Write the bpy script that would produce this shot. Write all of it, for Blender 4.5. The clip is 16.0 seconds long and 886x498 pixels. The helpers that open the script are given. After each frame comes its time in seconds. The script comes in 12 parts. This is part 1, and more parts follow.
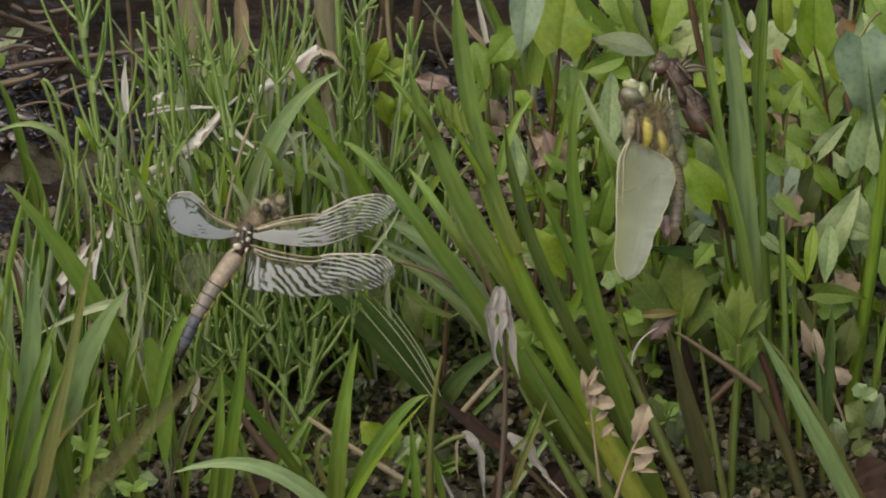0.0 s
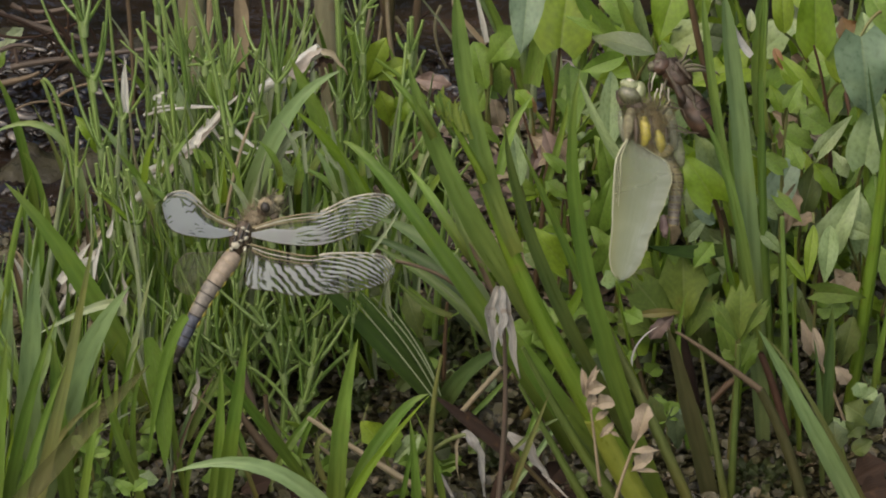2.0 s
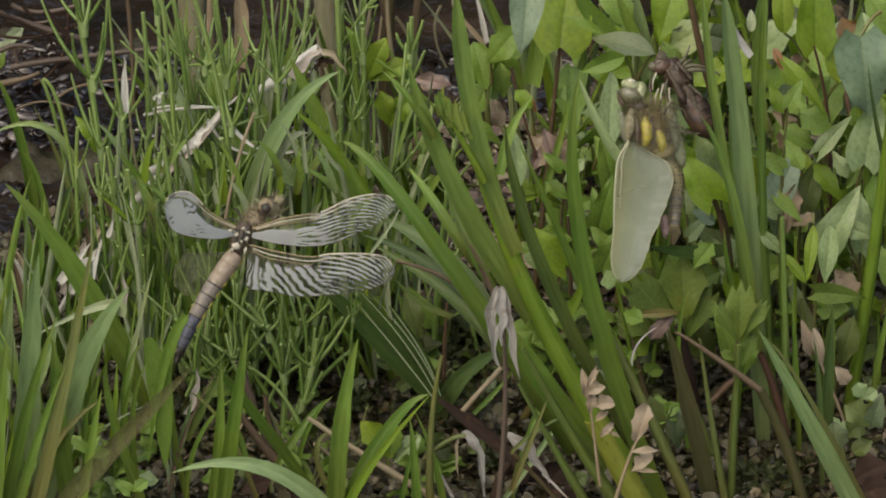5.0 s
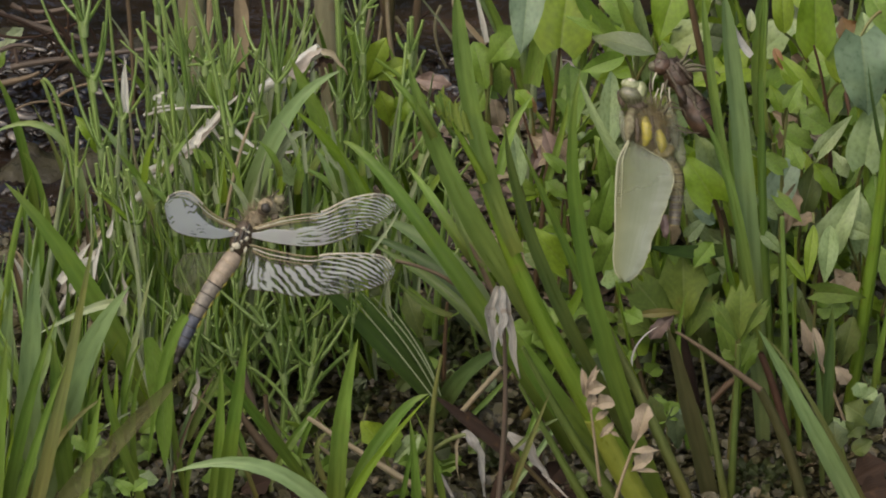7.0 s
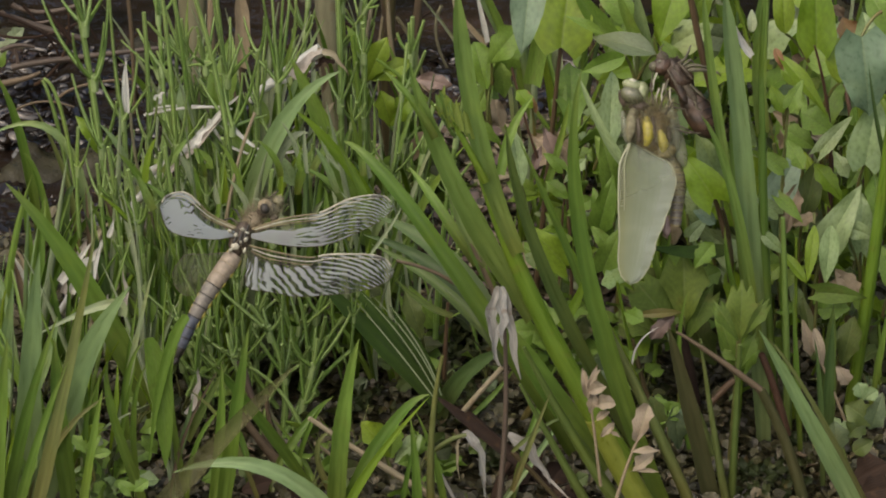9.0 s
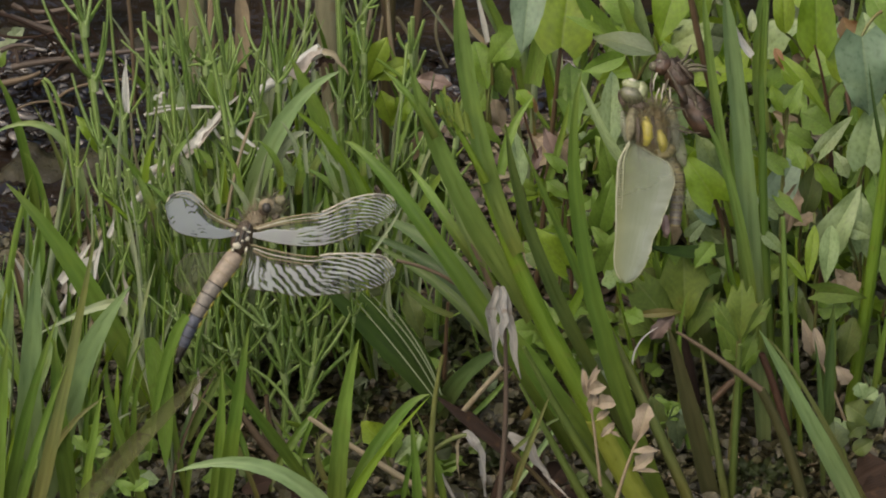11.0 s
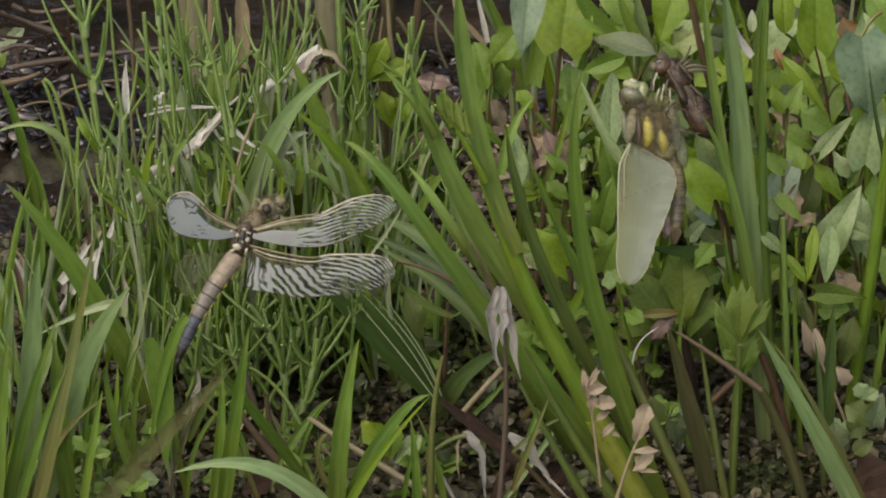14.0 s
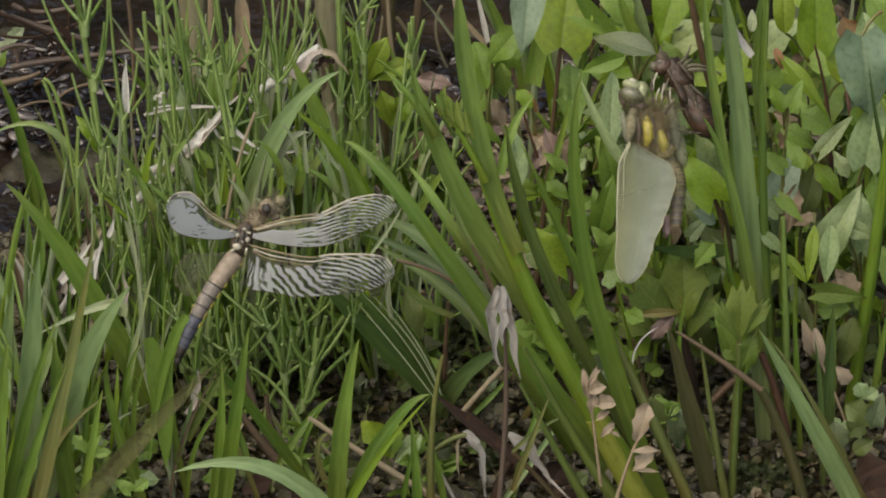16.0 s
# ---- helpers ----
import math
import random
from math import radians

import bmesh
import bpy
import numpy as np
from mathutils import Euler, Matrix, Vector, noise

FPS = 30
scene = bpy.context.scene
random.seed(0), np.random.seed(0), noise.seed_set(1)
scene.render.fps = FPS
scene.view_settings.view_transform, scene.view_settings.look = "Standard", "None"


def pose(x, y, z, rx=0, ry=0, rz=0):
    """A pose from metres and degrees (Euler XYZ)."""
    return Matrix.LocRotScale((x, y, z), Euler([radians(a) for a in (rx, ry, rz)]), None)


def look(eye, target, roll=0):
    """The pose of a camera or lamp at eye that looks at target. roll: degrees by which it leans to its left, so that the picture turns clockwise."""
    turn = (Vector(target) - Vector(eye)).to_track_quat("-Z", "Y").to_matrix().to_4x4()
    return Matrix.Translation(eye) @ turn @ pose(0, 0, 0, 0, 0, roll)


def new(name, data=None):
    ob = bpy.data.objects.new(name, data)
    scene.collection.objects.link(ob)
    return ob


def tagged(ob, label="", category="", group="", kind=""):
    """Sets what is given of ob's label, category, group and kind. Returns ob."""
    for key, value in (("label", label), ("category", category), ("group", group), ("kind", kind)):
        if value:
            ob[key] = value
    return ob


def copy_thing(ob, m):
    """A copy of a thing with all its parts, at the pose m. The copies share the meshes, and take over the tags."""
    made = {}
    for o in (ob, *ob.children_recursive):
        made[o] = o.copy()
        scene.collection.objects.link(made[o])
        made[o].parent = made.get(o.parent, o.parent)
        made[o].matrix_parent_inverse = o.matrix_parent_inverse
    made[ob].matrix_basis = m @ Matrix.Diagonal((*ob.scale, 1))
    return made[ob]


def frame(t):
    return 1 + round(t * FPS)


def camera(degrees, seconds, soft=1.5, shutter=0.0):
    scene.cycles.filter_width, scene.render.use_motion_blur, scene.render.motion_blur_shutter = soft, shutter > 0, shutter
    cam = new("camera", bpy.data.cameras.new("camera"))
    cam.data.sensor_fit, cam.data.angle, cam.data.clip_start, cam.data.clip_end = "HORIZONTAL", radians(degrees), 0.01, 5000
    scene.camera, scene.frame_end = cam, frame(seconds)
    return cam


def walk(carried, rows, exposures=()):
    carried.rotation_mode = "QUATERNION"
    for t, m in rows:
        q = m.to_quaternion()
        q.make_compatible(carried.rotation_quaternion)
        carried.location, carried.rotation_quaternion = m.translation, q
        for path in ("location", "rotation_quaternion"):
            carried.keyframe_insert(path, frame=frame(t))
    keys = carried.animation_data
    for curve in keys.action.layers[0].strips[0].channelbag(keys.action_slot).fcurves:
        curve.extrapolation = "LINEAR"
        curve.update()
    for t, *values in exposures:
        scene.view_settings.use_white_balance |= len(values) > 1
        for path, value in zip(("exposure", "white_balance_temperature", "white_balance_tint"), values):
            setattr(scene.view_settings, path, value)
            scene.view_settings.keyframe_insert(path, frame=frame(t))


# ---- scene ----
# A patch of pond-edge vegetation, about 22 cm across, seen through a long lens from 1.2 m.
EYE, AIM = (0.0, -1.08757, 0.55714), (0.0, 0.0, 0.05)
cam = camera(10.5, 16.0, soft=1.95)


def sway(dx, dy):
    """The tripod's tiny shifts, in tenths of a millimetre at the subject."""
    return look(EYE, (AIM[0] - dx * 1e-4, 0.0, AIM[2] + dy * 1e-4))


walk(cam, [(0, sway(0, 1.4)), (1, sway(0, 1.4)), (2, sway(0, 0)), (3, sway(0, 0.4)), (4, sway(0, 1)), (6.5, sway(0, 0)),
           (7, sway(0, 0)), (7.5, sway(4, 2)), (8, sway(2.4, -2.4)), (8.5, sway(2.1, 0)), (9, sway(1.8, 0.4)),
           (11.5, sway(2.1, -0.4)), (12.5, sway(1.7, -1.2)), (13, sway(2.1, 0)), (14, sway(2.1, 1.2)),
           (14.5, sway(2.1, 0)), (16, sway(2.1, 0))],
     exposures=[(0, 0.31, 7150, 10), (16, 0.31, 7150, 10)])

# ---- light: an overcast midday sky with a wide, weak sun ----
world = bpy.data.worlds.new("overcast_sky")
scene.world = world
world.use_nodes = True
wn = world.node_tree.nodes
sky = wn.new("ShaderNodeTexSky")
sky.sky_type, sky.sun_disc = "NISHITA", False
sky.sun_elevation, sky.sun_rotation = radians(55), radians(220)
sky.air_density, sky.dust_density = 1.0, 4.0
world.node_tree.links.new(sky.outputs[0], wn["Background"].inputs[0])
wn["Background"].inputs[1].default_value = 0.15
sun = new("sun", bpy.data.lights.new("sun", "SUN"))
sun.data.energy, sun.data.angle, sun.data.color = 1.95, radians(115), (1.0, 0.95, 0.86)
sun.matrix_world = look((-0.50, -0.60, 1.10), (0, 0, 0))


# ---- materials ----
def nodes(name):
    m = bpy.data.materials.new(name)
    m.use_nodes = True
    return m, m.node_tree.nodes, m.node_tree.links


def ramp(n, stops):
    r = n.new("ShaderNodeValToRGB")
    while len(r.color_ramp.elements) < len(stops):
        r.color_ramp.elements.new(0.5)
    for e, (p, c) in zip(r.color_ramp.elements, stops):
        e.position, e.color = p, (*c, 1)
    return r


def mixed(n, l, fac, a, b, blend="MIX"):
    x = n.new("ShaderNodeMix")
    x.data_type, x.blend_type = "RGBA", blend
    for socket, v in ((x.inputs[0], fac), (x.inputs[6], a), (x.inputs[7], b)):
        if hasattr(v, "is_linked"):
            l.new(v, socket)
        else:
            socket.default_value = v if isinstance(v, float) else (*v, 1)
    return x.outputs[2]


def plant(name, base, other, tip=None, rough=0.42, glow=0.28, veins=26.0, vein=0.25, spots=0.0, broad=False, base_dark=0.0):
    """Leaf tissue: veins run along the leaf, patches and each leaf differ in tone, light passes through."""
    m, n, l = nodes(name)
    p = n["Principled BSDF"]
    uv = n.new("ShaderNodeUVMap")
    sep = n.new("ShaderNodeSeparateXYZ")
    l.new(uv.outputs[0], sep.inputs[0])
    info = n.new("ShaderNodeObjectInfo")
    geo = n.new("ShaderNodeTexCoord")
    big = n.new("ShaderNodeTexNoise")
    big.inputs["Scale"].default_value, big.inputs["Detail"].default_value = 90, 4
    l.new(geo.outputs["Object"], big.inputs["Vector"])
    fine = n.new("ShaderNodeTexNoise")
    fine.inputs["Scale"].default_value, fine.inputs["Detail"].default_value = 1.0, 3
    grain = n.new("ShaderNodeVectorMath")
    grain.operation = "MULTIPLY_ADD"
    grain.inputs[1].default_value = (9.0, 14.0, 1.0) if broad else (4.0, 8.0, 1.0)
    l.new(uv.outputs[0], grain.inputs[0])
    l.new(info.outputs["Location"], grain.inputs[2])
    l.new(grain.outputs[0], fine.inputs["Vector"])
    add = n.new("ShaderNodeMath")
    add.operation = "ADD"
    l.new(big.outputs[0], add.inputs[0])
    l.new(info.outputs["Random"], add.inputs[1])
    half = n.new("ShaderNodeMath")
    half.operation = "MULTIPLY_ADD"
    half.inputs[1].default_value, half.inputs[2].default_value = 1.1, -0.62
    l.new(add.outputs[0], half.inputs[0])
    half.use_clamp = True
    col = mixed(n, l, half.outputs[0], base, other)
    blotch = n.new("ShaderNodeTexNoise")
    blotch.inputs["Scale"].default_value, blotch.inputs["Detail"].default_value = 55, 6
    where = n.new("ShaderNodeVectorMath")
    l.new(geo.outputs["Object"], where.inputs[0])
    l.new(info.outputs["Location"], where.inputs[1])
    l.new(where.outputs[0], blotch.inputs["Vector"])
    for lo, hi, most, tone in () if base[0] > base[1] * 0.85 else ((0.56, 0.74, 0.42 if broad else 0.5, (1.3, 1.08, 0.55)), (0.46, 0.28, 0.4 if broad else 0.45, (0.62, 0.7, 0.8))):
        part_of = n.new("ShaderNodeMapRange")
        part_of.inputs[1].default_value, part_of.inputs[2].default_value, part_of.inputs[4].default_value = lo, hi, most
        l.new(blotch.outputs[0], part_of.inputs[0])
        col = mixed(n, l, part_of.outputs[0], col, mixed(n, l, 1.0, col, tone, "MULTIPLY"))
    if tip:
        tipr = n.new("ShaderNodeMapRange")
        tipr.inputs[1].default_value, tipr.inputs[2].default_value = 0.72, 1.05
        l.new(sep.outputs[1], tipr.inputs[0])
        col = mixed(n, l, tipr.outputs[0], col, tip)
    wave = n.new("ShaderNodeMath")
    wave.operation = "MULTIPLY"
    wave.inputs[1].default_value = veins * 6.283
    if broad:
        off = n.new("ShaderNodeMath")
        off.operation = "SUBTRACT"
        off.inputs[1].default_value = 0.5
        l.new(sep.outputs[0], off.inputs[0])
        away = n.new("ShaderNodeMath")
        away.operation = "ABSOLUTE"
        l.new(off.outputs[0], away.inputs[0])
        slant = n.new("ShaderNodeMath")
        slant.operation = "MULTIPLY_ADD"
        slant.inputs[1].default_value = -0.75
        l.new(away.outputs[0], slant.inputs[0])
        l.new(sep.outputs[1], slant.inputs[2])
        l.new(slant.outputs[0], wave.inputs[0])
        rib = n.new("ShaderNodeMapRange")
        rib.inputs[1].default_value, rib.inputs[2].default_value = 0.012, 0.03
        rib.inputs[3].default_value, rib.inputs[4].default_value = 0.22, 0.0
        l.new(away.outputs[0], rib.inputs[0])
        col = mixed(n, l, rib.outputs[0], col, (0.26, 0.32, 0.14))
    else:
        off = n.new("ShaderNodeMath")
        off.operation = "SUBTRACT"
        off.inputs[1].default_value = 0.5
        l.new(sep.outputs[0], off.inputs[0])
        away = n.new("ShaderNodeMath")
        away.operation = "ABSOLUTE"
        l.new(off.outputs[0], away.inputs[0])
        rib = n.new("ShaderNodeMapRange")
        rib.inputs[1].default_value, rib.inputs[2].default_value = 0.02, 0.09
        rib.inputs[3].default_value, rib.inputs[4].default_value = 0.3, 0.0
        l.new(away.outputs[0], rib.inputs[0])
        col = mixed(n, l, rib.outputs[0], col, mixed(n, l, 1.0, col, (1.45, 1.35, 1.3), "MULTIPLY"))
        bend = n.new("ShaderNodeMath")
        bend.operation = "MULTIPLY_ADD"
        bend.inputs[1].default_value = 0.10
        l.new(big.outputs[0], bend.inputs[0])
        l.new(sep.outputs[0], bend.inputs[2])
        l.new(bend.outputs[0], wave.inputs[0])
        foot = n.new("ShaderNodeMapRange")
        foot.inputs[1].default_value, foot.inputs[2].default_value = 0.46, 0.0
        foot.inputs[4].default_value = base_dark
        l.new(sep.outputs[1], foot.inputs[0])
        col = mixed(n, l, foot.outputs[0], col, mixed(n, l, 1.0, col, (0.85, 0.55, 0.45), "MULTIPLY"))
    sine = n.new("ShaderNodeMath")
    sine.operation = "SINE"
    l.new(wave.outputs[0], sine.inputs[0])
    line = n.new("ShaderNodeMapRange")
    line.inputs[1].default_value, line.inputs[2].default_value = -1.0, 1.0
    line.inputs[3].default_value, line.inputs[4].default_value = 1.0 - vein * 0.45, 1.0 + vein * 0.22
    l.new(sine.outputs[0], line.inputs[0])
    fr = n.new("ShaderNodeMapRange")
    fr.inputs[1].default_value, fr.inputs[2].default_value = 0.3, 0.7
    fr.inputs[3].default_value, fr.inputs[4].default_value = (0.84, 1.13) if broad else (0.84, 1.15)
    l.new(fine.outputs[0], fr.inputs[0])
    mul = n.new("ShaderNodeMath")
    mul.operation = "MULTIPLY"
    l.new(line.outputs[0], mul.inputs[0])
    l.new(fr.outputs[0], mul.inputs[1])
    col = mixed(n, l, 1.0, col, mul.outputs[0], "MULTIPLY")
    if spots:
        sp = n.new("ShaderNodeTexNoise")
        sp.inputs["Scale"].default_value, sp.inputs["Detail"].default_value = 260, 5
        l.new(geo.outputs["Object"], sp.inputs["Vector"])
        sr = n.new("ShaderNodeMapRange")
        sr.inputs[1].default_value, sr.inputs[2].default_value = 0.60, 0.72
        sr.inputs[4].default_value = spots * (0.45 if broad else 1.0)
        l.new(sp.outputs[0], sr.inputs[0])
        col = mixed(n, l, sr.outputs[0], col, (0.16, 0.09, 0.035))
    l.new(col, p.inputs["Base Color"])
    rr = n.new("ShaderNodeMapRange")
    rr.inputs[1].default_value, rr.inputs[2].default_value = 0.32, 0.68
    rr.inputs[3].default_value, rr.inputs[4].default_value = rough - 0.14, rough + 0.18
    l.new(fine.outputs[0], rr.inputs[0])
    l.new(rr.outputs[0], p.inputs["Roughness"])
    p.inputs["Specular IOR Level"].default_value = 0.4
    bump = n.new("ShaderNodeBump")
    bump.inputs["Strength"].default_value, bump.inputs["Distance"].default_value = 0.3 if broad or spots > 0.4 else 0.1, 0.0002
    l.new(mul.outputs[0], bump.inputs["Height"])
    l.new(bump.outputs[0], p.inputs["Normal"])
    if glow:
        t = n.new("ShaderNodeBsdfTranslucent")
        l.new(mixed(n, l, 1.0, col, (1.25, 1.2, 0.55), "MULTIPLY"), t.inputs[0])
        mix = n.new("ShaderNodeMixShader")
        mix.inputs[0].default_value = glow
        l.new(p.outputs[0], mix.inputs[1])
        l.new(t.outputs[0], mix.inputs[2])
        l.new(mix.outputs[0], n["Material Output"].inputs[0])
    return m


def thin_dry(m, share):
    """A withered, half see-through blade."""
    n, l = m.node_tree.nodes, m.node_tree.links
    out = n["Material Output"]
    was = out.inputs[0].links[0].from_socket
    clear, mix = n.new("ShaderNodeBsdfTransparent"), n.new("ShaderNodeMixShader")
    mix.inputs[0].default_value = share
    l.new(was, mix.inputs[1])
    l.new(clear.outputs[0], mix.inputs[2])
    l.new(mix.outputs[0], out.inputs[0])
    return m


M = dict(
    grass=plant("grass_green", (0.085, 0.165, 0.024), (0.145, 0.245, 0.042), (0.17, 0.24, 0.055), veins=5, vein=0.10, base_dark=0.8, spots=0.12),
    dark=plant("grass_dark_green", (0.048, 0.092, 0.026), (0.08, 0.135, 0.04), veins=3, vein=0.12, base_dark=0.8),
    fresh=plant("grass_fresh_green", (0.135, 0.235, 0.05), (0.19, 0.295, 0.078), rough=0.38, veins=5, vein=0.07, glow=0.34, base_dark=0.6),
    foot=plant("sheath_yellow_green", (0.24, 0.23, 0.035), (0.19, 0.22, 0.035), rough=0.36, glow=0.25, veins=2, vein=0.05, spots=0.35),
    pale_wither=plant("withered_papery_leaf", (0.47, 0.465, 0.45), (0.34, 0.33, 0.31), rough=0.6, glow=0.3, veins=4, vein=0.16, spots=0.6),
    blue=plant("grass_grey_green", (0.16, 0.255, 0.098), (0.205, 0.30, 0.132), rough=0.36, veins=5, vein=0.06, base_dark=0.5),
    pale=plant("grass_pale_green", (0.25, 0.32, 0.18), (0.31, 0.36, 0.23), rough=0.38, vein=0.2),
    lime=plant("leaf_yellow_green", (0.155, 0.265, 0.022), (0.21, 0.31, 0.032), veins=9, vein=0.10, spots=0.25, glow=0.4, broad=True),
    leaf=plant("leaf_green", (0.15, 0.262, 0.042), (0.215, 0.33, 0.068), veins=9, vein=0.12, spots=0.4, glow=0.4, broad=True),
    mint=plant("leaf_grey_green", (0.195, 0.285, 0.115), (0.25, 0.33, 0.155), rough=0.34, veins=8, vein=0.10, spots=0.12, broad=True),
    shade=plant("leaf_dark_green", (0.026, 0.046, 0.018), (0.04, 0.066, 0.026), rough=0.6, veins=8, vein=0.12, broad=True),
    rust=plant("leaf_reddened", (0.15, 0.16, 0.04), (0.24, 0.12, 0.055), veins=8, vein=0.15, spots=0.7, broad=True),
    horse=plant("horsetail_green", (0.16, 0.27, 0.065), (0.25, 0.365, 0.12), (0.27, 0.375, 0.13), rough=0.27, glow=0.22, veins=3, vein=0.8, spots=0.2),
    sheath=plant("horsetail_sheath", (0.28, 0.38, 0.16), (0.24, 0.33, 0.13), rough=0.5, glow=0.15, veins=7, vein=0.25),
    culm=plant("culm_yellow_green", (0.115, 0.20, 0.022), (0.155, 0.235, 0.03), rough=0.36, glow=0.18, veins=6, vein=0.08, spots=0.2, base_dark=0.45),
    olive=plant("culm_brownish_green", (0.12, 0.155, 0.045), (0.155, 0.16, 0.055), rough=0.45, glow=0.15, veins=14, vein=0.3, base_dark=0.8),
    straw=plant("dead_straw", (0.36, 0.32, 0.22), (0.27, 0.22, 0.14), rough=0.6, glow=0.15, veins=16, vein=0.3, spots=0.4),
    white=plant("bleached_straw", (0.66, 0.67, 0.64), (0.54, 0.54, 0.50), rough=0.6, glow=0.2, veins=7, vein=0.3, spots=0.55),
    reed=plant("dead_reed", (0.19, 0.185, 0.115), (0.15, 0.14, 0.08), rough=0.6, glow=0, veins=20, vein=0.3, spots=0.35),
    wither=plant("withered_leaf", (0.52, 0.49, 0.45), (0.42, 0.38, 0.34), rough=0.65, glow=0.2, veins=14, vein=0.4, spots=0.25),
    pink=plant("dried_pinkish_leaf", (0.34, 0.275, 0.185), (0.26, 0.20, 0.13), rough=0.6, glow=0.25, veins=9, vein=0.2, spots=0.3),
    brown=plant("dead_brown", (0.095, 0.068, 0.042), (0.135, 0.10, 0.062), rough=0.6, glow=0.1, veins=14, vein=0.4),
    twig=plant("waterlogged_twig", (0.10, 0.074, 0.056), (0.06, 0.045, 0.034), rough=0.55, glow=0, veins=9, vein=0.3, spots=0.4),
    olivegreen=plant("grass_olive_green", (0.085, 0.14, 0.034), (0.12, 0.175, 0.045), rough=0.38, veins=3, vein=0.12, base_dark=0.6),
    gauze=thin_dry(plant("blade_thin_dry", (0.10, 0.108, 0.04), (0.12, 0.112, 0.05), rough=0.6, veins=3, vein=0.1), 0.58),
    front=plant("blade_dull_brown_green", (0.075, 0.085, 0.03), (0.09, 0.085, 0.036), rough=0.5, veins=3, vein=0.1),
    teal=plant("leaf_bluish_green", (0.14, 0.225, 0.135), (0.185, 0.265, 0.17), rough=0.36, veins=7, vein=0.06, spots=0.2, broad=True),
    dusky=plant("leaf_dusky_grey_green", (0.105, 0.15, 0.075), (0.145, 0.185, 0.10), rough=0.4, veins=8, vein=0.12, spots=0.4, broad=True),
    bark=plant("rotten_stalk", (0.020, 0.013, 0.010), (0.038, 0.024, 0.017), rough=0.85, glow=0, veins=10, vein=0.4, spots=0.3),
    dull=plant("leaf_dull_olive", (0.075, 0.115, 0.028), (0.115, 0.15, 0.04), rough=0.5, veins=9, vein=0.14, spots=0.55, broad=True),
    cream=plant("dried_cream_leaf", (0.36, 0.30, 0.22), (0.27, 0.215, 0.15), rough=0.6, glow=0.25, veins=9, vein=0.2, spots=0.3, broad=True),
    red=plant("reddish_stem", (0.085, 0.046, 0.03), (0.085, 0.07, 0.032), rough=0.45, glow=0.05, veins=6, vein=0.2),
    mauve=plant("rotten_leaf_litter", (0.13, 0.092, 0.078), (0.20, 0.145, 0.12), rough=0.5, glow=0.05, veins=7, vein=0.2, spots=0.4),
    bract=plant("bract_yellow_green", (0.24, 0.33, 0.06), (0.31, 0.40, 0.10), rough=0.4, veins=4, vein=0.1, glow=0.45, broad=True),
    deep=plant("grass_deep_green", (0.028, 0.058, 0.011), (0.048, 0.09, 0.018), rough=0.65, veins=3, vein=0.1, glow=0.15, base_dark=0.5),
    herb=plant("leaf_dull_green", (0.095, 0.155, 0.03), (0.13, 0.185, 0.038), rough=0.5, veins=6, vein=0.1, spots=0.4, glow=0.35, broad=True),
    moss=plant("liverwort", (0.022, 0.032, 0.011), (0.044, 0.053, 0.019), rough=0.45, glow=0.1, veins=5, vein=0.3, spots=0.5),
)


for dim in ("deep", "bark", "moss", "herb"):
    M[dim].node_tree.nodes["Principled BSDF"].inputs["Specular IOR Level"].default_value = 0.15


def soil():
    m, n, l = nodes("wet_mud")
    p = n["Principled BSDF"]
    tc = n.new("ShaderNodeTexCoord")
    a = n.new("ShaderNodeTexNoise")
    a.inputs["Scale"].default_value, a.inputs["Detail"].default_value, a.inputs["Roughness"].default_value = 60, 8, 0.7
    b = n.new("ShaderNodeTexNoise")
    b.inputs["Scale"].default_value, b.inputs["Detail"].default_value = 420, 6
    v = n.new("ShaderNodeTexVoronoi")
    v.inputs["Scale"].default_value = 260
    for t in (a, b, v):
        l.new(tc.outputs["Object"], t.inputs["Vector"])
    p.inputs["Specular IOR Level"].default_value = 0.25
    r = ramp(n, [(0.30, (0.010, 0.008, 0.005)), (0.5, (0.026, 0.024, 0.012)), (0.62, (0.042, 0.042, 0.018)), (0.78, (0.065, 0.055, 0.032))])
    l.new(a.outputs[0], r.inputs[0])
    c = mixed(n, l, b.outputs[0], r.outputs[0], (0.032, 0.028, 0.016))
    l.new(c, p.inputs["Base Color"])
    rr = n.new("ShaderNodeMapRange")
    rr.inputs[1].default_value, rr.inputs[2].default_value = 0.4, 0.65
    rr.inputs[3].default_value, rr.inputs[4].default_value = 0.25, 0.8
    l.new(b.outputs[0], rr.inputs[0])
    l.new(rr.outputs[0], p.inputs["Roughness"])
    mx = mixed(n, l, 0.4, b.outputs[0], v.outputs[0])
    bump = n.new("ShaderNodeBump")
    bump.inputs["Strength"].default_value, bump.inputs["Distance"].default_value = 0.9, 0.0012
    l.new(mx, bump.inputs["Height"])
    l.new(bump.outputs[0], p.inputs["Normal"])
    return m


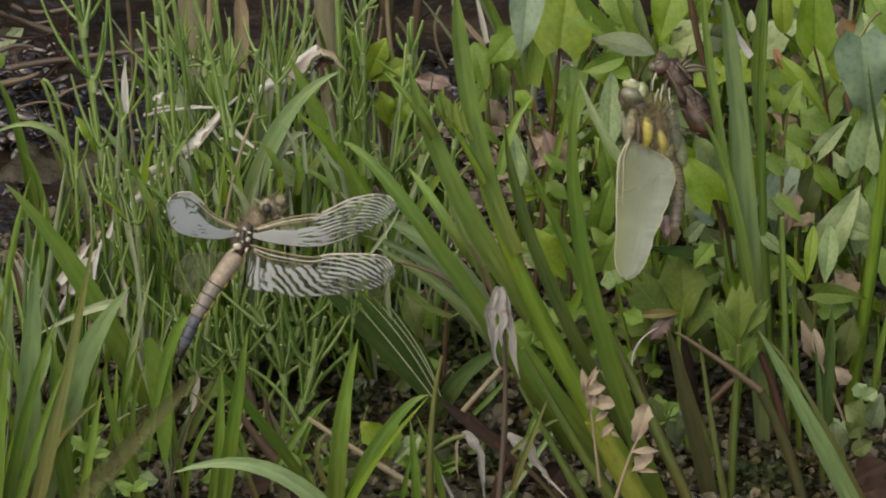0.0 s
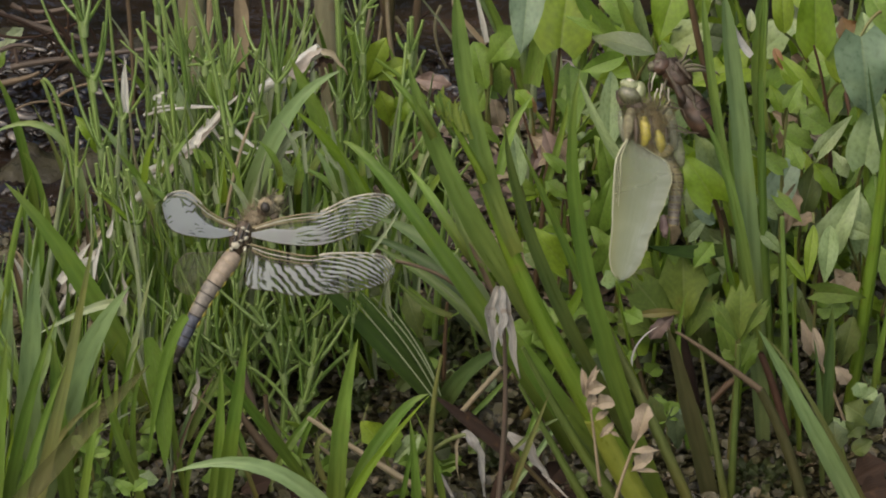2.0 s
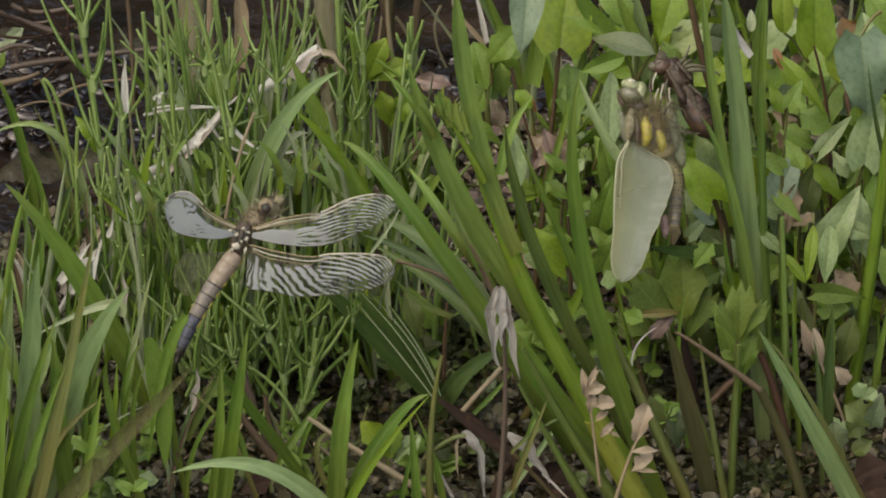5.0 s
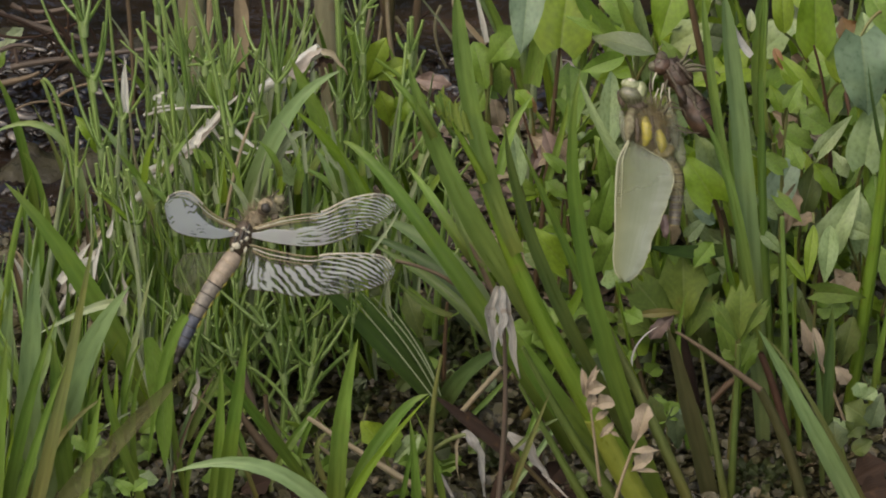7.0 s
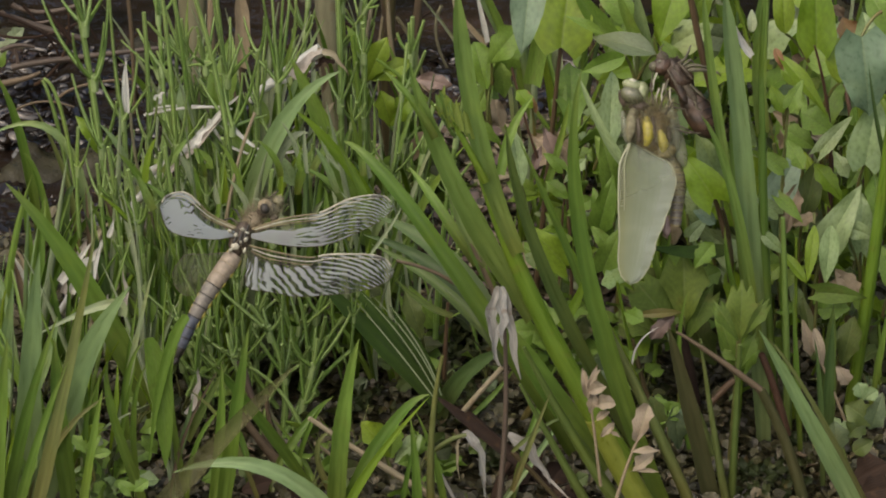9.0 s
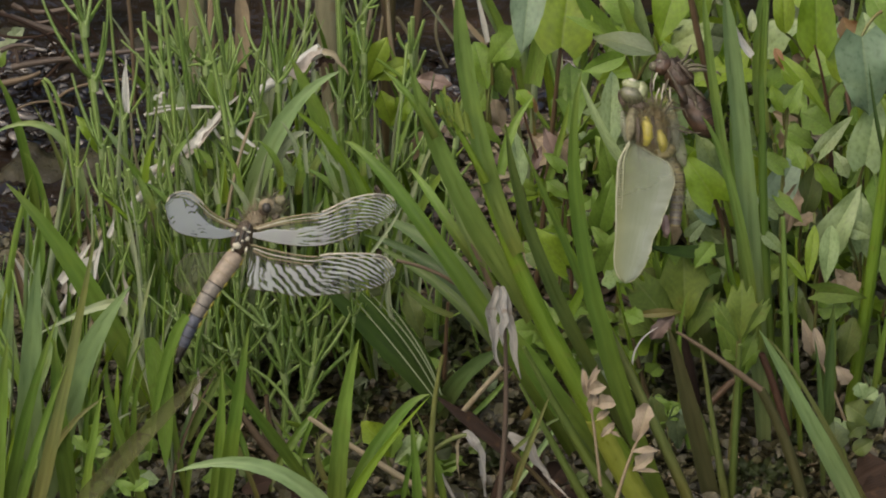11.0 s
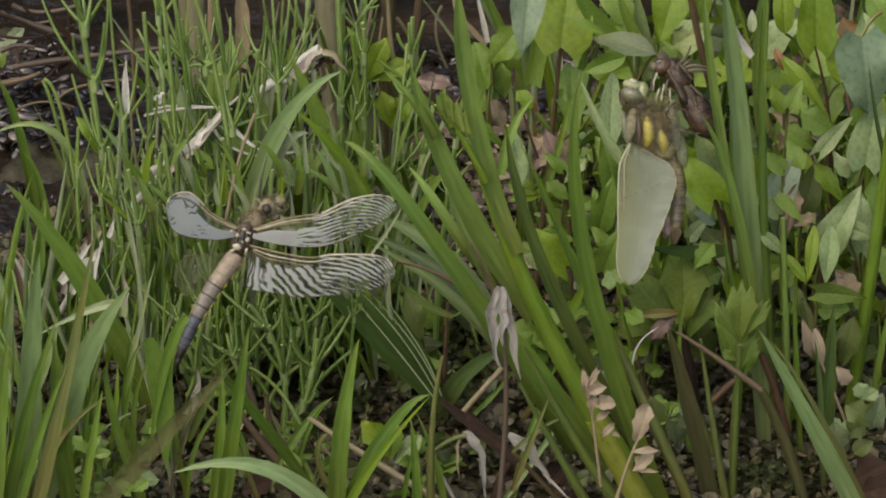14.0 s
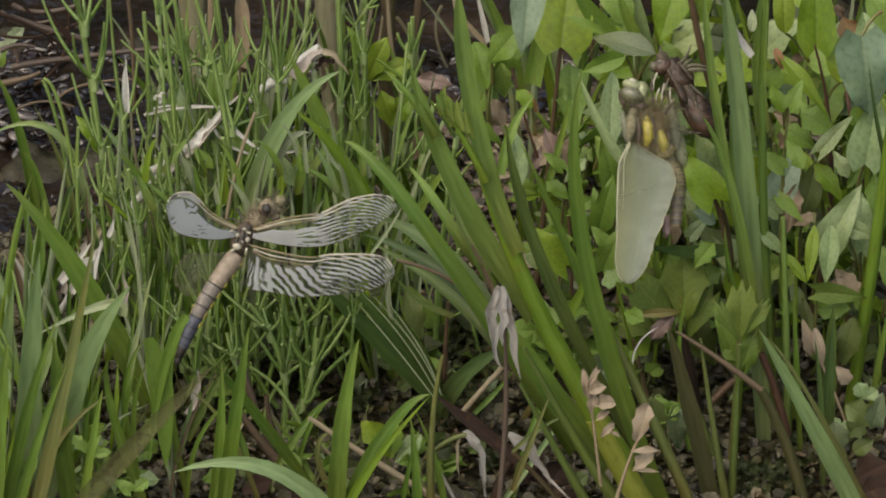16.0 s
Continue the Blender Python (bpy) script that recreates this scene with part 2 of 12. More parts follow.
def pond():
    m, n, l = nodes("pond_water")
    p = n["Principled BSDF"]
    p.inputs["Roughness"].default_value, p.inputs["IOR"].default_value = 0.04, 1.5
    tc = n.new("ShaderNodeTexCoord")
    silt = n.new("ShaderNodeTexNoise")
    silt.inputs["Scale"].default_value, silt.inputs["Detail"].default_value = 32, 5
    l.new(tc.outputs["Object"], silt.inputs["Vector"])
    r = ramp(n, [(0.38, (0.008, 0.006, 0.005)), (0.55, (0.021, 0.014, 0.010)), (0.7, (0.044, 0.028, 0.020))])
    l.new(silt.outputs[0], r.inputs[0])
    l.new(r.outputs[0], p.inputs["Base Color"])
    a = n.new("ShaderNodeTexNoise")
    a.inputs["Scale"].default_value, a.inputs["Detail"].default_value = 110, 3
    l.new(tc.outputs["Object"], a.inputs["Vector"])
    bump = n.new("ShaderNodeBump")
    bump.inputs["Strength"].default_value, bump.inputs["Distance"].default_value = 0.3, 0.003
    l.new(a.outputs[0], bump.inputs["Height"])
    l.new(bump.outputs[0], p.inputs["Normal"])
    return m


def skin(name, base, other, rough=0.45, scale=500.0, coat=0.0, glow=0.0):
    """Insect cuticle or grit: two tones in fine mottling with a light relief."""
    m, n, l = nodes(name)
    p = n["Principled BSDF"]
    tc = n.new("ShaderNodeTexCoord")
    a = n.new("ShaderNodeTexNoise")
    a.inputs["Scale"].default_value, a.inputs["Detail"].default_value = scale, 5
    l.new(tc.outputs["Object"], a.inputs["Vector"])
    r = n.new("ShaderNodeMapRange")
    r.inputs[1].default_value, r.inputs[2].default_value = 0.35, 0.65
    l.new(a.outputs[0], r.inputs[0])
    col = mixed(n, l, r.outputs[0], base, other)
    l.new(col, p.inputs["Base Color"])
    p.inputs["Roughness"].default_value, p.inputs["Coat Weight"].default_value = rough, coat
    bump = n.new("ShaderNodeBump")
    bump.inputs["Strength"].default_value, bump.inputs["Distance"].default_value = 0.5, 0.0002
    l.new(a.outputs[0], bump.inputs["Height"])
    l.new(bump.outputs[0], p.inputs["Normal"])
    if glow:
        t = n.new("ShaderNodeBsdfTranslucent")
        l.new(col, t.inputs[0])
        mix = n.new("ShaderNodeMixShader")
        mix.inputs[0].default_value = glow
        l.new(p.outputs[0], mix.inputs[1])
        l.new(t.outputs[0], mix.inputs[2])
        l.new(mix.outputs[0], n["Material Output"].inputs[0])
    return m


def membrane(name, clear, tint=(0.40, 0.45, 0.435), other=(0.36, 0.375, 0.385), most=0.8):
    """Fresh wing skin: milky where the wing's pattern says so, with the sky's sheen on the pleats painted in;
    see-through elsewhere, uneven in both.
    """
    m, n, l = nodes(name)
    p = n["Principled BSDF"]
    uv = n.new("ShaderNodeUVMap")
    sep = n.new("ShaderNodeSeparateXYZ")
    l.new(uv.outputs[0], sep.inputs[0])
    tc = n.new("ShaderNodeTexCoord")
    no = n.new("ShaderNodeTexNoise")
    no.inputs["Scale"].default_value, no.inputs["Detail"].default_value = 900, 4
    l.new(tc.outputs["Object"], no.inputs["Vector"])
    add = n.new("ShaderNodeMath")
    add.operation = "MULTIPLY_ADD"
    add.inputs[1].default_value = 0.7
    l.new(no.outputs[0], add.inputs[0])
    l.new(sep.outputs[0], add.inputs[2])
    cover = n.new("ShaderNodeMapRange")
    cover.inputs[1].default_value, cover.inputs[2].default_value = 0.5, 1.12
    cover.inputs[3].default_value, cover.inputs[4].default_value = 0.06, most
    l.new(add.outputs[0], cover.inputs[0])
    tone = n.new("ShaderNodeTexNoise")
    tone.inputs["Scale"].default_value, tone.inputs["Detail"].default_value = 170, 3
    l.new(tc.outputs["Object"], tone.inputs["Vector"])
    spread = n.new("ShaderNodeMapRange")
    spread.inputs[1].default_value, spread.inputs[2].default_value = 0.35, 0.65
    l.new(tone.outputs[0], spread.inputs[0])
    col = mixed(n, l, spread.outputs[0], tint, other)
    l.new(col, p.inputs["Base Color"])
    p.inputs["Roughness"].default_value = 0.3
    bump = n.new("ShaderNodeBump")
    bump.inputs["Strength"].default_value, bump.inputs["Distance"].default_value = 0.25, 0.0003
    l.new(no.outputs[0], bump.inputs["Height"])
    l.new(bump.outputs[0], p.inputs["Normal"])
    cl = n.new("ShaderNodeBsdfTransparent")
    cl.inputs[0].default_value = (*clear, 1)
    tr = n.new("ShaderNodeBsdfTranslucent")
    l.new(col, tr.inputs[0])
    body = n.new("ShaderNodeMixShader")
    body.inputs[0].default_value = 0.35
    l.new(p.outputs[0], body.inputs[1])
    l.new(tr.outputs[0], body.inputs[2])
    mix = n.new("ShaderNodeMixShader")
    l.new(cover.outputs[0], mix.inputs[0])
    l.new(cl.outputs[0], mix.inputs[1])
    l.new(body.outputs[0], mix.inputs[2])
    l.new(mix.outputs[0], n["Material Output"].inputs[0])
    return m


def milky():
    """Closed fresh wing: yellowish behind the front edge, whiter and finely creased towards the hind edge, thin at its root."""
    m, n, l = nodes("milky_wing")
    p = n["Principled BSDF"]
    uv = n.new("ShaderNodeUVMap")
    sep = n.new("ShaderNodeSeparateXYZ")
    l.new(uv.outputs[0], sep.inputs[0])
    tc = n.new("ShaderNodeTexCoord")
    a = n.new("ShaderNodeTexNoise")
    a.inputs["Scale"].default_value, a.inputs["Detail"].default_value = 160, 4
    l.new(tc.outputs["Object"], a.inputs["Vector"])
    st = n.new("ShaderNodeVectorMath")
    st.operation = "MULTIPLY"
    st.inputs[1].default_value = (2.2, 15.0, 1.0)
    l.new(uv.outputs[0], st.inputs[0])
    f = n.new("ShaderNodeTexNoise")
    f.inputs["Scale"].default_value, f.inputs["Detail"].default_value = 1.0, 4
    l.new(st.outputs[0], f.inputs["Vector"])
    both = n.new("ShaderNodeMath")
    both.operation = "MULTIPLY_ADD"
    both.inputs[1].default_value = 0.45
    l.new(f.outputs[0], both.inputs[0])
    l.new(sep.outputs[1], both.inputs[2])
    r = ramp(n, [(0.2, (0.295, 0.30, 0.165)), (0.55, (0.29, 0.315, 0.225)), (0.85, (0.36, 0.39, 0.32)), (1.0, (0.44, 0.46, 0.42))])
    l.new(both.outputs[0], r.inputs[0])
    col = mixed(n, l, a.outputs[0], mixed(n, l, 1.0, r.outputs[0], (0.62, 0.68, 0.5), "MULTIPLY"), mixed(n, l, 1.0, r.outputs[0], (0.97, 1.02, 0.95), "MULTIPLY"))
    l.new(col, p.inputs["Base Color"])
    p.inputs["Roughness"].default_value, p.inputs["Coat Weight"].default_value = 0.3, 0.15
    bump = n.new("ShaderNodeBump")
    bump.inputs["Strength"].default_value, bump.inputs["Distance"].default_value = 0.22, 0.0003
    l.new(f.outputs[0], bump.inputs["Height"])
    l.new(bump.outputs[0], p.inputs["Normal"])
    t = n.new("ShaderNodeBsdfTranslucent")
    l.new(col, t.inputs[0])
    sh = n.new("ShaderNodeMixShader")
    sh.inputs[0].default_value = 0.3
    l.new(p.outputs[0], sh.inputs[1])
    l.new(t.outputs[0], sh.inputs[2])
    thin = n.new("ShaderNodeMapRange")
    thin.inputs[1].default_value, thin.inputs[2].default_value = 0.0, 0.6
    thin.inputs[3].default_value, thin.inputs[4].default_value = 0.92, 0.12
    l.new(sep.outputs[0], thin.inputs[0])
    clear = n.new("ShaderNodeBsdfTransparent")
    last = n.new("ShaderNodeMixShader")
    l.new(thin.outputs[0], last.inputs[0])
    l.new(sh.outputs[0], last.inputs[1])
    l.new(clear.outputs[0], last.inputs[2])
    l.new(last.outputs[0], n["Material Output"].inputs[0])
    return m


def lobes():
    m, n, l = nodes("liverwort_lobes")
    p = n["Principled BSDF"]
    g = n.new("ShaderNodeNewGeometry")
    tc = n.new("ShaderNodeTexCoord")
    a = n.new("ShaderNodeTexNoise")
    a.inputs["Scale"].default_value, a.inputs["Detail"].default_value = 900, 4
    l.new(tc.outputs["Object"], a.inputs["Vector"])
    r = ramp(n, [(0.0, (0.020, 0.018, 0.010)), (0.4, (0.054, 0.050, 0.024)), (0.8, (0.088, 0.086, 0.040)), (1.0, (0.13, 0.105, 0.060))])
    l.new(g.outputs["Random Per Island"], r.inputs[0])
    col = mixed(n, l, a.outputs[0], r.outputs[0], mixed(n, l, 1.0, r.outputs[0], (0.55, 0.5, 0.45), "MULTIPLY"))
    l.new(col, p.inputs["Base Color"])
    p.inputs["Roughness"].default_value, p.inputs["Specular IOR Level"].default_value = 0.36, 0.4
    bump = n.new("ShaderNodeBump")
    bump.inputs["Strength"].default_value, bump.inputs["Distance"].default_value = 0.8, 0.0006
    l.new(a.outputs[0], bump.inputs["Height"])
    l.new(bump.outputs[0], p.inputs["Normal"])
    return m


LOBES = lobes()
MUD, WATER = soil(), pond()
WET = skin("wet_black_mud", (0.006, 0.004, 0.003), (0.022, 0.014, 0.008), 0.16, 260)
WET.node_tree.nodes["Principled BSDF"].inputs["IOR"].default_value = 1.7
TAN = skin("abdomen_tan", (0.275, 0.225, 0.175), (0.19, 0.155, 0.115), 0.5, 900)
SLATE = skin("abdomen_blue_grey", (0.085, 0.095, 0.125), (0.04, 0.045, 0.062), 0.45, 900)
YELLOW = skin("cuticle_yellow", (0.38, 0.335, 0.055), (0.28, 0.24, 0.055), 0.4, 700)
BLACK = skin("cuticle_black", (0.012, 0.011, 0.010), (0.03, 0.026, 0.02), 0.4, 700)
DUSK = skin("cuticle_brown", (0.09, 0.065, 0.045), (0.05, 0.035, 0.025), 0.5, 700)
CREAM = skin("cuticle_cream", (0.42, 0.41, 0.33), (0.34, 0.32, 0.25), 0.45, 700)
EYEBALL = skin("eye_olive", (0.13, 0.135, 0.075), (0.08, 0.08, 0.05), 0.2, 1500, 0.4)
PALE_EYE = skin("eye_pale_green", (0.27, 0.30, 0.16), (0.16, 0.18, 0.09), 0.25, 900, 0.4)
AMBER = skin("thorax_amber", (0.19, 0.14, 0.06), (0.10, 0.075, 0.035), 0.6, 700)
STIGMA = skin("wing_stigma_grey", (0.10, 0.105, 0.09), (0.07, 0.07, 0.06), 0.5, 700)
FUZZ = skin("thorax_pale_hair", (0.22, 0.21, 0.13), (0.12, 0.105, 0.06), 0.7, 900)
HUSK = skin("husk_brown", (0.075, 0.043, 0.027), (0.016, 0.011, 0.007), 0.4, 330)
HUSK_PALE = skin("husk_dusty", (0.095, 0.078, 0.055), (0.045, 0.036, 0.024), 0.7, 800)
MILKY = milky()
COSTA = skin("wing_front_edge", (0.22, 0.185, 0.10), (0.16, 0.13, 0.07), 0.45, 700)
MILKY_EDGE = skin("milky_wing_vein", (0.34, 0.35, 0.24), (0.28, 0.29, 0.19), 0.4, 400)
# The hindwing's darker clear tint also holds the shade of its folds.
STRIPED = membrane("striped_wing", (0.60, 0.58, 0.49))
FOREWING = membrane("striped_forewing", (0.78, 0.78, 0.62))
SILVER = membrane("silvery_wing", (0.74, 0.74, 0.62), (0.43, 0.47, 0.51), (0.40, 0.43, 0.46))
GLASSY = membrane("clear_wing", (0.62, 0.66, 0.50), (0.20, 0.22, 0.13), (0.16, 0.18, 0.11), 0.4)
DEW = bpy.data.materials.new("dew_drop")
DEW.use_nodes = True
DEW.node_tree.nodes["Principled BSDF"].inputs["Transmission Weight"].default_value = 1.0
DEW.node_tree.nodes["Principled BSDF"].inputs["Roughness"].default_value = 0.02
DEW.node_tree.nodes["Principled BSDF"].inputs["IOR"].default_value = 1.33


# ---- builders ----
def mesh_part(name, verts, faces, material, parent, label="", uvs=None, origin=(0, 0, 0), mats=None, index=None):
    """One mesh under a thing; verts are in the world unless origin says otherwise."""
    me = bpy.data.meshes.new(name)
    me.from_pydata([tuple(v) for v in verts], [], [tuple(f) for f in faces])
    if uvs is not None:
        lay = me.uv_layers.new(name="UVMap")
        loops = np.empty(len(me.loops), dtype=np.int32)
        me.loops.foreach_get("vertex_index", loops)
        lay.data.foreach_set("uv", np.asarray(uvs, dtype=np.float32)[loops].ravel())
    for mm in (mats or [material]):
        me.materials.append(mm)
    if index is not None:
        me.polygons.foreach_set("material_index", index)
    me.polygons.foreach_set("use_smooth", [True] * len(me.polygons))
    ob = new(name, me)
    if parent:
        ob.parent = parent
    if label:
        ob["label"] = label
    return ob


def thing(name, label, category, at, group="", kind="", turn=(0, 0, 0)):
    ob = new(name)
    ob.empty_display_size = 0.005
    ob.matrix_basis = pose(*at, *turn)
    return tagged(ob, label, category, group, kind)


def arc(a, c, b, n):
    s = np.linspace(0, 1, n)[:, None]
    a, c, b = (np.array(v, float) for v in (a, c, b))
    return (1 - s) ** 2 * a + 2 * s * (1 - s) * c + s ** 2 * b


def frames(pts, face, twist=0.0):
    """Along a curve: tangents, and the side and normal of a leaf that faces the given way."""
    t = np.gradient(pts, axis=0)
    t /= np.linalg.norm(t, axis=1)[:, None] + 1e-12
    f = np.array(face, float)
    nrm = f - (t @ f)[:, None] * t
    nrm /= np.linalg.norm(nrm, axis=1)[:, None] + 1e-9
    side = np.cross(t, nrm)
    ang = np.radians(twist) * np.linspace(0, 1, len(pts))[:, None] if np.ndim(twist) == 0 else np.radians(np.array(twist))[:, None]
    s2 = np.cos(ang) * side + np.sin(ang) * nrm
    n2 = np.cos(ang) * nrm - np.sin(ang) * side
    return t, s2, n2


def sheet(pts, side, nrm, half, u, lift, thick):
    """Verts, faces and UVs of a thin leaf: an upper and a lower skin, closed by shared edge positions."""
    n, m = len(pts), len(u)
    top = pts[:, None, :] + side[:, None, :] * (half[:, None] * u[None, :])[..., None] + nrm[:, None, :] * lift[..., None]
    under = top - nrm[:, None, :] * (thick * (1 - np.abs(u) ** 4))[None, :, None]
    verts = np.concatenate([top.reshape(-1, 3), under.reshape(-1, 3)])
    uu = np.broadcast_to((u[None, :] + 1) / 2, (n, m))
    vv = np.broadcast_to(np.linspace(0, 1, n)[:, None], (n, m))
    uv = np.stack([uu, vv], -1).reshape(-1, 2)
    faces = []
    for i in range(n - 1):
        for j in range(m - 1):
            k = i * m + j
            faces.append((k, k + 1, k + m + 1, k + m))
            q = k + n * m
            faces.append((q, q + m, q + m + 1, q + 1))
    return verts, faces, np.concatenate([uv, uv])


FACE = (0.0, -0.78, 0.62)


def blade(parent, a, c, b, w, tone, fold=0.55, twist=0.0, stub=0.75, n=13, name="blade", label="", roll=0.0, blunt=2.2, crumple=0.0):
    """A grass blade from a by way of c to its tip b (metres, world), w wide."""
    o = np.array(parent.matrix_basis.translation)
    pts = arc(a, c, b, n) - o
    s = np.linspace(0, 1, n)
    _, side, nrm = frames(pts, FACE, roll + twist * s)
    half = 0.42 * w * np.minimum(1, stub + (1 - stub) * s / 0.3) * np.clip(1 - s ** blunt, 0, 1) ** 0.85
    half = np.maximum(half, 0.012 * w)
    u = np.array([-1, -0.55, 0, 0.55, 1.0])
    rnd = random.Random(int(abs(a[0] * 1e6 + b[2] * 1e6)))
    ph = rnd.uniform(0, 6)
    half = half * (1 + 0.05 * np.sin(s * 17 + ph))
    lift = fold * half[:, None] * (np.abs(u) - 0.4)[None, :] + 0.06 * half[:, None] * np.sin(s * 23 + ph)[:, None] * u[None, :]
    if crumple:
        half = half * np.array([1 + crumple * rnd.uniform(-0.45, 0.35) for _ in s])
        lift = lift + crumple * w * np.array([[rnd.uniform(-0.35, 0.35) for _ in u] for _ in s])
        pts = pts + side * (crumple * w * 0.3 * np.sin(s * 14 + ph))[:, None]
    v, f, uv = sheet(pts, side, nrm, half, u, lift, 0.10 * w)
    return mesh_part(name, v, f, M[tone], parent, label, uv)


def stem(parent, a, c, b, w0, w1, tone, n=10, name="stem", label="", knots=(), k=8):
    """A tapered round stalk, swollen at its knots (fractions of its length)."""
    o = np.array(parent.matrix_basis.translation)
    pts = arc(a, c, b, n + 3 * len(knots)) - o
    n = len(pts)
    s = np.linspace(0, 1, n)
    _, side, nrm = frames(pts, FACE)
    r = 0.5 * (w0 + (w1 - w0) * s)
    for q in knots:
        r = r * (1 + 0.10 * np.exp(-((s - q) / 0.02) ** 2))
    ang = np.linspace(0, 2 * np.pi, k, endpoint=False)
    ring = pts[:, None] + r[:, None, None] * (np.cos(ang)[None, :, None] * side[:, None] + np.sin(ang)[None, :, None] * nrm[:, None])
    v = ring.reshape(-1, 3)
    f = [(i * k + j, i * k + (j + 1) % k, (i + 1) * k + (j + 1) % k, (i + 1) * k + j) for i in range(n - 1) for j in range(k)]
    uv = np.stack([np.tile(np.abs(np.linspace(-1, 1, k)), n), np.repeat(s, k)], -1)
    v, uv = np.concatenate([v, v[-k:]]), np.concatenate([uv, uv[-k:]])
    f.append(tuple(n * k + j for j in range(k)))
    return mesh_part(name, v, f, M[tone], parent, label, uv)


def outline(kind, s):
    """Half-width along a leaf, 0 to 1, and how far its basal lobes reach back."""
    if kind == "arrow":
        return np.where(s < 0.25, 0.62 + 1.5 * s, 1.0) * np.clip(1 - np.clip((s - 0.22) / 0.78, 0, 1) ** 1.25, 0, 1) ** 0.9, 0.22
    if kind == "heart":
        return np.clip(0.5 + 3.2 * s, 0, 1) * (1 - np.clip((s - 0.16) / 0.84, 0, 1) ** 1.7) ** 0.85, 0.13
    if kind == "lance":
        return np.sin(np.pi * s ** 0.8) ** 0.95, 0.0
    if kind == "fan":
        return np.minimum(0.06 + 1.3 * s, 1.0) * (1 - 0.25 * np.clip((s - 0.75) / 0.25, 0, 1) ** 2), 0.0
    if kind == "lobed":
        return np.sin(np.pi * s ** 1.15) ** 0.75 * (1 + 0.13 * np.sin(s * 19 + 0.6)), 0.08
    return np.sin(np.pi * s ** 0.72) ** 0.8, 0.0


def leaf(parent, a, b, w, kind, tone, roll=0.0, curl=0.10, cup=0.2, name="leaf", label="", wave=0.07, n=19):
    """A broad leaf from its stalk end a to its tip b, w wide."""
    o = np.array(parent.matrix_basis.translation)
    a, b = np.array(a, float) - o, np.array(b, float) - o
    length = np.linalg.norm(b - a)
    s = np.concatenate([[0, 0.03, 0.08], np.linspace(0.14, 1, n - 3)])
    up = np.array(FACE)
    ax = (b - a) / length
    up = up - (up @ ax) * ax
    up /= np.linalg.norm(up)
    pts = a + s[:, None] * (b - a) + (np.sin(np.pi * s) * curl * length)[:, None] * up
    _, side, nrm = frames(pts, FACE, np.full(n, float(roll)))
    prof, lobe = outline(kind, s)
    jag = random.Random(int(abs(a[0] * 7e6 + b[2] * 3e6)))
    rag = 0.05 if kind == "lobed" else 0.018
    half = np.maximum(0.5 * w * prof * np.array([1 + jag.uniform(-rag, rag) for _ in s]), 0.004 * w)
    u = np.array([-1, -0.75, -0.4, -0.06, 0, 0.06, 0.4, 0.75, 1.0])
    ph = (abs(a[0]) * 977 + abs(b[2]) * 613) * 20 % 6.28
    lift = half[:, None] * (cup * (np.abs(u) ** 1.3)[None, :] - 0.05 * (np.abs(u) < 0.03)[None, :])
    lift = lift + wave * w * np.sin(s * 9 + ph)[:, None] * (u ** 2 * np.sign(u))[None, :] + 0.5 * wave * w * np.sin(s * 15 + 2 * ph)[:, None] * (u ** 2)[None, :]
    v, f, uv = sheet(pts, side, nrm, half, u, lift, 0.02 * w)
    if lobe:
        back = (lobe * length * np.abs(u)[None, :] ** 1.2 * np.clip(1 - s / 0.35, 0, 1)[:, None]).ravel()
        v = v - np.concatenate([back, back])[:, None] * ax
    if kind == "fan":
        # three blunt lobes with teeth along the outer edge
        teeth = (length * np.array((-0.34, -0.02, -0.16, 0.04, 0.10, 0.04, -0.16, -0.02, -0.34))[None, :] * np.clip((s - 0.45) / 0.55, 0, 1)[:, None] ** 1.5).ravel()
        v = v + np.concatenate([teeth, teeth])[:, None] * ax
    return mesh_part(name, v, f, M[tone], parent, label, uv)


def horsetail(a, c, b, w, whorls, reach, seed, tone="horse", spread=1.0):
    """A jointed horsetail shoot with whorls of thin upright branches."""
    rnd = random.Random(seed)
    t = thing("horsetail", LABEL_H[seed % 3], "plant", a, "horsetail shoots")
    w = w * 1.12
    # each shoot bows a little its own way
    c = np.array(c, float) + (rnd.uniform(-0.005, 0.005), rnd.uniform(-0.004, 0.004), 0.0)
    stem(t, a, c, b, w, w * 0.6, tone, n=14, knots=[q for q, _ in whorls])
    pts = arc(a, c, b, 101)
    up = pts[-1] - pts[0]
    up /= np.linalg.norm(up)
    for q, count in whorls:
        p = pts[int(q * 100)]
        e = up * w * 0.9
        stem(t, p - e * 1.8, p, p + e * 0.8, w * 0.99, w * 1.08, "sheath", n=3, name="sheath", k=7)
        first = rnd.uniform(0, 6.28)
        for i in range(count):
            g = first + i * 6.283 / count + rnd.uniform(-0.3, 0.3)
            out = np.array([math.cos(g), math.sin(g), 0.0])
            ln = reach * rnd.choice((0.35, 0.6, 0.9, 1.3)) * rnd.uniform(0.8, 1.2) * (1.1 - 0.45 * q)
            sp = spread * rnd.uniform(0.15, 0.75)
            mid = p + out * ln * sp * rnd.uniform(0.5, 0.85) + up * ln * rnd.uniform(0.25, 0.45)
            end = p + out * ln * sp + up * ln * rnd.uniform(0.75, 1.0)
            bt = stem(t, p, mid, end, w * 0.66, w * 0.40, tone, n=6, name="branch", k=6)
    return t


LABEL_H = ("bright green jointed horsetail shoot with thin upright branches", "slender green horsetail shoot in the wet bank",
           "pale green horsetail shoot with whorled branches")


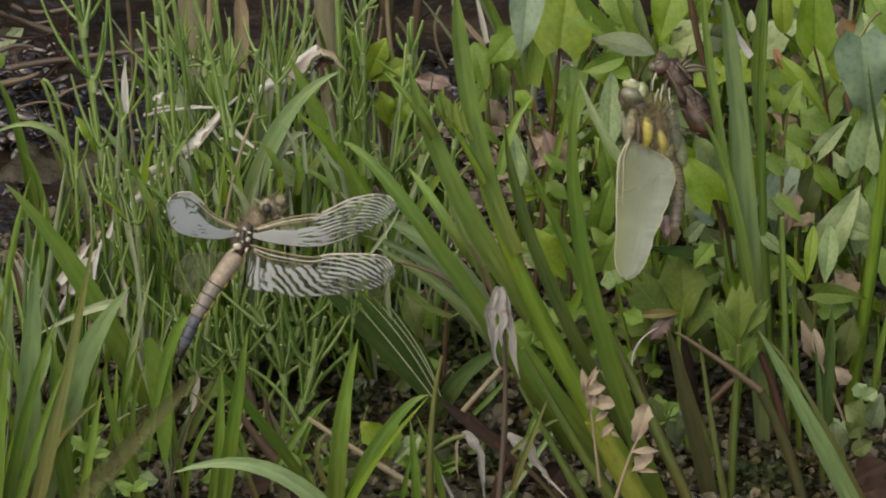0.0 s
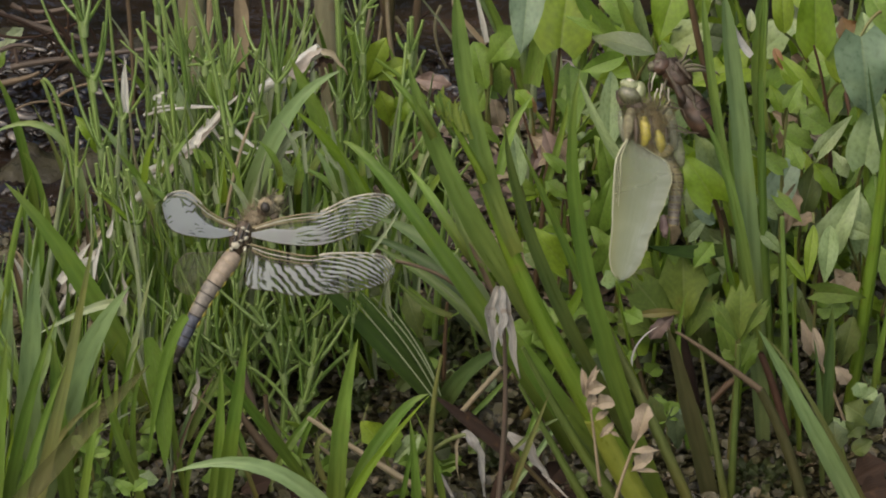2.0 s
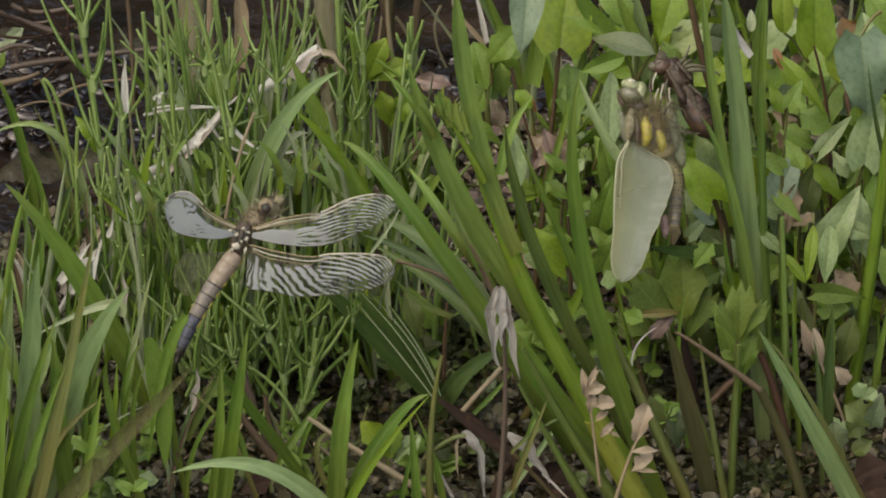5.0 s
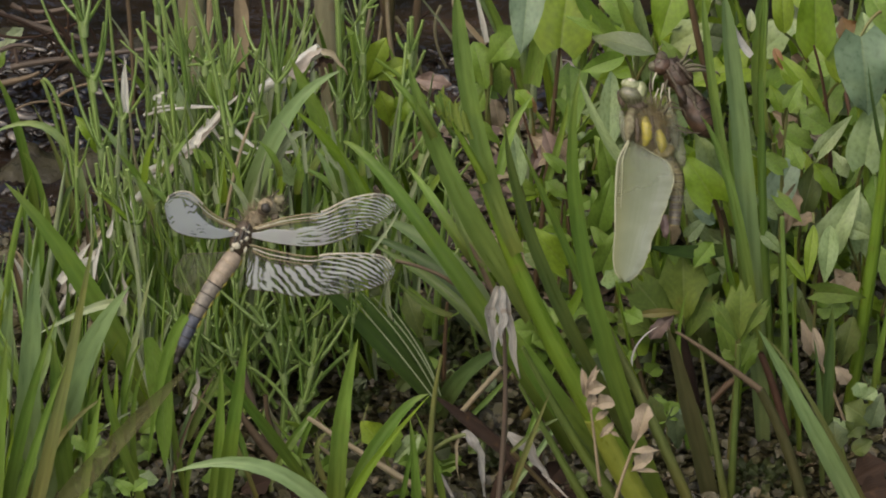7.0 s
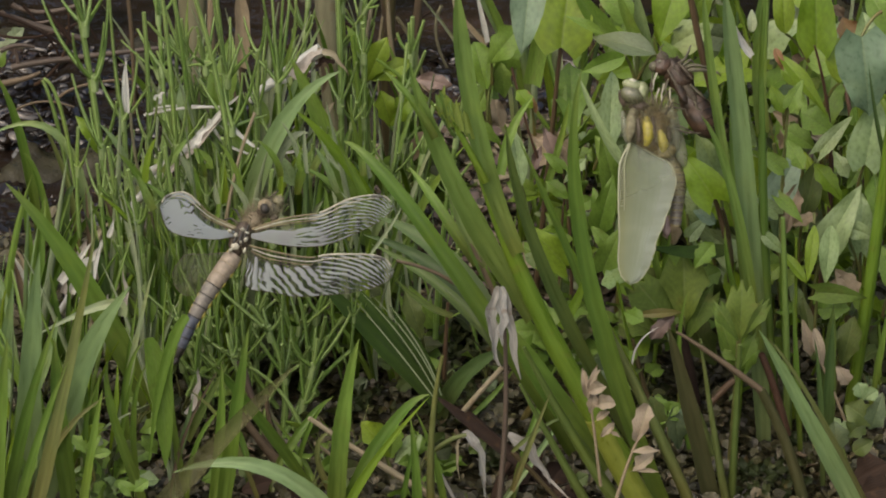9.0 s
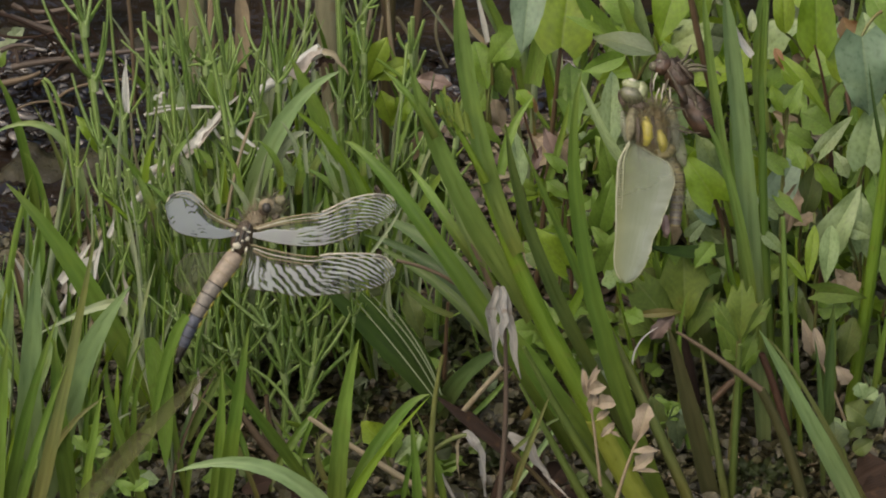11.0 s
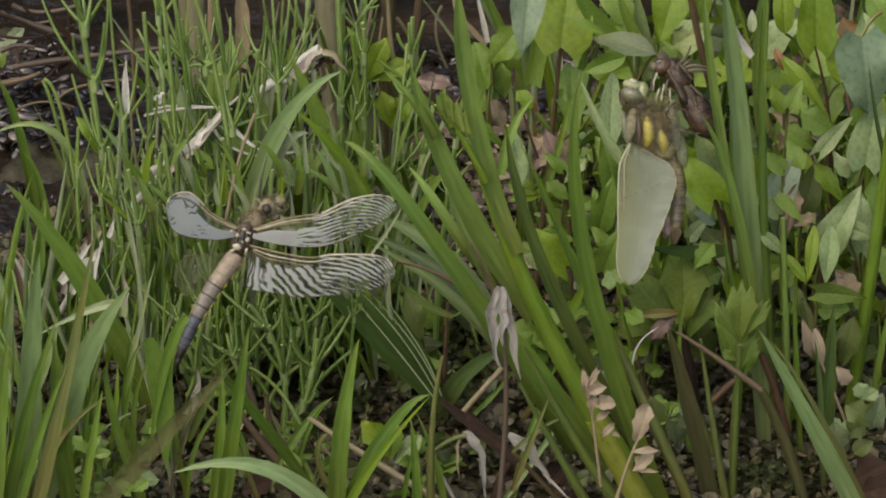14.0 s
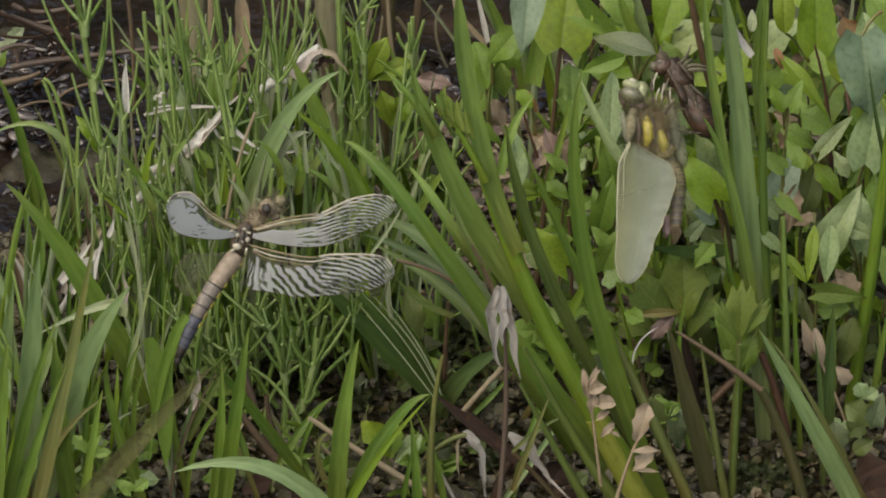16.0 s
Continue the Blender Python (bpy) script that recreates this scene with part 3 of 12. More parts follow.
# ---- ground and water ----
def rise(q):
    """A smooth step from 0 to 1."""
    return 0.5 + 0.5 * math.tanh(q / 2)


def shore(x):
    """Where the bank ends and the pond begins, by x."""
    return 0.118 + 0.075 * rise((x + 0.078) / 0.012) + 0.05 * rise((x - 0.03) / 0.012) + 0.006 * math.sin(x * 160)


def height(x, y):
    far = max(abs(x), abs(y - 0.1))
    fade = 1 / (1 + (far / 0.5) ** 4)
    h = 0.0032 * noise.noise((x * 55, y * 55, 0.3)) + 0.0022 * noise.noise((x * 140, y * 140, 2.1)) + 0.0012 * noise.noise((x * 330, y * 330, 4.7))
    h -= 0.0032
    dip = rise((y - shore(max(-0.3, min(0.3, x)))) / 0.006)
    back = rise((y - 1.2) / 0.05)
    side = rise((abs(x) - 1.0) / 0.05)
    mud = 0.020 * max(0.0, noise.noise((x * 38, y * 30, 9.1)) + 0.12) + 0.004 * noise.noise((x * 120, y * 110, 5.1))
    return h * fade - (0.016 - mud * fade) * dip * (1 - back) * (1 - side)


def spread_axis(lo, hi, n, reach):
    core = list(np.linspace(lo, hi, n))
    step, out = (hi - lo) / n, []
    d = step
    while d < reach:
        d *= 1.45
        out.append(d)
    return [lo - q for q in reversed(out)] + core + [hi + q for q in out]


def lay_ground():
    xs, ys = spread_axis(-0.15, 0.15, 170, 60), spread_axis(-0.10, 0.33, 190, 60)
    v = [(x, y, height(x, y)) for y in ys for x in xs]
    w = len(xs)
    f = [(j * w + i, j * w + i + 1, (j + 1) * w + i + 1, (j + 1) * w + i) for j in range(len(ys) - 1) for i in range(w - 1)]
    tagged(mesh_part("ground", v, f, MUD, None), "dark wet mud bank with lumps and plant litter", "ground", kind="structure")
    xs, ys = spread_axis(-0.16, 0.16, 60, 0.7), spread_axis(0.09, 0.33, 50, 0.75)
    ys = [y for y in ys if y > 0.08]
    v = [(x, y, -0.0095) for y in ys for x in xs]
    w = len(xs)
    f = [(j * w + i, j * w + i + 1, (j + 1) * w + i + 1, (j + 1) * w + i) for j in range(len(ys) - 1) for i in range(w - 1)]
    tagged(mesh_part("water", v, f, WATER, None), "still dark brown shallow pond water", "water", kind="structure")


def unseen_bank():
    """An added low bank with reeds behind the place, never in view; it darkens what the water mirrors."""
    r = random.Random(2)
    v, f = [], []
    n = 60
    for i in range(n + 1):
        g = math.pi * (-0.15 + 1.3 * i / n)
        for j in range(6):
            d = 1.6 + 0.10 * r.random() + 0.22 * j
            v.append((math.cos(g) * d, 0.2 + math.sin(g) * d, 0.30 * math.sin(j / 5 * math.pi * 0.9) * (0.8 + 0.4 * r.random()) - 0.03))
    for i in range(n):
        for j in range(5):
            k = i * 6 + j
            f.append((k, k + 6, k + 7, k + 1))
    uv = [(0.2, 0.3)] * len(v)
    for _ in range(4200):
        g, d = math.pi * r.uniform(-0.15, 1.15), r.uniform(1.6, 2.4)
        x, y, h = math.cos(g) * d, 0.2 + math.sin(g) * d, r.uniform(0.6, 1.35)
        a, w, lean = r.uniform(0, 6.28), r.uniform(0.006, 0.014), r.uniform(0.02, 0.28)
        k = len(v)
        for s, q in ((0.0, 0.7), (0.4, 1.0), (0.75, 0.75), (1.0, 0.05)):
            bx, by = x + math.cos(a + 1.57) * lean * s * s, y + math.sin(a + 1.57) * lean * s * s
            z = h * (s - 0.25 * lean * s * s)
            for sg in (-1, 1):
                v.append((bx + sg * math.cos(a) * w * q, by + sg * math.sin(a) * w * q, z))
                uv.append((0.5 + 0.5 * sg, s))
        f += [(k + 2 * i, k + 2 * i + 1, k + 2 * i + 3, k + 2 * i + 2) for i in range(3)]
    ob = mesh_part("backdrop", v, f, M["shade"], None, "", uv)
    tagged(ob, "unseen backdrop of dark reeds, added for the water to mirror", "backdrop", kind="structure")


lay_ground()
unseen_bank()

# ---- plants ----
t = thing("grass_tuft", "tall green grass tuft with flat sheaths and a young seed head", "grass", (0.0481, -0.0720, 0.0000), "grass tufts")
SWAYING = [t]
stem(t, (0.0528, -0.0728, 0.0066), (0.0405, -0.0728, 0.0294), (0.0357, -0.0728, 0.0402), 0.0063, 0.0052, "foot", name="sheath", label='yellow-green leaf sheath', n=14, k=14)
stem(t, (0.0430, -0.0720, 0.0275), (0.0178, -0.0720, 0.0699), (0.0081, -0.0720, 0.1064), 0.0058, 0.0029, "culm", name="culm", n=22, k=16, knots=(0.36,))
blade(t, (0.0172, -0.0750, 0.0837), (0.0050, -0.0750, 0.1117), (0.0028, -0.0750, 0.1506), 0.0051, "fresh", fold=0.8, stub=0.75, blunt=9)
stem(t, (0.0096, -0.0770, 0.1030), (0.0050, -0.0770, 0.1125), (0.0010, -0.0770, 0.1202), 0.0020, 0.0012, "culm", name="stem")
blade(t, (0.0207, -0.0660, 0.0626), (-0.0027, -0.0660, 0.1019), (-0.0080, -0.0660, 0.1279), 0.0063, "fresh", fold=0.6, stub=0.7, blunt=3.0)
blade(t, (-0.0021, -0.0680, 0.1099), (-0.0079, -0.0662, 0.1213), (-0.0143, -0.0620, 0.1245), 0.0024, "grass", fold=0.7, stub=0.9, blunt=2)
blade(t, (0.0041, -0.0787, 0.1164), (0.0034, -0.0787, 0.1194), (0.0022, -0.0787, 0.1226), 0.0014, "bract", fold=0.5, stub=0.9, blunt=3, name='bract', twist=-2, n=9)
blade(t, (0.0016, -0.0767, 0.1170), (0.0008, -0.0767, 0.1200), (0.0000, -0.0767, 0.1230), 0.0016, "bract", fold=0.5, stub=0.9, blunt=3, name='bract', twist=-17, n=9)
blade(t, (0.0004, -0.0769, 0.1204), (-0.0009, -0.0769, 0.1234), (0.0001, -0.0769, 0.1269), 0.0020, "bract", fold=0.5, stub=0.9, blunt=3, name='bract', twist=-23, n=9)
blade(t, (0.0009, -0.0782, 0.1196), (0.0004, -0.0782, 0.1226), (-0.0011, -0.0782, 0.1263), 0.0020, "fresh", fold=0.5, stub=0.9, blunt=3, name='bract', twist=4, n=9)
blade(t, (-0.0005, -0.0783, 0.1208), (-0.0013, -0.0783, 0.1236), (-0.0019, -0.0783, 0.1256), 0.0016, "fresh", fold=0.5, stub=0.9, blunt=3, name='bract', twist=18, n=9)
blade(t, (0.0040, -0.0780, 0.1170), (0.0030, -0.0780, 0.1199), (0.0029, -0.0780, 0.1229), 0.0015, "bract", fold=0.5, stub=0.9, blunt=3, name='bract', twist=21, n=9)
blade(t, (0.0024, -0.0781, 0.1196), (0.0022, -0.0781, 0.1224), (-0.0001, -0.0781, 0.1247), 0.0020, "bract", fold=0.5, stub=0.9, blunt=3, name='bract', twist=-14, n=9)
blade(t, (0.0014, -0.0770, 0.1195), (0.0011, -0.0770, 0.1223), (-0.0011, -0.0770, 0.1244), 0.0020, "bract", fold=0.5, stub=0.9, blunt=3, name='bract', twist=-22, n=9)
blade(t, (-0.0005, -0.0771, 0.1197), (-0.0019, -0.0771, 0.1227), (-0.0007, -0.0771, 0.1254), 0.0018, "bract", fold=0.5, stub=0.9, blunt=3, name='bract', twist=4, n=9)
blade(t, (0.0037, -0.0778, 0.1181), (0.0021, -0.0778, 0.1210), (0.0037, -0.0778, 0.1234), 0.0014, "bract", fold=0.5, stub=0.9, blunt=3, name='bract', twist=-23, n=9)
blade(t, (0.0039, -0.0771, 0.1151), (0.0023, -0.0771, 0.1180), (0.0038, -0.0771, 0.1203), 0.0019, "bract", fold=0.5, stub=0.9, blunt=3, name='bract', twist=-18, n=9)
blade(t, (0.0007, -0.0779, 0.1192), (0.0004, -0.0779, 0.1221), (-0.0019, -0.0779, 0.1248), 0.0018, "bract", fold=0.5, stub=0.9, blunt=3, name='bract', twist=22, n=9)
blade(t, (0.0025, -0.0776, 0.1171), (0.0013, -0.0776, 0.1200), (0.0017, -0.0776, 0.1224), 0.0020, "bract", fold=0.5, stub=0.9, blunt=3, name='bract', twist=-24, n=9)
blade(t, (0.0033, -0.0774, 0.1174), (0.0027, -0.0774, 0.1204), (0.0015, -0.0774, 0.1236), 0.0014, "bract", fold=0.5, stub=0.9, blunt=3, name='bract', twist=9, n=9)
blade(t, (0.0040, -0.0768, 0.1158), (0.0025, -0.0768, 0.1186), (0.0039, -0.0768, 0.1206), 0.0018, "bract", fold=0.5, stub=0.9, blunt=3, name='bract', twist=-2, n=9)
blade(t, (0.0018, -0.0784, 0.1185), (0.0007, -0.0784, 0.1214), (0.0008, -0.0784, 0.1239), 0.0018, "bract", fold=0.5, stub=0.9, blunt=3, name='bract', twist=-20, n=9)
blade(t, (0.0026, -0.0767, 0.1187), (0.0018, -0.0767, 0.1215), (0.0012, -0.0767, 0.1237), 0.0018, "bract", fold=0.5, stub=0.9, blunt=3, name='bract', twist=-16, n=9)
blade(t, (0.0036, -0.0784, 0.1179), (0.0025, -0.0784, 0.1208), (0.0027, -0.0784, 0.1234), 0.0019, "fresh", fold=0.5, stub=0.9, blunt=3, name='bract', twist=23, n=9)
blade(t, (0.0054, -0.0776, 0.1152), (0.0042, -0.0776, 0.1181), (0.0046, -0.0776, 0.1212), 0.0019, "bract", fold=0.5, stub=0.9, blunt=3, name='bract', twist=-15, n=9)
blade(t, (0.0022, -0.0778, 0.1198), (0.0019, -0.0778, 0.1227), (-0.0001, -0.0778, 0.1252), 0.0018, "bract", fold=0.5, stub=0.9, blunt=3, name='bract', twist=-4, n=9)
blade(t, (0.0036, -0.0788, 0.1180), (0.0024, -0.0788, 0.1210), (0.0028, -0.0788, 0.1242), 0.0018, "bract", fold=0.5, stub=0.9, blunt=3, name='bract', twist=-17, n=9)
blade(t, (0.0063, -0.0761, 0.1131), (0.0053, -0.0761, 0.1162), (0.0051, -0.0761, 0.1201), 0.0020, "bract", fold=0.5, stub=0.9, blunt=3, name='bract', twist=-2, n=9)
blade(t, (0.0022, -0.0764, 0.1177), (0.0020, -0.0764, 0.1207), (-0.0004, -0.0764, 0.1237), 0.0019, "bract", fold=0.5, stub=0.9, blunt=3, name='bract', twist=-13, n=9)
blade(t, (0.0057, -0.0760, 0.1138), (0.0055, -0.0760, 0.1167), (0.0031, -0.0760, 0.1190), 0.0017, "bract", fold=0.5, stub=0.9, blunt=3, name='bract', twist=12, n=9)
blade(t, (0.0037, -0.0770, 0.1149), (0.0027, -0.0770, 0.1178), (0.0025, -0.0770, 0.1208), 0.0020, "bract", fold=0.5, stub=0.9, blunt=3, name='bract', twist=-12, n=9)
blade(t, (0.0010, -0.0765, 0.1187), (-0.0003, -0.0765, 0.1217), (0.0005, -0.0765, 0.1243), 0.0017, "bract", fold=0.5, stub=0.9, blunt=3, name='bract', twist=15, n=9)
blade(t, (0.0016, -0.0783, 0.1198), (0.0010, -0.0783, 0.1227), (-0.0002, -0.0783, 0.1246), 0.0019, "bract", fold=0.5, stub=0.9, blunt=3, name='bract', twist=-13, n=9)
blade(t, (0.0022, -0.0761, 0.1181), (0.0019, -0.0761, 0.1210), (-0.0002, -0.0761, 0.1236), 0.0019, "bract", fold=0.5, stub=0.9, blunt=3, name='bract', twist=-23, n=9)
blade(t, (0.0015, -0.0771, 0.1167), (0.0006, -0.0771, 0.1197), (0.0001, -0.0771, 0.1227), 0.0015, "bract", fold=0.5, stub=0.9, blunt=3, name='bract', twist=7, n=9)
blade(t, (0.0019, -0.0784, 0.1187), (0.0005, -0.0784, 0.1216), (0.0017, -0.0784, 0.1242), 0.0017, "fresh", fold=0.5, stub=0.9, blunt=3, name='bract', twist=3, n=9)
blade(t, (0.0314, -0.0560, 0.0222), (-0.0150, -0.0500, 0.1006), (-0.0240, -0.0360, 0.0951), 0.0052, "grass", fold=0.6, stub=0.9, blunt=2.6)
blade(t, (0.0554, -0.0620, 0.0038), (0.0232, -0.0620, 0.0850), (0.0317, -0.0620, 0.1248), 0.0057, "grass", fold=0.55, stub=0.85, blunt=2.4)
blade(t, (0.0474, -0.0500, 0.0191), (0.0170, -0.0500, 0.0728), (0.0145, -0.0500, 0.1054), 0.0040, "olivegreen", fold=0.8, stub=0.9, blunt=4)
blade(t, (0.0435, -0.0370, 0.0294), (0.0296, -0.0370, 0.0693), (0.0180, -0.0370, 0.0956), 0.0027, "grass", fold=0.8, stub=0.9, blunt=3)
blade(t, (0.0395, -0.0600, 0.0197), (0.0190, -0.0600, 0.0488), (0.0162, -0.0600, 0.0574), 0.0073, "grass", fold=0.5, stub=0.7, blunt=2.6)
stem(t, (0.0455, -0.0680, 0.0086), (0.0313, -0.0680, 0.0299), (0.0188, -0.0680, 0.0562), 0.0040, 0.0009, "olivegreen", name="sheath", n=14, k=12)
stem(t, (0.0375, -0.0640, 0.0065), (0.0265, -0.0640, 0.0273), (0.0180, -0.0640, 0.0445), 0.0029, 0.0007, "olivegreen", name="sheath", n=12, k=12)
blade(t, (0.0162, -0.0740, 0.0210), (0.0195, -0.0740, 0.0316), (0.0254, -0.0740, 0.0480), 0.0020, "olive", fold=0.8)
blade(t, (0.0164, -0.0620, 0.0253), (0.0241, -0.0620, 0.0341), (0.0305, -0.0620, 0.0352), 0.0014, "olivegreen")
stem(t, (0.0617, -0.0580, 0.0032), (0.0533, -0.0580, 0.0258), (0.0384, -0.0580, 0.0565), 0.0031, 0.0023, "olive", name="culm", knots=(0.62,))
blade(t, (0.0465, -0.0560, 0.0390), (0.0408, -0.0560, 0.0518), (0.0379, -0.0560, 0.0585), 0.0030, "culm", stub=0.9, blunt=4, name='sheath')
blade(t, (0.0160, -0.0300, 0.0336), (0.0045, -0.0240, 0.0632), (-0.0161, -0.0100, 0.0632), 0.0075, "dark", fold=0.4, stub=0.8, blunt=2.4)
blade(t, (0.0134, -0.0200, 0.0318), (0.0013, -0.0140, 0.0483), (-0.0181, 0.0000, 0.0514), 0.0036, "olivegreen", blunt=3)
blade(t, (0.0114, -0.0120, 0.0341), (0.0006, -0.0060, 0.0510), (-0.0204, 0.0080, 0.0503), 0.0050, "dark", fold=0.5)
stem(t, (0.0105, -0.0240, 0.0415), (0.0049, -0.0240, 0.0547), (-0.0116, -0.0240, 0.0580), 0.0012, 0.0008, "brown", name="stalk")
blade(t, (0.0146, -0.0300, 0.0459), (0.0076, -0.0300, 0.0634), (0.0063, -0.0300, 0.0656), 0.0016, "brown")
blade(t, (0.0022, -0.0150, 0.0387), (-0.0058, -0.0150, 0.0410), (-0.0124, -0.0150, 0.0495), 0.0023, "olivegreen", blunt=2)
blade(t, (0.0133, -0.0200, 0.0472), (0.0064, -0.0170, 0.0558), (0.0022, -0.0100, 0.0716), 0.0033, "grass")
blade(t, (0.0078, -0.0150, 0.0525), (-0.0035, -0.0105, 0.0707), (-0.0087, 0.0000, 0.0725), 0.0036, "grass", stub=0.6)
blade(t, (0.0104, -0.0300, 0.0596), (0.0032, -0.0270, 0.0695), (0.0001, -0.0200, 0.0806), 0.0039, "olivegreen")
blade(t, (-0.0177, -0.0300, 0.0626), (-0.0119, -0.0300, 0.0709), (-0.0098, -0.0300, 0.0762), 0.0011, "pale")
blade(t, (0.0210, -0.0200, 0.0411), (0.0155, -0.0200, 0.0611), (0.0176, -0.0200, 0.0686), 0.0020, "grass")
blade(t, (0.0268, -0.0100, 0.0339), (0.0190, -0.0100, 0.0452), (0.0196, -0.0100, 0.0579), 0.0013, "straw")
blade(t, (0.0281, -0.0400, 0.0477), (0.0335, -0.0400, 0.0561), (0.0334, -0.0400, 0.0613), 0.0032, "lime", fold=0.3)
t = thing("grass_tuft", "tall green grass shoots with wide flat leaves", "grass", (0.0789, -0.0007, 0.0000), "grass tufts")
blade(t, (0.0809, -0.0030, -0.0021), (0.0752, -0.0030, 0.0710), (0.0678, -0.0030, 0.1217), 0.0057, "blue", fold=0.9, stub=0.75, blunt=9)
blade(t, (0.0786, 0.0030, 0.0173), (0.0691, 0.0030, 0.0788), (0.0721, 0.0030, 0.1067), 0.0030, "fresh", fold=0.6, stub=0.8, blunt=6)
stem(t, (0.0850, 0.0040, -0.0073), (0.0766, 0.0040, 0.0752), (0.0788, 0.0040, 0.1182), 0.0025, 0.0018, "fresh", name="culm", knots=(0.73,))
blade(t, (0.0787, 0.0035, 0.0801), (0.0762, 0.0035, 0.0980), (0.0783, 0.0035, 0.1199), 0.0042, "fresh", fold=0.9, stub=0.9, blunt=9, name='sheath')
blade(t, (0.0788, -0.0060, 0.0249), (0.0719, -0.0060, 0.0767), (0.0630, -0.0060, 0.0888), 0.0032, "fresh", fold=0.9, stub=0.9, blunt=3)
blade(t, (0.0744, 0.0080, 0.0495), (0.0664, 0.0080, 0.0839), (0.0634, 0.0080, 0.1166), 0.0029, "fresh", stub=0.9, blunt=6)
blade(t, (0.0753, -0.0010, 0.1024), (0.0724, -0.0010, 0.1055), (0.0708, -0.0010, 0.1110), 0.0025, "white", blunt=2, name='sheath', label='bleached dead sheath')
blade(t, (0.0765, 0.0060, 0.0752), (0.0746, 0.0060, 0.0813), (0.0725, 0.0060, 0.0994), 0.0044, "mint", blunt=2, roll=30)
leaf(t, (0.0751, -0.0010, 0.1089), (0.0750, 0.0014, 0.1139), 0.0024, "oval", "pale", name='bud', label='pale green swollen bud')
blade(t, (0.0757, 0.0020, 0.0304), (0.0700, 0.0020, 0.0430), (0.0700, 0.0020, 0.0554), 0.0020, "grass")
blade(t, (0.0801, 0.0050, 0.0163), (0.0757, 0.0050, 0.0370), (0.0785, 0.0050, 0.0509), 0.0034, "grass")
stem(t, (0.0869, -0.0020, 0.0006), (0.0862, -0.0020, 0.0221), (0.0840, -0.0020, 0.0596), 0.0024, 0.0011, "fresh", name="culm", knots=(0.5,))
stem(t, (0.0887, 0.0040, 0.0008), (0.0890, 0.0040, 0.0139), (0.0880, 0.0040, 0.0514), 0.0014, 0.0007, "culm", name="culm")
stem(t, (0.0709, -0.0360, -0.0039), (0.0714, -0.0360, 0.0175), (0.0719, -0.0360, 0.0412), 0.0023, 0.0011, "olivegreen", name="culm", knots=(0.7,))
stem(t, (0.0708, -0.0380, -0.0075), (0.0665, -0.0380, 0.0139), (0.0622, -0.0380, 0.0437), 0.0026, 0.0007, "olive", name="culm", knots=(0.7,))
stem(t, (0.0904, -0.0340, -0.0097), (0.0859, -0.0340, 0.0125), (0.0775, -0.0340, 0.0279), 0.0033, 0.0023, "front", name="culm")
blade(t, (0.0678, -0.0340, -0.0097), (0.0601, -0.0340, 0.0243), (0.0546, -0.0340, 0.0448), 0.0052, "front", stub=0.9, blunt=4, name='sheath', label='brown withered sheath')
blade(t, (0.0963, -0.0040, -0.0048), (0.0962, -0.0040, 0.0162), (0.0972, -0.0040, 0.0365), 0.0053, "olivegreen", fold=0.9, stub=0.9, blunt=3, name='sheath')
stem(t, (0.0770, -0.0400, 0.0309), (0.0623, -0.0400, 0.0430), (0.0563, -0.0400, 0.0465), 0.0018, 0.0007, "brown", name="stalk", label='dead pinkish brown stalk')
blade(t, (0.0462, -0.0300, 0.0313), (0.0455, -0.0300, 0.0393), (0.0526, -0.0300, 0.0432), 0.0007, "white", name='thread')
blade(t, (0.0573, -0.0300, 0.0313), (0.0563, -0.0300, 0.0367), (0.0543, -0.0300, 0.0421), 0.0015, "pale")
t = thing("knotweed", "green broad-leaved plant with reddish stem and grey-green leaves", "plant", (0.0286, 0.0700, 0.0000), "broad-leaved plants")
stem(t, (0.0242, 0.0700, 0.0009), (0.0284, 0.0700, 0.0515), (0.0305, 0.0700, 0.0774), 0.0018, 0.0010, "red", name="stem", knots=(0.42, 0.68))
leaf(t, (0.0305, 0.0680, 0.0760), (0.0332, 0.0800, 0.0947), 0.0155, "heart", "lime", cup=0.12, curl=0.04)
leaf(t, (0.0221, 0.0600, 0.0972), (0.0200, 0.0530, 0.0802), 0.0095, "heart", "teal", cup=0.25, curl=0.08)
stem(t, (0.0299, 0.0640, 0.1003), (0.0260, 0.0640, 0.1002), (0.0221, 0.0606, 0.0972), 0.0010, 0.0007, "olive", n=6, k=6, name="petiole")
leaf(t, (0.0125, 0.0850, 0.0651), (0.0205, 0.0850, 0.0751), 0.0079, "lobed", "leaf")
stem(t, (0.0129, 0.0890, 0.0566), (0.0127, 0.0890, 0.0623), (0.0125, 0.0856, 0.0651), 0.0010, 0.0007, "olive", n=6, k=6, name="petiole")
leaf(t, (0.0111, 0.0900, 0.0558), (0.0081, 0.0951, 0.0664), 0.0073, "lobed", "leaf")
stem(t, (0.0127, 0.0940, 0.0413), (0.0119, 0.0940, 0.0501), (0.0111, 0.0906, 0.0558), 0.0010, 0.0007, "olive", n=6, k=6, name="petiole")
leaf(t, (0.0092, 0.0950, 0.0475), (0.0130, 0.0986, 0.0550), 0.0052, "heart", "leaf")
stem(t, (0.0123, 0.0990, 0.0375), (0.0107, 0.0990, 0.0440), (0.0092, 0.0956, 0.0475), 0.0010, 0.0007, "olive", n=6, k=6, name="petiole")
stem(t, (0.0122, 0.0900, 0.0381), (0.0107, 0.0900, 0.0497), (0.0132, 0.0900, 0.0610), 0.0009, 0.0008, "olive", name="stalk")
leaf(t, (0.0336, 0.0640, 0.0535), (0.0333, 0.0840, 0.0649), 0.0089, "lobed", "leaf")
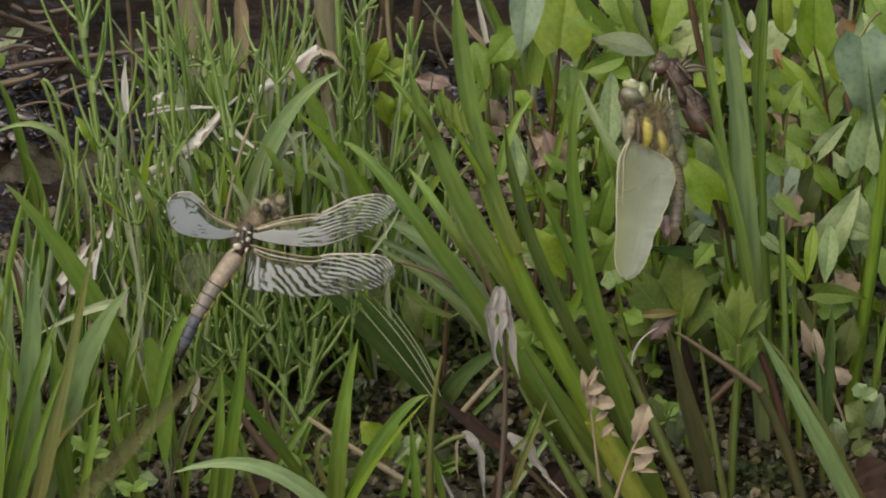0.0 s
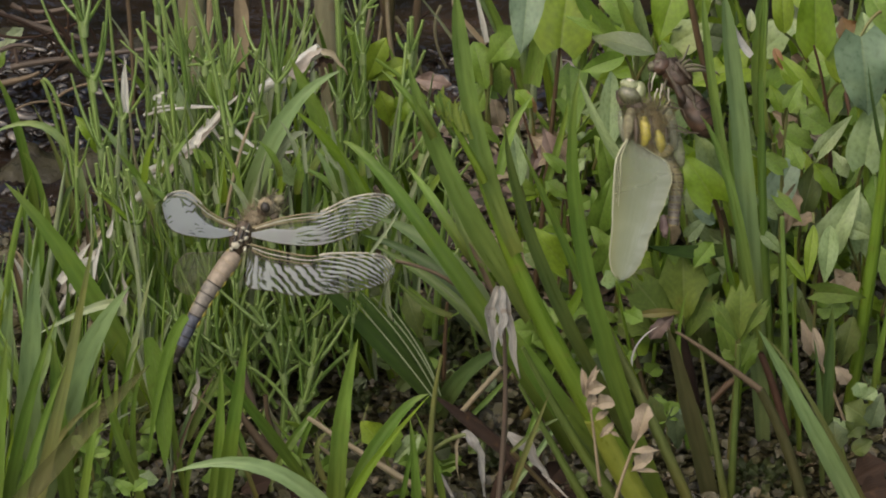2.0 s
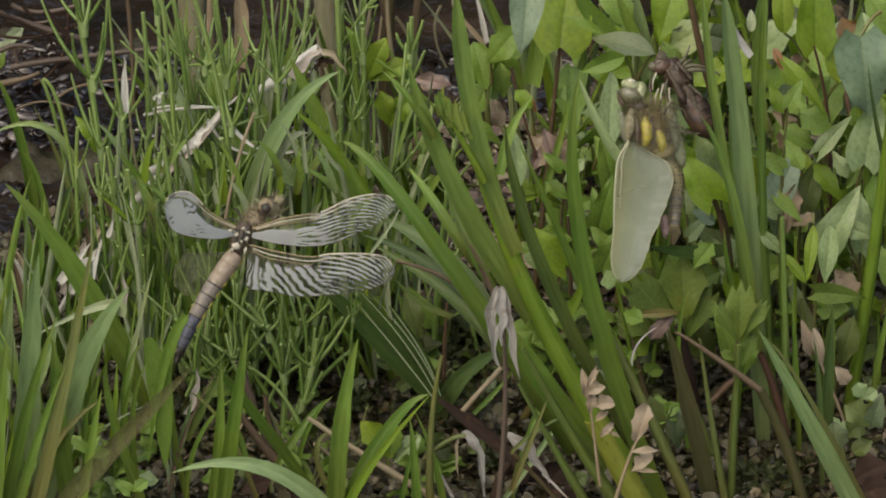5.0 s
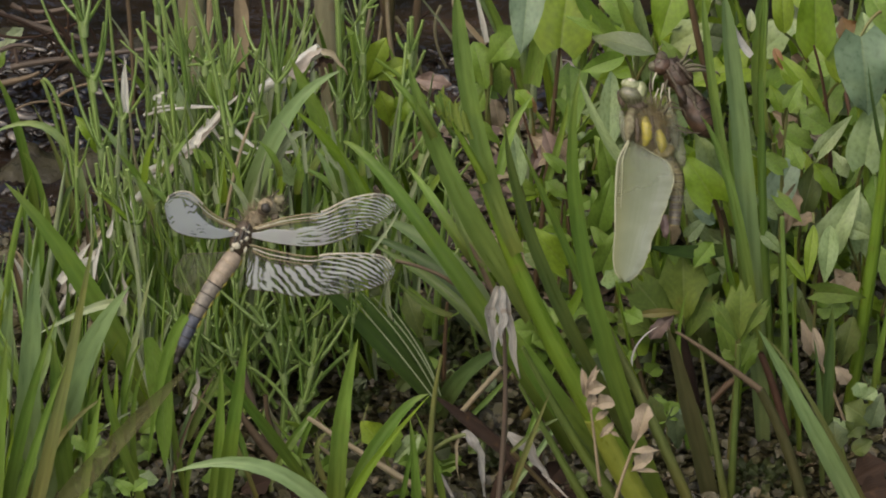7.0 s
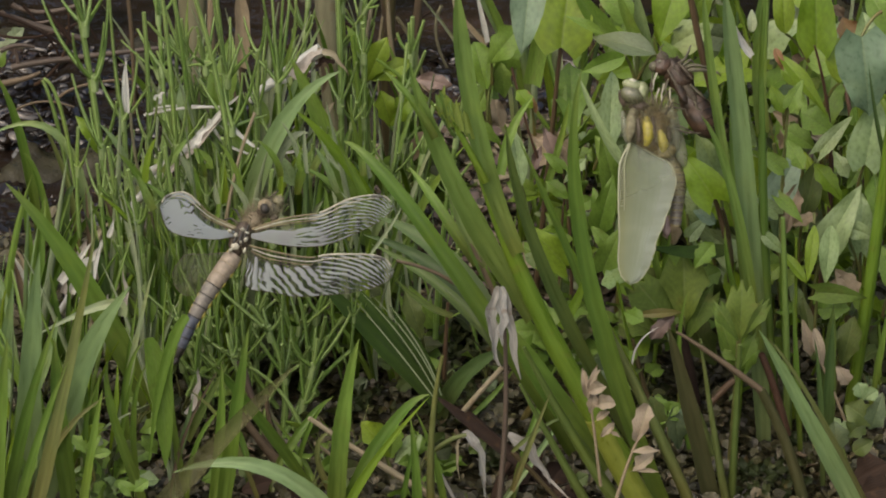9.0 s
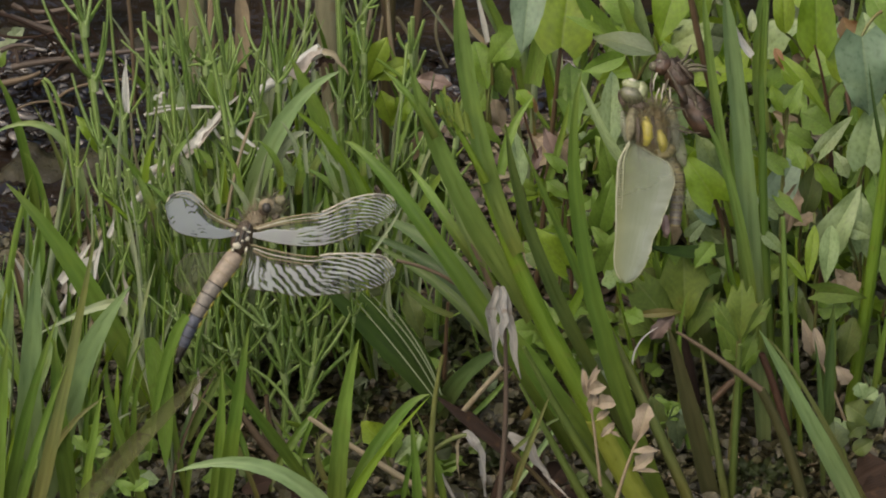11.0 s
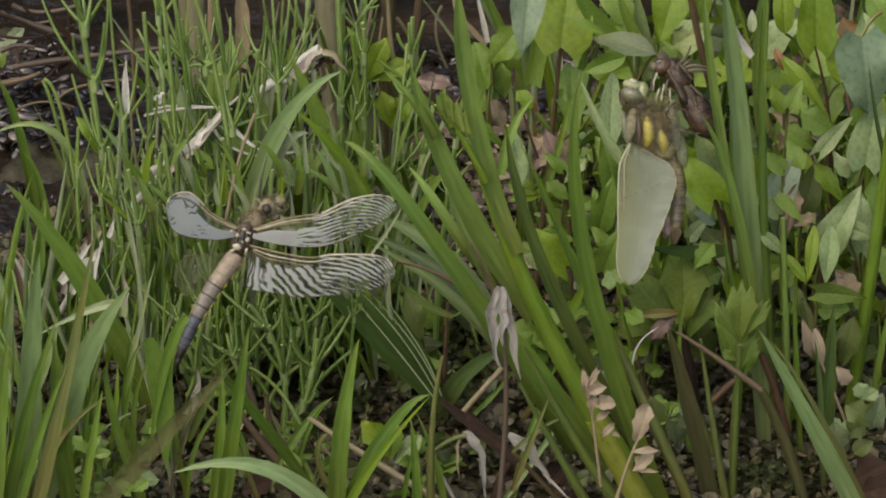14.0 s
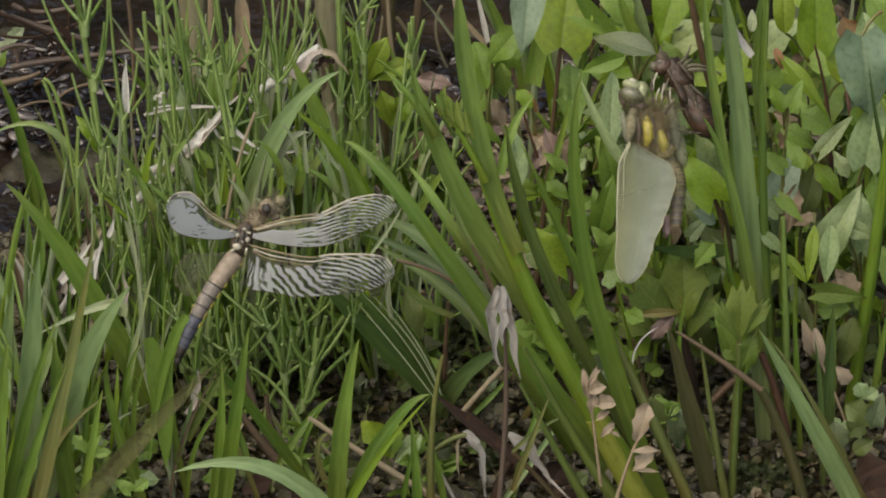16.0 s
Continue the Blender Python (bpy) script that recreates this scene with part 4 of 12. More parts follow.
stem(t, (0.0283, 0.0680, 0.0446), (0.0309, 0.0680, 0.0505), (0.0336, 0.0646, 0.0535), 0.0010, 0.0007, "olive", n=6, k=6, name="petiole")
leaf(t, (0.0432, 0.0600, 0.0546), (0.0442, 0.0800, 0.0644), 0.0062, "heart", "mint")
stem(t, (0.0393, 0.0640, 0.0431), (0.0412, 0.0640, 0.0504), (0.0432, 0.0606, 0.0546), 0.0010, 0.0007, "olive", n=6, k=6, name="petiole")
leaf(t, (0.0198, 0.0300, 0.0536), (0.0174, 0.0400, 0.0662), 0.0049, "lance", "mint", cup=0.3)
stem(t, (0.0219, 0.0340, 0.0407), (0.0208, 0.0340, 0.0486), (0.0198, 0.0306, 0.0536), 0.0010, 0.0007, "olive", n=6, k=6, name="petiole")
blade(t, (0.0145, 0.0300, 0.0568), (0.0160, 0.0330, 0.0694), (0.0230, 0.0400, 0.0746), 0.0034, "leaf")
leaf(t, (0.0226, 0.0500, 0.0669), (0.0186, 0.0519, 0.0708), 0.0038, "lobed", "lime")
stem(t, (0.0235, 0.0540, 0.0572), (0.0231, 0.0540, 0.0635), (0.0226, 0.0506, 0.0669), 0.0010, 0.0007, "olive", n=6, k=6, name="petiole")
leaf(t, (0.0239, 0.0520, 0.0644), (0.0215, 0.0545, 0.0697), 0.0018, "oval", "rust")
stem(t, (0.0244, 0.0600, 0.0482), (0.0203, 0.0600, 0.0610), (0.0176, 0.0600, 0.0737), 0.0007, 0.0006, "red", name="stalk")
blade(t, (0.0231, 0.0750, 0.0625), (0.0264, 0.0750, 0.0810), (0.0266, 0.0750, 0.0833), 0.0061, "leaf", stub=0.9)
leaf(t, (0.0310, 0.0200, 0.0361), (0.0207, 0.0245, 0.0454), 0.0083, "arrow", "lime", roll=10)
stem(t, (0.0291, 0.0240, 0.0230), (0.0300, 0.0240, 0.0311), (0.0310, 0.0206, 0.0361), 0.0009, 0.0007, "olive", n=6, k=6, name="petiole")
blade(t, (0.0258, 0.0500, 0.0414), (0.0311, 0.0500, 0.0598), (0.0321, 0.0500, 0.0685), 0.0025, "leaf")
t = thing("knotweed", "green plant with dusky grey-green and lime leaves", "plant", (0.0477, 0.0450, 0.0000), "broad-leaved plants")
stem(t, (0.0453, 0.0500, 0.0072), (0.0478, 0.0500, 0.0419), (0.0499, 0.0500, 0.0873), 0.0015, 0.0012, "olive", name="stem")
leaf(t, (0.0538, 0.0400, 0.0858), (0.0381, 0.0500, 0.0860), 0.0067, "lance", "dusky", roll=-14, cup=0.35, label='grey-green leaf with purplish underside')
stem(t, (0.0495, 0.0440, 0.0773), (0.0517, 0.0440, 0.0831), (0.0538, 0.0406, 0.0858), 0.0010, 0.0007, "olive", n=6, k=6, name="petiole")
leaf(t, (0.0458, 0.0360, 0.0869), (0.0348, 0.0343, 0.0833), 0.0049, "lance", "leaf", roll=20, cup=0.5)
stem(t, (0.0494, 0.0400, 0.0759), (0.0476, 0.0400, 0.0829), (0.0458, 0.0366, 0.0869), 0.0010, 0.0007, "olive", n=6, k=6, name="petiole")
leaf(t, (0.0412, 0.0500, 0.0870), (0.0308, 0.0521, 0.0914), 0.0024, "lance", "leaf", cup=0.5)
blade(t, (0.0471, 0.0300, 0.0575), (0.0391, 0.0330, 0.0676), (0.0341, 0.0400, 0.0805), 0.0033, "mint", stub=0.7)
blade(t, (0.0442, 0.0700, 0.0766), (0.0377, 0.0700, 0.0846), (0.0333, 0.0700, 0.0924), 0.0071, "leaf", stub=0.9)
blade(t, (0.0536, 0.0660, 0.0727), (0.0467, 0.0660, 0.0842), (0.0445, 0.0660, 0.0940), 0.0043, "leaf", stub=0.9)
blade(t, (0.0538, 0.0680, 0.0671), (0.0515, 0.0680, 0.0795), (0.0493, 0.0680, 0.0932), 0.0057, "mint", stub=0.9)
leaf(t, (0.0603, 0.0500, 0.1051), (0.0546, 0.0400, 0.0892), 0.0124, "heart", "lime")
stem(t, (0.0652, 0.0540, 0.0887), (0.0627, 0.0540, 0.0984), (0.0603, 0.0506, 0.1051), 0.0010, 0.0007, "olive", n=6, k=6, name="petiole")
leaf(t, (0.0637, 0.0550, 0.0899), (0.0681, 0.0594, 0.0990), 0.0074, "heart", "lime")
stem(t, (0.0656, 0.0590, 0.0804), (0.0647, 0.0590, 0.0866), (0.0637, 0.0556, 0.0899), 0.0010, 0.0007, "olive", n=6, k=6, name="petiole")
stem(t, (0.0681, 0.0300, 0.0786), (0.0647, 0.0300, 0.0887), (0.0612, 0.0300, 0.1077), 0.0020, 0.0016, "red", name="stalk")
leaf(t, (0.0609, 0.0500, 0.0763), (0.0558, 0.0538, 0.0842), 0.0053, "heart", "leaf")
stem(t, (0.0627, 0.0540, 0.0699), (0.0618, 0.0540, 0.0746), (0.0609, 0.0506, 0.0763), 0.0010, 0.0007, "olive", n=6, k=6, name="petiole")
leaf(t, (0.0692, 0.0260, 0.0573), (0.0635, 0.0310, 0.0695), 0.0075, "arrow", "mint", cup=0.15)
stem(t, (0.0723, 0.0300, 0.0394), (0.0708, 0.0300, 0.0498), (0.0692, 0.0266, 0.0573), 0.0010, 0.0007, "olive", n=6, k=6, name="petiole")
leaf(t, (0.0673, 0.0060, 0.0610), (0.0594, 0.0109, 0.0712), 0.0099, "arrow", "lime", roll=14, cup=0.2, wave=0.04)
stem(t, (0.0707, 0.0100, 0.0486), (0.0690, 0.0100, 0.0563), (0.0673, 0.0066, 0.0610), 0.0016, 0.0011, "red", n=6, k=6, name="petiole")
stem(t, (0.0737, 0.0120, 0.0192), (0.0723, 0.0120, 0.0486), (0.0695, 0.0120, 0.0555), 0.0023, 0.0016, "red", name="stalk", knots=(0.4, 0.75))
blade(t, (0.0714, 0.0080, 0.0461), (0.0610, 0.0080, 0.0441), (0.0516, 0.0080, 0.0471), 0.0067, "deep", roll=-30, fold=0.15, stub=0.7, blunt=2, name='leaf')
leaf(t, (0.0660, 0.0340, 0.0407), (0.0624, 0.0384, 0.0498), 0.0052, "oval", "mint")
stem(t, (0.0701, 0.0380, 0.0276), (0.0681, 0.0380, 0.0357), (0.0660, 0.0346, 0.0407), 0.0010, 0.0007, "olive", n=6, k=6, name="petiole")
leaf(t, (0.0687, 0.0200, 0.0479), (0.0630, 0.0214, 0.0509), 0.0034, "oval", "teal")
blade(t, (0.0695, 0.0300, 0.0346), (0.0645, 0.0300, 0.0433), (0.0645, 0.0300, 0.0489), 0.0038, "mint")
blade(t, (0.0632, 0.0340, 0.0359), (0.0601, 0.0340, 0.0447), (0.0599, 0.0340, 0.0565), 0.0024, "leaf")
blade(t, (0.0604, 0.0140, 0.0246), (0.0535, 0.0140, 0.0334), (0.0532, 0.0140, 0.0452), 0.0031, "leaf")
blade(t, (0.0528, 0.0200, 0.0217), (0.0571, 0.0200, 0.0377), (0.0573, 0.0200, 0.0471), 0.0020, "leaf")
leaf(t, (0.0437, 0.0450, 0.0516), (0.0390, 0.0488, 0.0595), 0.0059, "heart", "leaf")
stem(t, (0.0434, 0.0490, 0.0370), (0.0436, 0.0490, 0.0458), (0.0437, 0.0456, 0.0516), 0.0010, 0.0007, "olive", n=6, k=6, name="petiole")
leaf(t, (0.0445, 0.0400, 0.0411), (0.0404, 0.0451, 0.0516), 0.0047, "heart", "leaf")
stem(t, (0.0433, 0.0440, 0.0296), (0.0439, 0.0440, 0.0369), (0.0445, 0.0406, 0.0411), 0.0010, 0.0007, "olive", n=6, k=6, name="petiole")
leaf(t, (0.0415, 0.0340, 0.0359), (0.0383, 0.0404, 0.0489), 0.0055, "heart", "leaf")
stem(t, (0.0424, 0.0380, 0.0276), (0.0419, 0.0380, 0.0333), (0.0415, 0.0346, 0.0359), 0.0010, 0.0007, "olive", n=6, k=6, name="petiole")
leaf(t, (0.0421, 0.0300, 0.0362), (0.0377, 0.0325, 0.0414), 0.0043, "heart", "leaf")
stem(t, (0.0438, 0.0340, 0.0247), (0.0429, 0.0340, 0.0319), (0.0421, 0.0306, 0.0362), 0.0010, 0.0007, "olive", n=6, k=6, name="petiole")
leaf(t, (0.0290, 0.0700, 0.0566), (0.0319, 0.0732, 0.0633), 0.0039, "oval", "leaf")
t = thing("fallen_leaf", "curled pinkish brown dead leaf on the mud", "leaf", (0.0303, 0.0800, 0.0000), "dead leaves")
leaf(t, (0.0245, 0.0800, 0.0445), (0.0341, 0.0791, 0.0426), 0.0060, "lobed", "pink", wave=0.2)
t = thing("fallen_leaf", "dry purplish brown dead leaf behind the grass", "leaf", (0.0147, 0.1000, 0.0000), "dead leaves")
leaf(t, (0.0153, 0.1000, 0.0395), (0.0134, 0.1035, 0.0468), 0.0046, "oval", "pink", wave=0.15)
t = thing("fallen_leaf", "dry tan dead leaf behind the seed head", "leaf", (-0.0029, 0.1000, 0.0000), "dead leaves")
leaf(t, (-0.0074, 0.1000, 0.0535), (0.0021, 0.0992, 0.0519), 0.0046, "lobed", "mauve", wave=0.2)
t = thing("knotweed", "tall broad-leaved plant with lime and bluish leaves", "plant", (0.0971, 0.0400, 0.0000), "broad-leaved plants")
stem(t, (0.0967, 0.0450, 0.0097), (0.1039, 0.0450, 0.0553), (0.0942, 0.0450, 0.0862), 0.0019, 0.0006, "red", name="stem", knots=(0.3, 0.55, 0.8))
leaf(t, (0.0948, 0.0450, 0.0856), (0.0940, 0.0510, 0.1070), 0.0103, "heart", "lime", cup=0.15, curl=0.04)
leaf(t, (0.0870, 0.0500, 0.0873), (0.0858, 0.0560, 0.1019), 0.0056, "oval", "lime")
stem(t, (0.0937, 0.0540, 0.0778), (0.0904, 0.0540, 0.0840), (0.0870, 0.0506, 0.0873), 0.0010, 0.0007, "olive", n=6, k=6, name="petiole")
leaf(t, (0.1009, 0.0420, 0.0769), (0.0993, 0.0520, 0.0868), 0.0064, "lance", "lime")
stem(t, (0.0970, 0.0460, 0.0686), (0.0990, 0.0460, 0.0742), (0.1009, 0.0426, 0.0769), 0.0010, 0.0007, "olive", n=6, k=6, name="petiole")
leaf(t, (0.0983, 0.0460, 0.0623), (0.0998, 0.0560, 0.0738), 0.0073, "lobed", "leaf")
stem(t, (0.0979, 0.0500, 0.0558), (0.0981, 0.0500, 0.0605), (0.0983, 0.0466, 0.0623), 0.0010, 0.0007, "olive", n=6, k=6, name="petiole")
leaf(t, (0.0837, 0.0340, 0.0890), (0.0968, 0.0270, 0.0740), 0.0041, "lance", "lime", cup=0.4, roll=15)
leaf(t, (0.0834, 0.0340, 0.0900), (0.0855, 0.0315, 0.0849), 0.0023, "oval", "rust")
leaf(t, (0.0989, 0.0360, 0.0657), (0.0905, 0.0384, 0.0706), 0.0067, "lobed", "leaf")
stem(t, (0.0980, 0.0400, 0.0570), (0.0984, 0.0400, 0.0629), (0.0989, 0.0366, 0.0657), 0.0010, 0.0007, "olive", n=6, k=6, name="petiole")
leaf(t, (0.0868, 0.0440, 0.0679), (0.0919, 0.0462, 0.0724), 0.0059, "lobed", "leaf")
stem(t, (0.0952, 0.0480, 0.0614), (0.0910, 0.0480, 0.0662), (0.0868, 0.0446, 0.0679), 0.0010, 0.0007, "olive", n=6, k=6, name="petiole")
leaf(t, (0.0947, 0.0400, 0.0599), (0.0861, 0.0423, 0.0647), 0.0055, "lobed", "leaf")
stem(t, (0.0979, 0.0440, 0.0521), (0.0963, 0.0440, 0.0575), (0.0947, 0.0406, 0.0599), 0.0010, 0.0007, "olive", n=6, k=6, name="petiole")
leaf(t, (0.0955, 0.0320, 0.0625), (0.1039, 0.0360, 0.0707), 0.0046, "arrow", "mint")
stem(t, (0.0979, 0.0360, 0.0525), (0.0967, 0.0360, 0.0590), (0.0955, 0.0326, 0.0625), 0.0010, 0.0007, "olive", n=6, k=6, name="petiole")
leaf(t, (0.0810, 0.0220, 0.0470), (0.0906, 0.0320, 0.0634), 0.0083, "lance", "teal", cup=0.25, label='bluish grey leaf with dark spots')
stem(t, (0.0860, 0.0260, 0.0333), (0.0835, 0.0260, 0.0416), (0.0810, 0.0226, 0.0470), 0.0009, 0.0007, "olive", n=6, k=6, name="petiole")
leaf(t, (0.0846, 0.0260, 0.0412), (0.0879, 0.0317, 0.0528), 0.0058, "lance", "mint")
stem(t, (0.0892, 0.0300, 0.0298), (0.0869, 0.0300, 0.0370), (0.0846, 0.0266, 0.0412), 0.0010, 0.0007, "olive", n=6, k=6, name="petiole")
leaf(t, (0.0869, 0.0200, 0.0459), (0.0892, 0.0250, 0.0562), 0.0049, "lobed", "pink", wave=0.2, label='dead tan leaf')
leaf(t, (0.0887, 0.0200, 0.0475), (0.0945, 0.0211, 0.0498), 0.0032, "lobed", "pink", wave=0.2)
leaf(t, (0.0914, 0.0300, 0.0441), (0.0954, 0.0369, 0.0584), 0.0064, "lance", "dull", cup=0.4)
stem(t, (0.0912, 0.0340, 0.0295), (0.0913, 0.0340, 0.0383), (0.0914, 0.0306, 0.0441), 0.0010, 0.0007, "olive", n=6, k=6, name="petiole")
leaf(t, (0.0964, 0.0340, 0.0483), (0.0918, 0.0397, 0.0600), 0.0044, "arrow", "lime")
stem(t, (0.0982, 0.0380, 0.0389), (0.0973, 0.0380, 0.0451), (0.0964, 0.0346, 0.0483), 0.0010, 0.0007, "olive", n=6, k=6, name="petiole")
leaf(t, (0.0953, 0.0100, 0.0447), (0.1049, 0.0160, 0.0605), 0.0091, "arrow", "mint", cup=0.35, curl=0.06)
stem(t, (0.0926, 0.0140, 0.0246), (0.0939, 0.0140, 0.0362), (0.0953, 0.0106, 0.0447), 0.0009, 0.0007, "olive", n=6, k=6, name="petiole")
leaf(t, (0.0968, 0.0060, 0.0539), (0.0952, -0.0005, 0.0407), 0.0051, "lance", "mint", cup=0.4)
leaf(t, (0.0926, 0.0060, 0.0539), (0.0908, -0.0002, 0.0412), 0.0034, "lance", "lime")
stem(t, (0.0928, 0.0100, 0.0549), (0.0927, 0.0100, 0.0559), (0.0926, 0.0066, 0.0539), 0.0009, 0.0007, "olive", n=6, k=6, name="petiole")
leaf(t, (0.0786, 0.0040, 0.0533), (0.0851, 0.0013, 0.0477), 0.0034, "lance", "mint", roll=-20)
leaf(t, (0.0847, 0.0040, 0.0470), (0.0909, 0.0005, 0.0400), 0.0034, "lance", "lime", roll=20)
leaf(t, (0.0933, -0.0020, 0.0390), (0.1057, -0.0026, 0.0377), 0.0056, "arrow", "herb", roll=-20, cup=0.3)
stem(t, (0.0932, 0.0020, 0.0241), (0.0933, 0.0020, 0.0330), (0.0933, -0.0014, 0.0390), 0.0009, 0.0007, "olive", n=6, k=6, name="petiole")
leaf(t, (0.0973, 0.0060, 0.0380), (0.1038, 0.0046, 0.0352), 0.0062, "lobed", "pink", wave=0.15, label='dead pinkish leaf')
leaf(t, (0.0909, 0.0100, 0.0266), (0.0873, 0.0144, 0.0355), 0.0037, "oval", "mint")
stem(t, (0.0929, 0.0140, 0.0151), (0.0919, 0.0140, 0.0223), (0.0909, 0.0106, 0.0266), 0.0009, 0.0007, "olive", n=6, k=6, name="petiole")
leaf(t, (0.0936, 0.0040, 0.0168), (0.0905, 0.0116, 0.0322), 0.0042, "lance", "dull")
leaf(t, (0.0841, 0.0200, 0.0361), (0.0798, 0.0219, 0.0399), 0.0043, "heart", "leaf")
stem(t, (0.0861, 0.0240, 0.0230), (0.0851, 0.0240, 0.0311), (0.0841, 0.0206, 0.0361), 0.0009, 0.0007, "olive", n=6, k=6, name="petiole")
leaf(t, (0.0783, 0.0300, 0.0314), (0.0733, 0.0332, 0.0379), 0.0038, "heart", "mint")
t = thing("knotweed", "broad-leaved plant with large bluish and pale leaves", "plant", (0.1093, 0.0300, 0.0000), "broad-leaved plants")
stem(t, (0.1073, 0.0300, 0.0104), (0.1106, 0.0300, 0.0548), (0.1036, 0.0300, 0.0817), 0.0022, 0.0017, "culm", name="stem", knots=(0.45, 0.7))
leaf(t, (0.1044, 0.0260, 0.0963), (0.1067, 0.0240, 0.0758), 0.0150, "heart", "teal", cup=0.12, label='bluish grey-green leaf')
stem(t, (0.1096, 0.0300, 0.1016), (0.1070, 0.0300, 0.1004), (0.1044, 0.0266, 0.0963), 0.0010, 0.0007, "olive", n=6, k=6, name="petiole")
leaf(t, (0.1074, 0.0300, 0.0869), (0.1054, 0.0359, 0.0992), 0.0090, "heart", "mint")
stem(t, (0.1123, 0.0340, 0.0784), (0.1098, 0.0340, 0.0842), (0.1074, 0.0306, 0.0869), 0.0010, 0.0007, "olive", n=6, k=6, name="petiole")
leaf(t, (0.1155, 0.0500, 0.0857), (0.1076, 0.0556, 0.0974), 0.0103, "heart", "leaf")
stem(t, (0.1172, 0.0540, 0.0699), (0.1163, 0.0540, 0.0793), (0.1155, 0.0506, 0.0857), 0.0010, 0.0007, "olive", n=6, k=6, name="petiole")
leaf(t, (0.1064, 0.0240, 0.0623), (0.1095, 0.0314, 0.0777), 0.0109, "heart", "mint", curl=0.05)
stem(t, (0.1049, 0.0280, 0.0529), (0.1056, 0.0280, 0.0591), (0.1064, 0.0246, 0.0623), 0.0009, 0.0007, "olive", n=6, k=6, name="petiole")
blade(t, (0.1126, 0.0160, 0.0599), (0.1080, 0.0160, 0.0741), (0.1054, 0.0160, 0.0934), 0.0017, "dark", stub=0.8)
leaf(t, (0.1054, 0.0160, 0.0418), (0.1057, 0.0226, 0.0554), 0.0071, "heart", "mint")
stem(t, (0.1058, 0.0200, 0.0313), (0.1056, 0.0200, 0.0380), (0.1054, 0.0166, 0.0418), 0.0009, 0.0007, "olive", n=6, k=6, name="petiole")
leaf(t, (0.1109, 0.0200, 0.0471), (0.1088, 0.0256, 0.0587), 0.0066, "lobed", "leaf")
stem(t, (0.1074, 0.0240, 0.0342), (0.1092, 0.0240, 0.0422), (0.1109, 0.0206, 0.0471), 0.0009, 0.0007, "olive", n=6, k=6, name="petiole")
leaf(t, (0.1008, 0.0300, 0.0505), (0.0943, 0.0338, 0.0582), 0.0049, "lobed", "lime")
stem(t, (0.1051, 0.0340, 0.0407), (0.1029, 0.0340, 0.0471), (0.1008, 0.0306, 0.0505), 0.0010, 0.0007, "olive", n=6, k=6, name="petiole")
leaf(t, (0.1029, 0.0300, 0.0536), (0.1072, 0.0331, 0.0601), 0.0043, "lobed", "leaf")
leaf(t, (0.1002, 0.0120, 0.0508), (0.1080, 0.0107, 0.0483), 0.0048, "oval", "mint", roll=-20)
stem(t, (0.1053, 0.0160, 0.0364), (0.1027, 0.0160, 0.0451), (0.1002, 0.0126, 0.0508), 0.0009, 0.0007, "olive", n=6, k=6, name="petiole")
leaf(t, (0.0989, 0.0300, 0.0630), (0.1025, 0.0272, 0.0572), 0.0038, "lobed", "mint")
leaf(t, (0.1136, 0.0120, 0.0351), (0.1096, 0.0164, 0.0441), 0.0057, "heart", "leaf")
stem(t, (0.1115, 0.0160, 0.0237), (0.1125, 0.0160, 0.0309), (0.1136, 0.0126, 0.0351), 0.0009, 0.0007, "olive", n=6, k=6, name="petiole")
leaf(t, (0.1041, 0.0500, 0.0810), (0.1020, 0.0544, 0.0901), 0.0050, "lobed", "rust")
stem(t, (0.1056, 0.0540, 0.0699), (0.1048, 0.0540, 0.0770), (0.1041, 0.0506, 0.0810), 0.0010, 0.0007, "olive", n=6, k=6, name="petiole")
t = thing("fallen_leaf", "dried pinkish papery leaflets on a thin stalk", "leaf", (0.0349, -0.0920, 0.0000), "")
stem(t, (0.0366, -0.0920, 0.0320), (0.0347, -0.0920, 0.0483), (0.0334, -0.0920, 0.0585), 0.0008, 0.0005, "pink", name="stalk")
leaf(t, (0.0331, -0.0930, 0.0555), (0.0320, -0.0899, 0.0618), 0.0019, "oval", "cream", name='leaflet', cup=0.6, wave=0.2, curl=0.2, n=13)
leaf(t, (0.0335, -0.0930, 0.0567), (0.0355, -0.0901, 0.0625), 0.0018, "lance", "cream", name='leaflet', cup=0.6, wave=0.2, curl=0.2, n=13)
leaf(t, (0.0338, -0.0930, 0.0573), (0.0373, -0.0925, 0.0582), 0.0031, "oval", "cream", name='leaflet', cup=0.6, wave=0.2, curl=0.2, n=13)
leaf(t, (0.0340, -0.0930, 0.0520), (0.0348, -0.0911, 0.0557), 0.0026, "lobed", "cream", name='leaflet', cup=0.6, wave=0.2, curl=0.2, n=13)
leaf(t, (0.0350, -0.0930, 0.0537), (0.0396, -0.0928, 0.0542), 0.0035, "lobed", "cream", name='leaflet', cup=0.6, wave=0.2, curl=0.2, n=13)
leaf(t, (0.0353, -0.0930, 0.0499), (0.0384, -0.0922, 0.0516), 0.0018, "lance", "cream", name='leaflet', cup=0.6, wave=0.2, curl=0.2, n=13)
leaf(t, (0.0367, -0.0930, 0.0455), (0.0396, -0.0917, 0.0481), 0.0019, "lobed", "cream", name='leaflet', cup=0.6, wave=0.2, curl=0.2, n=13)
leaf(t, (0.0385, -0.0930, 0.0467), (0.0411, -0.0936, 0.0455), 0.0009, "oval", "cream", name='leaflet', cup=0.6, wave=0.2, curl=0.2, n=13)
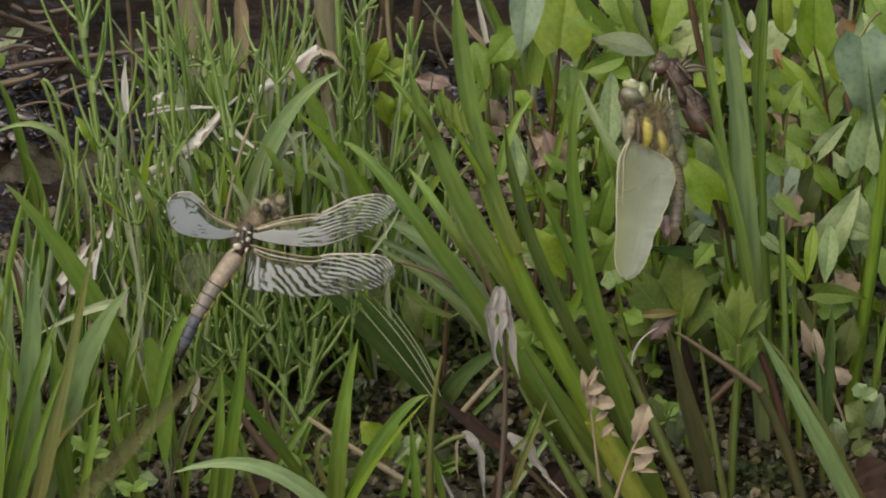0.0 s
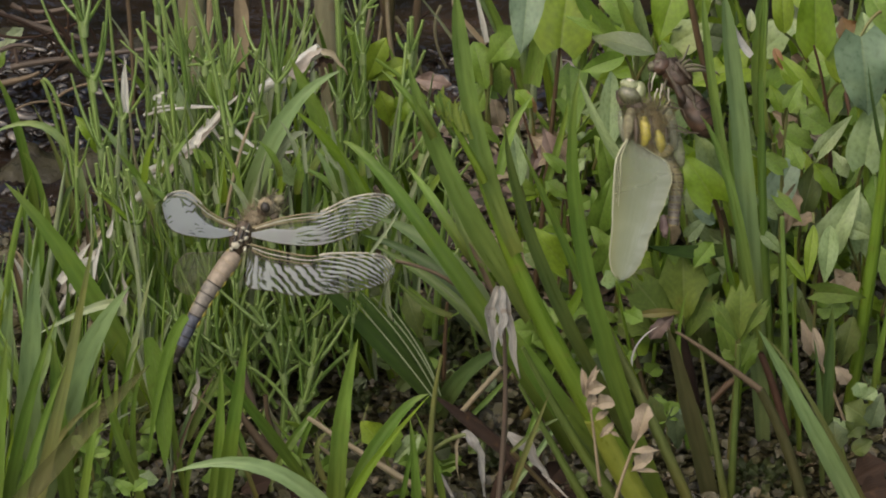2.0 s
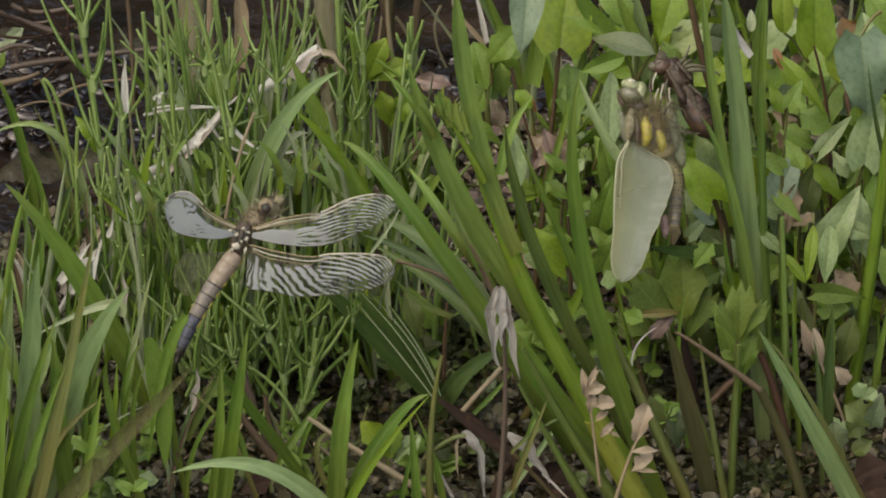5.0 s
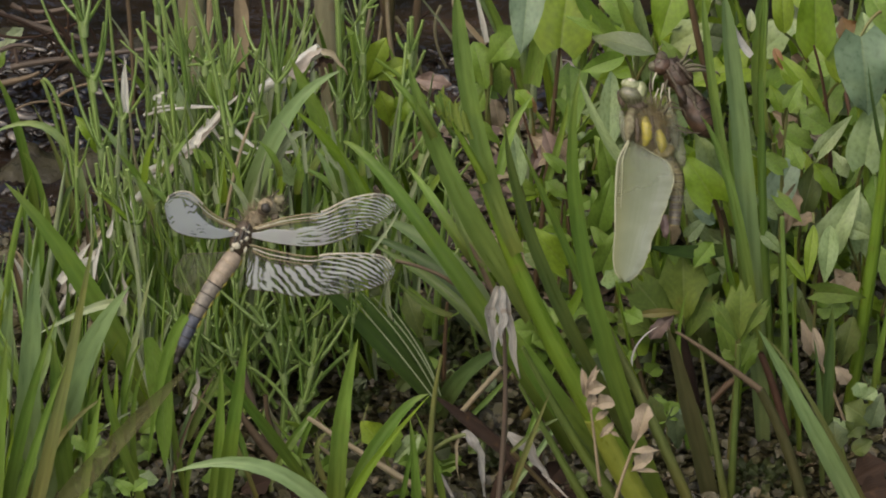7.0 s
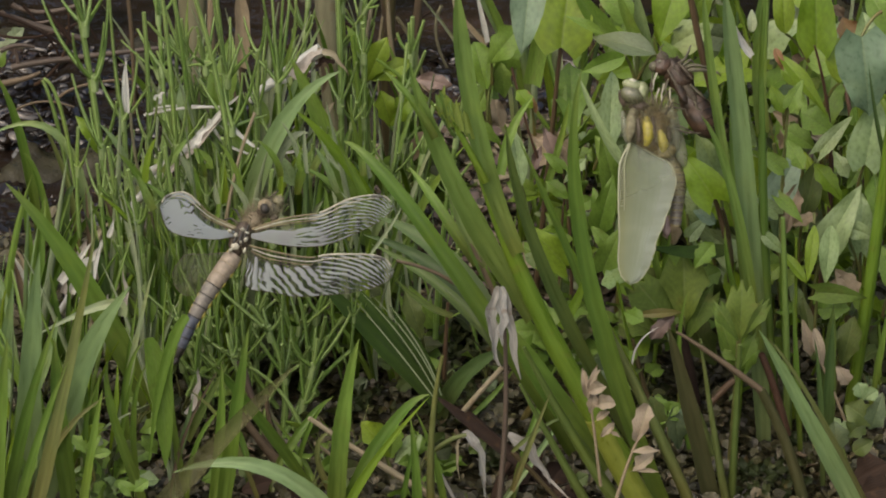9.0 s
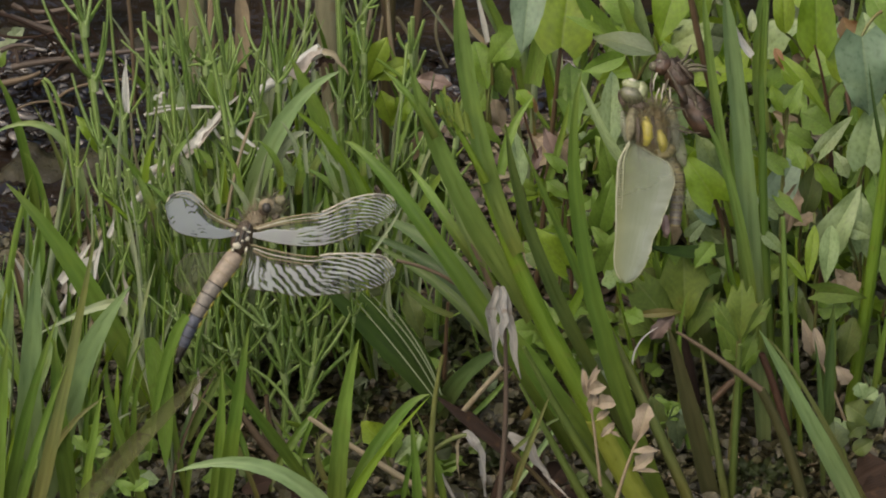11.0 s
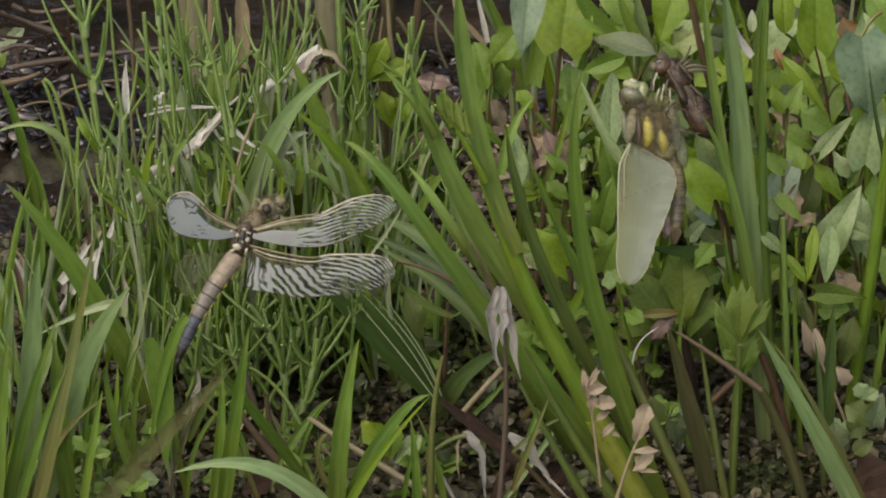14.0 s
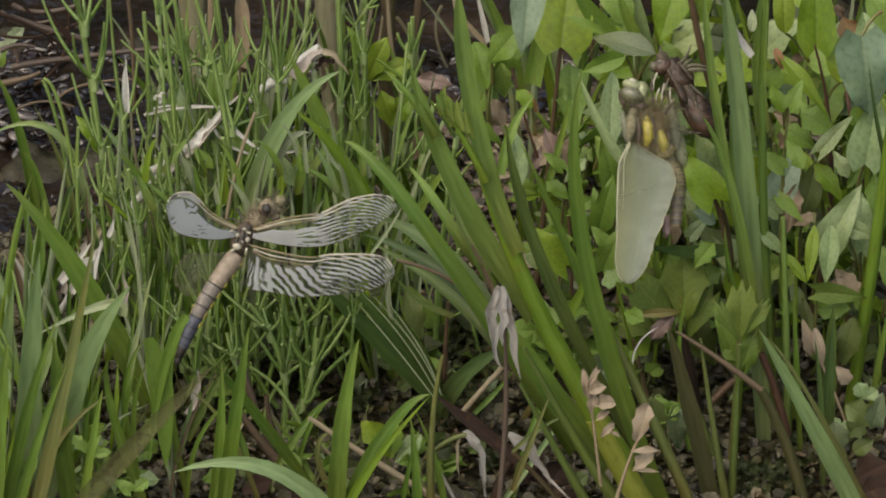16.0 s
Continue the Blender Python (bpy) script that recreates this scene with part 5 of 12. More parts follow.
leaf(t, (0.0329, -0.0930, 0.0575), (0.0363, -0.0908, 0.0620), 0.0010, "lance", "cream", name='leaflet', cup=0.6, wave=0.2, curl=0.2, n=13)
t = thing("fallen_leaf", "dried pinkish seedling with papery leaves", "leaf", (0.0406, -0.0940, 0.0000), "")
stem(t, (0.0400, -0.0940, 0.0286), (0.0433, -0.0940, 0.0421), (0.0455, -0.0940, 0.0460), 0.0009, 0.0006, "pink", name="stalk")
leaf(t, (0.0448, -0.0950, 0.0460), (0.0475, -0.0915, 0.0530), 0.0046, "lobed", "cream", name='leaflet', cup=0.6, wave=0.22, curl=0.15, roll=12, n=13)
leaf(t, (0.0437, -0.0950, 0.0424), (0.0505, -0.0949, 0.0427), 0.0017, "oval", "cream", name='leaflet', cup=0.6, wave=0.22, curl=0.15, roll=12, n=13)
leaf(t, (0.0441, -0.0950, 0.0377), (0.0488, -0.0933, 0.0411), 0.0032, "lobed", "cream", name='leaflet', cup=0.6, wave=0.22, curl=0.15, roll=12, n=13)
leaf(t, (0.0436, -0.0950, 0.0374), (0.0506, -0.0951, 0.0372), 0.0010, "lance", "cream", name='leaflet', cup=0.6, wave=0.22, curl=0.15, roll=12, n=13)
t = thing("withered_leaf", "curled grey withered leaf hanging on a thin stalk", "leaf", (0.0136, -0.0800, 0.0000), "")
stem(t, (0.0113, -0.0800, 0.0059), (0.0166, -0.0800, 0.0459), (0.0133, -0.0800, 0.0766), 0.0016, 0.0008, "twig", name="stalk")
blade(t, (0.0129, -0.0840, 0.0795), (0.0093, -0.0840, 0.0732), (0.0129, -0.0840, 0.0592), 0.0037, "pale_wither", twist=30, stub=0.35, blunt=3, crumple=0.35)
blade(t, (0.0133, -0.0860, 0.0805), (0.0156, -0.0860, 0.0716), (0.0176, -0.0860, 0.0567), 0.0031, "pale_wither", twist=-30, stub=0.5, blunt=2.5, crumple=0.3)
blade(t, (0.0130, -0.0870, 0.0807), (0.0141, -0.0870, 0.0736), (0.0131, -0.0870, 0.0659), 0.0034, "pale_wither", twist=15, stub=0.5, crumple=0.4)
blade(t, (0.0104, -0.0840, 0.0727), (0.0119, -0.0840, 0.0702), (0.0097, -0.0840, 0.0738), 0.0012, "pale_wither", crumple=0.4)
t = thing("withered_leaf", "pale dried leaf drooping from a dead stalk", "leaf", (0.0021, -0.0500, 0.0000), "")
stem(t, (-0.0044, -0.0500, 0.0173), (0.0011, -0.0500, 0.0233), (0.0055, -0.0500, 0.0237), 0.0012, 0.0011, "olive", name="stalk")
blade(t, (0.0044, -0.0500, 0.0237), (0.0098, -0.0500, 0.0236), (0.0099, -0.0500, 0.0067), 0.0035, "pale_wither", twist=50, stub=0.5, crumple=0.35)
blade(t, (0.0038, -0.0500, 0.0228), (0.0027, -0.0500, 0.0211), (0.0038, -0.0500, 0.0114), 0.0011, "straw", crumple=0.3)
stem(t, (-0.0030, -0.0440, 0.0144), (0.0005, -0.0440, 0.0076), (0.0025, -0.0440, 0.0032), 0.0011, 0.0008, "wither", name="stalk")
t = thing("withered_leaf", "pale papery dead leaf lying over a brown stalk", "leaf", (0.0194, -0.0600, 0.0000), "")
blade(t, (0.0154, -0.0600, 0.0286), (0.0212, -0.0600, 0.0271), (0.0256, -0.0600, 0.0157), 0.0041, "pale_wither", twist=-40, stub=0.4, crumple=0.35)
blade(t, (0.0239, -0.0600, 0.0185), (0.0273, -0.0600, 0.0150), (0.0308, -0.0600, 0.0108), 0.0009, "wither")
t = thing("dead_stalk", "dark rotten stalks lying on the mud", "stalk", (0.0131, -0.0350, 0.0000), "dead stalks")
blade(t, (0.0357, -0.0360, -0.0062), (0.0131, -0.0270, 0.0096), (-0.0026, -0.0060, 0.0126), 0.0040, "bark", fold=0.5, stub=0.9, blunt=5, name='stalk')
stem(t, (0.0116, -0.0500, -0.0011), (0.0125, -0.0500, 0.0120), (0.0162, -0.0500, 0.0163), 0.0027, 0.0016, "bark", name="stalk")
stem(t, (0.0166, -0.0450, 0.0165), (0.0218, -0.0450, 0.0111), (0.0285, -0.0450, 0.0025), 0.0013, 0.0011, "red", name="stalk")
# Near-black litter, added partly as the shade in the gap between the stalks.
t = thing("fallen_leaf", "black rotten leaf litter, also painting the shaded gap by the grass foot", "leaf", (0.0227, -0.0300, 0.0000), "dead leaves")
leaf(t, (0.0169, -0.0340, 0.0045), (0.0245, -0.0315, 0.0095), 0.0060, "lobed", "bark", wave=0.25)
leaf(t, (0.0232, -0.0340, -0.0018), (0.0302, -0.0302, 0.0057), 0.0063, "lobed", "bark", wave=0.25)
leaf(t, (0.0134, -0.0340, -0.0002), (0.0204, -0.0349, -0.0020), 0.0054, "lobed", "bark", wave=0.25)
leaf(t, (0.0287, -0.0340, 0.0014), (0.0357, -0.0359, -0.0023), 0.0054, "lobed", "bark", wave=0.25)
t = thing("knotweed", "light green leafy shoots between the tall grasses", "plant", (0.0862, 0.0120, 0.0000), "broad-leaved plants")
stem(t, (0.0874, 0.0120, 0.0128), (0.0828, 0.0120, 0.0466), (0.0857, 0.0120, 0.0848), 0.0011, 0.0007, "olive", name="stem", knots=(0.3, 0.6))
leaf(t, (0.0854, 0.0100, 0.0749), (0.0893, 0.0069, 0.0686), 0.0043, "lobed", "leaf")
stem(t, (0.0850, 0.0140, 0.0686), (0.0852, 0.0140, 0.0732), (0.0854, 0.0106, 0.0749), 0.0006, 0.0005, "olive", n=6, k=6, name="petiole")
leaf(t, (0.0847, 0.0100, 0.0673), (0.0783, 0.0118, 0.0711), 0.0048, "heart", "leaf")
stem(t, (0.0852, 0.0140, 0.0608), (0.0849, 0.0140, 0.0655), (0.0847, 0.0106, 0.0673), 0.0006, 0.0005, "olive", n=6, k=6, name="petiole")
leaf(t, (0.0837, 0.0100, 0.0549), (0.0780, 0.0119, 0.0587), 0.0043, "heart", "mint")
stem(t, (0.0856, 0.0140, 0.0483), (0.0847, 0.0140, 0.0531), (0.0837, 0.0106, 0.0549), 0.0006, 0.0005, "olive", n=6, k=6, name="petiole")
leaf(t, (0.0841, 0.0100, 0.0826), (0.0810, 0.0130, 0.0889), 0.0037, "lance", "lime")
stem(t, (0.0848, 0.0140, 0.0763), (0.0844, 0.0140, 0.0809), (0.0841, 0.0106, 0.0826), 0.0006, 0.0005, "olive", n=6, k=6, name="petiole")
leaf(t, (0.0839, 0.0100, 0.0595), (0.0898, 0.0072, 0.0538), 0.0037, "arrow", "leaf")
stem(t, (0.0855, 0.0140, 0.0530), (0.0847, 0.0140, 0.0578), (0.0839, 0.0106, 0.0595), 0.0006, 0.0005, "olive", n=6, k=6, name="petiole")
leaf(t, (0.0847, 0.0100, 0.0408), (0.0797, 0.0081, 0.0370), 0.0048, "lobed", "leaf")
stem(t, (0.0860, 0.0140, 0.0342), (0.0854, 0.0140, 0.0390), (0.0847, 0.0106, 0.0408), 0.0006, 0.0005, "olive", n=6, k=6, name="petiole")
leaf(t, (0.0854, 0.0100, 0.0361), (0.0913, 0.0119, 0.0399), 0.0040, "heart", "leaf")
stem(t, (0.0862, 0.0140, 0.0294), (0.0858, 0.0140, 0.0342), (0.0854, 0.0106, 0.0361), 0.0006, 0.0005, "olive", n=6, k=6, name="petiole")
leaf(t, (0.0854, 0.0100, 0.0841), (0.0891, 0.0130, 0.0904), 0.0037, "heart", "leaf")
stem(t, (0.0847, 0.0140, 0.0778), (0.0851, 0.0140, 0.0825), (0.0854, 0.0106, 0.0841), 0.0006, 0.0005, "olive", n=6, k=6, name="petiole")
t = thing("knotweed", "light green leafy shoots under the hanging dragonfly", "plant", (0.0639, 0.0200, 0.0000), "broad-leaved plants")
stem(t, (0.0660, 0.0200, 0.0089), (0.0630, 0.0200, 0.0331), (0.0615, 0.0200, 0.0503), 0.0011, 0.0007, "olive", name="stem", knots=(0.3, 0.6))
leaf(t, (0.0627, 0.0180, 0.0370), (0.0567, 0.0199, 0.0409), 0.0049, "lobed", "leaf")
stem(t, (0.0636, 0.0220, 0.0307), (0.0632, 0.0220, 0.0354), (0.0627, 0.0186, 0.0370), 0.0006, 0.0005, "olive", n=6, k=6, name="petiole")
leaf(t, (0.0637, 0.0180, 0.0323), (0.0704, 0.0193, 0.0348), 0.0057, "lobed", "leaf")
stem(t, (0.0637, 0.0220, 0.0259), (0.0637, 0.0220, 0.0306), (0.0637, 0.0186, 0.0323), 0.0006, 0.0005, "olive", n=6, k=6, name="petiole")
leaf(t, (0.0641, 0.0180, 0.0259), (0.0576, 0.0161, 0.0220), 0.0063, "lobed", "leaf")
stem(t, (0.0639, 0.0220, 0.0195), (0.0640, 0.0220, 0.0242), (0.0641, 0.0186, 0.0259), 0.0006, 0.0005, "olive", n=6, k=6, name="petiole")
leaf(t, (0.0648, 0.0180, 0.0227), (0.0717, 0.0199, 0.0266), 0.0051, "lobed", "dull")
stem(t, (0.0639, 0.0220, 0.0163), (0.0643, 0.0220, 0.0210), (0.0648, 0.0186, 0.0227), 0.0006, 0.0005, "olive", n=6, k=6, name="petiole")
leaf(t, (0.0620, 0.0180, 0.0449), (0.0666, 0.0202, 0.0494), 0.0040, "heart", "mint")
stem(t, (0.0634, 0.0220, 0.0386), (0.0627, 0.0220, 0.0433), (0.0620, 0.0186, 0.0449), 0.0006, 0.0005, "olive", n=6, k=6, name="petiole")
leaf(t, (0.0627, 0.0180, 0.0402), (0.0684, 0.0186, 0.0415), 0.0043, "lobed", "leaf")
stem(t, (0.0636, 0.0220, 0.0339), (0.0631, 0.0220, 0.0385), (0.0627, 0.0186, 0.0402), 0.0006, 0.0005, "olive", n=6, k=6, name="petiole")
t = thing("knotweed", "small leafy shoots with toothed leaves behind the culm", "plant", (0.0347, 0.0500, 0.0000), "broad-leaved plants")
stem(t, (0.0334, 0.0500, 0.0138), (0.0331, 0.0500, 0.0399), (0.0300, 0.0500, 0.0526), 0.0010, 0.0006, "red", name="stem", knots=(0.4, 0.7))
leaf(t, (0.0319, 0.0480, 0.0423), (0.0265, 0.0499, 0.0462), 0.0041, "lobed", "leaf")
stem(t, (0.0322, 0.0520, 0.0366), (0.0320, 0.0520, 0.0409), (0.0319, 0.0486, 0.0423), 0.0006, 0.0005, "olive", n=6, k=6, name="petiole")
leaf(t, (0.0322, 0.0480, 0.0375), (0.0389, 0.0499, 0.0414), 0.0044, "lobed", "leaf")
stem(t, (0.0322, 0.0520, 0.0318), (0.0322, 0.0520, 0.0361), (0.0322, 0.0486, 0.0375), 0.0006, 0.0005, "olive", n=6, k=6, name="petiole")
leaf(t, (0.0326, 0.0480, 0.0294), (0.0266, 0.0486, 0.0307), 0.0041, "heart", "leaf")
stem(t, (0.0323, 0.0520, 0.0236), (0.0324, 0.0520, 0.0280), (0.0326, 0.0486, 0.0294), 0.0006, 0.0005, "olive", n=6, k=6, name="petiole")
leaf(t, (0.0307, 0.0480, 0.0503), (0.0256, 0.0499, 0.0542), 0.0035, "heart", "leaf")
stem(t, (0.0321, 0.0520, 0.0447), (0.0314, 0.0520, 0.0490), (0.0307, 0.0486, 0.0503), 0.0006, 0.0005, "olive", n=6, k=6, name="petiole")
leaf(t, (0.0315, 0.0480, 0.0471), (0.0366, 0.0506, 0.0523), 0.0035, "lobed", "mint")
stem(t, (0.0321, 0.0520, 0.0414), (0.0318, 0.0520, 0.0458), (0.0315, 0.0486, 0.0471), 0.0006, 0.0005, "olive", n=6, k=6, name="petiole")
t = thing("grass_tuft", "dark green folded grass leaves with pale margins over the mud", "grass", (-0.0006, 0.0000, 0.0000), "grass tufts")
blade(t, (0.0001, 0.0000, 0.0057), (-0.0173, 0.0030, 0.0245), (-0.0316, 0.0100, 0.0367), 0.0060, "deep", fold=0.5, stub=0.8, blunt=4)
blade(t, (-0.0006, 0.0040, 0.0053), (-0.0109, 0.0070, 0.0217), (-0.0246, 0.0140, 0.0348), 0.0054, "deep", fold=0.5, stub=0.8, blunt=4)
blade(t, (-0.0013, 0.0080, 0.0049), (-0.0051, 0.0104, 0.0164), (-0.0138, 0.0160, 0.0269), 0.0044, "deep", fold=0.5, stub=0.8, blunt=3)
blade(t, (-0.0023, -0.0040, 0.0103), (-0.0126, -0.0010, 0.0245), (-0.0258, 0.0060, 0.0373), 0.0004, "pale", stub=0.9, blunt=5, name='margin')
blade(t, (-0.0017, -0.0040, 0.0116), (-0.0098, -0.0010, 0.0275), (-0.0219, 0.0060, 0.0364), 0.0004, "pale", stub=0.9, blunt=5, name='margin')
blade(t, (-0.0009, -0.0040, 0.0119), (-0.0060, -0.0010, 0.0247), (-0.0190, 0.0060, 0.0355), 0.0004, "pale", stub=0.9, blunt=5, name='margin')
blade(t, (-0.0006, -0.0040, 0.0112), (-0.0040, -0.0010, 0.0226), (-0.0153, 0.0060, 0.0339), 0.0004, "pale", stub=0.9, blunt=5, name='margin')
leaf(t, (-0.0057, 0.0120, 0.0202), (-0.0097, 0.0140, 0.0316), 0.0051, "lobed", "dull", label='yellowing leaf with brown spots')
stem(t, (-0.0046, 0.0160, 0.0109), (-0.0052, 0.0160, 0.0170), (-0.0057, 0.0126, 0.0202), 0.0009, 0.0007, "olive", n=6, k=6, name="petiole")
blade(t, (-0.0071, 0.0200, 0.0089), (-0.0086, 0.0200, 0.0218), (-0.0115, 0.0200, 0.0281), 0.0041, "leaf", fold=0.3, blunt=2)
t = thing("buttercup", "pale green young plant with three-lobed toothed leaves", "plant", (0.0719, -0.0100, 0.0000), "broad-leaved plants")
stem(t, (0.0708, -0.0200, -0.0124), (0.0729, -0.0200, 0.0203), (0.0727, -0.0200, 0.0364), 0.0021, 0.0012, "olive", name="stem")
leaf(t, (0.0729, -0.0210, 0.0354), (0.0733, -0.0170, 0.0486), 0.0080, "fan", "herb", cup=0.35, wave=0.06, n=19)
leaf(t, (0.0726, -0.0210, 0.0348), (0.0668, -0.0170, 0.0433), 0.0050, "fan", "herb", cup=0.35, wave=0.06, n=19)
leaf(t, (0.0735, -0.0210, 0.0354), (0.0798, -0.0180, 0.0444), 0.0044, "fan", "herb", cup=0.35, wave=0.06, n=19)
leaf(t, (0.0734, -0.0210, 0.0276), (0.0769, -0.0190, 0.0360), 0.0041, "fan", "herb", cup=0.35, wave=0.06, n=19)
leaf(t, (0.0725, -0.0210, 0.0292), (0.0686, -0.0200, 0.0315), 0.0028, "fan", "herb", cup=0.35, wave=0.06, n=19)
t = thing("buttercup", "dull olive young plant with toothed leaves edged in brown", "plant", (0.0574, 0.0050, 0.0000), "broad-leaved plants")
stem(t, (0.0595, 0.0020, 0.0050), (0.0604, 0.0020, 0.0178), (0.0601, 0.0020, 0.0304), 0.0013, 0.0010, "olive", name="stem")
leaf(t, (0.0605, 0.0030, 0.0268), (0.0603, 0.0110, 0.0431), 0.0130, "fan", "herb", cup=0.25, wave=0.06, n=19)
leaf(t, (0.0586, 0.0030, 0.0252), (0.0475, 0.0092, 0.0377), 0.0113, "fan", "herb", cup=0.25, wave=0.06, n=19)
leaf(t, (0.0612, 0.0030, 0.0236), (0.0675, 0.0088, 0.0354), 0.0085, "fan", "herb", cup=0.25, wave=0.06, n=19)
leaf(t, (0.0563, 0.0030, 0.0236), (0.0444, 0.0055, 0.0287), 0.0073, "fan", "herb", cup=0.25, wave=0.06, n=19)
leaf(t, (0.0630, 0.0030, 0.0441), (0.0675, 0.0055, 0.0492), 0.0048, "lobed", "leaf", cup=0.25, wave=0.06, n=19)
t = thing("seedling", "small light green seedling with rounded leaves", "plant", (0.0542, -0.0300, 0.0000), "seedlings")
leaf(t, (0.0550, -0.0300, 0.0200), (0.0520, -0.0284, 0.0232), 0.0036, "heart", "leaf", n=13)
stem(t, (0.0556, -0.0260, 0.0129), (0.0553, -0.0260, 0.0180), (0.0550, -0.0294, 0.0200), 0.0006, 0.0004, "olive", n=6, k=6, name="petiole")
leaf(t, (0.0553, -0.0300, 0.0203), (0.0586, -0.0294, 0.0215), 0.0038, "heart", "leaf", n=13)
stem(t, (0.0556, -0.0260, 0.0129), (0.0555, -0.0260, 0.0181), (0.0553, -0.0294, 0.0203), 0.0006, 0.0004, "olive", n=6, k=6, name="petiole")
leaf(t, (0.0556, -0.0300, 0.0194), (0.0584, -0.0307, 0.0179), 0.0030, "heart", "leaf", n=13)
stem(t, (0.0556, -0.0260, 0.0129), (0.0556, -0.0260, 0.0177), (0.0556, -0.0294, 0.0194), 0.0006, 0.0004, "olive", n=6, k=6, name="petiole")
leaf(t, (0.0548, -0.0300, 0.0191), (0.0531, -0.0311, 0.0168), 0.0025, "heart", "leaf", n=13)
stem(t, (0.0556, -0.0260, 0.0129), (0.0552, -0.0260, 0.0175), (0.0548, -0.0294, 0.0191), 0.0006, 0.0004, "olive", n=6, k=6, name="petiole")
t = thing("seedling", "small pale green seedling by the grass feet", "plant", (0.0970, -0.0100, 0.0000), "seedlings")
leaf(t, (0.0989, -0.0120, 0.0039), (0.0969, -0.0098, 0.0082), 0.0042, "lobed", "mint", n=13)
stem(t, (0.1020, -0.0080, -0.0027), (0.1004, -0.0080, 0.0021), (0.0989, -0.0114, 0.0039), 0.0006, 0.0004, "olive", n=6, k=6, name="petiole")
leaf(t, (0.0994, -0.0120, 0.0042), (0.1023, -0.0106, 0.0070), 0.0039, "lobed", "mint", n=13)
stem(t, (0.1020, -0.0080, -0.0027), (0.1007, -0.0080, 0.0023), (0.0994, -0.0114, 0.0042), 0.0006, 0.0004, "olive", n=6, k=6, name="petiole")
leaf(t, (0.1047, -0.0120, 0.0143), (0.1036, -0.0101, 0.0181), 0.0042, "lobed", "mint", n=13)
stem(t, (0.1020, -0.0080, -0.0027), (0.1033, -0.0080, 0.0073), (0.1047, -0.0114, 0.0143), 0.0006, 0.0004, "olive", n=6, k=6, name="petiole")
leaf(t, (0.1053, -0.0120, 0.0143), (0.1084, -0.0110, 0.0163), 0.0036, "lobed", "mint", n=13)
stem(t, (0.1020, -0.0080, -0.0027), (0.1036, -0.0080, 0.0073), (0.1053, -0.0114, 0.0143), 0.0006, 0.0004, "olive", n=6, k=6, name="petiole")
t = thing("fallen_leaf", "brown translucent rotting leaf hung between the grasses", "leaf", (0.0515, 0.0000, 0.0000), "dead leaves")
leaf(t, (0.0597, 0.0000, 0.0325), (0.0461, -0.0004, 0.0316), 0.0023, "lance", "rust", roll=10, cup=0.3, wave=0.1)
leaf(t, (0.0575, 0.0000, 0.0314), (0.0518, -0.0025, 0.0263), 0.0042, "lobed", "mauve", wave=0.2)
t = thing("dead_stalk", "reddish brown rotten stalks between the grasses", "stalk", (0.0594, -0.0100, 0.0000), "dead stalks")
stem(t, (0.0642, -0.0080, 0.0037), (0.0624, -0.0080, 0.0208), (0.0585, -0.0080, 0.0329), 0.0028, 0.0020, "bark", name="stalk")
stem(t, (0.0669, -0.0080, 0.0101), (0.0685, -0.0080, 0.0152), (0.0741, -0.0080, 0.0190), 0.0013, 0.0008, "red", name="stalk")
stem(t, (0.0523, 0.0000, 0.0060), (0.0486, 0.0000, 0.0188), (0.0474, 0.0000, 0.0251), 0.0014, 0.0010, "red", name="stalk")
t = thing("seedling", "bright lime leaflets low among the front grass", "plant", (-0.0826, -0.0800, 0.0000), "seedlings")
leaf(t, (-0.0855, -0.0650, 0.0269), (-0.0885, -0.0632, 0.0305), 0.0029, "lobed", "leaf", n=13)
stem(t, (-0.0853, -0.0610, 0.0179), (-0.0854, -0.0610, 0.0239), (-0.0855, -0.0644, 0.0269), 0.0006, 0.0004, "olive", n=6, k=6, name="petiole")
leaf(t, (-0.0847, -0.0650, 0.0275), (-0.0817, -0.0634, 0.0306), 0.0027, "heart", "leaf", n=13)
stem(t, (-0.0844, -0.0610, 0.0185), (-0.0846, -0.0610, 0.0245), (-0.0847, -0.0644, 0.0275), 0.0006, 0.0004, "olive", n=6, k=6, name="petiole")
leaf(t, (-0.0842, -0.0650, 0.0260), (-0.0793, -0.0646, 0.0267), 0.0025, "lobed", "leaf", n=13)
stem(t, (-0.0839, -0.0610, 0.0170), (-0.0841, -0.0610, 0.0230), (-0.0842, -0.0644, 0.0260), 0.0006, 0.0004, "olive", n=6, k=6, name="petiole")
leaf(t, (-0.0750, -0.0650, 0.0162), (-0.0784, -0.0638, 0.0186), 0.0034, "heart", "leaf", n=13)
stem(t, (-0.0747, -0.0610, 0.0072), (-0.0749, -0.0610, 0.0132), (-0.0750, -0.0644, 0.0162), 0.0006, 0.0004, "olive", n=6, k=6, name="petiole")
leaf(t, (-0.0742, -0.0650, 0.0165), (-0.0707, -0.0639, 0.0187), 0.0031, "lobed", "leaf", n=13)
stem(t, (-0.0739, -0.0610, 0.0075), (-0.0740, -0.0610, 0.0135), (-0.0742, -0.0644, 0.0165), 0.0006, 0.0004, "olive", n=6, k=6, name="petiole")
leaf(t, (-0.1006, -0.0650, 0.0208), (-0.1033, -0.0626, 0.0256), 0.0040, "lobed", "leaf", n=13)
stem(t, (-0.1004, -0.0610, 0.0118), (-0.1005, -0.0610, 0.0178), (-0.1006, -0.0644, 0.0208), 0.0006, 0.0004, "olive", n=6, k=6, name="petiole")
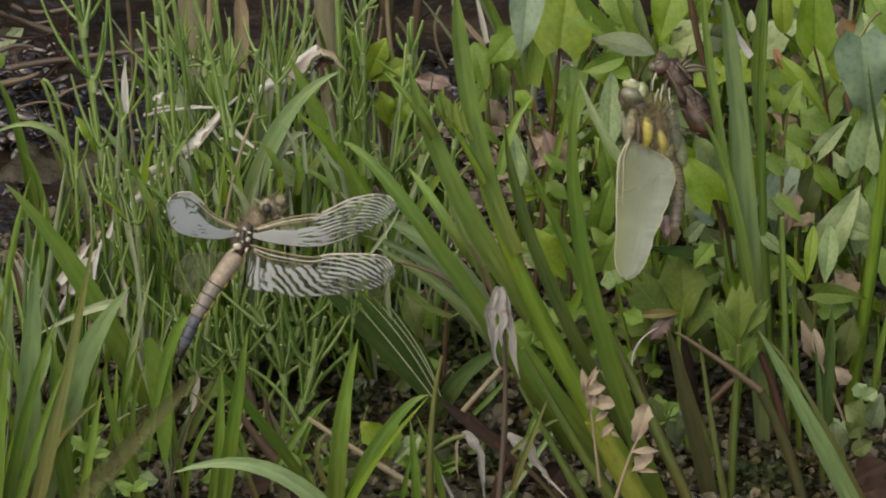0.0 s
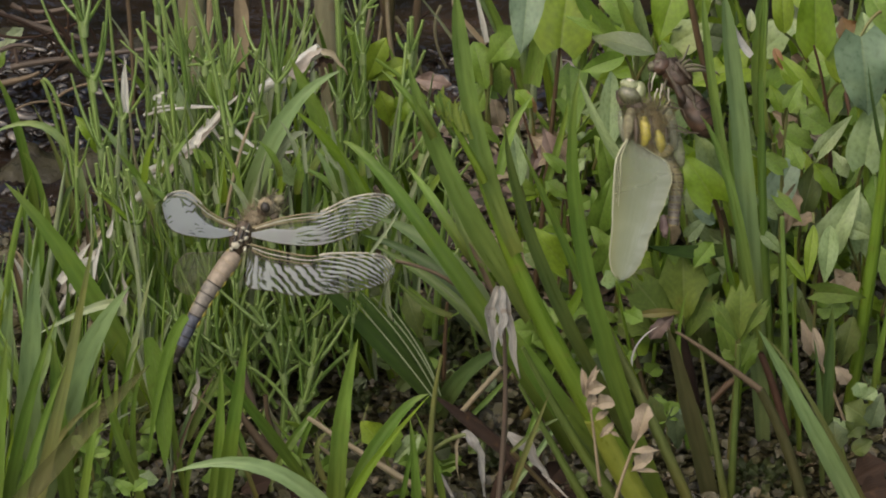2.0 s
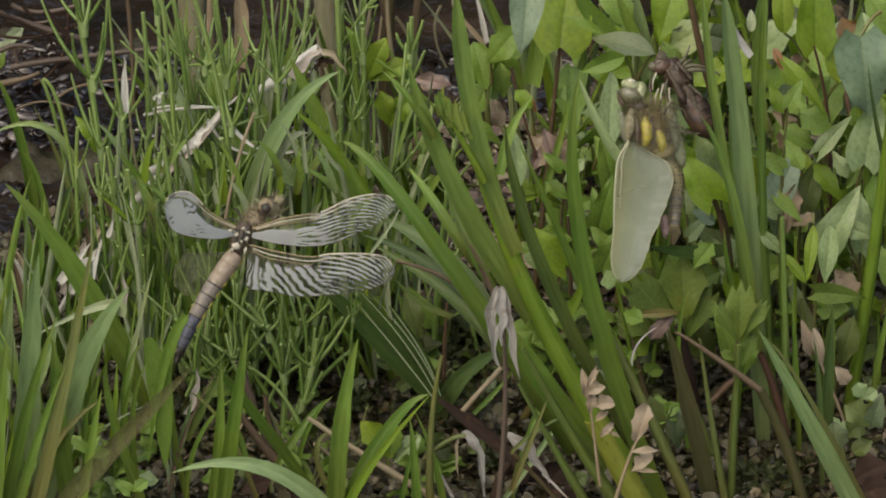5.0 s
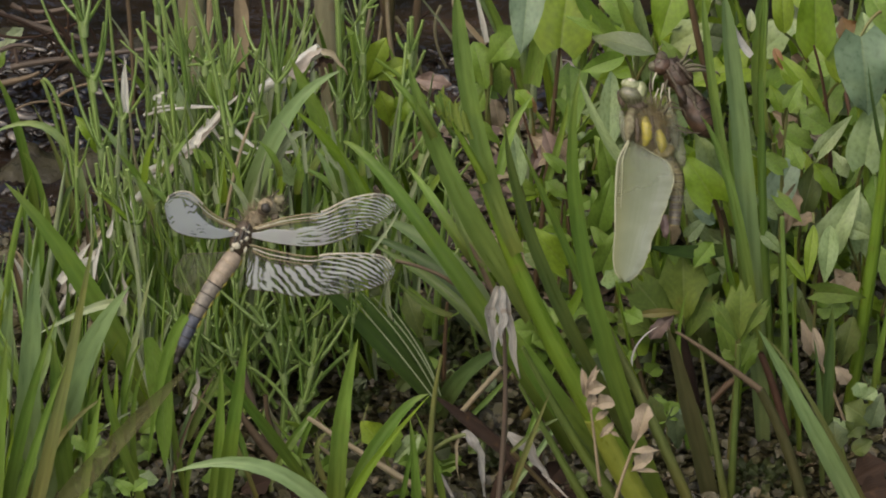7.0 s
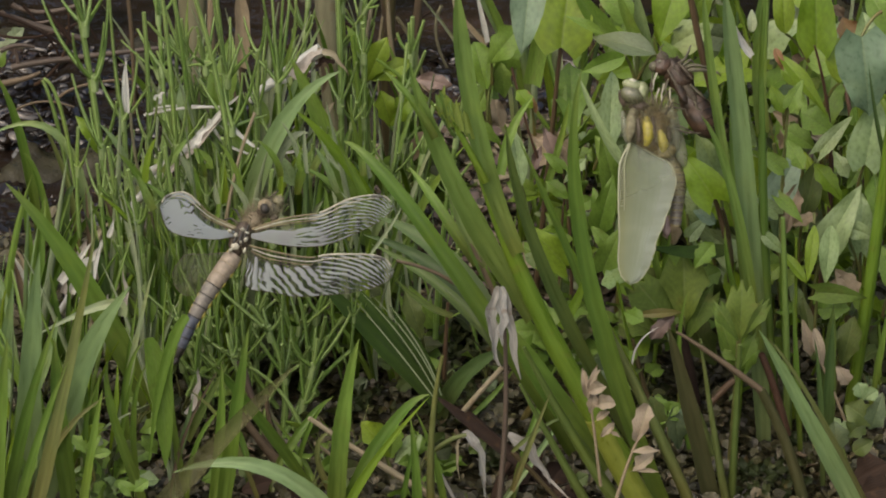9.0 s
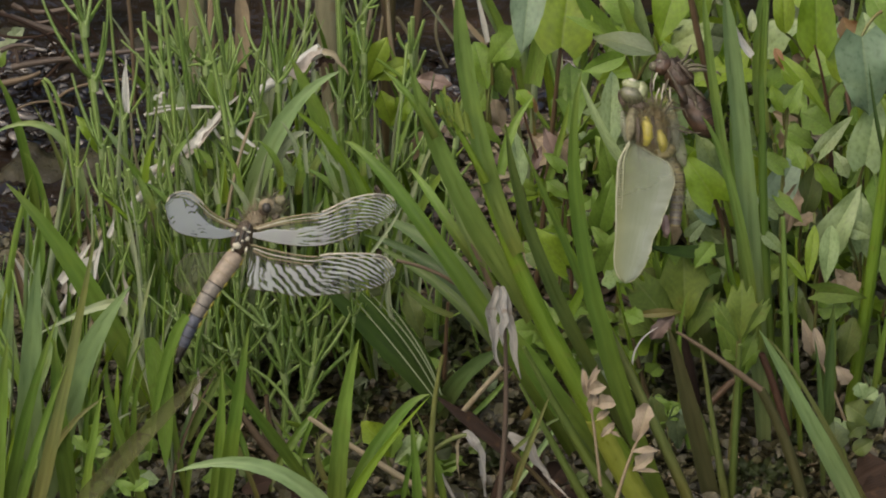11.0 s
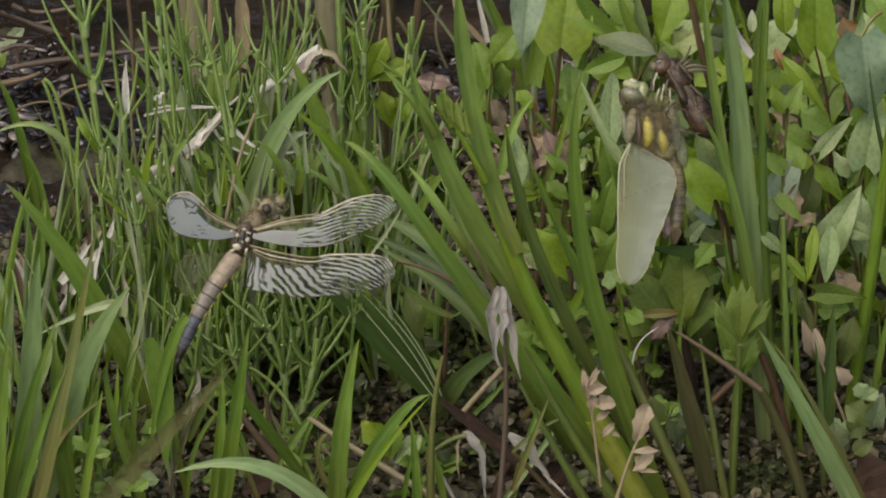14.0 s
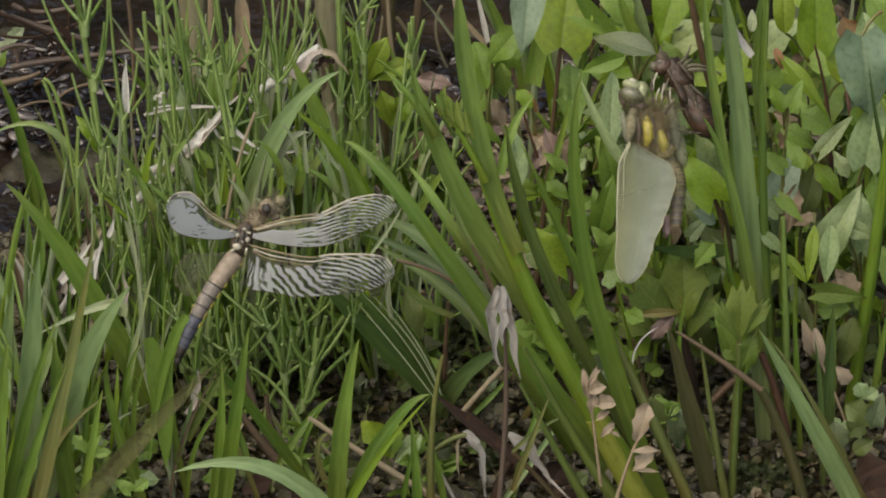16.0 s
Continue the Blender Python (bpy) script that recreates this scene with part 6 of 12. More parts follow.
leaf(t, (-0.0997, -0.0650, 0.0214), (-0.0971, -0.0635, 0.0243), 0.0034, "heart", "leaf", n=13)
stem(t, (-0.0996, -0.0610, 0.0124), (-0.0997, -0.0610, 0.0184), (-0.0997, -0.0644, 0.0214), 0.0006, 0.0004, "olive", n=6, k=6, name="petiole")
t = thing("knotweed", "small toothed green leaves under the lime leaf", "plant", (0.0936, 0.0500, 0.0000), "broad-leaved plants")
stem(t, (0.0930, 0.0500, 0.0446), (0.0918, 0.0500, 0.0606), (0.0906, 0.0500, 0.0763), 0.0009, 0.0006, "olive", name="stem", knots=(0.5,))
leaf(t, (0.0908, 0.0480, 0.0740), (0.0859, 0.0499, 0.0779), 0.0038, "lance", "lime", n=15)
stem(t, (0.0916, 0.0520, 0.0689), (0.0912, 0.0520, 0.0729), (0.0908, 0.0486, 0.0740), 0.0006, 0.0005, "olive", n=6, k=6, name="petiole")
leaf(t, (0.0915, 0.0480, 0.0709), (0.0967, 0.0499, 0.0748), 0.0035, "fan", "herb", n=15)
stem(t, (0.0917, 0.0520, 0.0657), (0.0916, 0.0520, 0.0698), (0.0915, 0.0486, 0.0709), 0.0006, 0.0005, "olive", n=6, k=6, name="petiole")
leaf(t, (0.0910, 0.0480, 0.0677), (0.0869, 0.0489, 0.0696), 0.0035, "fan", "leaf", n=15)
stem(t, (0.0918, 0.0520, 0.0625), (0.0914, 0.0520, 0.0666), (0.0910, 0.0486, 0.0677), 0.0006, 0.0005, "olive", n=6, k=6, name="petiole")
leaf(t, (0.0919, 0.0480, 0.0646), (0.0960, 0.0493, 0.0672), 0.0035, "fan", "leaf", n=15)
stem(t, (0.0919, 0.0520, 0.0594), (0.0919, 0.0520, 0.0635), (0.0919, 0.0486, 0.0646), 0.0006, 0.0005, "olive", n=6, k=6, name="petiole")
leaf(t, (0.0904, 0.0480, 0.0756), (0.0925, 0.0503, 0.0803), 0.0026, "lance", "herb", n=15)
stem(t, (0.0916, 0.0520, 0.0704), (0.0910, 0.0520, 0.0745), (0.0904, 0.0486, 0.0756), 0.0006, 0.0005, "olive", n=6, k=6, name="petiole")
leaf(t, (0.0918, 0.0480, 0.0614), (0.0883, 0.0485, 0.0625), 0.0032, "fan", "herb", n=15)
stem(t, (0.0920, 0.0520, 0.0562), (0.0919, 0.0520, 0.0603), (0.0918, 0.0486, 0.0614), 0.0006, 0.0005, "olive", n=6, k=6, name="petiole")
t = thing("withered_leaf", "shrivelled brown leaves caught between the broad leaves", "leaf", (0.0955, 0.0560, 0.0000), "dead leaves")
stem(t, (0.0964, 0.0560, 0.0419), (0.0951, 0.0560, 0.0557), (0.0921, 0.0560, 0.0848), 0.0007, 0.0004, "brown", name="stalk")
leaf(t, (0.0929, 0.0550, 0.0758), (0.0895, 0.0563, 0.0784), 0.0030, "lobed", "brown", cup=0.5, wave=0.22, curl=0.15, n=13)
leaf(t, (0.0937, 0.0550, 0.0695), (0.0978, 0.0542, 0.0679), 0.0027, "lobed", "mauve", cup=0.5, wave=0.22, curl=0.15, n=13)
leaf(t, (0.0942, 0.0550, 0.0631), (0.0910, 0.0527, 0.0584), 0.0033, "lobed", "brown", cup=0.5, wave=0.22, curl=0.15, n=13)
leaf(t, (0.0950, 0.0550, 0.0568), (0.1003, 0.0536, 0.0539), 0.0030, "lobed", "cream", cup=0.5, wave=0.22, curl=0.15, n=13)
leaf(t, (0.0954, 0.0550, 0.0520), (0.0919, 0.0531, 0.0480), 0.0033, "lobed", "mauve", cup=0.5, wave=0.22, curl=0.15, n=13)
t = thing("withered_leaf", "brown and rust-tinged leaf remnants by the grass shoots", "leaf", (0.1063, 0.0600, 0.0000), "dead leaves")
stem(t, (0.1046, 0.0600, 0.0673), (0.1038, 0.0600, 0.0777), (0.1024, 0.0600, 0.0910), 0.0007, 0.0004, "red", name="stalk")
leaf(t, (0.1030, 0.0580, 0.0840), (0.1062, 0.0593, 0.0866), 0.0036, "lobed", "rust", cup=0.5, wave=0.2, n=13)
leaf(t, (0.1026, 0.0580, 0.0887), (0.0994, 0.0592, 0.0913), 0.0027, "lobed", "brown", cup=0.5, wave=0.2, n=13)
leaf(t, (0.1038, 0.0580, 0.0792), (0.1009, 0.0574, 0.0779), 0.0024, "lobed", "brown", cup=0.5, wave=0.2, n=13)
t = thing("withered_leaf", "dull pink withered leaf hanging behind the red stem", "leaf", (0.0277, 0.0640, 0.0000), "dead leaves")
leaf(t, (0.0262, 0.0620, 0.0556), (0.0295, 0.0580, 0.0474), 0.0039, "lobed", "mauve", cup=0.5, wave=0.22, curl=0.12, n=13)
leaf(t, (0.0281, 0.0620, 0.0521), (0.0327, 0.0588, 0.0455), 0.0033, "lobed", "cream", cup=0.5, wave=0.22, curl=0.12, n=13)
leaf(t, (0.0252, 0.0620, 0.0502), (0.0230, 0.0592, 0.0445), 0.0027, "lobed", "mauve", cup=0.5, wave=0.22, curl=0.12, n=13)
t = thing("grass_shoot", "yellow-green upright grass culm at the water's edge", "grass", (0.1029, 0.0056, 0.0000), "grass shoots")
stem(t, (0.1029, 0.0056, 0.0000), (0.1069, 0.0056, 0.0341), (0.1111, 0.0056, 0.0845), 0.0035, 0.0031, "culm", knots=(0.4,), name="culm")
blade(t, (0.1080, 0.0000, 0.0060), (0.1102, 0.0000, 0.0272), (0.1130, 0.0000, 0.0403), 0.0022, "grass")
t = thing("grass_shoot", "broad pale green grass blade leaning over the mud", "grass", (0.1062, -0.0748, 0.0000), "grass shoots")
blade(t, (0.1062, -0.0748, 0.0000), (0.0809, -0.0748, 0.0514), (0.0738, -0.0748, 0.0639), 0.0060, "blue", fold=0.7, stub=0.9, blunt=1.6)
blade(t, (0.1085, -0.0720, 0.0000), (0.0828, -0.0690, 0.0545), (0.0754, -0.0700, 0.0599), 0.0017, "olive", stub=0.9)
t = thing("grass_tuft", "young grass tuft with broad light green blades", "grass", (-0.1010, -0.0606, 0.0000), "grass tufts")
blade(t, (-0.1010, -0.0606, 0.0000), (-0.0987, -0.0606, 0.0531), (-0.0951, -0.0606, 0.0770), 0.0087, "blue", fold=0.3, roll=-10, blunt=1.7)
blade(t, (-0.0994, -0.0549, 0.0000), (-0.0915, -0.0549, 0.0439), (-0.0745, -0.0549, 0.0657), 0.0118, "blue", fold=0.25, stub=0.5, blunt=1.7)
blade(t, (-0.1008, -0.0720, 0.0000), (-0.0883, -0.0720, 0.0492), (-0.0805, -0.0720, 0.0895), 0.0042, "olive", fold=0.3, stub=0.8, blunt=2)
blade(t, (-0.0707, -0.0007, 0.0000), (-0.0921, -0.0007, 0.0513), (-0.1081, -0.0007, 0.0682), 0.0084, "grass", fold=0.35, stub=0.7, blunt=1.8)
blade(t, (-0.1089, -0.0720, 0.0000), (-0.1056, -0.0720, 0.0369), (-0.1023, -0.0720, 0.0603), 0.0062, "grass")
blade(t, (-0.1125, -0.0132, 0.0000), (-0.1116, 0.0066, 0.0140), (-0.1075, 0.0000, 0.0408), 0.0062, "blue")
blade(t, (-0.1069, -0.0100, 0.0047), (-0.0969, -0.0100, 0.0270), (-0.0959, -0.0100, 0.0362), 0.0037, "blue")
blade(t, (-0.1067, -0.0663, 0.0000), (-0.1012, -0.0663, 0.0355), (-0.0909, -0.0663, 0.0635), 0.0042, "grass")
blade(t, (-0.1049, -0.0720, 0.0000), (-0.0975, -0.0720, 0.0338), (-0.0882, -0.0720, 0.0544), 0.0031, "grass")
blade(t, (-0.0989, -0.0432, 0.0000), (-0.0872, -0.0432, 0.0180), (-0.0923, -0.0432, 0.0325), 0.0056, "grass", roll=20)
blade(t, (-0.0894, -0.0606, 0.0000), (-0.0926, -0.0597, 0.0396), (-0.0924, -0.0600, 0.0545), 0.0056, "grass")
blade(t, (-0.1017, -0.0606, 0.0000), (-0.0972, -0.0606, 0.0293), (-0.0800, -0.0606, 0.0398), 0.0028, "olive")
blade(t, (-0.0886, -0.0720, 0.0000), (-0.0827, -0.0720, 0.0375), (-0.0804, -0.0720, 0.0470), 0.0028, "grass")
t = thing("grass_tuft", "loose green grass tuft with a drooping blade", "grass", (-0.0707, -0.0520, 0.0000), "grass tufts")
blade(t, (-0.0707, -0.0520, 0.0000), (-0.0834, -0.0520, 0.0364), (-0.0804, -0.0520, 0.0445), 0.0031, "grass")
blade(t, (-0.0762, -0.0284, 0.0000), (-0.0821, -0.0284, 0.0275), (-0.0731, -0.0284, 0.0390), 0.0025, "grass")
blade(t, (-0.0791, -0.0200, 0.0411), (-0.0764, -0.0200, 0.0500), (-0.1008, -0.0200, 0.0357), 0.0034, "pale", name="blade")
blade(t, (-0.0862, -0.0400, 0.0139), (-0.0881, -0.0400, 0.0195), (-0.0707, -0.0400, 0.0275), 0.0011, "pale")
blade(t, (-0.0834, -0.0400, 0.0170), (-0.0945, -0.0400, 0.0147), (-0.1002, -0.0400, 0.0092), 0.0037, "pale")
blade(t, (-0.0708, -0.0480, 0.0486), (-0.0669, -0.0480, 0.0357), (-0.0676, -0.0480, 0.0137), 0.0073, "leaf", fold=0.3, stub=0.4, blunt=3)
blade(t, (-0.0614, -0.0490, 0.0551), (-0.0677, -0.0490, 0.0477), (-0.0716, -0.0490, 0.0155), 0.0034, "leaf")
blade(t, (-0.0902, -0.0284, 0.0000), (-0.0865, -0.0284, 0.0197), (-0.0844, -0.0284, 0.0297), 0.0034, "grass")
t = thing("grass_tuft", "green grass tuft with one long arching grey-green leaf", "grass", (-0.0181, -0.0748, 0.0000), "grass tufts")
blade(t, (-0.0181, -0.0748, 0.0000), (-0.0349, -0.0748, 0.0380), (-0.0641, -0.0748, 0.0265), 0.0056, "blue", fold=0.5, stub=0.7, blunt=2.6)
blade(t, (-0.0265, -0.0606, 0.0000), (-0.0248, -0.0606, 0.0401), (-0.0201, -0.0606, 0.0548), 0.0059, "grass", stub=0.85, blunt=1.9)
blade(t, (-0.0279, -0.0606, 0.0000), (-0.0124, -0.0606, 0.0383), (-0.0035, -0.0606, 0.0401), 0.0048, "grass", stub=0.5, roll=10)
blade(t, (-0.0264, -0.0660, 0.0014), (-0.0241, -0.0660, 0.0177), (-0.0032, -0.0660, 0.0425), 0.0031, "lime", stub=0.5)
blade(t, (-0.0290, -0.0432, 0.0000), (-0.0516, -0.0462, 0.0380), (-0.0557, -0.0532, 0.0439), 0.0037, "grass", stub=0.5)
blade(t, (-0.0439, -0.0314, 0.0000), (-0.0322, -0.0284, 0.0208), (-0.0278, -0.0214, 0.0192), 0.0028, "grass")
blade(t, (-0.0545, -0.0606, 0.0000), (-0.0492, -0.0606, 0.0386), (-0.0463, -0.0606, 0.0577), 0.0048, "grass")
blade(t, (-0.0567, -0.0578, 0.0000), (-0.0526, -0.0578, 0.0287), (-0.0530, -0.0578, 0.0474), 0.0037, "grass")
blade(t, (-0.0255, -0.0432, 0.0000), (-0.0363, -0.0432, 0.0203), (-0.0253, -0.0432, 0.0218), 0.0020, "olive")
stem(t, (0.0022, -0.0432, 0.0000), (-0.0134, -0.0432, 0.0101), (-0.0328, -0.0432, 0.0249), 0.0022, 0.0011, "straw", name="stalk", label="dead straw-coloured stalk")
stem(t, (-0.0370, -0.0284, 0.0000), (-0.0470, -0.0284, 0.0126), (-0.0500, -0.0284, 0.0188), 0.0031, 0.0014, "brown", name="stalk", label="dead brown stalk")
t = thing("grass_shoot", "thin yellowish upright shoot among the grass", "grass", (-0.0026, -0.0606, 0.0000), "grass shoots")
stem(t, (-0.0026, -0.0606, 0.0000), (-0.0045, -0.0606, 0.0302), (-0.0003, -0.0606, 0.0503), 0.0025, 0.0008, "olive", name="culm")
blade(t, (-0.0060, -0.0663, 0.0000), (-0.0063, -0.0663, 0.0247), (-0.0079, -0.0663, 0.0366), 0.0031, "grass")
blade(t, (0.0008, -0.0520, 0.0000), (-0.0009, -0.0520, 0.0187), (-0.0067, -0.0520, 0.0309), 0.0022, "grass")
blade(t, (-0.0115, -0.0606, 0.0000), (-0.0087, -0.0606, 0.0217), (-0.0059, -0.0606, 0.0307), 0.0017, "grass")
t = thing("grass_shoot", "broad dark blade bent over the mud", "grass", (-0.0013, 0.0040, 0.0000), "grass shoots")
blade(t, (-0.0013, 0.0040, 0.0000), (0.0027, 0.0025, 0.0160), (0.0165, -0.0010, 0.0232), 0.0056, "dark", blunt=3)
stem(t, (-0.0013, 0.0216, 0.0000), (0.0129, -0.0094, 0.0009), (0.0300, -0.0404, 0.0001), 0.0028, 0.0042, "bark", name="stalk", label="rotten dark brown stalk")
stem(t, (0.0044, -0.0120, 0.0101), (0.0091, -0.0120, 0.0165), (0.0146, -0.0120, 0.0231), 0.0015, 0.0013, "straw", name="stalk", label="pale straw stalk")
blade(t, (0.0066, 0.0056, 0.0000), (0.0153, 0.0152, 0.0040), (0.0181, 0.0120, 0.0112), 0.0017, "leaf")
stem(t, (0.0225, 0.0119, 0.0000), (0.0154, 0.0119, -0.0113), (0.0140, 0.0119, -0.0294), 0.0020, 0.0025, "olive", name="stalk")
blade(t, (0.0133, -0.0432, 0.0000), (0.0269, -0.0309, 0.0139), (0.0305, -0.0350, 0.0238), 0.0020, "blue")
blade(t, (0.0161, -0.0432, 0.0000), (0.0215, -0.0234, 0.0132), (0.0278, -0.0300, 0.0336), 0.0025, "grass")
t = thing("dead_reed", "thick straw-coloured dead reed stalk standing in the water", "reed", (-0.0283, 0.1337, 0.0000), "dead reeds")
stem(t, (-0.0283, 0.1337, 0.0000), (-0.0315, 0.1337, 0.0506), (-0.0323, 0.1337, 0.0693), 0.0065, 0.0065, "reed", knots=(0.48,), name="stalk")
blade(t, (-0.0388, 0.0600, 0.0708), (-0.0348, 0.0600, 0.0768), (-0.0309, 0.0600, 0.0790), 0.0042, "wither", twist=30, crumple=0.3, name="sheath")
blade(t, (-0.0341, 0.1120, 0.0564), (-0.0302, 0.1120, 0.0499), (-0.0330, 0.1120, 0.0443), 0.0031, "brown")
blade(t, (-0.0329, 0.1120, 0.0301), (-0.0329, 0.1120, 0.0393), (-0.0294, 0.1120, 0.0418), 0.0028, "straw")
t = thing("dead_reed", "olive-brown dead reed stalk standing in the water", "reed", (-0.0692, 0.1607, 0.0000), "dead reeds")
stem(t, (-0.0692, 0.1607, 0.0000), (-0.0702, 0.1607, 0.0229), (-0.0714, 0.1607, 0.0586), 0.0059, 0.0059, "reed", name="stalk")
t = thing("dead_reed", "brown dead reed stalk", "reed", (-0.0600, 0.1846, 0.0000), "dead reeds")
stem(t, (-0.0600, 0.1846, 0.0000), (-0.0580, 0.1846, 0.0249), (-0.0559, 0.1846, 0.0490), 0.0034, 0.0034, "brown", name="stalk")
stem(t, (-0.0651, 0.1887, 0.0000), (-0.0669, 0.1887, 0.0223), (-0.0663, 0.1887, 0.0474), 0.0020, 0.0020, "reed", name="stalk")
blade(t, (-0.0133, 0.1500, 0.0117), (-0.0140, 0.1500, 0.0436), (-0.0178, 0.1500, 0.0578), 0.0037, "brown")
t = thing("dead_reed", "reddish brown dead stalk with a bleached side", "reed", (-0.0151, 0.1607, 0.0000), "dead reeds")
stem(t, (-0.0151, 0.1607, 0.0000), (-0.0168, 0.1607, 0.0333), (-0.0148, 0.1607, 0.0586), 0.0042, 0.0037, "red", name="stalk")
stem(t, (-0.0131, 0.1400, 0.0400), (-0.0150, 0.1400, 0.0451), (-0.0155, 0.1400, 0.0635), 0.0014, 0.0011, "straw", name="stalk")
stem(t, (-0.0125, 0.1500, 0.0255), (-0.0081, 0.1500, 0.0393), (-0.0066, 0.1500, 0.0595), 0.0028, 0.0022, "brown", name="stalk")
t = thing("grass_tuft", "thin grass blades standing at the water's edge", "grass", (-0.1109, 0.1149, 0.0000), "grass tufts")
blade(t, (-0.1109, 0.1149, 0.0000), (-0.1143, 0.1149, 0.0366), (-0.1214, 0.1149, 0.0489), 0.0037, "grass")
blade(t, (-0.0949, 0.0967, 0.0000), (-0.0959, 0.0967, 0.0544), (-0.1218, 0.0967, 0.0385), 0.0031, "blue", blunt=3)
blade(t, (-0.0998, 0.1003, 0.0000), (-0.0977, 0.1003, 0.0204), (-0.1104, 0.1003, 0.0468), 0.0022, "olive")
blade(t, (-0.0974, 0.0650, 0.0000), (-0.1024, 0.0650, 0.0405), (-0.0954, 0.0650, 0.0378), 0.0034, "dark")
blade(t, (-0.1047, 0.0931, 0.0000), (-0.1081, 0.0931, 0.0328), (-0.1125, 0.0931, 0.0351), 0.0025, "grass")
blade(t, (-0.1086, 0.0650, 0.0000), (-0.1084, 0.0650, 0.0274), (-0.1117, 0.0650, 0.0378), 0.0025, "grass")
blade(t, (-0.1109, 0.0650, 0.0000), (-0.1126, 0.0650, 0.0133), (-0.1144, 0.0650, 0.0264), 0.0022, "brown")
blade(t, (-0.1129, 0.0719, 0.0000), (-0.1096, 0.0719, 0.0150), (-0.1148, 0.0719, 0.0166), 0.0020, "straw")
blade(t, (-0.0915, 0.0446, 0.0000), (-0.0912, 0.0446, 0.0223), (-0.0923, 0.0446, 0.0470), 0.0025, "brown")
blade(t, (-0.0951, 0.0650, 0.0000), (-0.0954, 0.0650, 0.0257), (-0.0861, 0.0650, 0.0281), 0.0028, "straw")
blade(t, (-0.1013, 0.0700, 0.0043), (-0.0956, 0.0700, 0.0192), (-0.0933, 0.0700, 0.0208), 0.0028, "wither")
blade(t, (-0.0937, 0.0400, 0.0145), (-0.0927, 0.0400, 0.0239), (-0.0888, 0.0400, 0.0315), 0.0034, "white")
blade(t, (-0.0887, 0.0581, 0.0000), (-0.0824, 0.0581, 0.0395), (-0.0919, 0.0581, 0.0393), 0.0020, "brown")
blade(t, (-0.0852, 0.0379, 0.0000), (-0.0876, 0.0379, 0.0310), (-0.0920, 0.0379, 0.0421), 0.0034, "dark")
blade(t, (-0.0793, 0.0513, 0.0000), (-0.0863, 0.0513, 0.0288), (-0.0922, 0.0513, 0.0408), 0.0028, "grass")
t = thing("horsetail", "bright green jointed horsetail shoot with thin upright branches", "plant", (-0.0859, 0.0600, 0.0000), "horsetail shoots")
stem(t, (-0.0861, 0.0600, 0.0173), (-0.0902, 0.0600, 0.0659), (-0.0944, 0.0600, 0.0949), 0.0019, 0.0014, "horse", name="stem", knots=(0.35, 0.6, 0.82))
stem(t, (-0.0922, 0.0596, 0.0826), (-0.0920, 0.0596, 0.0865), (-0.0920, 0.0596, 0.0871), 0.0020, 0.0022, "sheath", name="sheath", n=3, k=7)
stem(t, (-0.0922, 0.0610, 0.0851), (-0.0965, 0.0628, 0.0876), (-0.0991, 0.0670, 0.0910), 0.0015, 0.0006, "horse", name="branch", n=8, k=6)
stem(t, (-0.0921, 0.0600, 0.0855), (-0.0942, 0.0582, 0.0917), (-0.0953, 0.0540, 0.0988), 0.0015, 0.0006, "horse", name="branch", n=8, k=6)
stem(t, (-0.0920, 0.0590, 0.0859), (-0.0908, 0.0599, 0.0902), (-0.0905, 0.0620, 0.0941), 0.0015, 0.0006, "horse", name="branch", n=8, k=6)
stem(t, (-0.0922, 0.0610, 0.0851), (-0.0891, 0.0601, 0.0902), (-0.0864, 0.0580, 0.0957), 0.0015, 0.0006, "horse", name="branch", n=8, k=6)
stem(t, (-0.0921, 0.0600, 0.0855), (-0.0924, 0.0618, 0.0902), (-0.0933, 0.0660, 0.0932), 0.0015, 0.0006, "horse", name="branch", n=8, k=6)
stem(t, (-0.0903, 0.0596, 0.0673), (-0.0902, 0.0596, 0.0712), (-0.0902, 0.0596, 0.0718), 0.0020, 0.0022, "sheath", name="sheath", n=3, k=7)
stem(t, (-0.0903, 0.0610, 0.0698), (-0.0991, 0.0628, 0.0763), (-0.1043, 0.0670, 0.0921), 0.0015, 0.0006, "horse", name="branch", n=8, k=6)
stem(t, (-0.0902, 0.0600, 0.0702), (-0.0956, 0.0582, 0.0748), (-0.0949, 0.0540, 0.0856), 0.0015, 0.0006, "horse", name="branch", n=8, k=6)
stem(t, (-0.0902, 0.0590, 0.0706), (-0.0867, 0.0599, 0.0754), (-0.0862, 0.0620, 0.0941), 0.0015, 0.0006, "horse", name="branch", n=8, k=6)
stem(t, (-0.0903, 0.0610, 0.0698), (-0.0881, 0.0601, 0.0763), (-0.0871, 0.0580, 0.0871), 0.0015, 0.0006, "horse", name="branch", n=8, k=6)
stem(t, (-0.0888, 0.0596, 0.0481), (-0.0887, 0.0596, 0.0521), (-0.0887, 0.0596, 0.0527), 0.0020, 0.0022, "sheath", name="sheath", n=3, k=7)
stem(t, (-0.0888, 0.0610, 0.0506), (-0.0932, 0.0628, 0.0555), (-0.0967, 0.0670, 0.0691), 0.0015, 0.0006, "horse", name="branch", n=8, k=6)
stem(t, (-0.0888, 0.0600, 0.0510), (-0.0859, 0.0582, 0.0564), (-0.0843, 0.0540, 0.0667), 0.0015, 0.0006, "horse", name="branch", n=8, k=6)
stem(t, (-0.0887, 0.0590, 0.0515), (-0.0911, 0.0599, 0.0548), (-0.0918, 0.0620, 0.0617), 0.0015, 0.0006, "horse", name="branch", n=8, k=6)
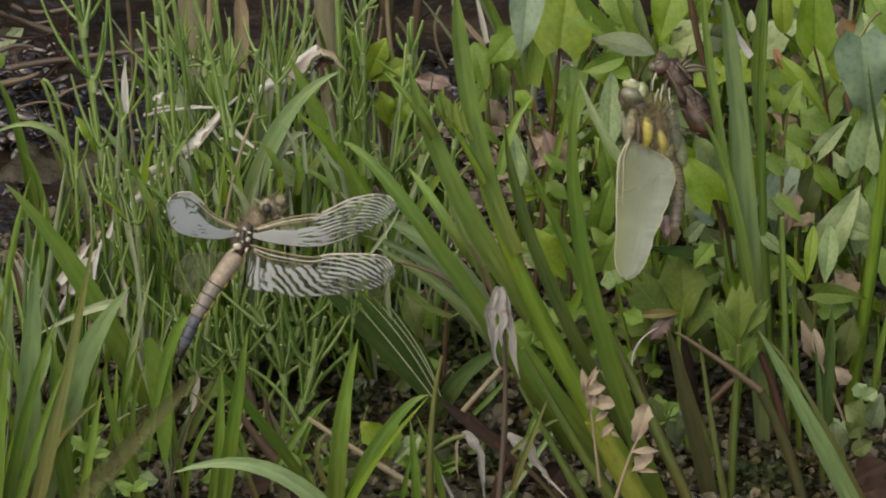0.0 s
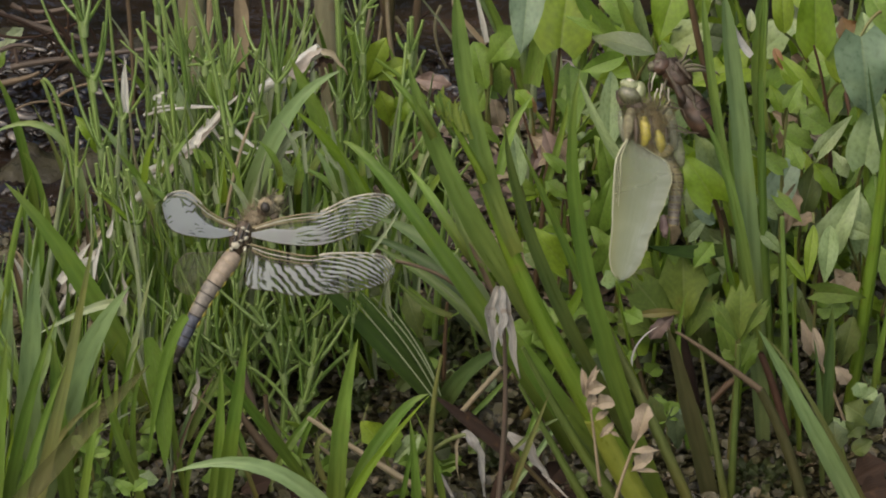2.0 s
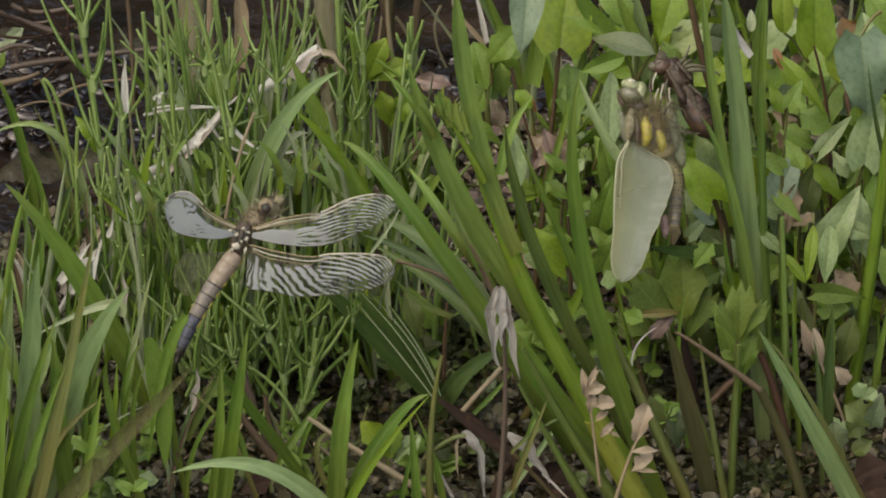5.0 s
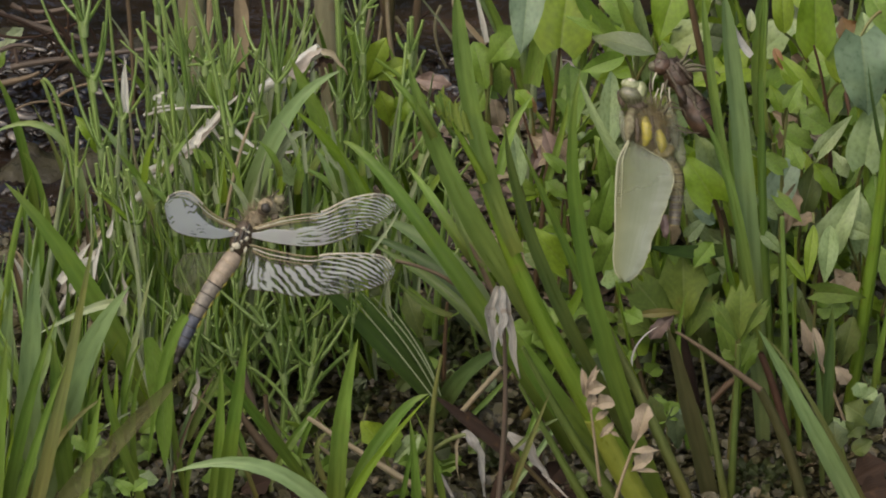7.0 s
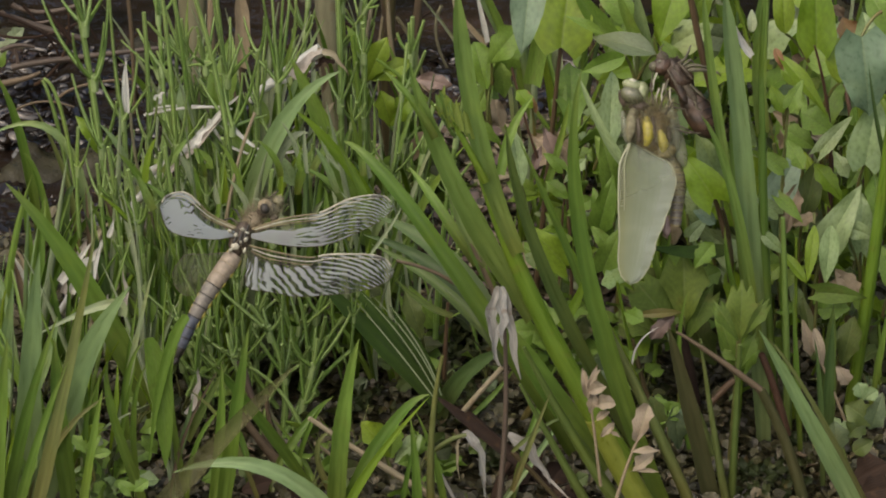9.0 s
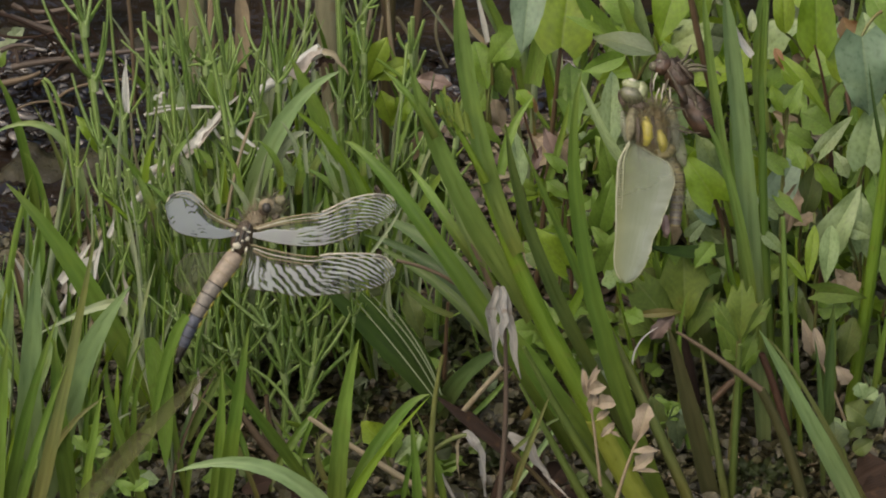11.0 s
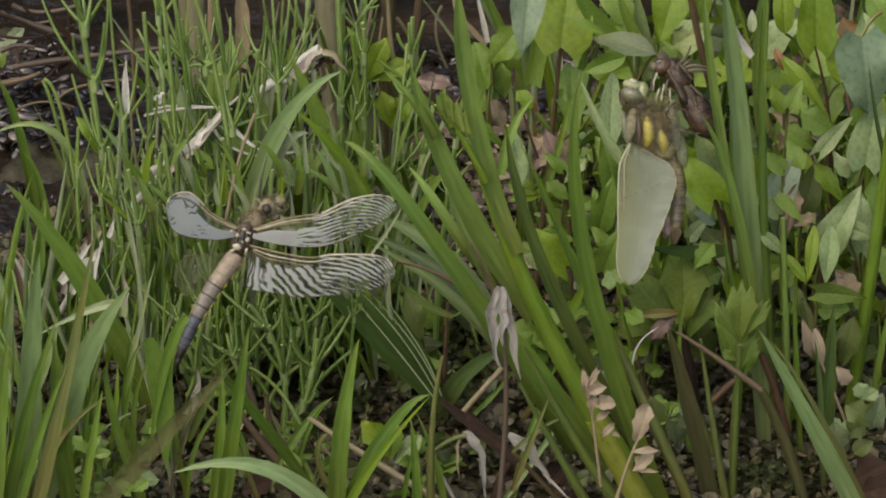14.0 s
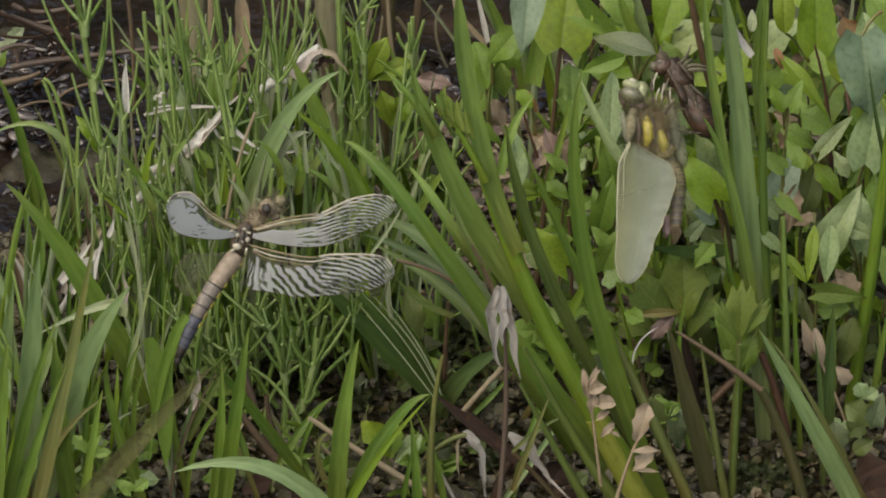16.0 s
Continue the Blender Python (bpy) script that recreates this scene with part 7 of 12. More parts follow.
stem(t, (-0.0888, 0.0610, 0.0506), (-0.0850, 0.0601, 0.0531), (-0.0808, 0.0580, 0.0594), 0.0015, 0.0006, "horse", name="branch", n=8, k=6)
t = thing("horsetail", "slender green horsetail shoot in the wet bank", "plant", (-0.0822, 0.0560, 0.0000), "horsetail shoots")
stem(t, (-0.0824, 0.0560, 0.0175), (-0.0823, 0.0560, 0.0537), (-0.0829, 0.0560, 0.0619), 0.0018, 0.0013, "horse", name="stem", knots=(0.35, 0.6, 0.82))
stem(t, (-0.0829, 0.0556, 0.0578), (-0.0828, 0.0556, 0.0614), (-0.0828, 0.0556, 0.0620), 0.0018, 0.0020, "sheath", name="sheath", n=3, k=7)
stem(t, (-0.0829, 0.0570, 0.0600), (-0.0870, 0.0588, 0.0646), (-0.0899, 0.0630, 0.0718), 0.0013, 0.0006, "horse", name="branch", n=8, k=6)
stem(t, (-0.0828, 0.0560, 0.0605), (-0.0848, 0.0542, 0.0738), (-0.0850, 0.0500, 0.0989), 0.0013, 0.0006, "horse", name="branch", n=8, k=6)
stem(t, (-0.0828, 0.0550, 0.0609), (-0.0800, 0.0559, 0.0649), (-0.0787, 0.0580, 0.0785), 0.0013, 0.0006, "horse", name="branch", n=8, k=6)
stem(t, (-0.0829, 0.0570, 0.0600), (-0.0787, 0.0561, 0.0651), (-0.0759, 0.0540, 0.0715), 0.0013, 0.0006, "horse", name="branch", n=8, k=6)
stem(t, (-0.0828, 0.0560, 0.0605), (-0.0844, 0.0578, 0.0646), (-0.0849, 0.0620, 0.0728), 0.0013, 0.0006, "horse", name="branch", n=8, k=6)
stem(t, (-0.0823, 0.0556, 0.0408), (-0.0822, 0.0556, 0.0445), (-0.0822, 0.0556, 0.0450), 0.0018, 0.0020, "sheath", name="sheath", n=3, k=7)
stem(t, (-0.0823, 0.0570, 0.0431), (-0.0861, 0.0588, 0.0458), (-0.0874, 0.0630, 0.0533), 0.0013, 0.0006, "horse", name="branch", n=8, k=6)
stem(t, (-0.0823, 0.0560, 0.0435), (-0.0793, 0.0542, 0.0479), (-0.0774, 0.0500, 0.0590), 0.0013, 0.0006, "horse", name="branch", n=8, k=6)
stem(t, (-0.0822, 0.0550, 0.0440), (-0.0810, 0.0559, 0.0479), (-0.0803, 0.0580, 0.0571), 0.0013, 0.0006, "horse", name="branch", n=8, k=6)
t = thing("horsetail", "pale green horsetail shoot with whorled branches", "plant", (-0.0777, 0.0640, 0.0000), "horsetail shoots")
stem(t, (-0.0779, 0.0640, 0.0154), (-0.0759, 0.0640, 0.0671), (-0.0773, 0.0640, 0.0875), 0.0014, 0.0011, "horse", name="stem", knots=(0.35, 0.6, 0.82))
stem(t, (-0.0773, 0.0636, 0.0491), (-0.0772, 0.0636, 0.0520), (-0.0772, 0.0636, 0.0525), 0.0014, 0.0016, "sheath", name="sheath", n=3, k=7)
stem(t, (-0.0773, 0.0650, 0.0508), (-0.0795, 0.0668, 0.0534), (-0.0804, 0.0710, 0.0578), 0.0011, 0.0005, "horse", name="branch", n=8, k=6)
stem(t, (-0.0772, 0.0640, 0.0512), (-0.0748, 0.0622, 0.0563), (-0.0740, 0.0580, 0.0663), 0.0011, 0.0005, "horse", name="branch", n=8, k=6)
stem(t, (-0.0772, 0.0630, 0.0517), (-0.0759, 0.0639, 0.0571), (-0.0755, 0.0660, 0.0664), 0.0011, 0.0005, "horse", name="branch", n=8, k=6)
t = thing("horsetail", "bright green jointed horsetail shoot with thin upright branches", "plant", (-0.0689, 0.0560, 0.0000), "horsetail shoots")
stem(t, (-0.0690, 0.0560, 0.0191), (-0.0690, 0.0560, 0.0676), (-0.0721, 0.0560, 0.0965), 0.0015, 0.0011, "horse", name="stem", knots=(0.35, 0.6, 0.82))
stem(t, (-0.0692, 0.0556, 0.0505), (-0.0691, 0.0556, 0.0536), (-0.0691, 0.0556, 0.0541), 0.0016, 0.0018, "sheath", name="sheath", n=3, k=7)
stem(t, (-0.0692, 0.0570, 0.0524), (-0.0712, 0.0588, 0.0561), (-0.0729, 0.0630, 0.0629), 0.0011, 0.0005, "horse", name="branch", n=8, k=6)
stem(t, (-0.0691, 0.0560, 0.0528), (-0.0668, 0.0542, 0.0583), (-0.0658, 0.0500, 0.0716), 0.0011, 0.0005, "horse", name="branch", n=8, k=6)
stem(t, (-0.0691, 0.0550, 0.0533), (-0.0650, 0.0559, 0.0565), (-0.0617, 0.0580, 0.0618), 0.0011, 0.0005, "horse", name="branch", n=8, k=6)
t = thing("horsetail", "slender green horsetail shoot in the wet bank", "plant", (-0.0642, 0.0620, 0.0000), "horsetail shoots")
stem(t, (-0.0643, 0.0620, 0.0163), (-0.0651, 0.0620, 0.0650), (-0.0696, 0.0620, 0.0941), 0.0015, 0.0012, "horse", name="stem", knots=(0.35, 0.6, 0.82))
stem(t, (-0.0652, 0.0616, 0.0441), (-0.0651, 0.0616, 0.0473), (-0.0651, 0.0616, 0.0478), 0.0016, 0.0018, "sheath", name="sheath", n=3, k=7)
stem(t, (-0.0652, 0.0630, 0.0460), (-0.0681, 0.0648, 0.0494), (-0.0697, 0.0690, 0.0547), 0.0011, 0.0005, "horse", name="branch", n=8, k=6)
stem(t, (-0.0652, 0.0620, 0.0465), (-0.0624, 0.0602, 0.0523), (-0.0612, 0.0560, 0.0627), 0.0011, 0.0005, "horse", name="branch", n=8, k=6)
stem(t, (-0.0651, 0.0610, 0.0469), (-0.0639, 0.0619, 0.0523), (-0.0635, 0.0640, 0.0608), 0.0011, 0.0005, "horse", name="branch", n=8, k=6)
t = thing("horsetail", "pale green horsetail shoot with whorled branches", "plant", (-0.0528, 0.0500, 0.0000), "horsetail shoots")
stem(t, (-0.0529, 0.0500, 0.0203), (-0.0539, 0.0500, 0.0646), (-0.0637, 0.0500, 0.0989), 0.0016, 0.0012, "horse", name="stem", knots=(0.35, 0.6, 0.82))
stem(t, (-0.0609, 0.0496, 0.0761), (-0.0608, 0.0496, 0.0794), (-0.0608, 0.0496, 0.0799), 0.0017, 0.0019, "sheath", name="sheath", n=3, k=7)
stem(t, (-0.0609, 0.0510, 0.0781), (-0.0632, 0.0528, 0.0779), (-0.0657, 0.0570, 0.0754), 0.0013, 0.0006, "horse", name="branch", n=8, k=6)
stem(t, (-0.0609, 0.0500, 0.0785), (-0.0623, 0.0482, 0.0809), (-0.0634, 0.0440, 0.0834), 0.0013, 0.0006, "horse", name="branch", n=8, k=6)
stem(t, (-0.0608, 0.0490, 0.0789), (-0.0584, 0.0499, 0.0798), (-0.0569, 0.0520, 0.0802), 0.0013, 0.0006, "horse", name="branch", n=8, k=6)
stem(t, (-0.0609, 0.0510, 0.0781), (-0.0587, 0.0501, 0.0818), (-0.0571, 0.0480, 0.0862), 0.0013, 0.0006, "horse", name="branch", n=8, k=6)
stem(t, (-0.0609, 0.0500, 0.0785), (-0.0598, 0.0518, 0.0835), (-0.0587, 0.0560, 0.0895), 0.0013, 0.0006, "horse", name="branch", n=8, k=6)
stem(t, (-0.0544, 0.0496, 0.0590), (-0.0543, 0.0496, 0.0624), (-0.0543, 0.0496, 0.0629), 0.0017, 0.0019, "sheath", name="sheath", n=3, k=7)
stem(t, (-0.0544, 0.0510, 0.0611), (-0.0581, 0.0528, 0.0637), (-0.0629, 0.0570, 0.0718), 0.0013, 0.0006, "horse", name="branch", n=8, k=6)
stem(t, (-0.0544, 0.0500, 0.0615), (-0.0499, 0.0482, 0.0676), (-0.0469, 0.0440, 0.0854), 0.0013, 0.0006, "horse", name="branch", n=8, k=6)
stem(t, (-0.0543, 0.0490, 0.0619), (-0.0560, 0.0499, 0.0671), (-0.0568, 0.0520, 0.0755), 0.0013, 0.0006, "horse", name="branch", n=8, k=6)
stem(t, (-0.0544, 0.0510, 0.0611), (-0.0522, 0.0501, 0.0671), (-0.0514, 0.0480, 0.0772), 0.0013, 0.0006, "horse", name="branch", n=8, k=6)
stem(t, (-0.0544, 0.0500, 0.0615), (-0.0497, 0.0518, 0.0626), (-0.0458, 0.0560, 0.0621), 0.0013, 0.0006, "horse", name="branch", n=8, k=6)
stem(t, (-0.0535, 0.0496, 0.0421), (-0.0535, 0.0496, 0.0455), (-0.0535, 0.0496, 0.0460), 0.0017, 0.0019, "sheath", name="sheath", n=3, k=7)
stem(t, (-0.0536, 0.0510, 0.0441), (-0.0569, 0.0528, 0.0468), (-0.0592, 0.0570, 0.0524), 0.0013, 0.0006, "horse", name="branch", n=8, k=6)
stem(t, (-0.0535, 0.0500, 0.0446), (-0.0502, 0.0482, 0.0497), (-0.0476, 0.0440, 0.0600), 0.0013, 0.0006, "horse", name="branch", n=8, k=6)
stem(t, (-0.0535, 0.0490, 0.0450), (-0.0524, 0.0499, 0.0497), (-0.0519, 0.0520, 0.0581), 0.0013, 0.0006, "horse", name="branch", n=8, k=6)
t = thing("horsetail", "bright green jointed horsetail shoot with thin upright branches", "plant", (-0.0572, 0.0580, 0.0000), "horsetail shoots")
stem(t, (-0.0573, 0.0580, 0.0166), (-0.0536, 0.0580, 0.0484), (-0.0584, 0.0580, 0.0957), 0.0017, 0.0012, "horse", name="stem", knots=(0.35, 0.6, 0.82))
stem(t, (-0.0557, 0.0576, 0.0689), (-0.0556, 0.0576, 0.0722), (-0.0556, 0.0576, 0.0728), 0.0017, 0.0019, "sheath", name="sheath", n=3, k=7)
stem(t, (-0.0557, 0.0590, 0.0709), (-0.0583, 0.0608, 0.0720), (-0.0618, 0.0650, 0.0709), 0.0013, 0.0006, "horse", name="branch", n=8, k=6)
stem(t, (-0.0557, 0.0580, 0.0714), (-0.0572, 0.0562, 0.0791), (-0.0590, 0.0520, 0.0981), 0.0013, 0.0006, "horse", name="branch", n=8, k=6)
stem(t, (-0.0556, 0.0570, 0.0718), (-0.0537, 0.0579, 0.0777), (-0.0518, 0.0600, 0.0822), 0.0013, 0.0006, "horse", name="branch", n=8, k=6)
stem(t, (-0.0557, 0.0590, 0.0709), (-0.0523, 0.0581, 0.0760), (-0.0492, 0.0560, 0.0801), 0.0013, 0.0006, "horse", name="branch", n=8, k=6)
stem(t, (-0.0557, 0.0580, 0.0714), (-0.0548, 0.0598, 0.0786), (-0.0551, 0.0640, 0.0862), 0.0013, 0.0006, "horse", name="branch", n=8, k=6)
t = thing("horsetail", "slender green horsetail shoot in the wet bank", "plant", (-0.0437, 0.0540, 0.0000), "horsetail shoots")
stem(t, (-0.0438, 0.0540, 0.0201), (-0.0416, 0.0540, 0.0615), (-0.0427, 0.0540, 0.0731), 0.0017, 0.0012, "horse", name="stem", knots=(0.35, 0.6, 0.82))
stem(t, (-0.0426, 0.0536, 0.0696), (-0.0425, 0.0536, 0.0730), (-0.0425, 0.0536, 0.0735), 0.0017, 0.0019, "sheath", name="sheath", n=3, k=7)
stem(t, (-0.0426, 0.0550, 0.0717), (-0.0459, 0.0568, 0.0750), (-0.0490, 0.0610, 0.0772), 0.0013, 0.0006, "horse", name="branch", n=8, k=6)
stem(t, (-0.0426, 0.0540, 0.0721), (-0.0445, 0.0522, 0.0850), (-0.0461, 0.0480, 0.0997), 0.0013, 0.0006, "horse", name="branch", n=8, k=6)
stem(t, (-0.0425, 0.0530, 0.0725), (-0.0434, 0.0539, 0.0856), (-0.0439, 0.0560, 0.0965), 0.0013, 0.0006, "horse", name="branch", n=8, k=6)
stem(t, (-0.0426, 0.0550, 0.0717), (-0.0417, 0.0541, 0.0856), (-0.0408, 0.0520, 0.0981), 0.0013, 0.0006, "horse", name="branch", n=8, k=6)
stem(t, (-0.0426, 0.0540, 0.0721), (-0.0403, 0.0558, 0.0834), (-0.0394, 0.0600, 0.0949), 0.0013, 0.0006, "horse", name="branch", n=8, k=6)
stem(t, (-0.0425, 0.0530, 0.0725), (-0.0382, 0.0512, 0.0772), (-0.0333, 0.0470, 0.0916), 0.0013, 0.0006, "horse", name="branch", n=8, k=6)
stem(t, (-0.0426, 0.0550, 0.0717), (-0.0392, 0.0559, 0.0769), (-0.0376, 0.0580, 0.0808), 0.0013, 0.0006, "horse", name="branch", n=8, k=6)
stem(t, (-0.0429, 0.0536, 0.0512), (-0.0428, 0.0536, 0.0546), (-0.0428, 0.0536, 0.0551), 0.0017, 0.0019, "sheath", name="sheath", n=3, k=7)
stem(t, (-0.0429, 0.0550, 0.0533), (-0.0459, 0.0568, 0.0562), (-0.0482, 0.0610, 0.0621), 0.0013, 0.0006, "horse", name="branch", n=8, k=6)
stem(t, (-0.0428, 0.0540, 0.0537), (-0.0397, 0.0522, 0.0582), (-0.0382, 0.0480, 0.0677), 0.0013, 0.0006, "horse", name="branch", n=8, k=6)
stem(t, (-0.0428, 0.0530, 0.0541), (-0.0415, 0.0539, 0.0583), (-0.0410, 0.0560, 0.0659), 0.0013, 0.0006, "horse", name="branch", n=8, k=6)
t = thing("horsetail", "pale green horsetail shoot with whorled branches", "plant", (-0.0484, 0.0600, 0.0000), "horsetail shoots")
stem(t, (-0.0485, 0.0600, 0.0173), (-0.0495, 0.0600, 0.0589), (-0.0475, 0.0600, 0.0768), 0.0015, 0.0011, "horse", name="stem", knots=(0.35, 0.6, 0.82))
stem(t, (-0.0482, 0.0596, 0.0603), (-0.0481, 0.0596, 0.0634), (-0.0481, 0.0596, 0.0639), 0.0016, 0.0018, "sheath", name="sheath", n=3, k=7)
stem(t, (-0.0482, 0.0610, 0.0621), (-0.0504, 0.0628, 0.0647), (-0.0517, 0.0670, 0.0691), 0.0012, 0.0005, "horse", name="branch", n=8, k=6)
stem(t, (-0.0482, 0.0600, 0.0626), (-0.0462, 0.0582, 0.0676), (-0.0455, 0.0540, 0.0778), 0.0012, 0.0005, "horse", name="branch", n=8, k=6)
stem(t, (-0.0481, 0.0590, 0.0630), (-0.0496, 0.0599, 0.0708), (-0.0530, 0.0620, 0.0823), 0.0012, 0.0005, "horse", name="branch", n=8, k=6)
stem(t, (-0.0478, 0.0596, 0.0752), (-0.0477, 0.0596, 0.0783), (-0.0477, 0.0596, 0.0788), 0.0016, 0.0018, "sheath", name="sheath", n=3, k=7)
stem(t, (-0.0478, 0.0610, 0.0770), (-0.0501, 0.0628, 0.0791), (-0.0517, 0.0670, 0.0850), 0.0012, 0.0005, "horse", name="branch", n=8, k=6)
stem(t, (-0.0478, 0.0600, 0.0775), (-0.0460, 0.0582, 0.0810), (-0.0459, 0.0540, 0.0903), 0.0012, 0.0005, "horse", name="branch", n=8, k=6)
stem(t, (-0.0477, 0.0590, 0.0779), (-0.0458, 0.0599, 0.0828), (-0.0469, 0.0620, 0.0804), 0.0012, 0.0005, "horse", name="branch", n=8, k=6)
t = thing("horsetail", "bright green jointed horsetail shoot with thin upright branches", "plant", (-0.0278, 0.0700, 0.0000), "horsetail shoots")
stem(t, (-0.0279, 0.0700, 0.0109), (-0.0259, 0.0700, 0.0560), (-0.0275, 0.0700, 0.0908), 0.0019, 0.0014, "horse", name="stem", knots=(0.35, 0.6, 0.82))
stem(t, (-0.0270, 0.0696, 0.0566), (-0.0270, 0.0696, 0.0605), (-0.0270, 0.0696, 0.0612), 0.0020, 0.0022, "sheath", name="sheath", n=3, k=7)
stem(t, (-0.0270, 0.0710, 0.0591), (-0.0294, 0.0728, 0.0620), (-0.0309, 0.0770, 0.0665), 0.0012, 0.0005, "horse", name="branch", n=8, k=6)
stem(t, (-0.0270, 0.0700, 0.0595), (-0.0245, 0.0682, 0.0641), (-0.0225, 0.0640, 0.0736), 0.0012, 0.0005, "horse", name="branch", n=8, k=6)
stem(t, (-0.0270, 0.0690, 0.0600), (-0.0257, 0.0699, 0.0664), (-0.0253, 0.0720, 0.0734), 0.0012, 0.0005, "horse", name="branch", n=8, k=6)
stem(t, (-0.0274, 0.0696, 0.0342), (-0.0273, 0.0696, 0.0382), (-0.0273, 0.0696, 0.0389), 0.0020, 0.0022, "sheath", name="sheath", n=3, k=7)
stem(t, (-0.0274, 0.0710, 0.0368), (-0.0303, 0.0728, 0.0395), (-0.0319, 0.0770, 0.0455), 0.0012, 0.0005, "horse", name="branch", n=8, k=6)
stem(t, (-0.0274, 0.0700, 0.0372), (-0.0244, 0.0682, 0.0424), (-0.0224, 0.0640, 0.0528), 0.0012, 0.0005, "horse", name="branch", n=8, k=6)
stem(t, (-0.0273, 0.0690, 0.0377), (-0.0263, 0.0699, 0.0423), (-0.0261, 0.0720, 0.0493), 0.0012, 0.0005, "horse", name="branch", n=8, k=6)
t = thing("horsetail", "slender green horsetail shoot in the wet bank", "plant", (-0.0216, 0.0750, 0.0000), "horsetail shoots")
stem(t, (-0.0217, 0.0750, 0.0085), (-0.0203, 0.0750, 0.0525), (-0.0209, 0.0750, 0.0785), 0.0014, 0.0011, "horse", name="stem", knots=(0.35, 0.6, 0.82))
stem(t, (-0.0209, 0.0746, 0.0499), (-0.0209, 0.0746, 0.0528), (-0.0209, 0.0746, 0.0533), 0.0015, 0.0016, "sheath", name="sheath", n=3, k=7)
stem(t, (-0.0210, 0.0760, 0.0516), (-0.0229, 0.0778, 0.0543), (-0.0241, 0.0820, 0.0596), 0.0010, 0.0004, "horse", name="branch", n=8, k=6)
stem(t, (-0.0209, 0.0750, 0.0521), (-0.0187, 0.0732, 0.0571), (-0.0171, 0.0690, 0.0667), 0.0010, 0.0004, "horse", name="branch", n=8, k=6)
stem(t, (-0.0208, 0.0746, 0.0685), (-0.0208, 0.0746, 0.0713), (-0.0208, 0.0746, 0.0718), 0.0015, 0.0016, "sheath", name="sheath", n=3, k=7)
stem(t, (-0.0208, 0.0760, 0.0701), (-0.0224, 0.0778, 0.0727), (-0.0231, 0.0820, 0.0772), 0.0010, 0.0004, "horse", name="branch", n=8, k=6)
stem(t, (-0.0208, 0.0750, 0.0706), (-0.0189, 0.0732, 0.0747), (-0.0179, 0.0690, 0.0826), 0.0010, 0.0004, "horse", name="branch", n=8, k=6)
t = thing("horsetail", "pale green horsetail shoot with whorled branches", "plant", (-0.0367, 0.0520, 0.0000), "horsetail shoots")
stem(t, (-0.0368, 0.0520, 0.0194), (-0.0348, 0.0520, 0.0402), (-0.0338, 0.0520, 0.0557), 0.0014, 0.0010, "horse", name="stem", knots=(0.35, 0.6, 0.82))
stem(t, (-0.0344, 0.0516, 0.0464), (-0.0343, 0.0516, 0.0493), (-0.0343, 0.0516, 0.0497), 0.0014, 0.0016, "sheath", name="sheath", n=3, k=7)
stem(t, (-0.0344, 0.0530, 0.0481), (-0.0371, 0.0548, 0.0507), (-0.0387, 0.0590, 0.0566), 0.0011, 0.0005, "horse", name="branch", n=8, k=6)
stem(t, (-0.0344, 0.0520, 0.0485), (-0.0315, 0.0502, 0.0535), (-0.0296, 0.0460, 0.0631), 0.0011, 0.0005, "horse", name="branch", n=8, k=6)
stem(t, (-0.0343, 0.0510, 0.0490), (-0.0335, 0.0519, 0.0536), (-0.0332, 0.0540, 0.0612), 0.0011, 0.0005, "horse", name="branch", n=8, k=6)
t = thing("horsetail", "bright green jointed horsetail shoot with thin upright branches", "plant", (-0.0731, 0.0460, 0.0000), "horsetail shoots")
stem(t, (-0.0734, 0.0460, 0.0190), (-0.0747, 0.0460, 0.0393), (-0.0729, 0.0460, 0.0560), 0.0014, 0.0010, "horse", name="stem", knots=(0.35, 0.6, 0.82))
stem(t, (-0.0735, 0.0456, 0.0443), (-0.0734, 0.0456, 0.0472), (-0.0734, 0.0456, 0.0476), 0.0014, 0.0016, "sheath", name="sheath", n=3, k=7)
stem(t, (-0.0735, 0.0470, 0.0459), (-0.0761, 0.0488, 0.0483), (-0.0780, 0.0530, 0.0541), 0.0011, 0.0005, "horse", name="branch", n=8, k=6)
stem(t, (-0.0734, 0.0460, 0.0464), (-0.0707, 0.0442, 0.0510), (-0.0690, 0.0400, 0.0610), 0.0011, 0.0005, "horse", name="branch", n=8, k=6)
stem(t, (-0.0734, 0.0450, 0.0468), (-0.0726, 0.0459, 0.0522), (-0.0723, 0.0480, 0.0598), 0.0011, 0.0005, "horse", name="branch", n=8, k=6)
t = thing("horsetail", "slender green horsetail shoot in the wet bank", "plant", (-0.0602, 0.0500, 0.0000), "horsetail shoots")
stem(t, (-0.0604, 0.0500, 0.0171), (-0.0609, 0.0500, 0.0366), (-0.0619, 0.0500, 0.0494), 0.0014, 0.0010, "horse", name="stem", knots=(0.35, 0.6, 0.82))
stem(t, (-0.0614, 0.0496, 0.0393), (-0.0613, 0.0496, 0.0422), (-0.0613, 0.0496, 0.0426), 0.0014, 0.0016, "sheath", name="sheath", n=3, k=7)
stem(t, (-0.0614, 0.0510, 0.0409), (-0.0639, 0.0528, 0.0435), (-0.0655, 0.0570, 0.0487), 0.0011, 0.0005, "horse", name="branch", n=8, k=6)
stem(t, (-0.0613, 0.0500, 0.0414), (-0.0584, 0.0482, 0.0457), (-0.0564, 0.0440, 0.0553), 0.0011, 0.0005, "horse", name="branch", n=8, k=6)
t = thing("horsetail", "pale green horsetail shoot with whorled branches", "plant", (-0.0869, 0.0440, 0.0000), "horsetail shoots")
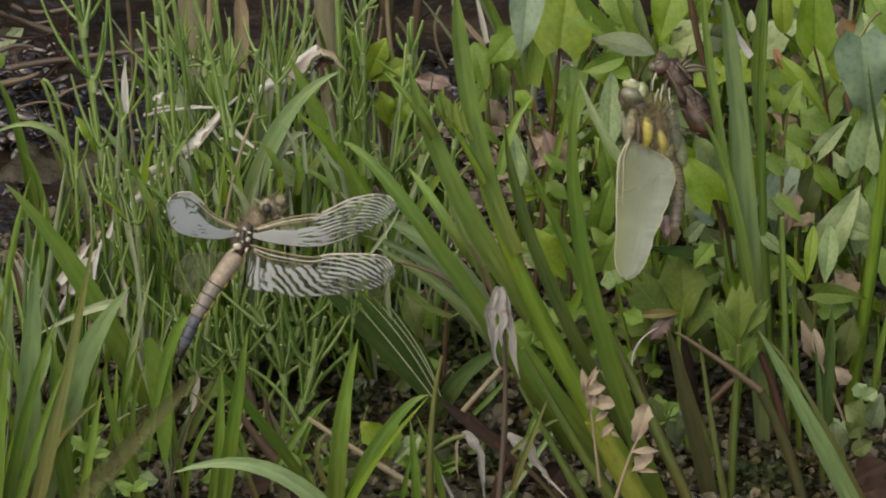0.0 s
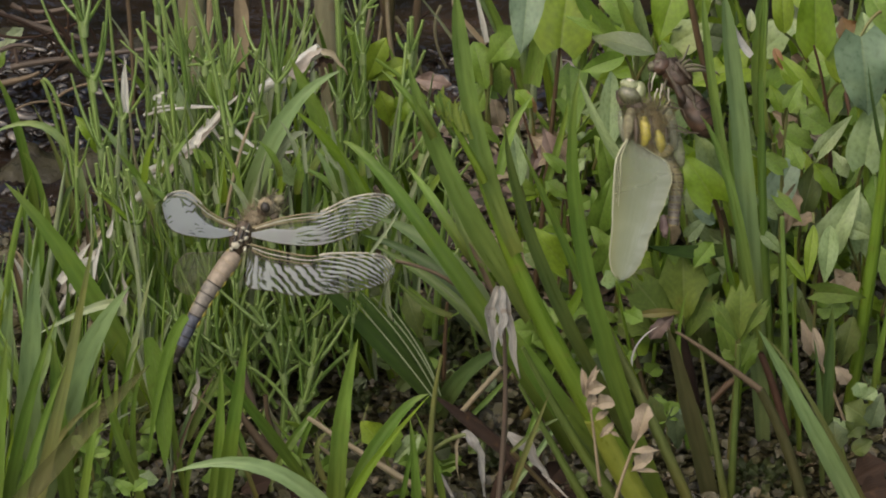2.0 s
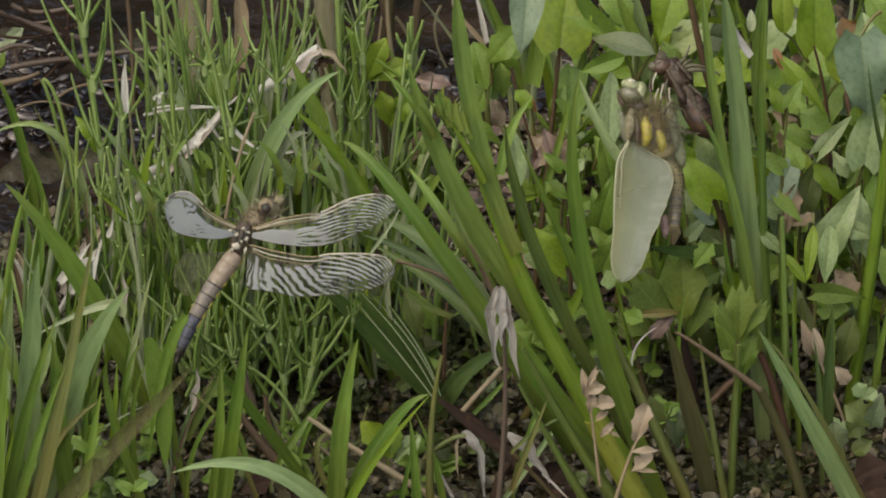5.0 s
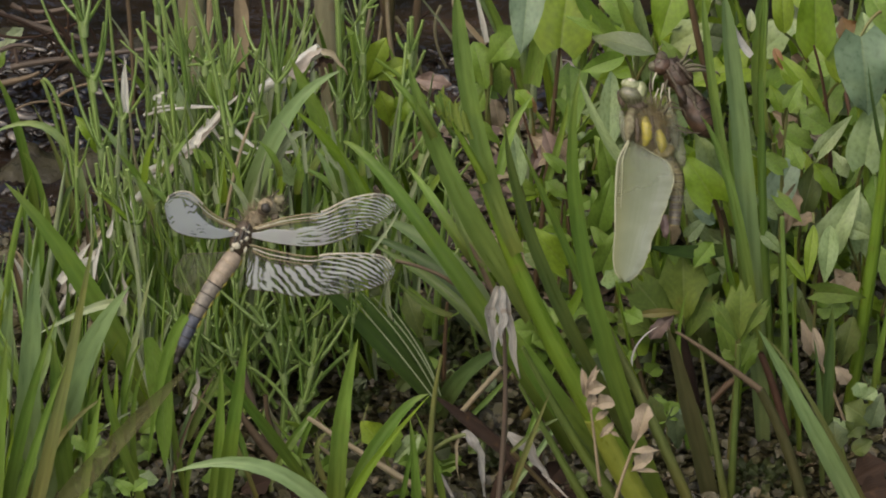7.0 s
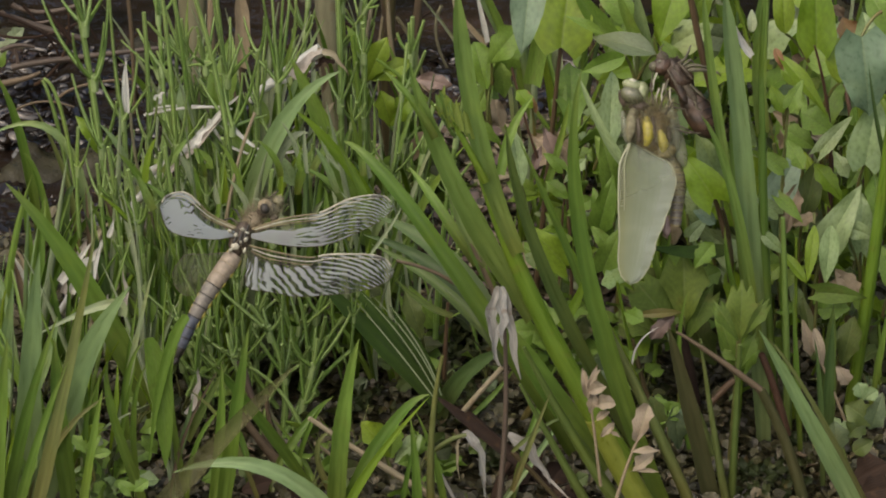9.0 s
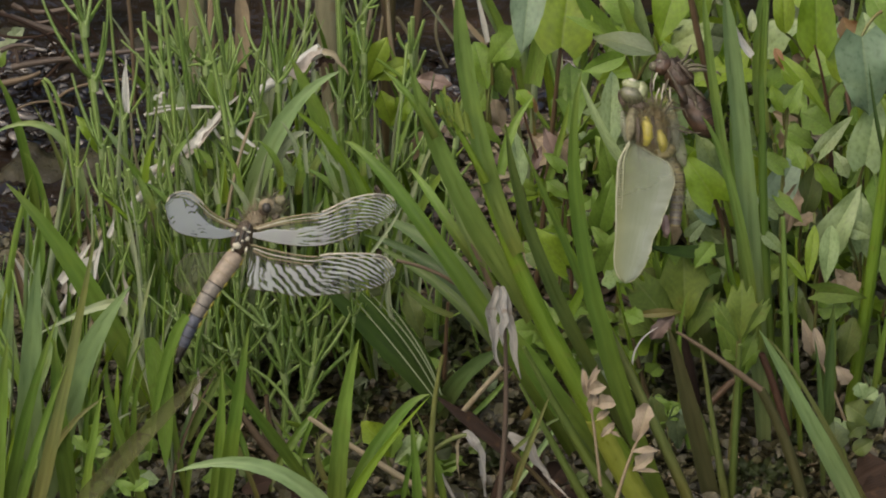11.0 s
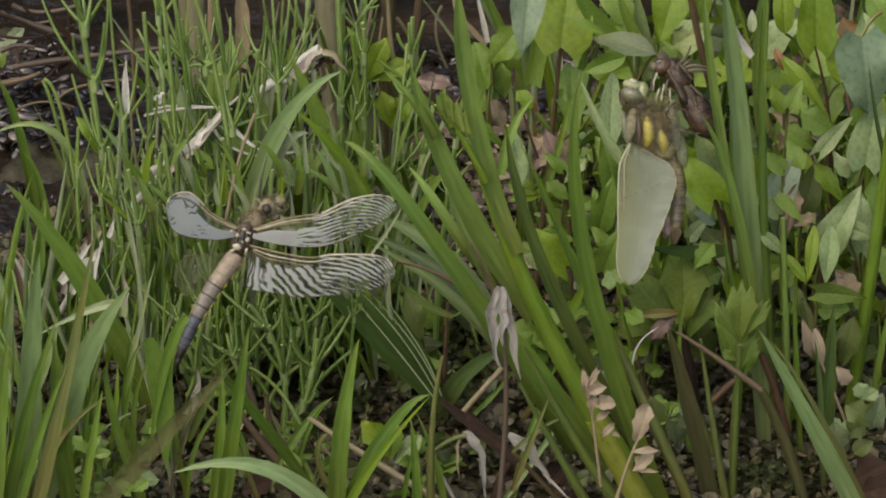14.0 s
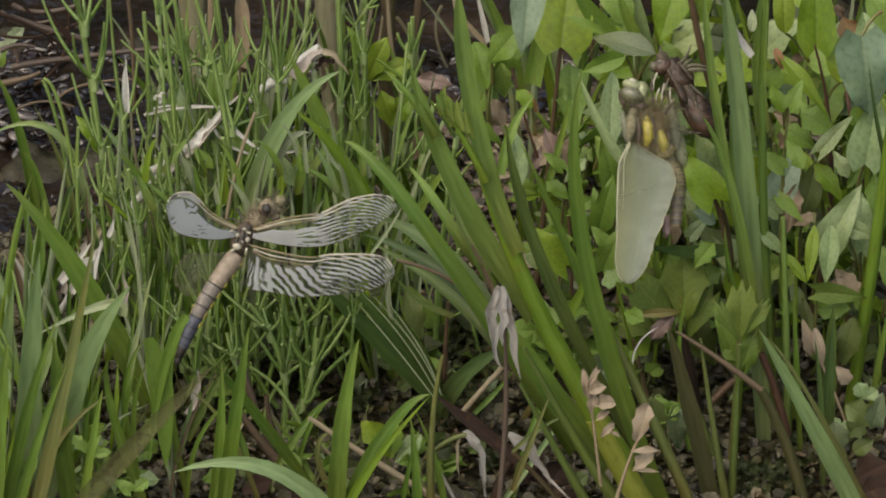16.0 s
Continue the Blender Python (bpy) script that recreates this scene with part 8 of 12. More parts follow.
stem(t, (-0.0872, 0.0440, 0.0199), (-0.0876, 0.0440, 0.0354), (-0.0891, 0.0440, 0.0537), 0.0014, 0.0010, "horse", name="stem", knots=(0.35, 0.6, 0.82))
stem(t, (-0.0883, 0.0436, 0.0420), (-0.0882, 0.0436, 0.0449), (-0.0882, 0.0436, 0.0453), 0.0014, 0.0016, "sheath", name="sheath", n=3, k=7)
stem(t, (-0.0883, 0.0450, 0.0436), (-0.0909, 0.0468, 0.0463), (-0.0925, 0.0510, 0.0521), 0.0011, 0.0005, "horse", name="branch", n=8, k=6)
stem(t, (-0.0882, 0.0440, 0.0441), (-0.0856, 0.0422, 0.0484), (-0.0835, 0.0380, 0.0587), 0.0011, 0.0005, "horse", name="branch", n=8, k=6)
stem(t, (-0.0882, 0.0430, 0.0446), (-0.0872, 0.0439, 0.0491), (-0.0869, 0.0460, 0.0560), 0.0011, 0.0005, "horse", name="branch", n=8, k=6)
t = thing("horsetail", "bright green jointed horsetail shoot with thin upright branches", "plant", (-0.0957, 0.0480, 0.0000), "horsetail shoots")
stem(t, (-0.0952, 0.0480, 0.0455), (-0.0979, 0.0480, 0.0749), (-0.1024, 0.0480, 0.0756), 0.0011, 0.0009, "horse", name="stem", knots=(0.35, 0.6, 0.82))
t = thing("horsetail", "slender green horsetail shoot in the wet bank", "plant", (-0.0944, 0.0460, 0.0000), "horsetail shoots")
stem(t, (-0.0943, 0.0460, 0.0319), (-0.0950, 0.0460, 0.0485), (-0.0937, 0.0460, 0.0631), 0.0013, 0.0009, "horse", name="stem", knots=(0.35, 0.6, 0.82))
stem(t, (-0.0942, 0.0456, 0.0493), (-0.0941, 0.0456, 0.0519), (-0.0941, 0.0456, 0.0523), 0.0013, 0.0014, "sheath", name="sheath", n=3, k=7)
stem(t, (-0.0942, 0.0470, 0.0507), (-0.0964, 0.0488, 0.0525), (-0.0977, 0.0530, 0.0560), 0.0010, 0.0004, "horse", name="branch", n=8, k=6)
stem(t, (-0.0941, 0.0460, 0.0512), (-0.0920, 0.0442, 0.0546), (-0.0903, 0.0400, 0.0625), 0.0010, 0.0004, "horse", name="branch", n=8, k=6)
t = thing("grass_shoot", "broad grey-green grass leaf bent over the horsetails", "grass", (-0.0502, 0.0400, 0.0000), "grass shoots")
blade(t, (-0.0523, 0.0400, 0.0347), (-0.0435, 0.0400, 0.0744), (-0.0261, 0.0400, 0.0812), 0.0069, "blue", fold=0.35, stub=0.6, blunt=1.8)
blade(t, (-0.0456, 0.0420, 0.0482), (-0.0406, 0.0420, 0.0645), (-0.0345, 0.0420, 0.0632), 0.0038, "pale", fold=0.3)
blade(t, (-0.0233, 0.0500, 0.0414), (-0.0321, 0.0500, 0.0648), (-0.0391, 0.0500, 0.0807), 0.0067, "leaf", fold=0.35, stub=0.8, blunt=2.2)
blade(t, (-0.0186, 0.0340, 0.0486), (-0.0307, 0.0340, 0.0676), (-0.0372, 0.0340, 0.0725), 0.0035, "lime", fold=0.5, stub=0.8)
blade(t, (-0.0179, 0.0300, 0.0425), (-0.0193, 0.0300, 0.0507), (-0.0263, 0.0300, 0.0643), 0.0034, "grass")
blade(t, (-0.0264, 0.0300, 0.0583), (-0.0297, 0.0300, 0.0619), (-0.0312, 0.0300, 0.0668), 0.0014, "pale")
leaf(t, (-0.0384, 0.0440, 0.0473), (-0.0442, 0.0481, 0.0558), 0.0041, "lance", "mint")
leaf(t, (-0.0477, 0.0600, 0.0449), (-0.0566, 0.0644, 0.0539), 0.0045, "lance", "leaf")
leaf(t, (-0.0672, 0.0700, 0.0526), (-0.0690, 0.0751, 0.0633), 0.0036, "lance", "mint")
leaf(t, (-0.0889, 0.0620, 0.0502), (-0.0960, 0.0657, 0.0577), 0.0039, "lance", "lime")
leaf(t, (-0.0894, 0.0640, 0.0472), (-0.0936, 0.0672, 0.0538), 0.0027, "lance", "lime")
leaf(t, (-0.0598, 0.0520, 0.0485), (-0.0649, 0.0544, 0.0535), 0.0035, "lance", "leaf")
leaf(t, (-0.0575, 0.0720, 0.0574), (-0.0556, 0.0803, 0.0747), 0.0060, "lance", "leaf", roll=10)
leaf(t, (-0.0591, 0.0740, 0.0565), (-0.0611, 0.0785, 0.0659), 0.0039, "lance", "leaf")
leaf(t, (-0.0465, 0.0700, 0.0526), (-0.0494, 0.0739, 0.0606), 0.0039, "lance", "leaf")
t = thing("grass_tuft", "short light green blades crossing among the horsetails", "grass", (-0.0555, 0.0300, 0.0000), "grass tufts")
blade(t, (-0.0269, 0.0169, 0.0576), (-0.0286, 0.0169, 0.0653), (-0.0325, 0.0169, 0.0705), 0.0024, "blue", stub=0.5951242093606932, roll=4, fold=0.4)
blade(t, (-0.0367, 0.0334, 0.0568), (-0.0371, 0.0334, 0.0650), (-0.0415, 0.0334, 0.0704), 0.0017, "pale", stub=0.6554212843861402, roll=-12, fold=0.4)
blade(t, (-0.0734, 0.0217, 0.0508), (-0.0759, 0.0217, 0.0567), (-0.0770, 0.0217, 0.0605), 0.0030, "fresh", stub=0.7240416732464781, roll=-4, fold=0.4)
blade(t, (-0.0341, 0.0438, 0.0506), (-0.0306, 0.0438, 0.0588), (-0.0255, 0.0438, 0.0642), 0.0030, "fresh", stub=0.730755720917101, roll=23, fold=0.4)
blade(t, (-0.0194, 0.0390, 0.0381), (-0.0162, 0.0390, 0.0416), (-0.0136, 0.0390, 0.0439), 0.0032, "grass", stub=0.8747411296657406, roll=-31, fold=0.4)
blade(t, (-0.0244, 0.0348, 0.0361), (-0.0235, 0.0348, 0.0448), (-0.0181, 0.0348, 0.0506), 0.0023, "fresh", stub=0.5553371690765345, roll=21, fold=0.4)
blade(t, (-0.0823, 0.0441, 0.0315), (-0.0837, 0.0441, 0.0370), (-0.0902, 0.0441, 0.0406), 0.0022, "grass", stub=0.8942508652925922, roll=28, fold=0.4)
blade(t, (-0.0343, 0.0161, 0.0634), (-0.0351, 0.0161, 0.0712), (-0.0347, 0.0161, 0.0763), 0.0015, "pale", stub=0.694208433971583, roll=-10, fold=0.4)
blade(t, (-0.0259, 0.0183, 0.0551), (-0.0277, 0.0183, 0.0606), (-0.0356, 0.0183, 0.0642), 0.0031, "fresh", stub=0.5032831735608156, roll=-29, fold=0.4)
blade(t, (-0.0190, 0.0500, 0.0470), (-0.0208, 0.0500, 0.0535), (-0.0208, 0.0500, 0.0577), 0.0019, "pale", stub=0.835048422473547, roll=-24, fold=0.4)
blade(t, (-0.0724, 0.0451, 0.0505), (-0.0685, 0.0451, 0.0568), (-0.0651, 0.0451, 0.0610), 0.0025, "fresh", stub=0.7404432219782974, roll=-1, fold=0.4)
blade(t, (-0.0634, 0.0247, 0.0435), (-0.0662, 0.0247, 0.0493), (-0.0704, 0.0247, 0.0531), 0.0022, "leaf", stub=0.507320611452568, roll=-1, fold=0.4)
blade(t, (-0.0786, 0.0167, 0.0494), (-0.0821, 0.0167, 0.0543), (-0.0871, 0.0167, 0.0577), 0.0015, "lime", stub=0.5661393288030827, roll=32, fold=0.4)
blade(t, (-0.0564, 0.0450, 0.0421), (-0.0573, 0.0450, 0.0501), (-0.0563, 0.0450, 0.0554), 0.0030, "lime", stub=0.8381779976219973, roll=-15, fold=0.4)
blade(t, (-0.0202, 0.0203, 0.0609), (-0.0208, 0.0203, 0.0662), (-0.0198, 0.0203, 0.0698), 0.0021, "fresh", stub=0.899917398933028, roll=-2, fold=0.4)
blade(t, (-0.0307, 0.0292, 0.0426), (-0.0292, 0.0292, 0.0493), (-0.0302, 0.0292, 0.0537), 0.0021, "fresh", stub=0.850151457076842, roll=24, fold=0.4)
blade(t, (-0.0366, 0.0179, 0.0449), (-0.0357, 0.0179, 0.0486), (-0.0388, 0.0179, 0.0510), 0.0027, "leaf", stub=0.8644094491727392, roll=6, fold=0.4)
blade(t, (-0.0441, 0.0430, 0.0385), (-0.0449, 0.0430, 0.0410), (-0.0478, 0.0430, 0.0427), 0.0026, "pale", stub=0.5511318602291893, roll=21, fold=0.4)
blade(t, (-0.0375, 0.0371, 0.0481), (-0.0366, 0.0371, 0.0559), (-0.0335, 0.0371, 0.0611), 0.0031, "grass", stub=0.5315245847688007, roll=-3, fold=0.4)
blade(t, (-0.0392, 0.0184, 0.0462), (-0.0421, 0.0184, 0.0520), (-0.0479, 0.0184, 0.0559), 0.0032, "pale", stub=0.8280492159029265, roll=-5, fold=0.4)
blade(t, (-0.0750, 0.0394, 0.0464), (-0.0782, 0.0394, 0.0539), (-0.0834, 0.0394, 0.0589), 0.0025, "grass", stub=0.7532688287091895, roll=23, fold=0.4)
blade(t, (-0.0458, 0.0546, 0.0333), (-0.0484, 0.0546, 0.0386), (-0.0531, 0.0546, 0.0420), 0.0028, "leaf", stub=0.7950289740611352, roll=-21, fold=0.4)
blade(t, (-0.0433, 0.0329, 0.0419), (-0.0441, 0.0329, 0.0465), (-0.0454, 0.0329, 0.0496), 0.0025, "fresh", stub=0.7637305822112628, roll=4, fold=0.4)
blade(t, (-0.0701, 0.0547, 0.0327), (-0.0723, 0.0547, 0.0393), (-0.0754, 0.0547, 0.0437), 0.0027, "grass", stub=0.8859535713322804, roll=-5, fold=0.4)
blade(t, (-0.0481, 0.0462, 0.0437), (-0.0460, 0.0462, 0.0486), (-0.0461, 0.0462, 0.0519), 0.0021, "leaf", stub=0.8325214751508884, roll=2, fold=0.4)
blade(t, (-0.0514, 0.0326, 0.0509), (-0.0525, 0.0326, 0.0595), (-0.0575, 0.0326, 0.0652), 0.0019, "leaf", stub=0.8859428257024874, roll=29, fold=0.4)
blade(t, (-0.0420, 0.0292, 0.0498), (-0.0407, 0.0292, 0.0559), (-0.0415, 0.0292, 0.0600), 0.0016, "lime", stub=0.8219103719646973, roll=3, fold=0.4)
blade(t, (-0.0506, 0.0493, 0.0306), (-0.0490, 0.0493, 0.0352), (-0.0447, 0.0493, 0.0383), 0.0028, "fresh", stub=0.8869052934489213, roll=-14, fold=0.4)
blade(t, (-0.0628, 0.0368, 0.0448), (-0.0634, 0.0368, 0.0519), (-0.0637, 0.0368, 0.0565), 0.0031, "grass", stub=0.7627949215943898, roll=7, fold=0.4)
blade(t, (-0.0235, 0.0510, 0.0416), (-0.0263, 0.0510, 0.0468), (-0.0290, 0.0510, 0.0503), 0.0024, "grass", stub=0.6373986850895662, roll=31, fold=0.4)
blade(t, (-0.0215, 0.0262, 0.0465), (-0.0199, 0.0262, 0.0502), (-0.0185, 0.0262, 0.0527), 0.0023, "fresh", stub=0.7038984645398022, roll=-5, fold=0.4)
blade(t, (-0.0684, 0.0328, 0.0440), (-0.0710, 0.0328, 0.0506), (-0.0786, 0.0328, 0.0549), 0.0022, "fresh", stub=0.5363234252632453, roll=-31, fold=0.4)
blade(t, (-0.0569, 0.0203, 0.0531), (-0.0576, 0.0203, 0.0569), (-0.0577, 0.0203, 0.0594), 0.0018, "pale", stub=0.7808316768155859, roll=11, fold=0.4)
blade(t, (-0.0279, 0.0361, 0.0359), (-0.0281, 0.0361, 0.0402), (-0.0252, 0.0361, 0.0430), 0.0021, "grass", stub=0.5210238776861751, roll=3, fold=0.4)
blade(t, (-0.0760, 0.0326, 0.0533), (-0.0758, 0.0326, 0.0610), (-0.0728, 0.0326, 0.0662), 0.0024, "lime", stub=0.7928855669009716, roll=16, fold=0.4)
blade(t, (-0.0411, 0.0220, 0.0599), (-0.0418, 0.0220, 0.0662), (-0.0472, 0.0220, 0.0703), 0.0023, "grass", stub=0.7981350340346627, roll=-12, fold=0.4)
blade(t, (-0.0487, 0.0139, 0.0506), (-0.0487, 0.0139, 0.0582), (-0.0543, 0.0139, 0.0632), 0.0024, "pale", stub=0.8865168946995804, roll=23, fold=0.4)
blade(t, (-0.0812, 0.0410, 0.0355), (-0.0786, 0.0410, 0.0414), (-0.0721, 0.0410, 0.0453), 0.0025, "fresh", stub=0.812323961398242, roll=-14, fold=0.4)
blade(t, (-0.0664, 0.0376, 0.0392), (-0.0678, 0.0376, 0.0435), (-0.0714, 0.0376, 0.0465), 0.0032, "lime", stub=0.879655821350672, roll=-24, fold=0.4)
blade(t, (-0.0813, 0.0534, 0.0471), (-0.0835, 0.0534, 0.0555), (-0.0891, 0.0534, 0.0609), 0.0025, "blue", stub=0.5364109838888278, roll=-15, fold=0.4)
blade(t, (-0.0177, 0.0321, 0.0397), (-0.0218, 0.0321, 0.0471), (-0.0272, 0.0321, 0.0520), 0.0021, "pale", stub=0.5733288887290179, roll=18, fold=0.4)
blade(t, (-0.0177, 0.0169, 0.0456), (-0.0152, 0.0169, 0.0540), (-0.0116, 0.0169, 0.0596), 0.0032, "blue", stub=0.6030272365073037, roll=-24, fold=0.4)
blade(t, (-0.0639, 0.0399, 0.0493), (-0.0647, 0.0399, 0.0544), (-0.0673, 0.0399, 0.0578), 0.0031, "pale", stub=0.6933898474546271, roll=13, fold=0.4)
blade(t, (-0.0338, 0.0422, 0.0389), (-0.0331, 0.0422, 0.0421), (-0.0310, 0.0422, 0.0441), 0.0021, "pale", stub=0.6583228174730967, roll=-26, fold=0.4)
blade(t, (-0.0611, 0.0393, 0.0520), (-0.0618, 0.0393, 0.0572), (-0.0632, 0.0393, 0.0606), 0.0019, "grass", stub=0.772581578476039, roll=-28, fold=0.4)
blade(t, (-0.0360, 0.0252, 0.0599), (-0.0372, 0.0252, 0.0634), (-0.0358, 0.0252, 0.0657), 0.0019, "leaf", stub=0.5960248490629944, roll=23, fold=0.4)
t = thing("dead_stalk", "bleached bent reed stalk lying across the horsetails", "stalk", (-0.0425, 0.0700, 0.0000), "dead stalks")
stem(t, (-0.0508, 0.0700, 0.0602), (-0.0407, 0.0700, 0.0690), (-0.0320, 0.0700, 0.0746), 0.0022, 0.0036, "white", name="stalk")
blade(t, (-0.0328, 0.0680, 0.0751), (-0.0281, 0.0680, 0.0755), (-0.0248, 0.0680, 0.0679), 0.0021, "straw", crumple=0.4)
blade(t, (-0.0285, 0.0700, 0.0707), (-0.0316, 0.0700, 0.0733), (-0.0341, 0.0700, 0.0682), 0.0021, "bark", crumple=0.5)
stem(t, (-0.0769, 0.0600, 0.0441), (-0.0663, 0.0600, 0.0488), (-0.0604, 0.0600, 0.0586), 0.0025, 0.0022, "white", name="stalk", knots=(0.4,))
stem(t, (-0.0603, 0.0580, 0.0593), (-0.0581, 0.0580, 0.0515), (-0.0487, 0.0580, 0.0498), 0.0010, 0.0006, "white", name="stalk")
stem(t, (-0.0785, 0.0750, 0.0537), (-0.0765, 0.0750, 0.0582), (-0.0555, 0.0750, 0.0556), 0.0008, 0.0006, "white", name="stalk")
blade(t, (-0.0821, 0.0580, 0.0610), (-0.0833, 0.0580, 0.0705), (-0.0815, 0.0580, 0.0770), 0.0016, "white")
blade(t, (-0.0730, 0.0600, 0.0642), (-0.0755, 0.0600, 0.0655), (-0.0719, 0.0600, 0.0665), 0.0025, "white", crumple=0.5)
t = thing("dead_reed", "tall dead reed sheaths, pinkish brown and grey", "reed", (-0.0659, 0.1500, 0.0000), "dead reeds")
stem(t, (-0.0705, 0.1500, 0.0048), (-0.0681, 0.1500, 0.0466), (-0.0685, 0.1500, 0.0586), 0.0058, 0.0054, "reed", name="stalk")
stem(t, (-0.0639, 0.1450, 0.0242), (-0.0650, 0.1450, 0.0469), (-0.0638, 0.1450, 0.0606), 0.0022, 0.0019, "pink", name="stalk")
blade(t, (-0.0560, 0.1400, 0.0400), (-0.0544, 0.1400, 0.0556), (-0.0564, 0.1400, 0.0626), 0.0049, "pink", name='sheath', stub=0.9, blunt=6)
stem(t, (-0.0845, 0.1200, 0.0350), (-0.0837, 0.1200, 0.0506), (-0.0853, 0.1200, 0.0707), 0.0012, 0.0011, "brown", name="stalk")
horsetail((-0.0208, 0.1149, 0.0000), (-0.0221, 0.1149, 0.0592), (-0.0219, 0.1149, 0.0637), 0.0017, [(0.6, 4)], 0.0084, 17)
horsetail((-0.0325, 0.0183, 0.0000), (-0.0437, 0.0183, 0.0325), (-0.0431, 0.0183, 0.0635), 0.0017, [(0.4, 5), (0.7, 5)], 0.0127, 18)
horsetail((-0.0369, 0.0216, 0.0000), (-0.0330, 0.0216, 0.0251), (-0.0293, 0.0216, 0.0338), 0.0017, [(0.5, 4)], 0.0141, 19)
horsetail((-0.0406, -0.0007, 0.0000), (-0.0418, -0.0007, 0.0208), (-0.0486, -0.0007, 0.0349), 0.0017, [(0.4, 5), (0.75, 4)], 0.0141, 20)
horsetail((-0.0470, 0.0183, 0.0000), (-0.0467, 0.0183, 0.0162), (-0.0436, 0.0183, 0.0321), 0.0015, [(0.3, 5), (0.7, 5)], 0.0127, 21)
horsetail((-0.0668, 0.0379, 0.0000), (-0.0720, 0.0379, 0.0312), (-0.0712, 0.0379, 0.0611), 0.0017, [(0.35, 5), (0.65, 5)], 0.0127, 22)
horsetail((-0.0716, 0.0446, 0.0000), (-0.0766, 0.0446, 0.0393), (-0.0758, 0.0446, 0.0518), 0.0015, [(0.4, 5), (0.7, 4)], 0.0127, 23)
horsetail((-0.0753, 0.0313, 0.0000), (-0.0785, 0.0313, 0.0326), (-0.0803, 0.0313, 0.0577), 0.0017, [(0.4, 5), (0.7, 5)], 0.0127, 24)
horsetail((-0.0815, 0.0379, 0.0000), (-0.0820, 0.0379, 0.0376), (-0.0856, 0.0379, 0.0611), 0.0015, [(0.4, 4), (0.7, 5)], 0.0112, 25)
horsetail((-0.0572, 0.0183, 0.0000), (-0.0582, 0.0183, 0.0235), (-0.0620, 0.0183, 0.0432), 0.0015, [(0.4, 5), (0.7, 4)], 0.0127, 26)
horsetail((-0.0526, 0.0119, 0.0000), (-0.0500, 0.0119, 0.0226), (-0.0448, 0.0119, 0.0320), 0.0015, [(0.4, 5), (0.7, 5)], 0.0127, 27)
horsetail((-0.0630, 0.0183, 0.0000), (-0.0663, 0.0183, 0.0114), (-0.0666, 0.0183, 0.0289), 0.0015, [(0.4, 4), (0.7, 5)], 0.0112, 28)
horsetail((-0.0995, 0.1076, 0.0000), (-0.1042, 0.1076, 0.0425), (-0.1080, 0.1076, 0.0500), 0.0013, [], 0.0084, 29)
t = thing("knotweed", "low green broad-leaved plant with toothed leaves", "plant", (0.0738, -0.0007, 0.0000), "broad-leaved plants")
stem(t, (0.0738, -0.0007, 0.0000), (0.0754, -0.0007, 0.0161), (0.0747, -0.0007, 0.0318), 0.0020, 0.0011, "culm")
leaf(t, (0.0751, 0.0040, 0.0168), (0.0745, 0.0040, 0.0381), 0.0087, "lobed", "leaf")
leaf(t, (0.0751, 0.0000, 0.0164), (0.0806, 0.0000, 0.0361), 0.0045, "lance", "leaf")
leaf(t, (0.0737, 0.0000, 0.0164), (0.0676, 0.0000, 0.0346), 0.0048, "lance", "leaf")
leaf(t, (0.0753, -0.0040, 0.0176), (0.0778, -0.0040, 0.0286), 0.0048, "lobed", "leaf")
leaf(t, (0.0612, 0.0250, 0.0064), (0.0567, 0.0250, 0.0353), 0.0084, "lobed", "dull")
leaf(t, (0.0693, 0.0260, 0.0188), (0.0650, 0.0260, 0.0356), 0.0084, "lobed", "dull")
leaf(t, (0.0689, 0.0150, 0.0114), (0.0611, 0.0150, 0.0242), 0.0079, "lobed", "dull")
leaf(t, (0.0546, 0.0250, 0.0096), (0.0450, 0.0250, 0.0217), 0.0098, "lobed", "dull")
leaf(t, (0.0462, 0.0180, 0.0203), (0.0587, 0.0180, 0.0227), 0.0042, "lance", "rust", roll=-30)
leaf(t, (0.0589, 0.0280, 0.0227), (0.0479, 0.0280, 0.0307), 0.0067, "lobed", "dull")
leaf(t, (0.0436, 0.0400, 0.0491), (0.0401, 0.0400, 0.0633), 0.0065, "heart", "leaf")
leaf(t, (0.0399, 0.0340, 0.0407), (0.0433, 0.0340, 0.0550), 0.0065, "heart", "leaf")
leaf(t, (0.0405, 0.0250, 0.0321), (0.0454, 0.0250, 0.0448), 0.0070, "heart", "leaf")
leaf(t, (0.0929, 0.0020, 0.0336), (0.0998, 0.0020, 0.0391), 0.0056, "lance", "leaf")
leaf(t, (0.1016, 0.0040, 0.0318), (0.0931, 0.0040, 0.0314), 0.0062, "lobed", "leaf")
leaf(t, (0.0986, 0.0060, 0.0411), (0.1034, 0.0060, 0.0340), 0.0059, "lobed", "pink", label="dead pinkish leaf")
leaf(t, (0.1004, 0.0000, 0.0188), (0.1028, 0.0000, 0.0314), 0.0062, "lobed", "dull")
leaf(t, (0.0308, 0.0120, 0.0398), (0.0204, 0.0120, 0.0511), 0.0073, "heart", "lime")
leaf(t, (0.0582, 0.0220, 0.0415), (0.0569, 0.0220, 0.0494), 0.0051, "lobed", "pink", label="dead pinkish leaf")
leaf(t, (0.0538, -0.0300, 0.0134), (0.0508, -0.0300, 0.0243), 0.0048, "lobed", "dull")
leaf(t, (0.0580, -0.0300, 0.0103), (0.0564, -0.0300, 0.0212), 0.0048, "lobed", "dusky")
leaf(t, (0.0971, -0.0300, 0.0087), (0.0961, -0.0300, 0.0173), 0.0062, "lobed", "dusky")
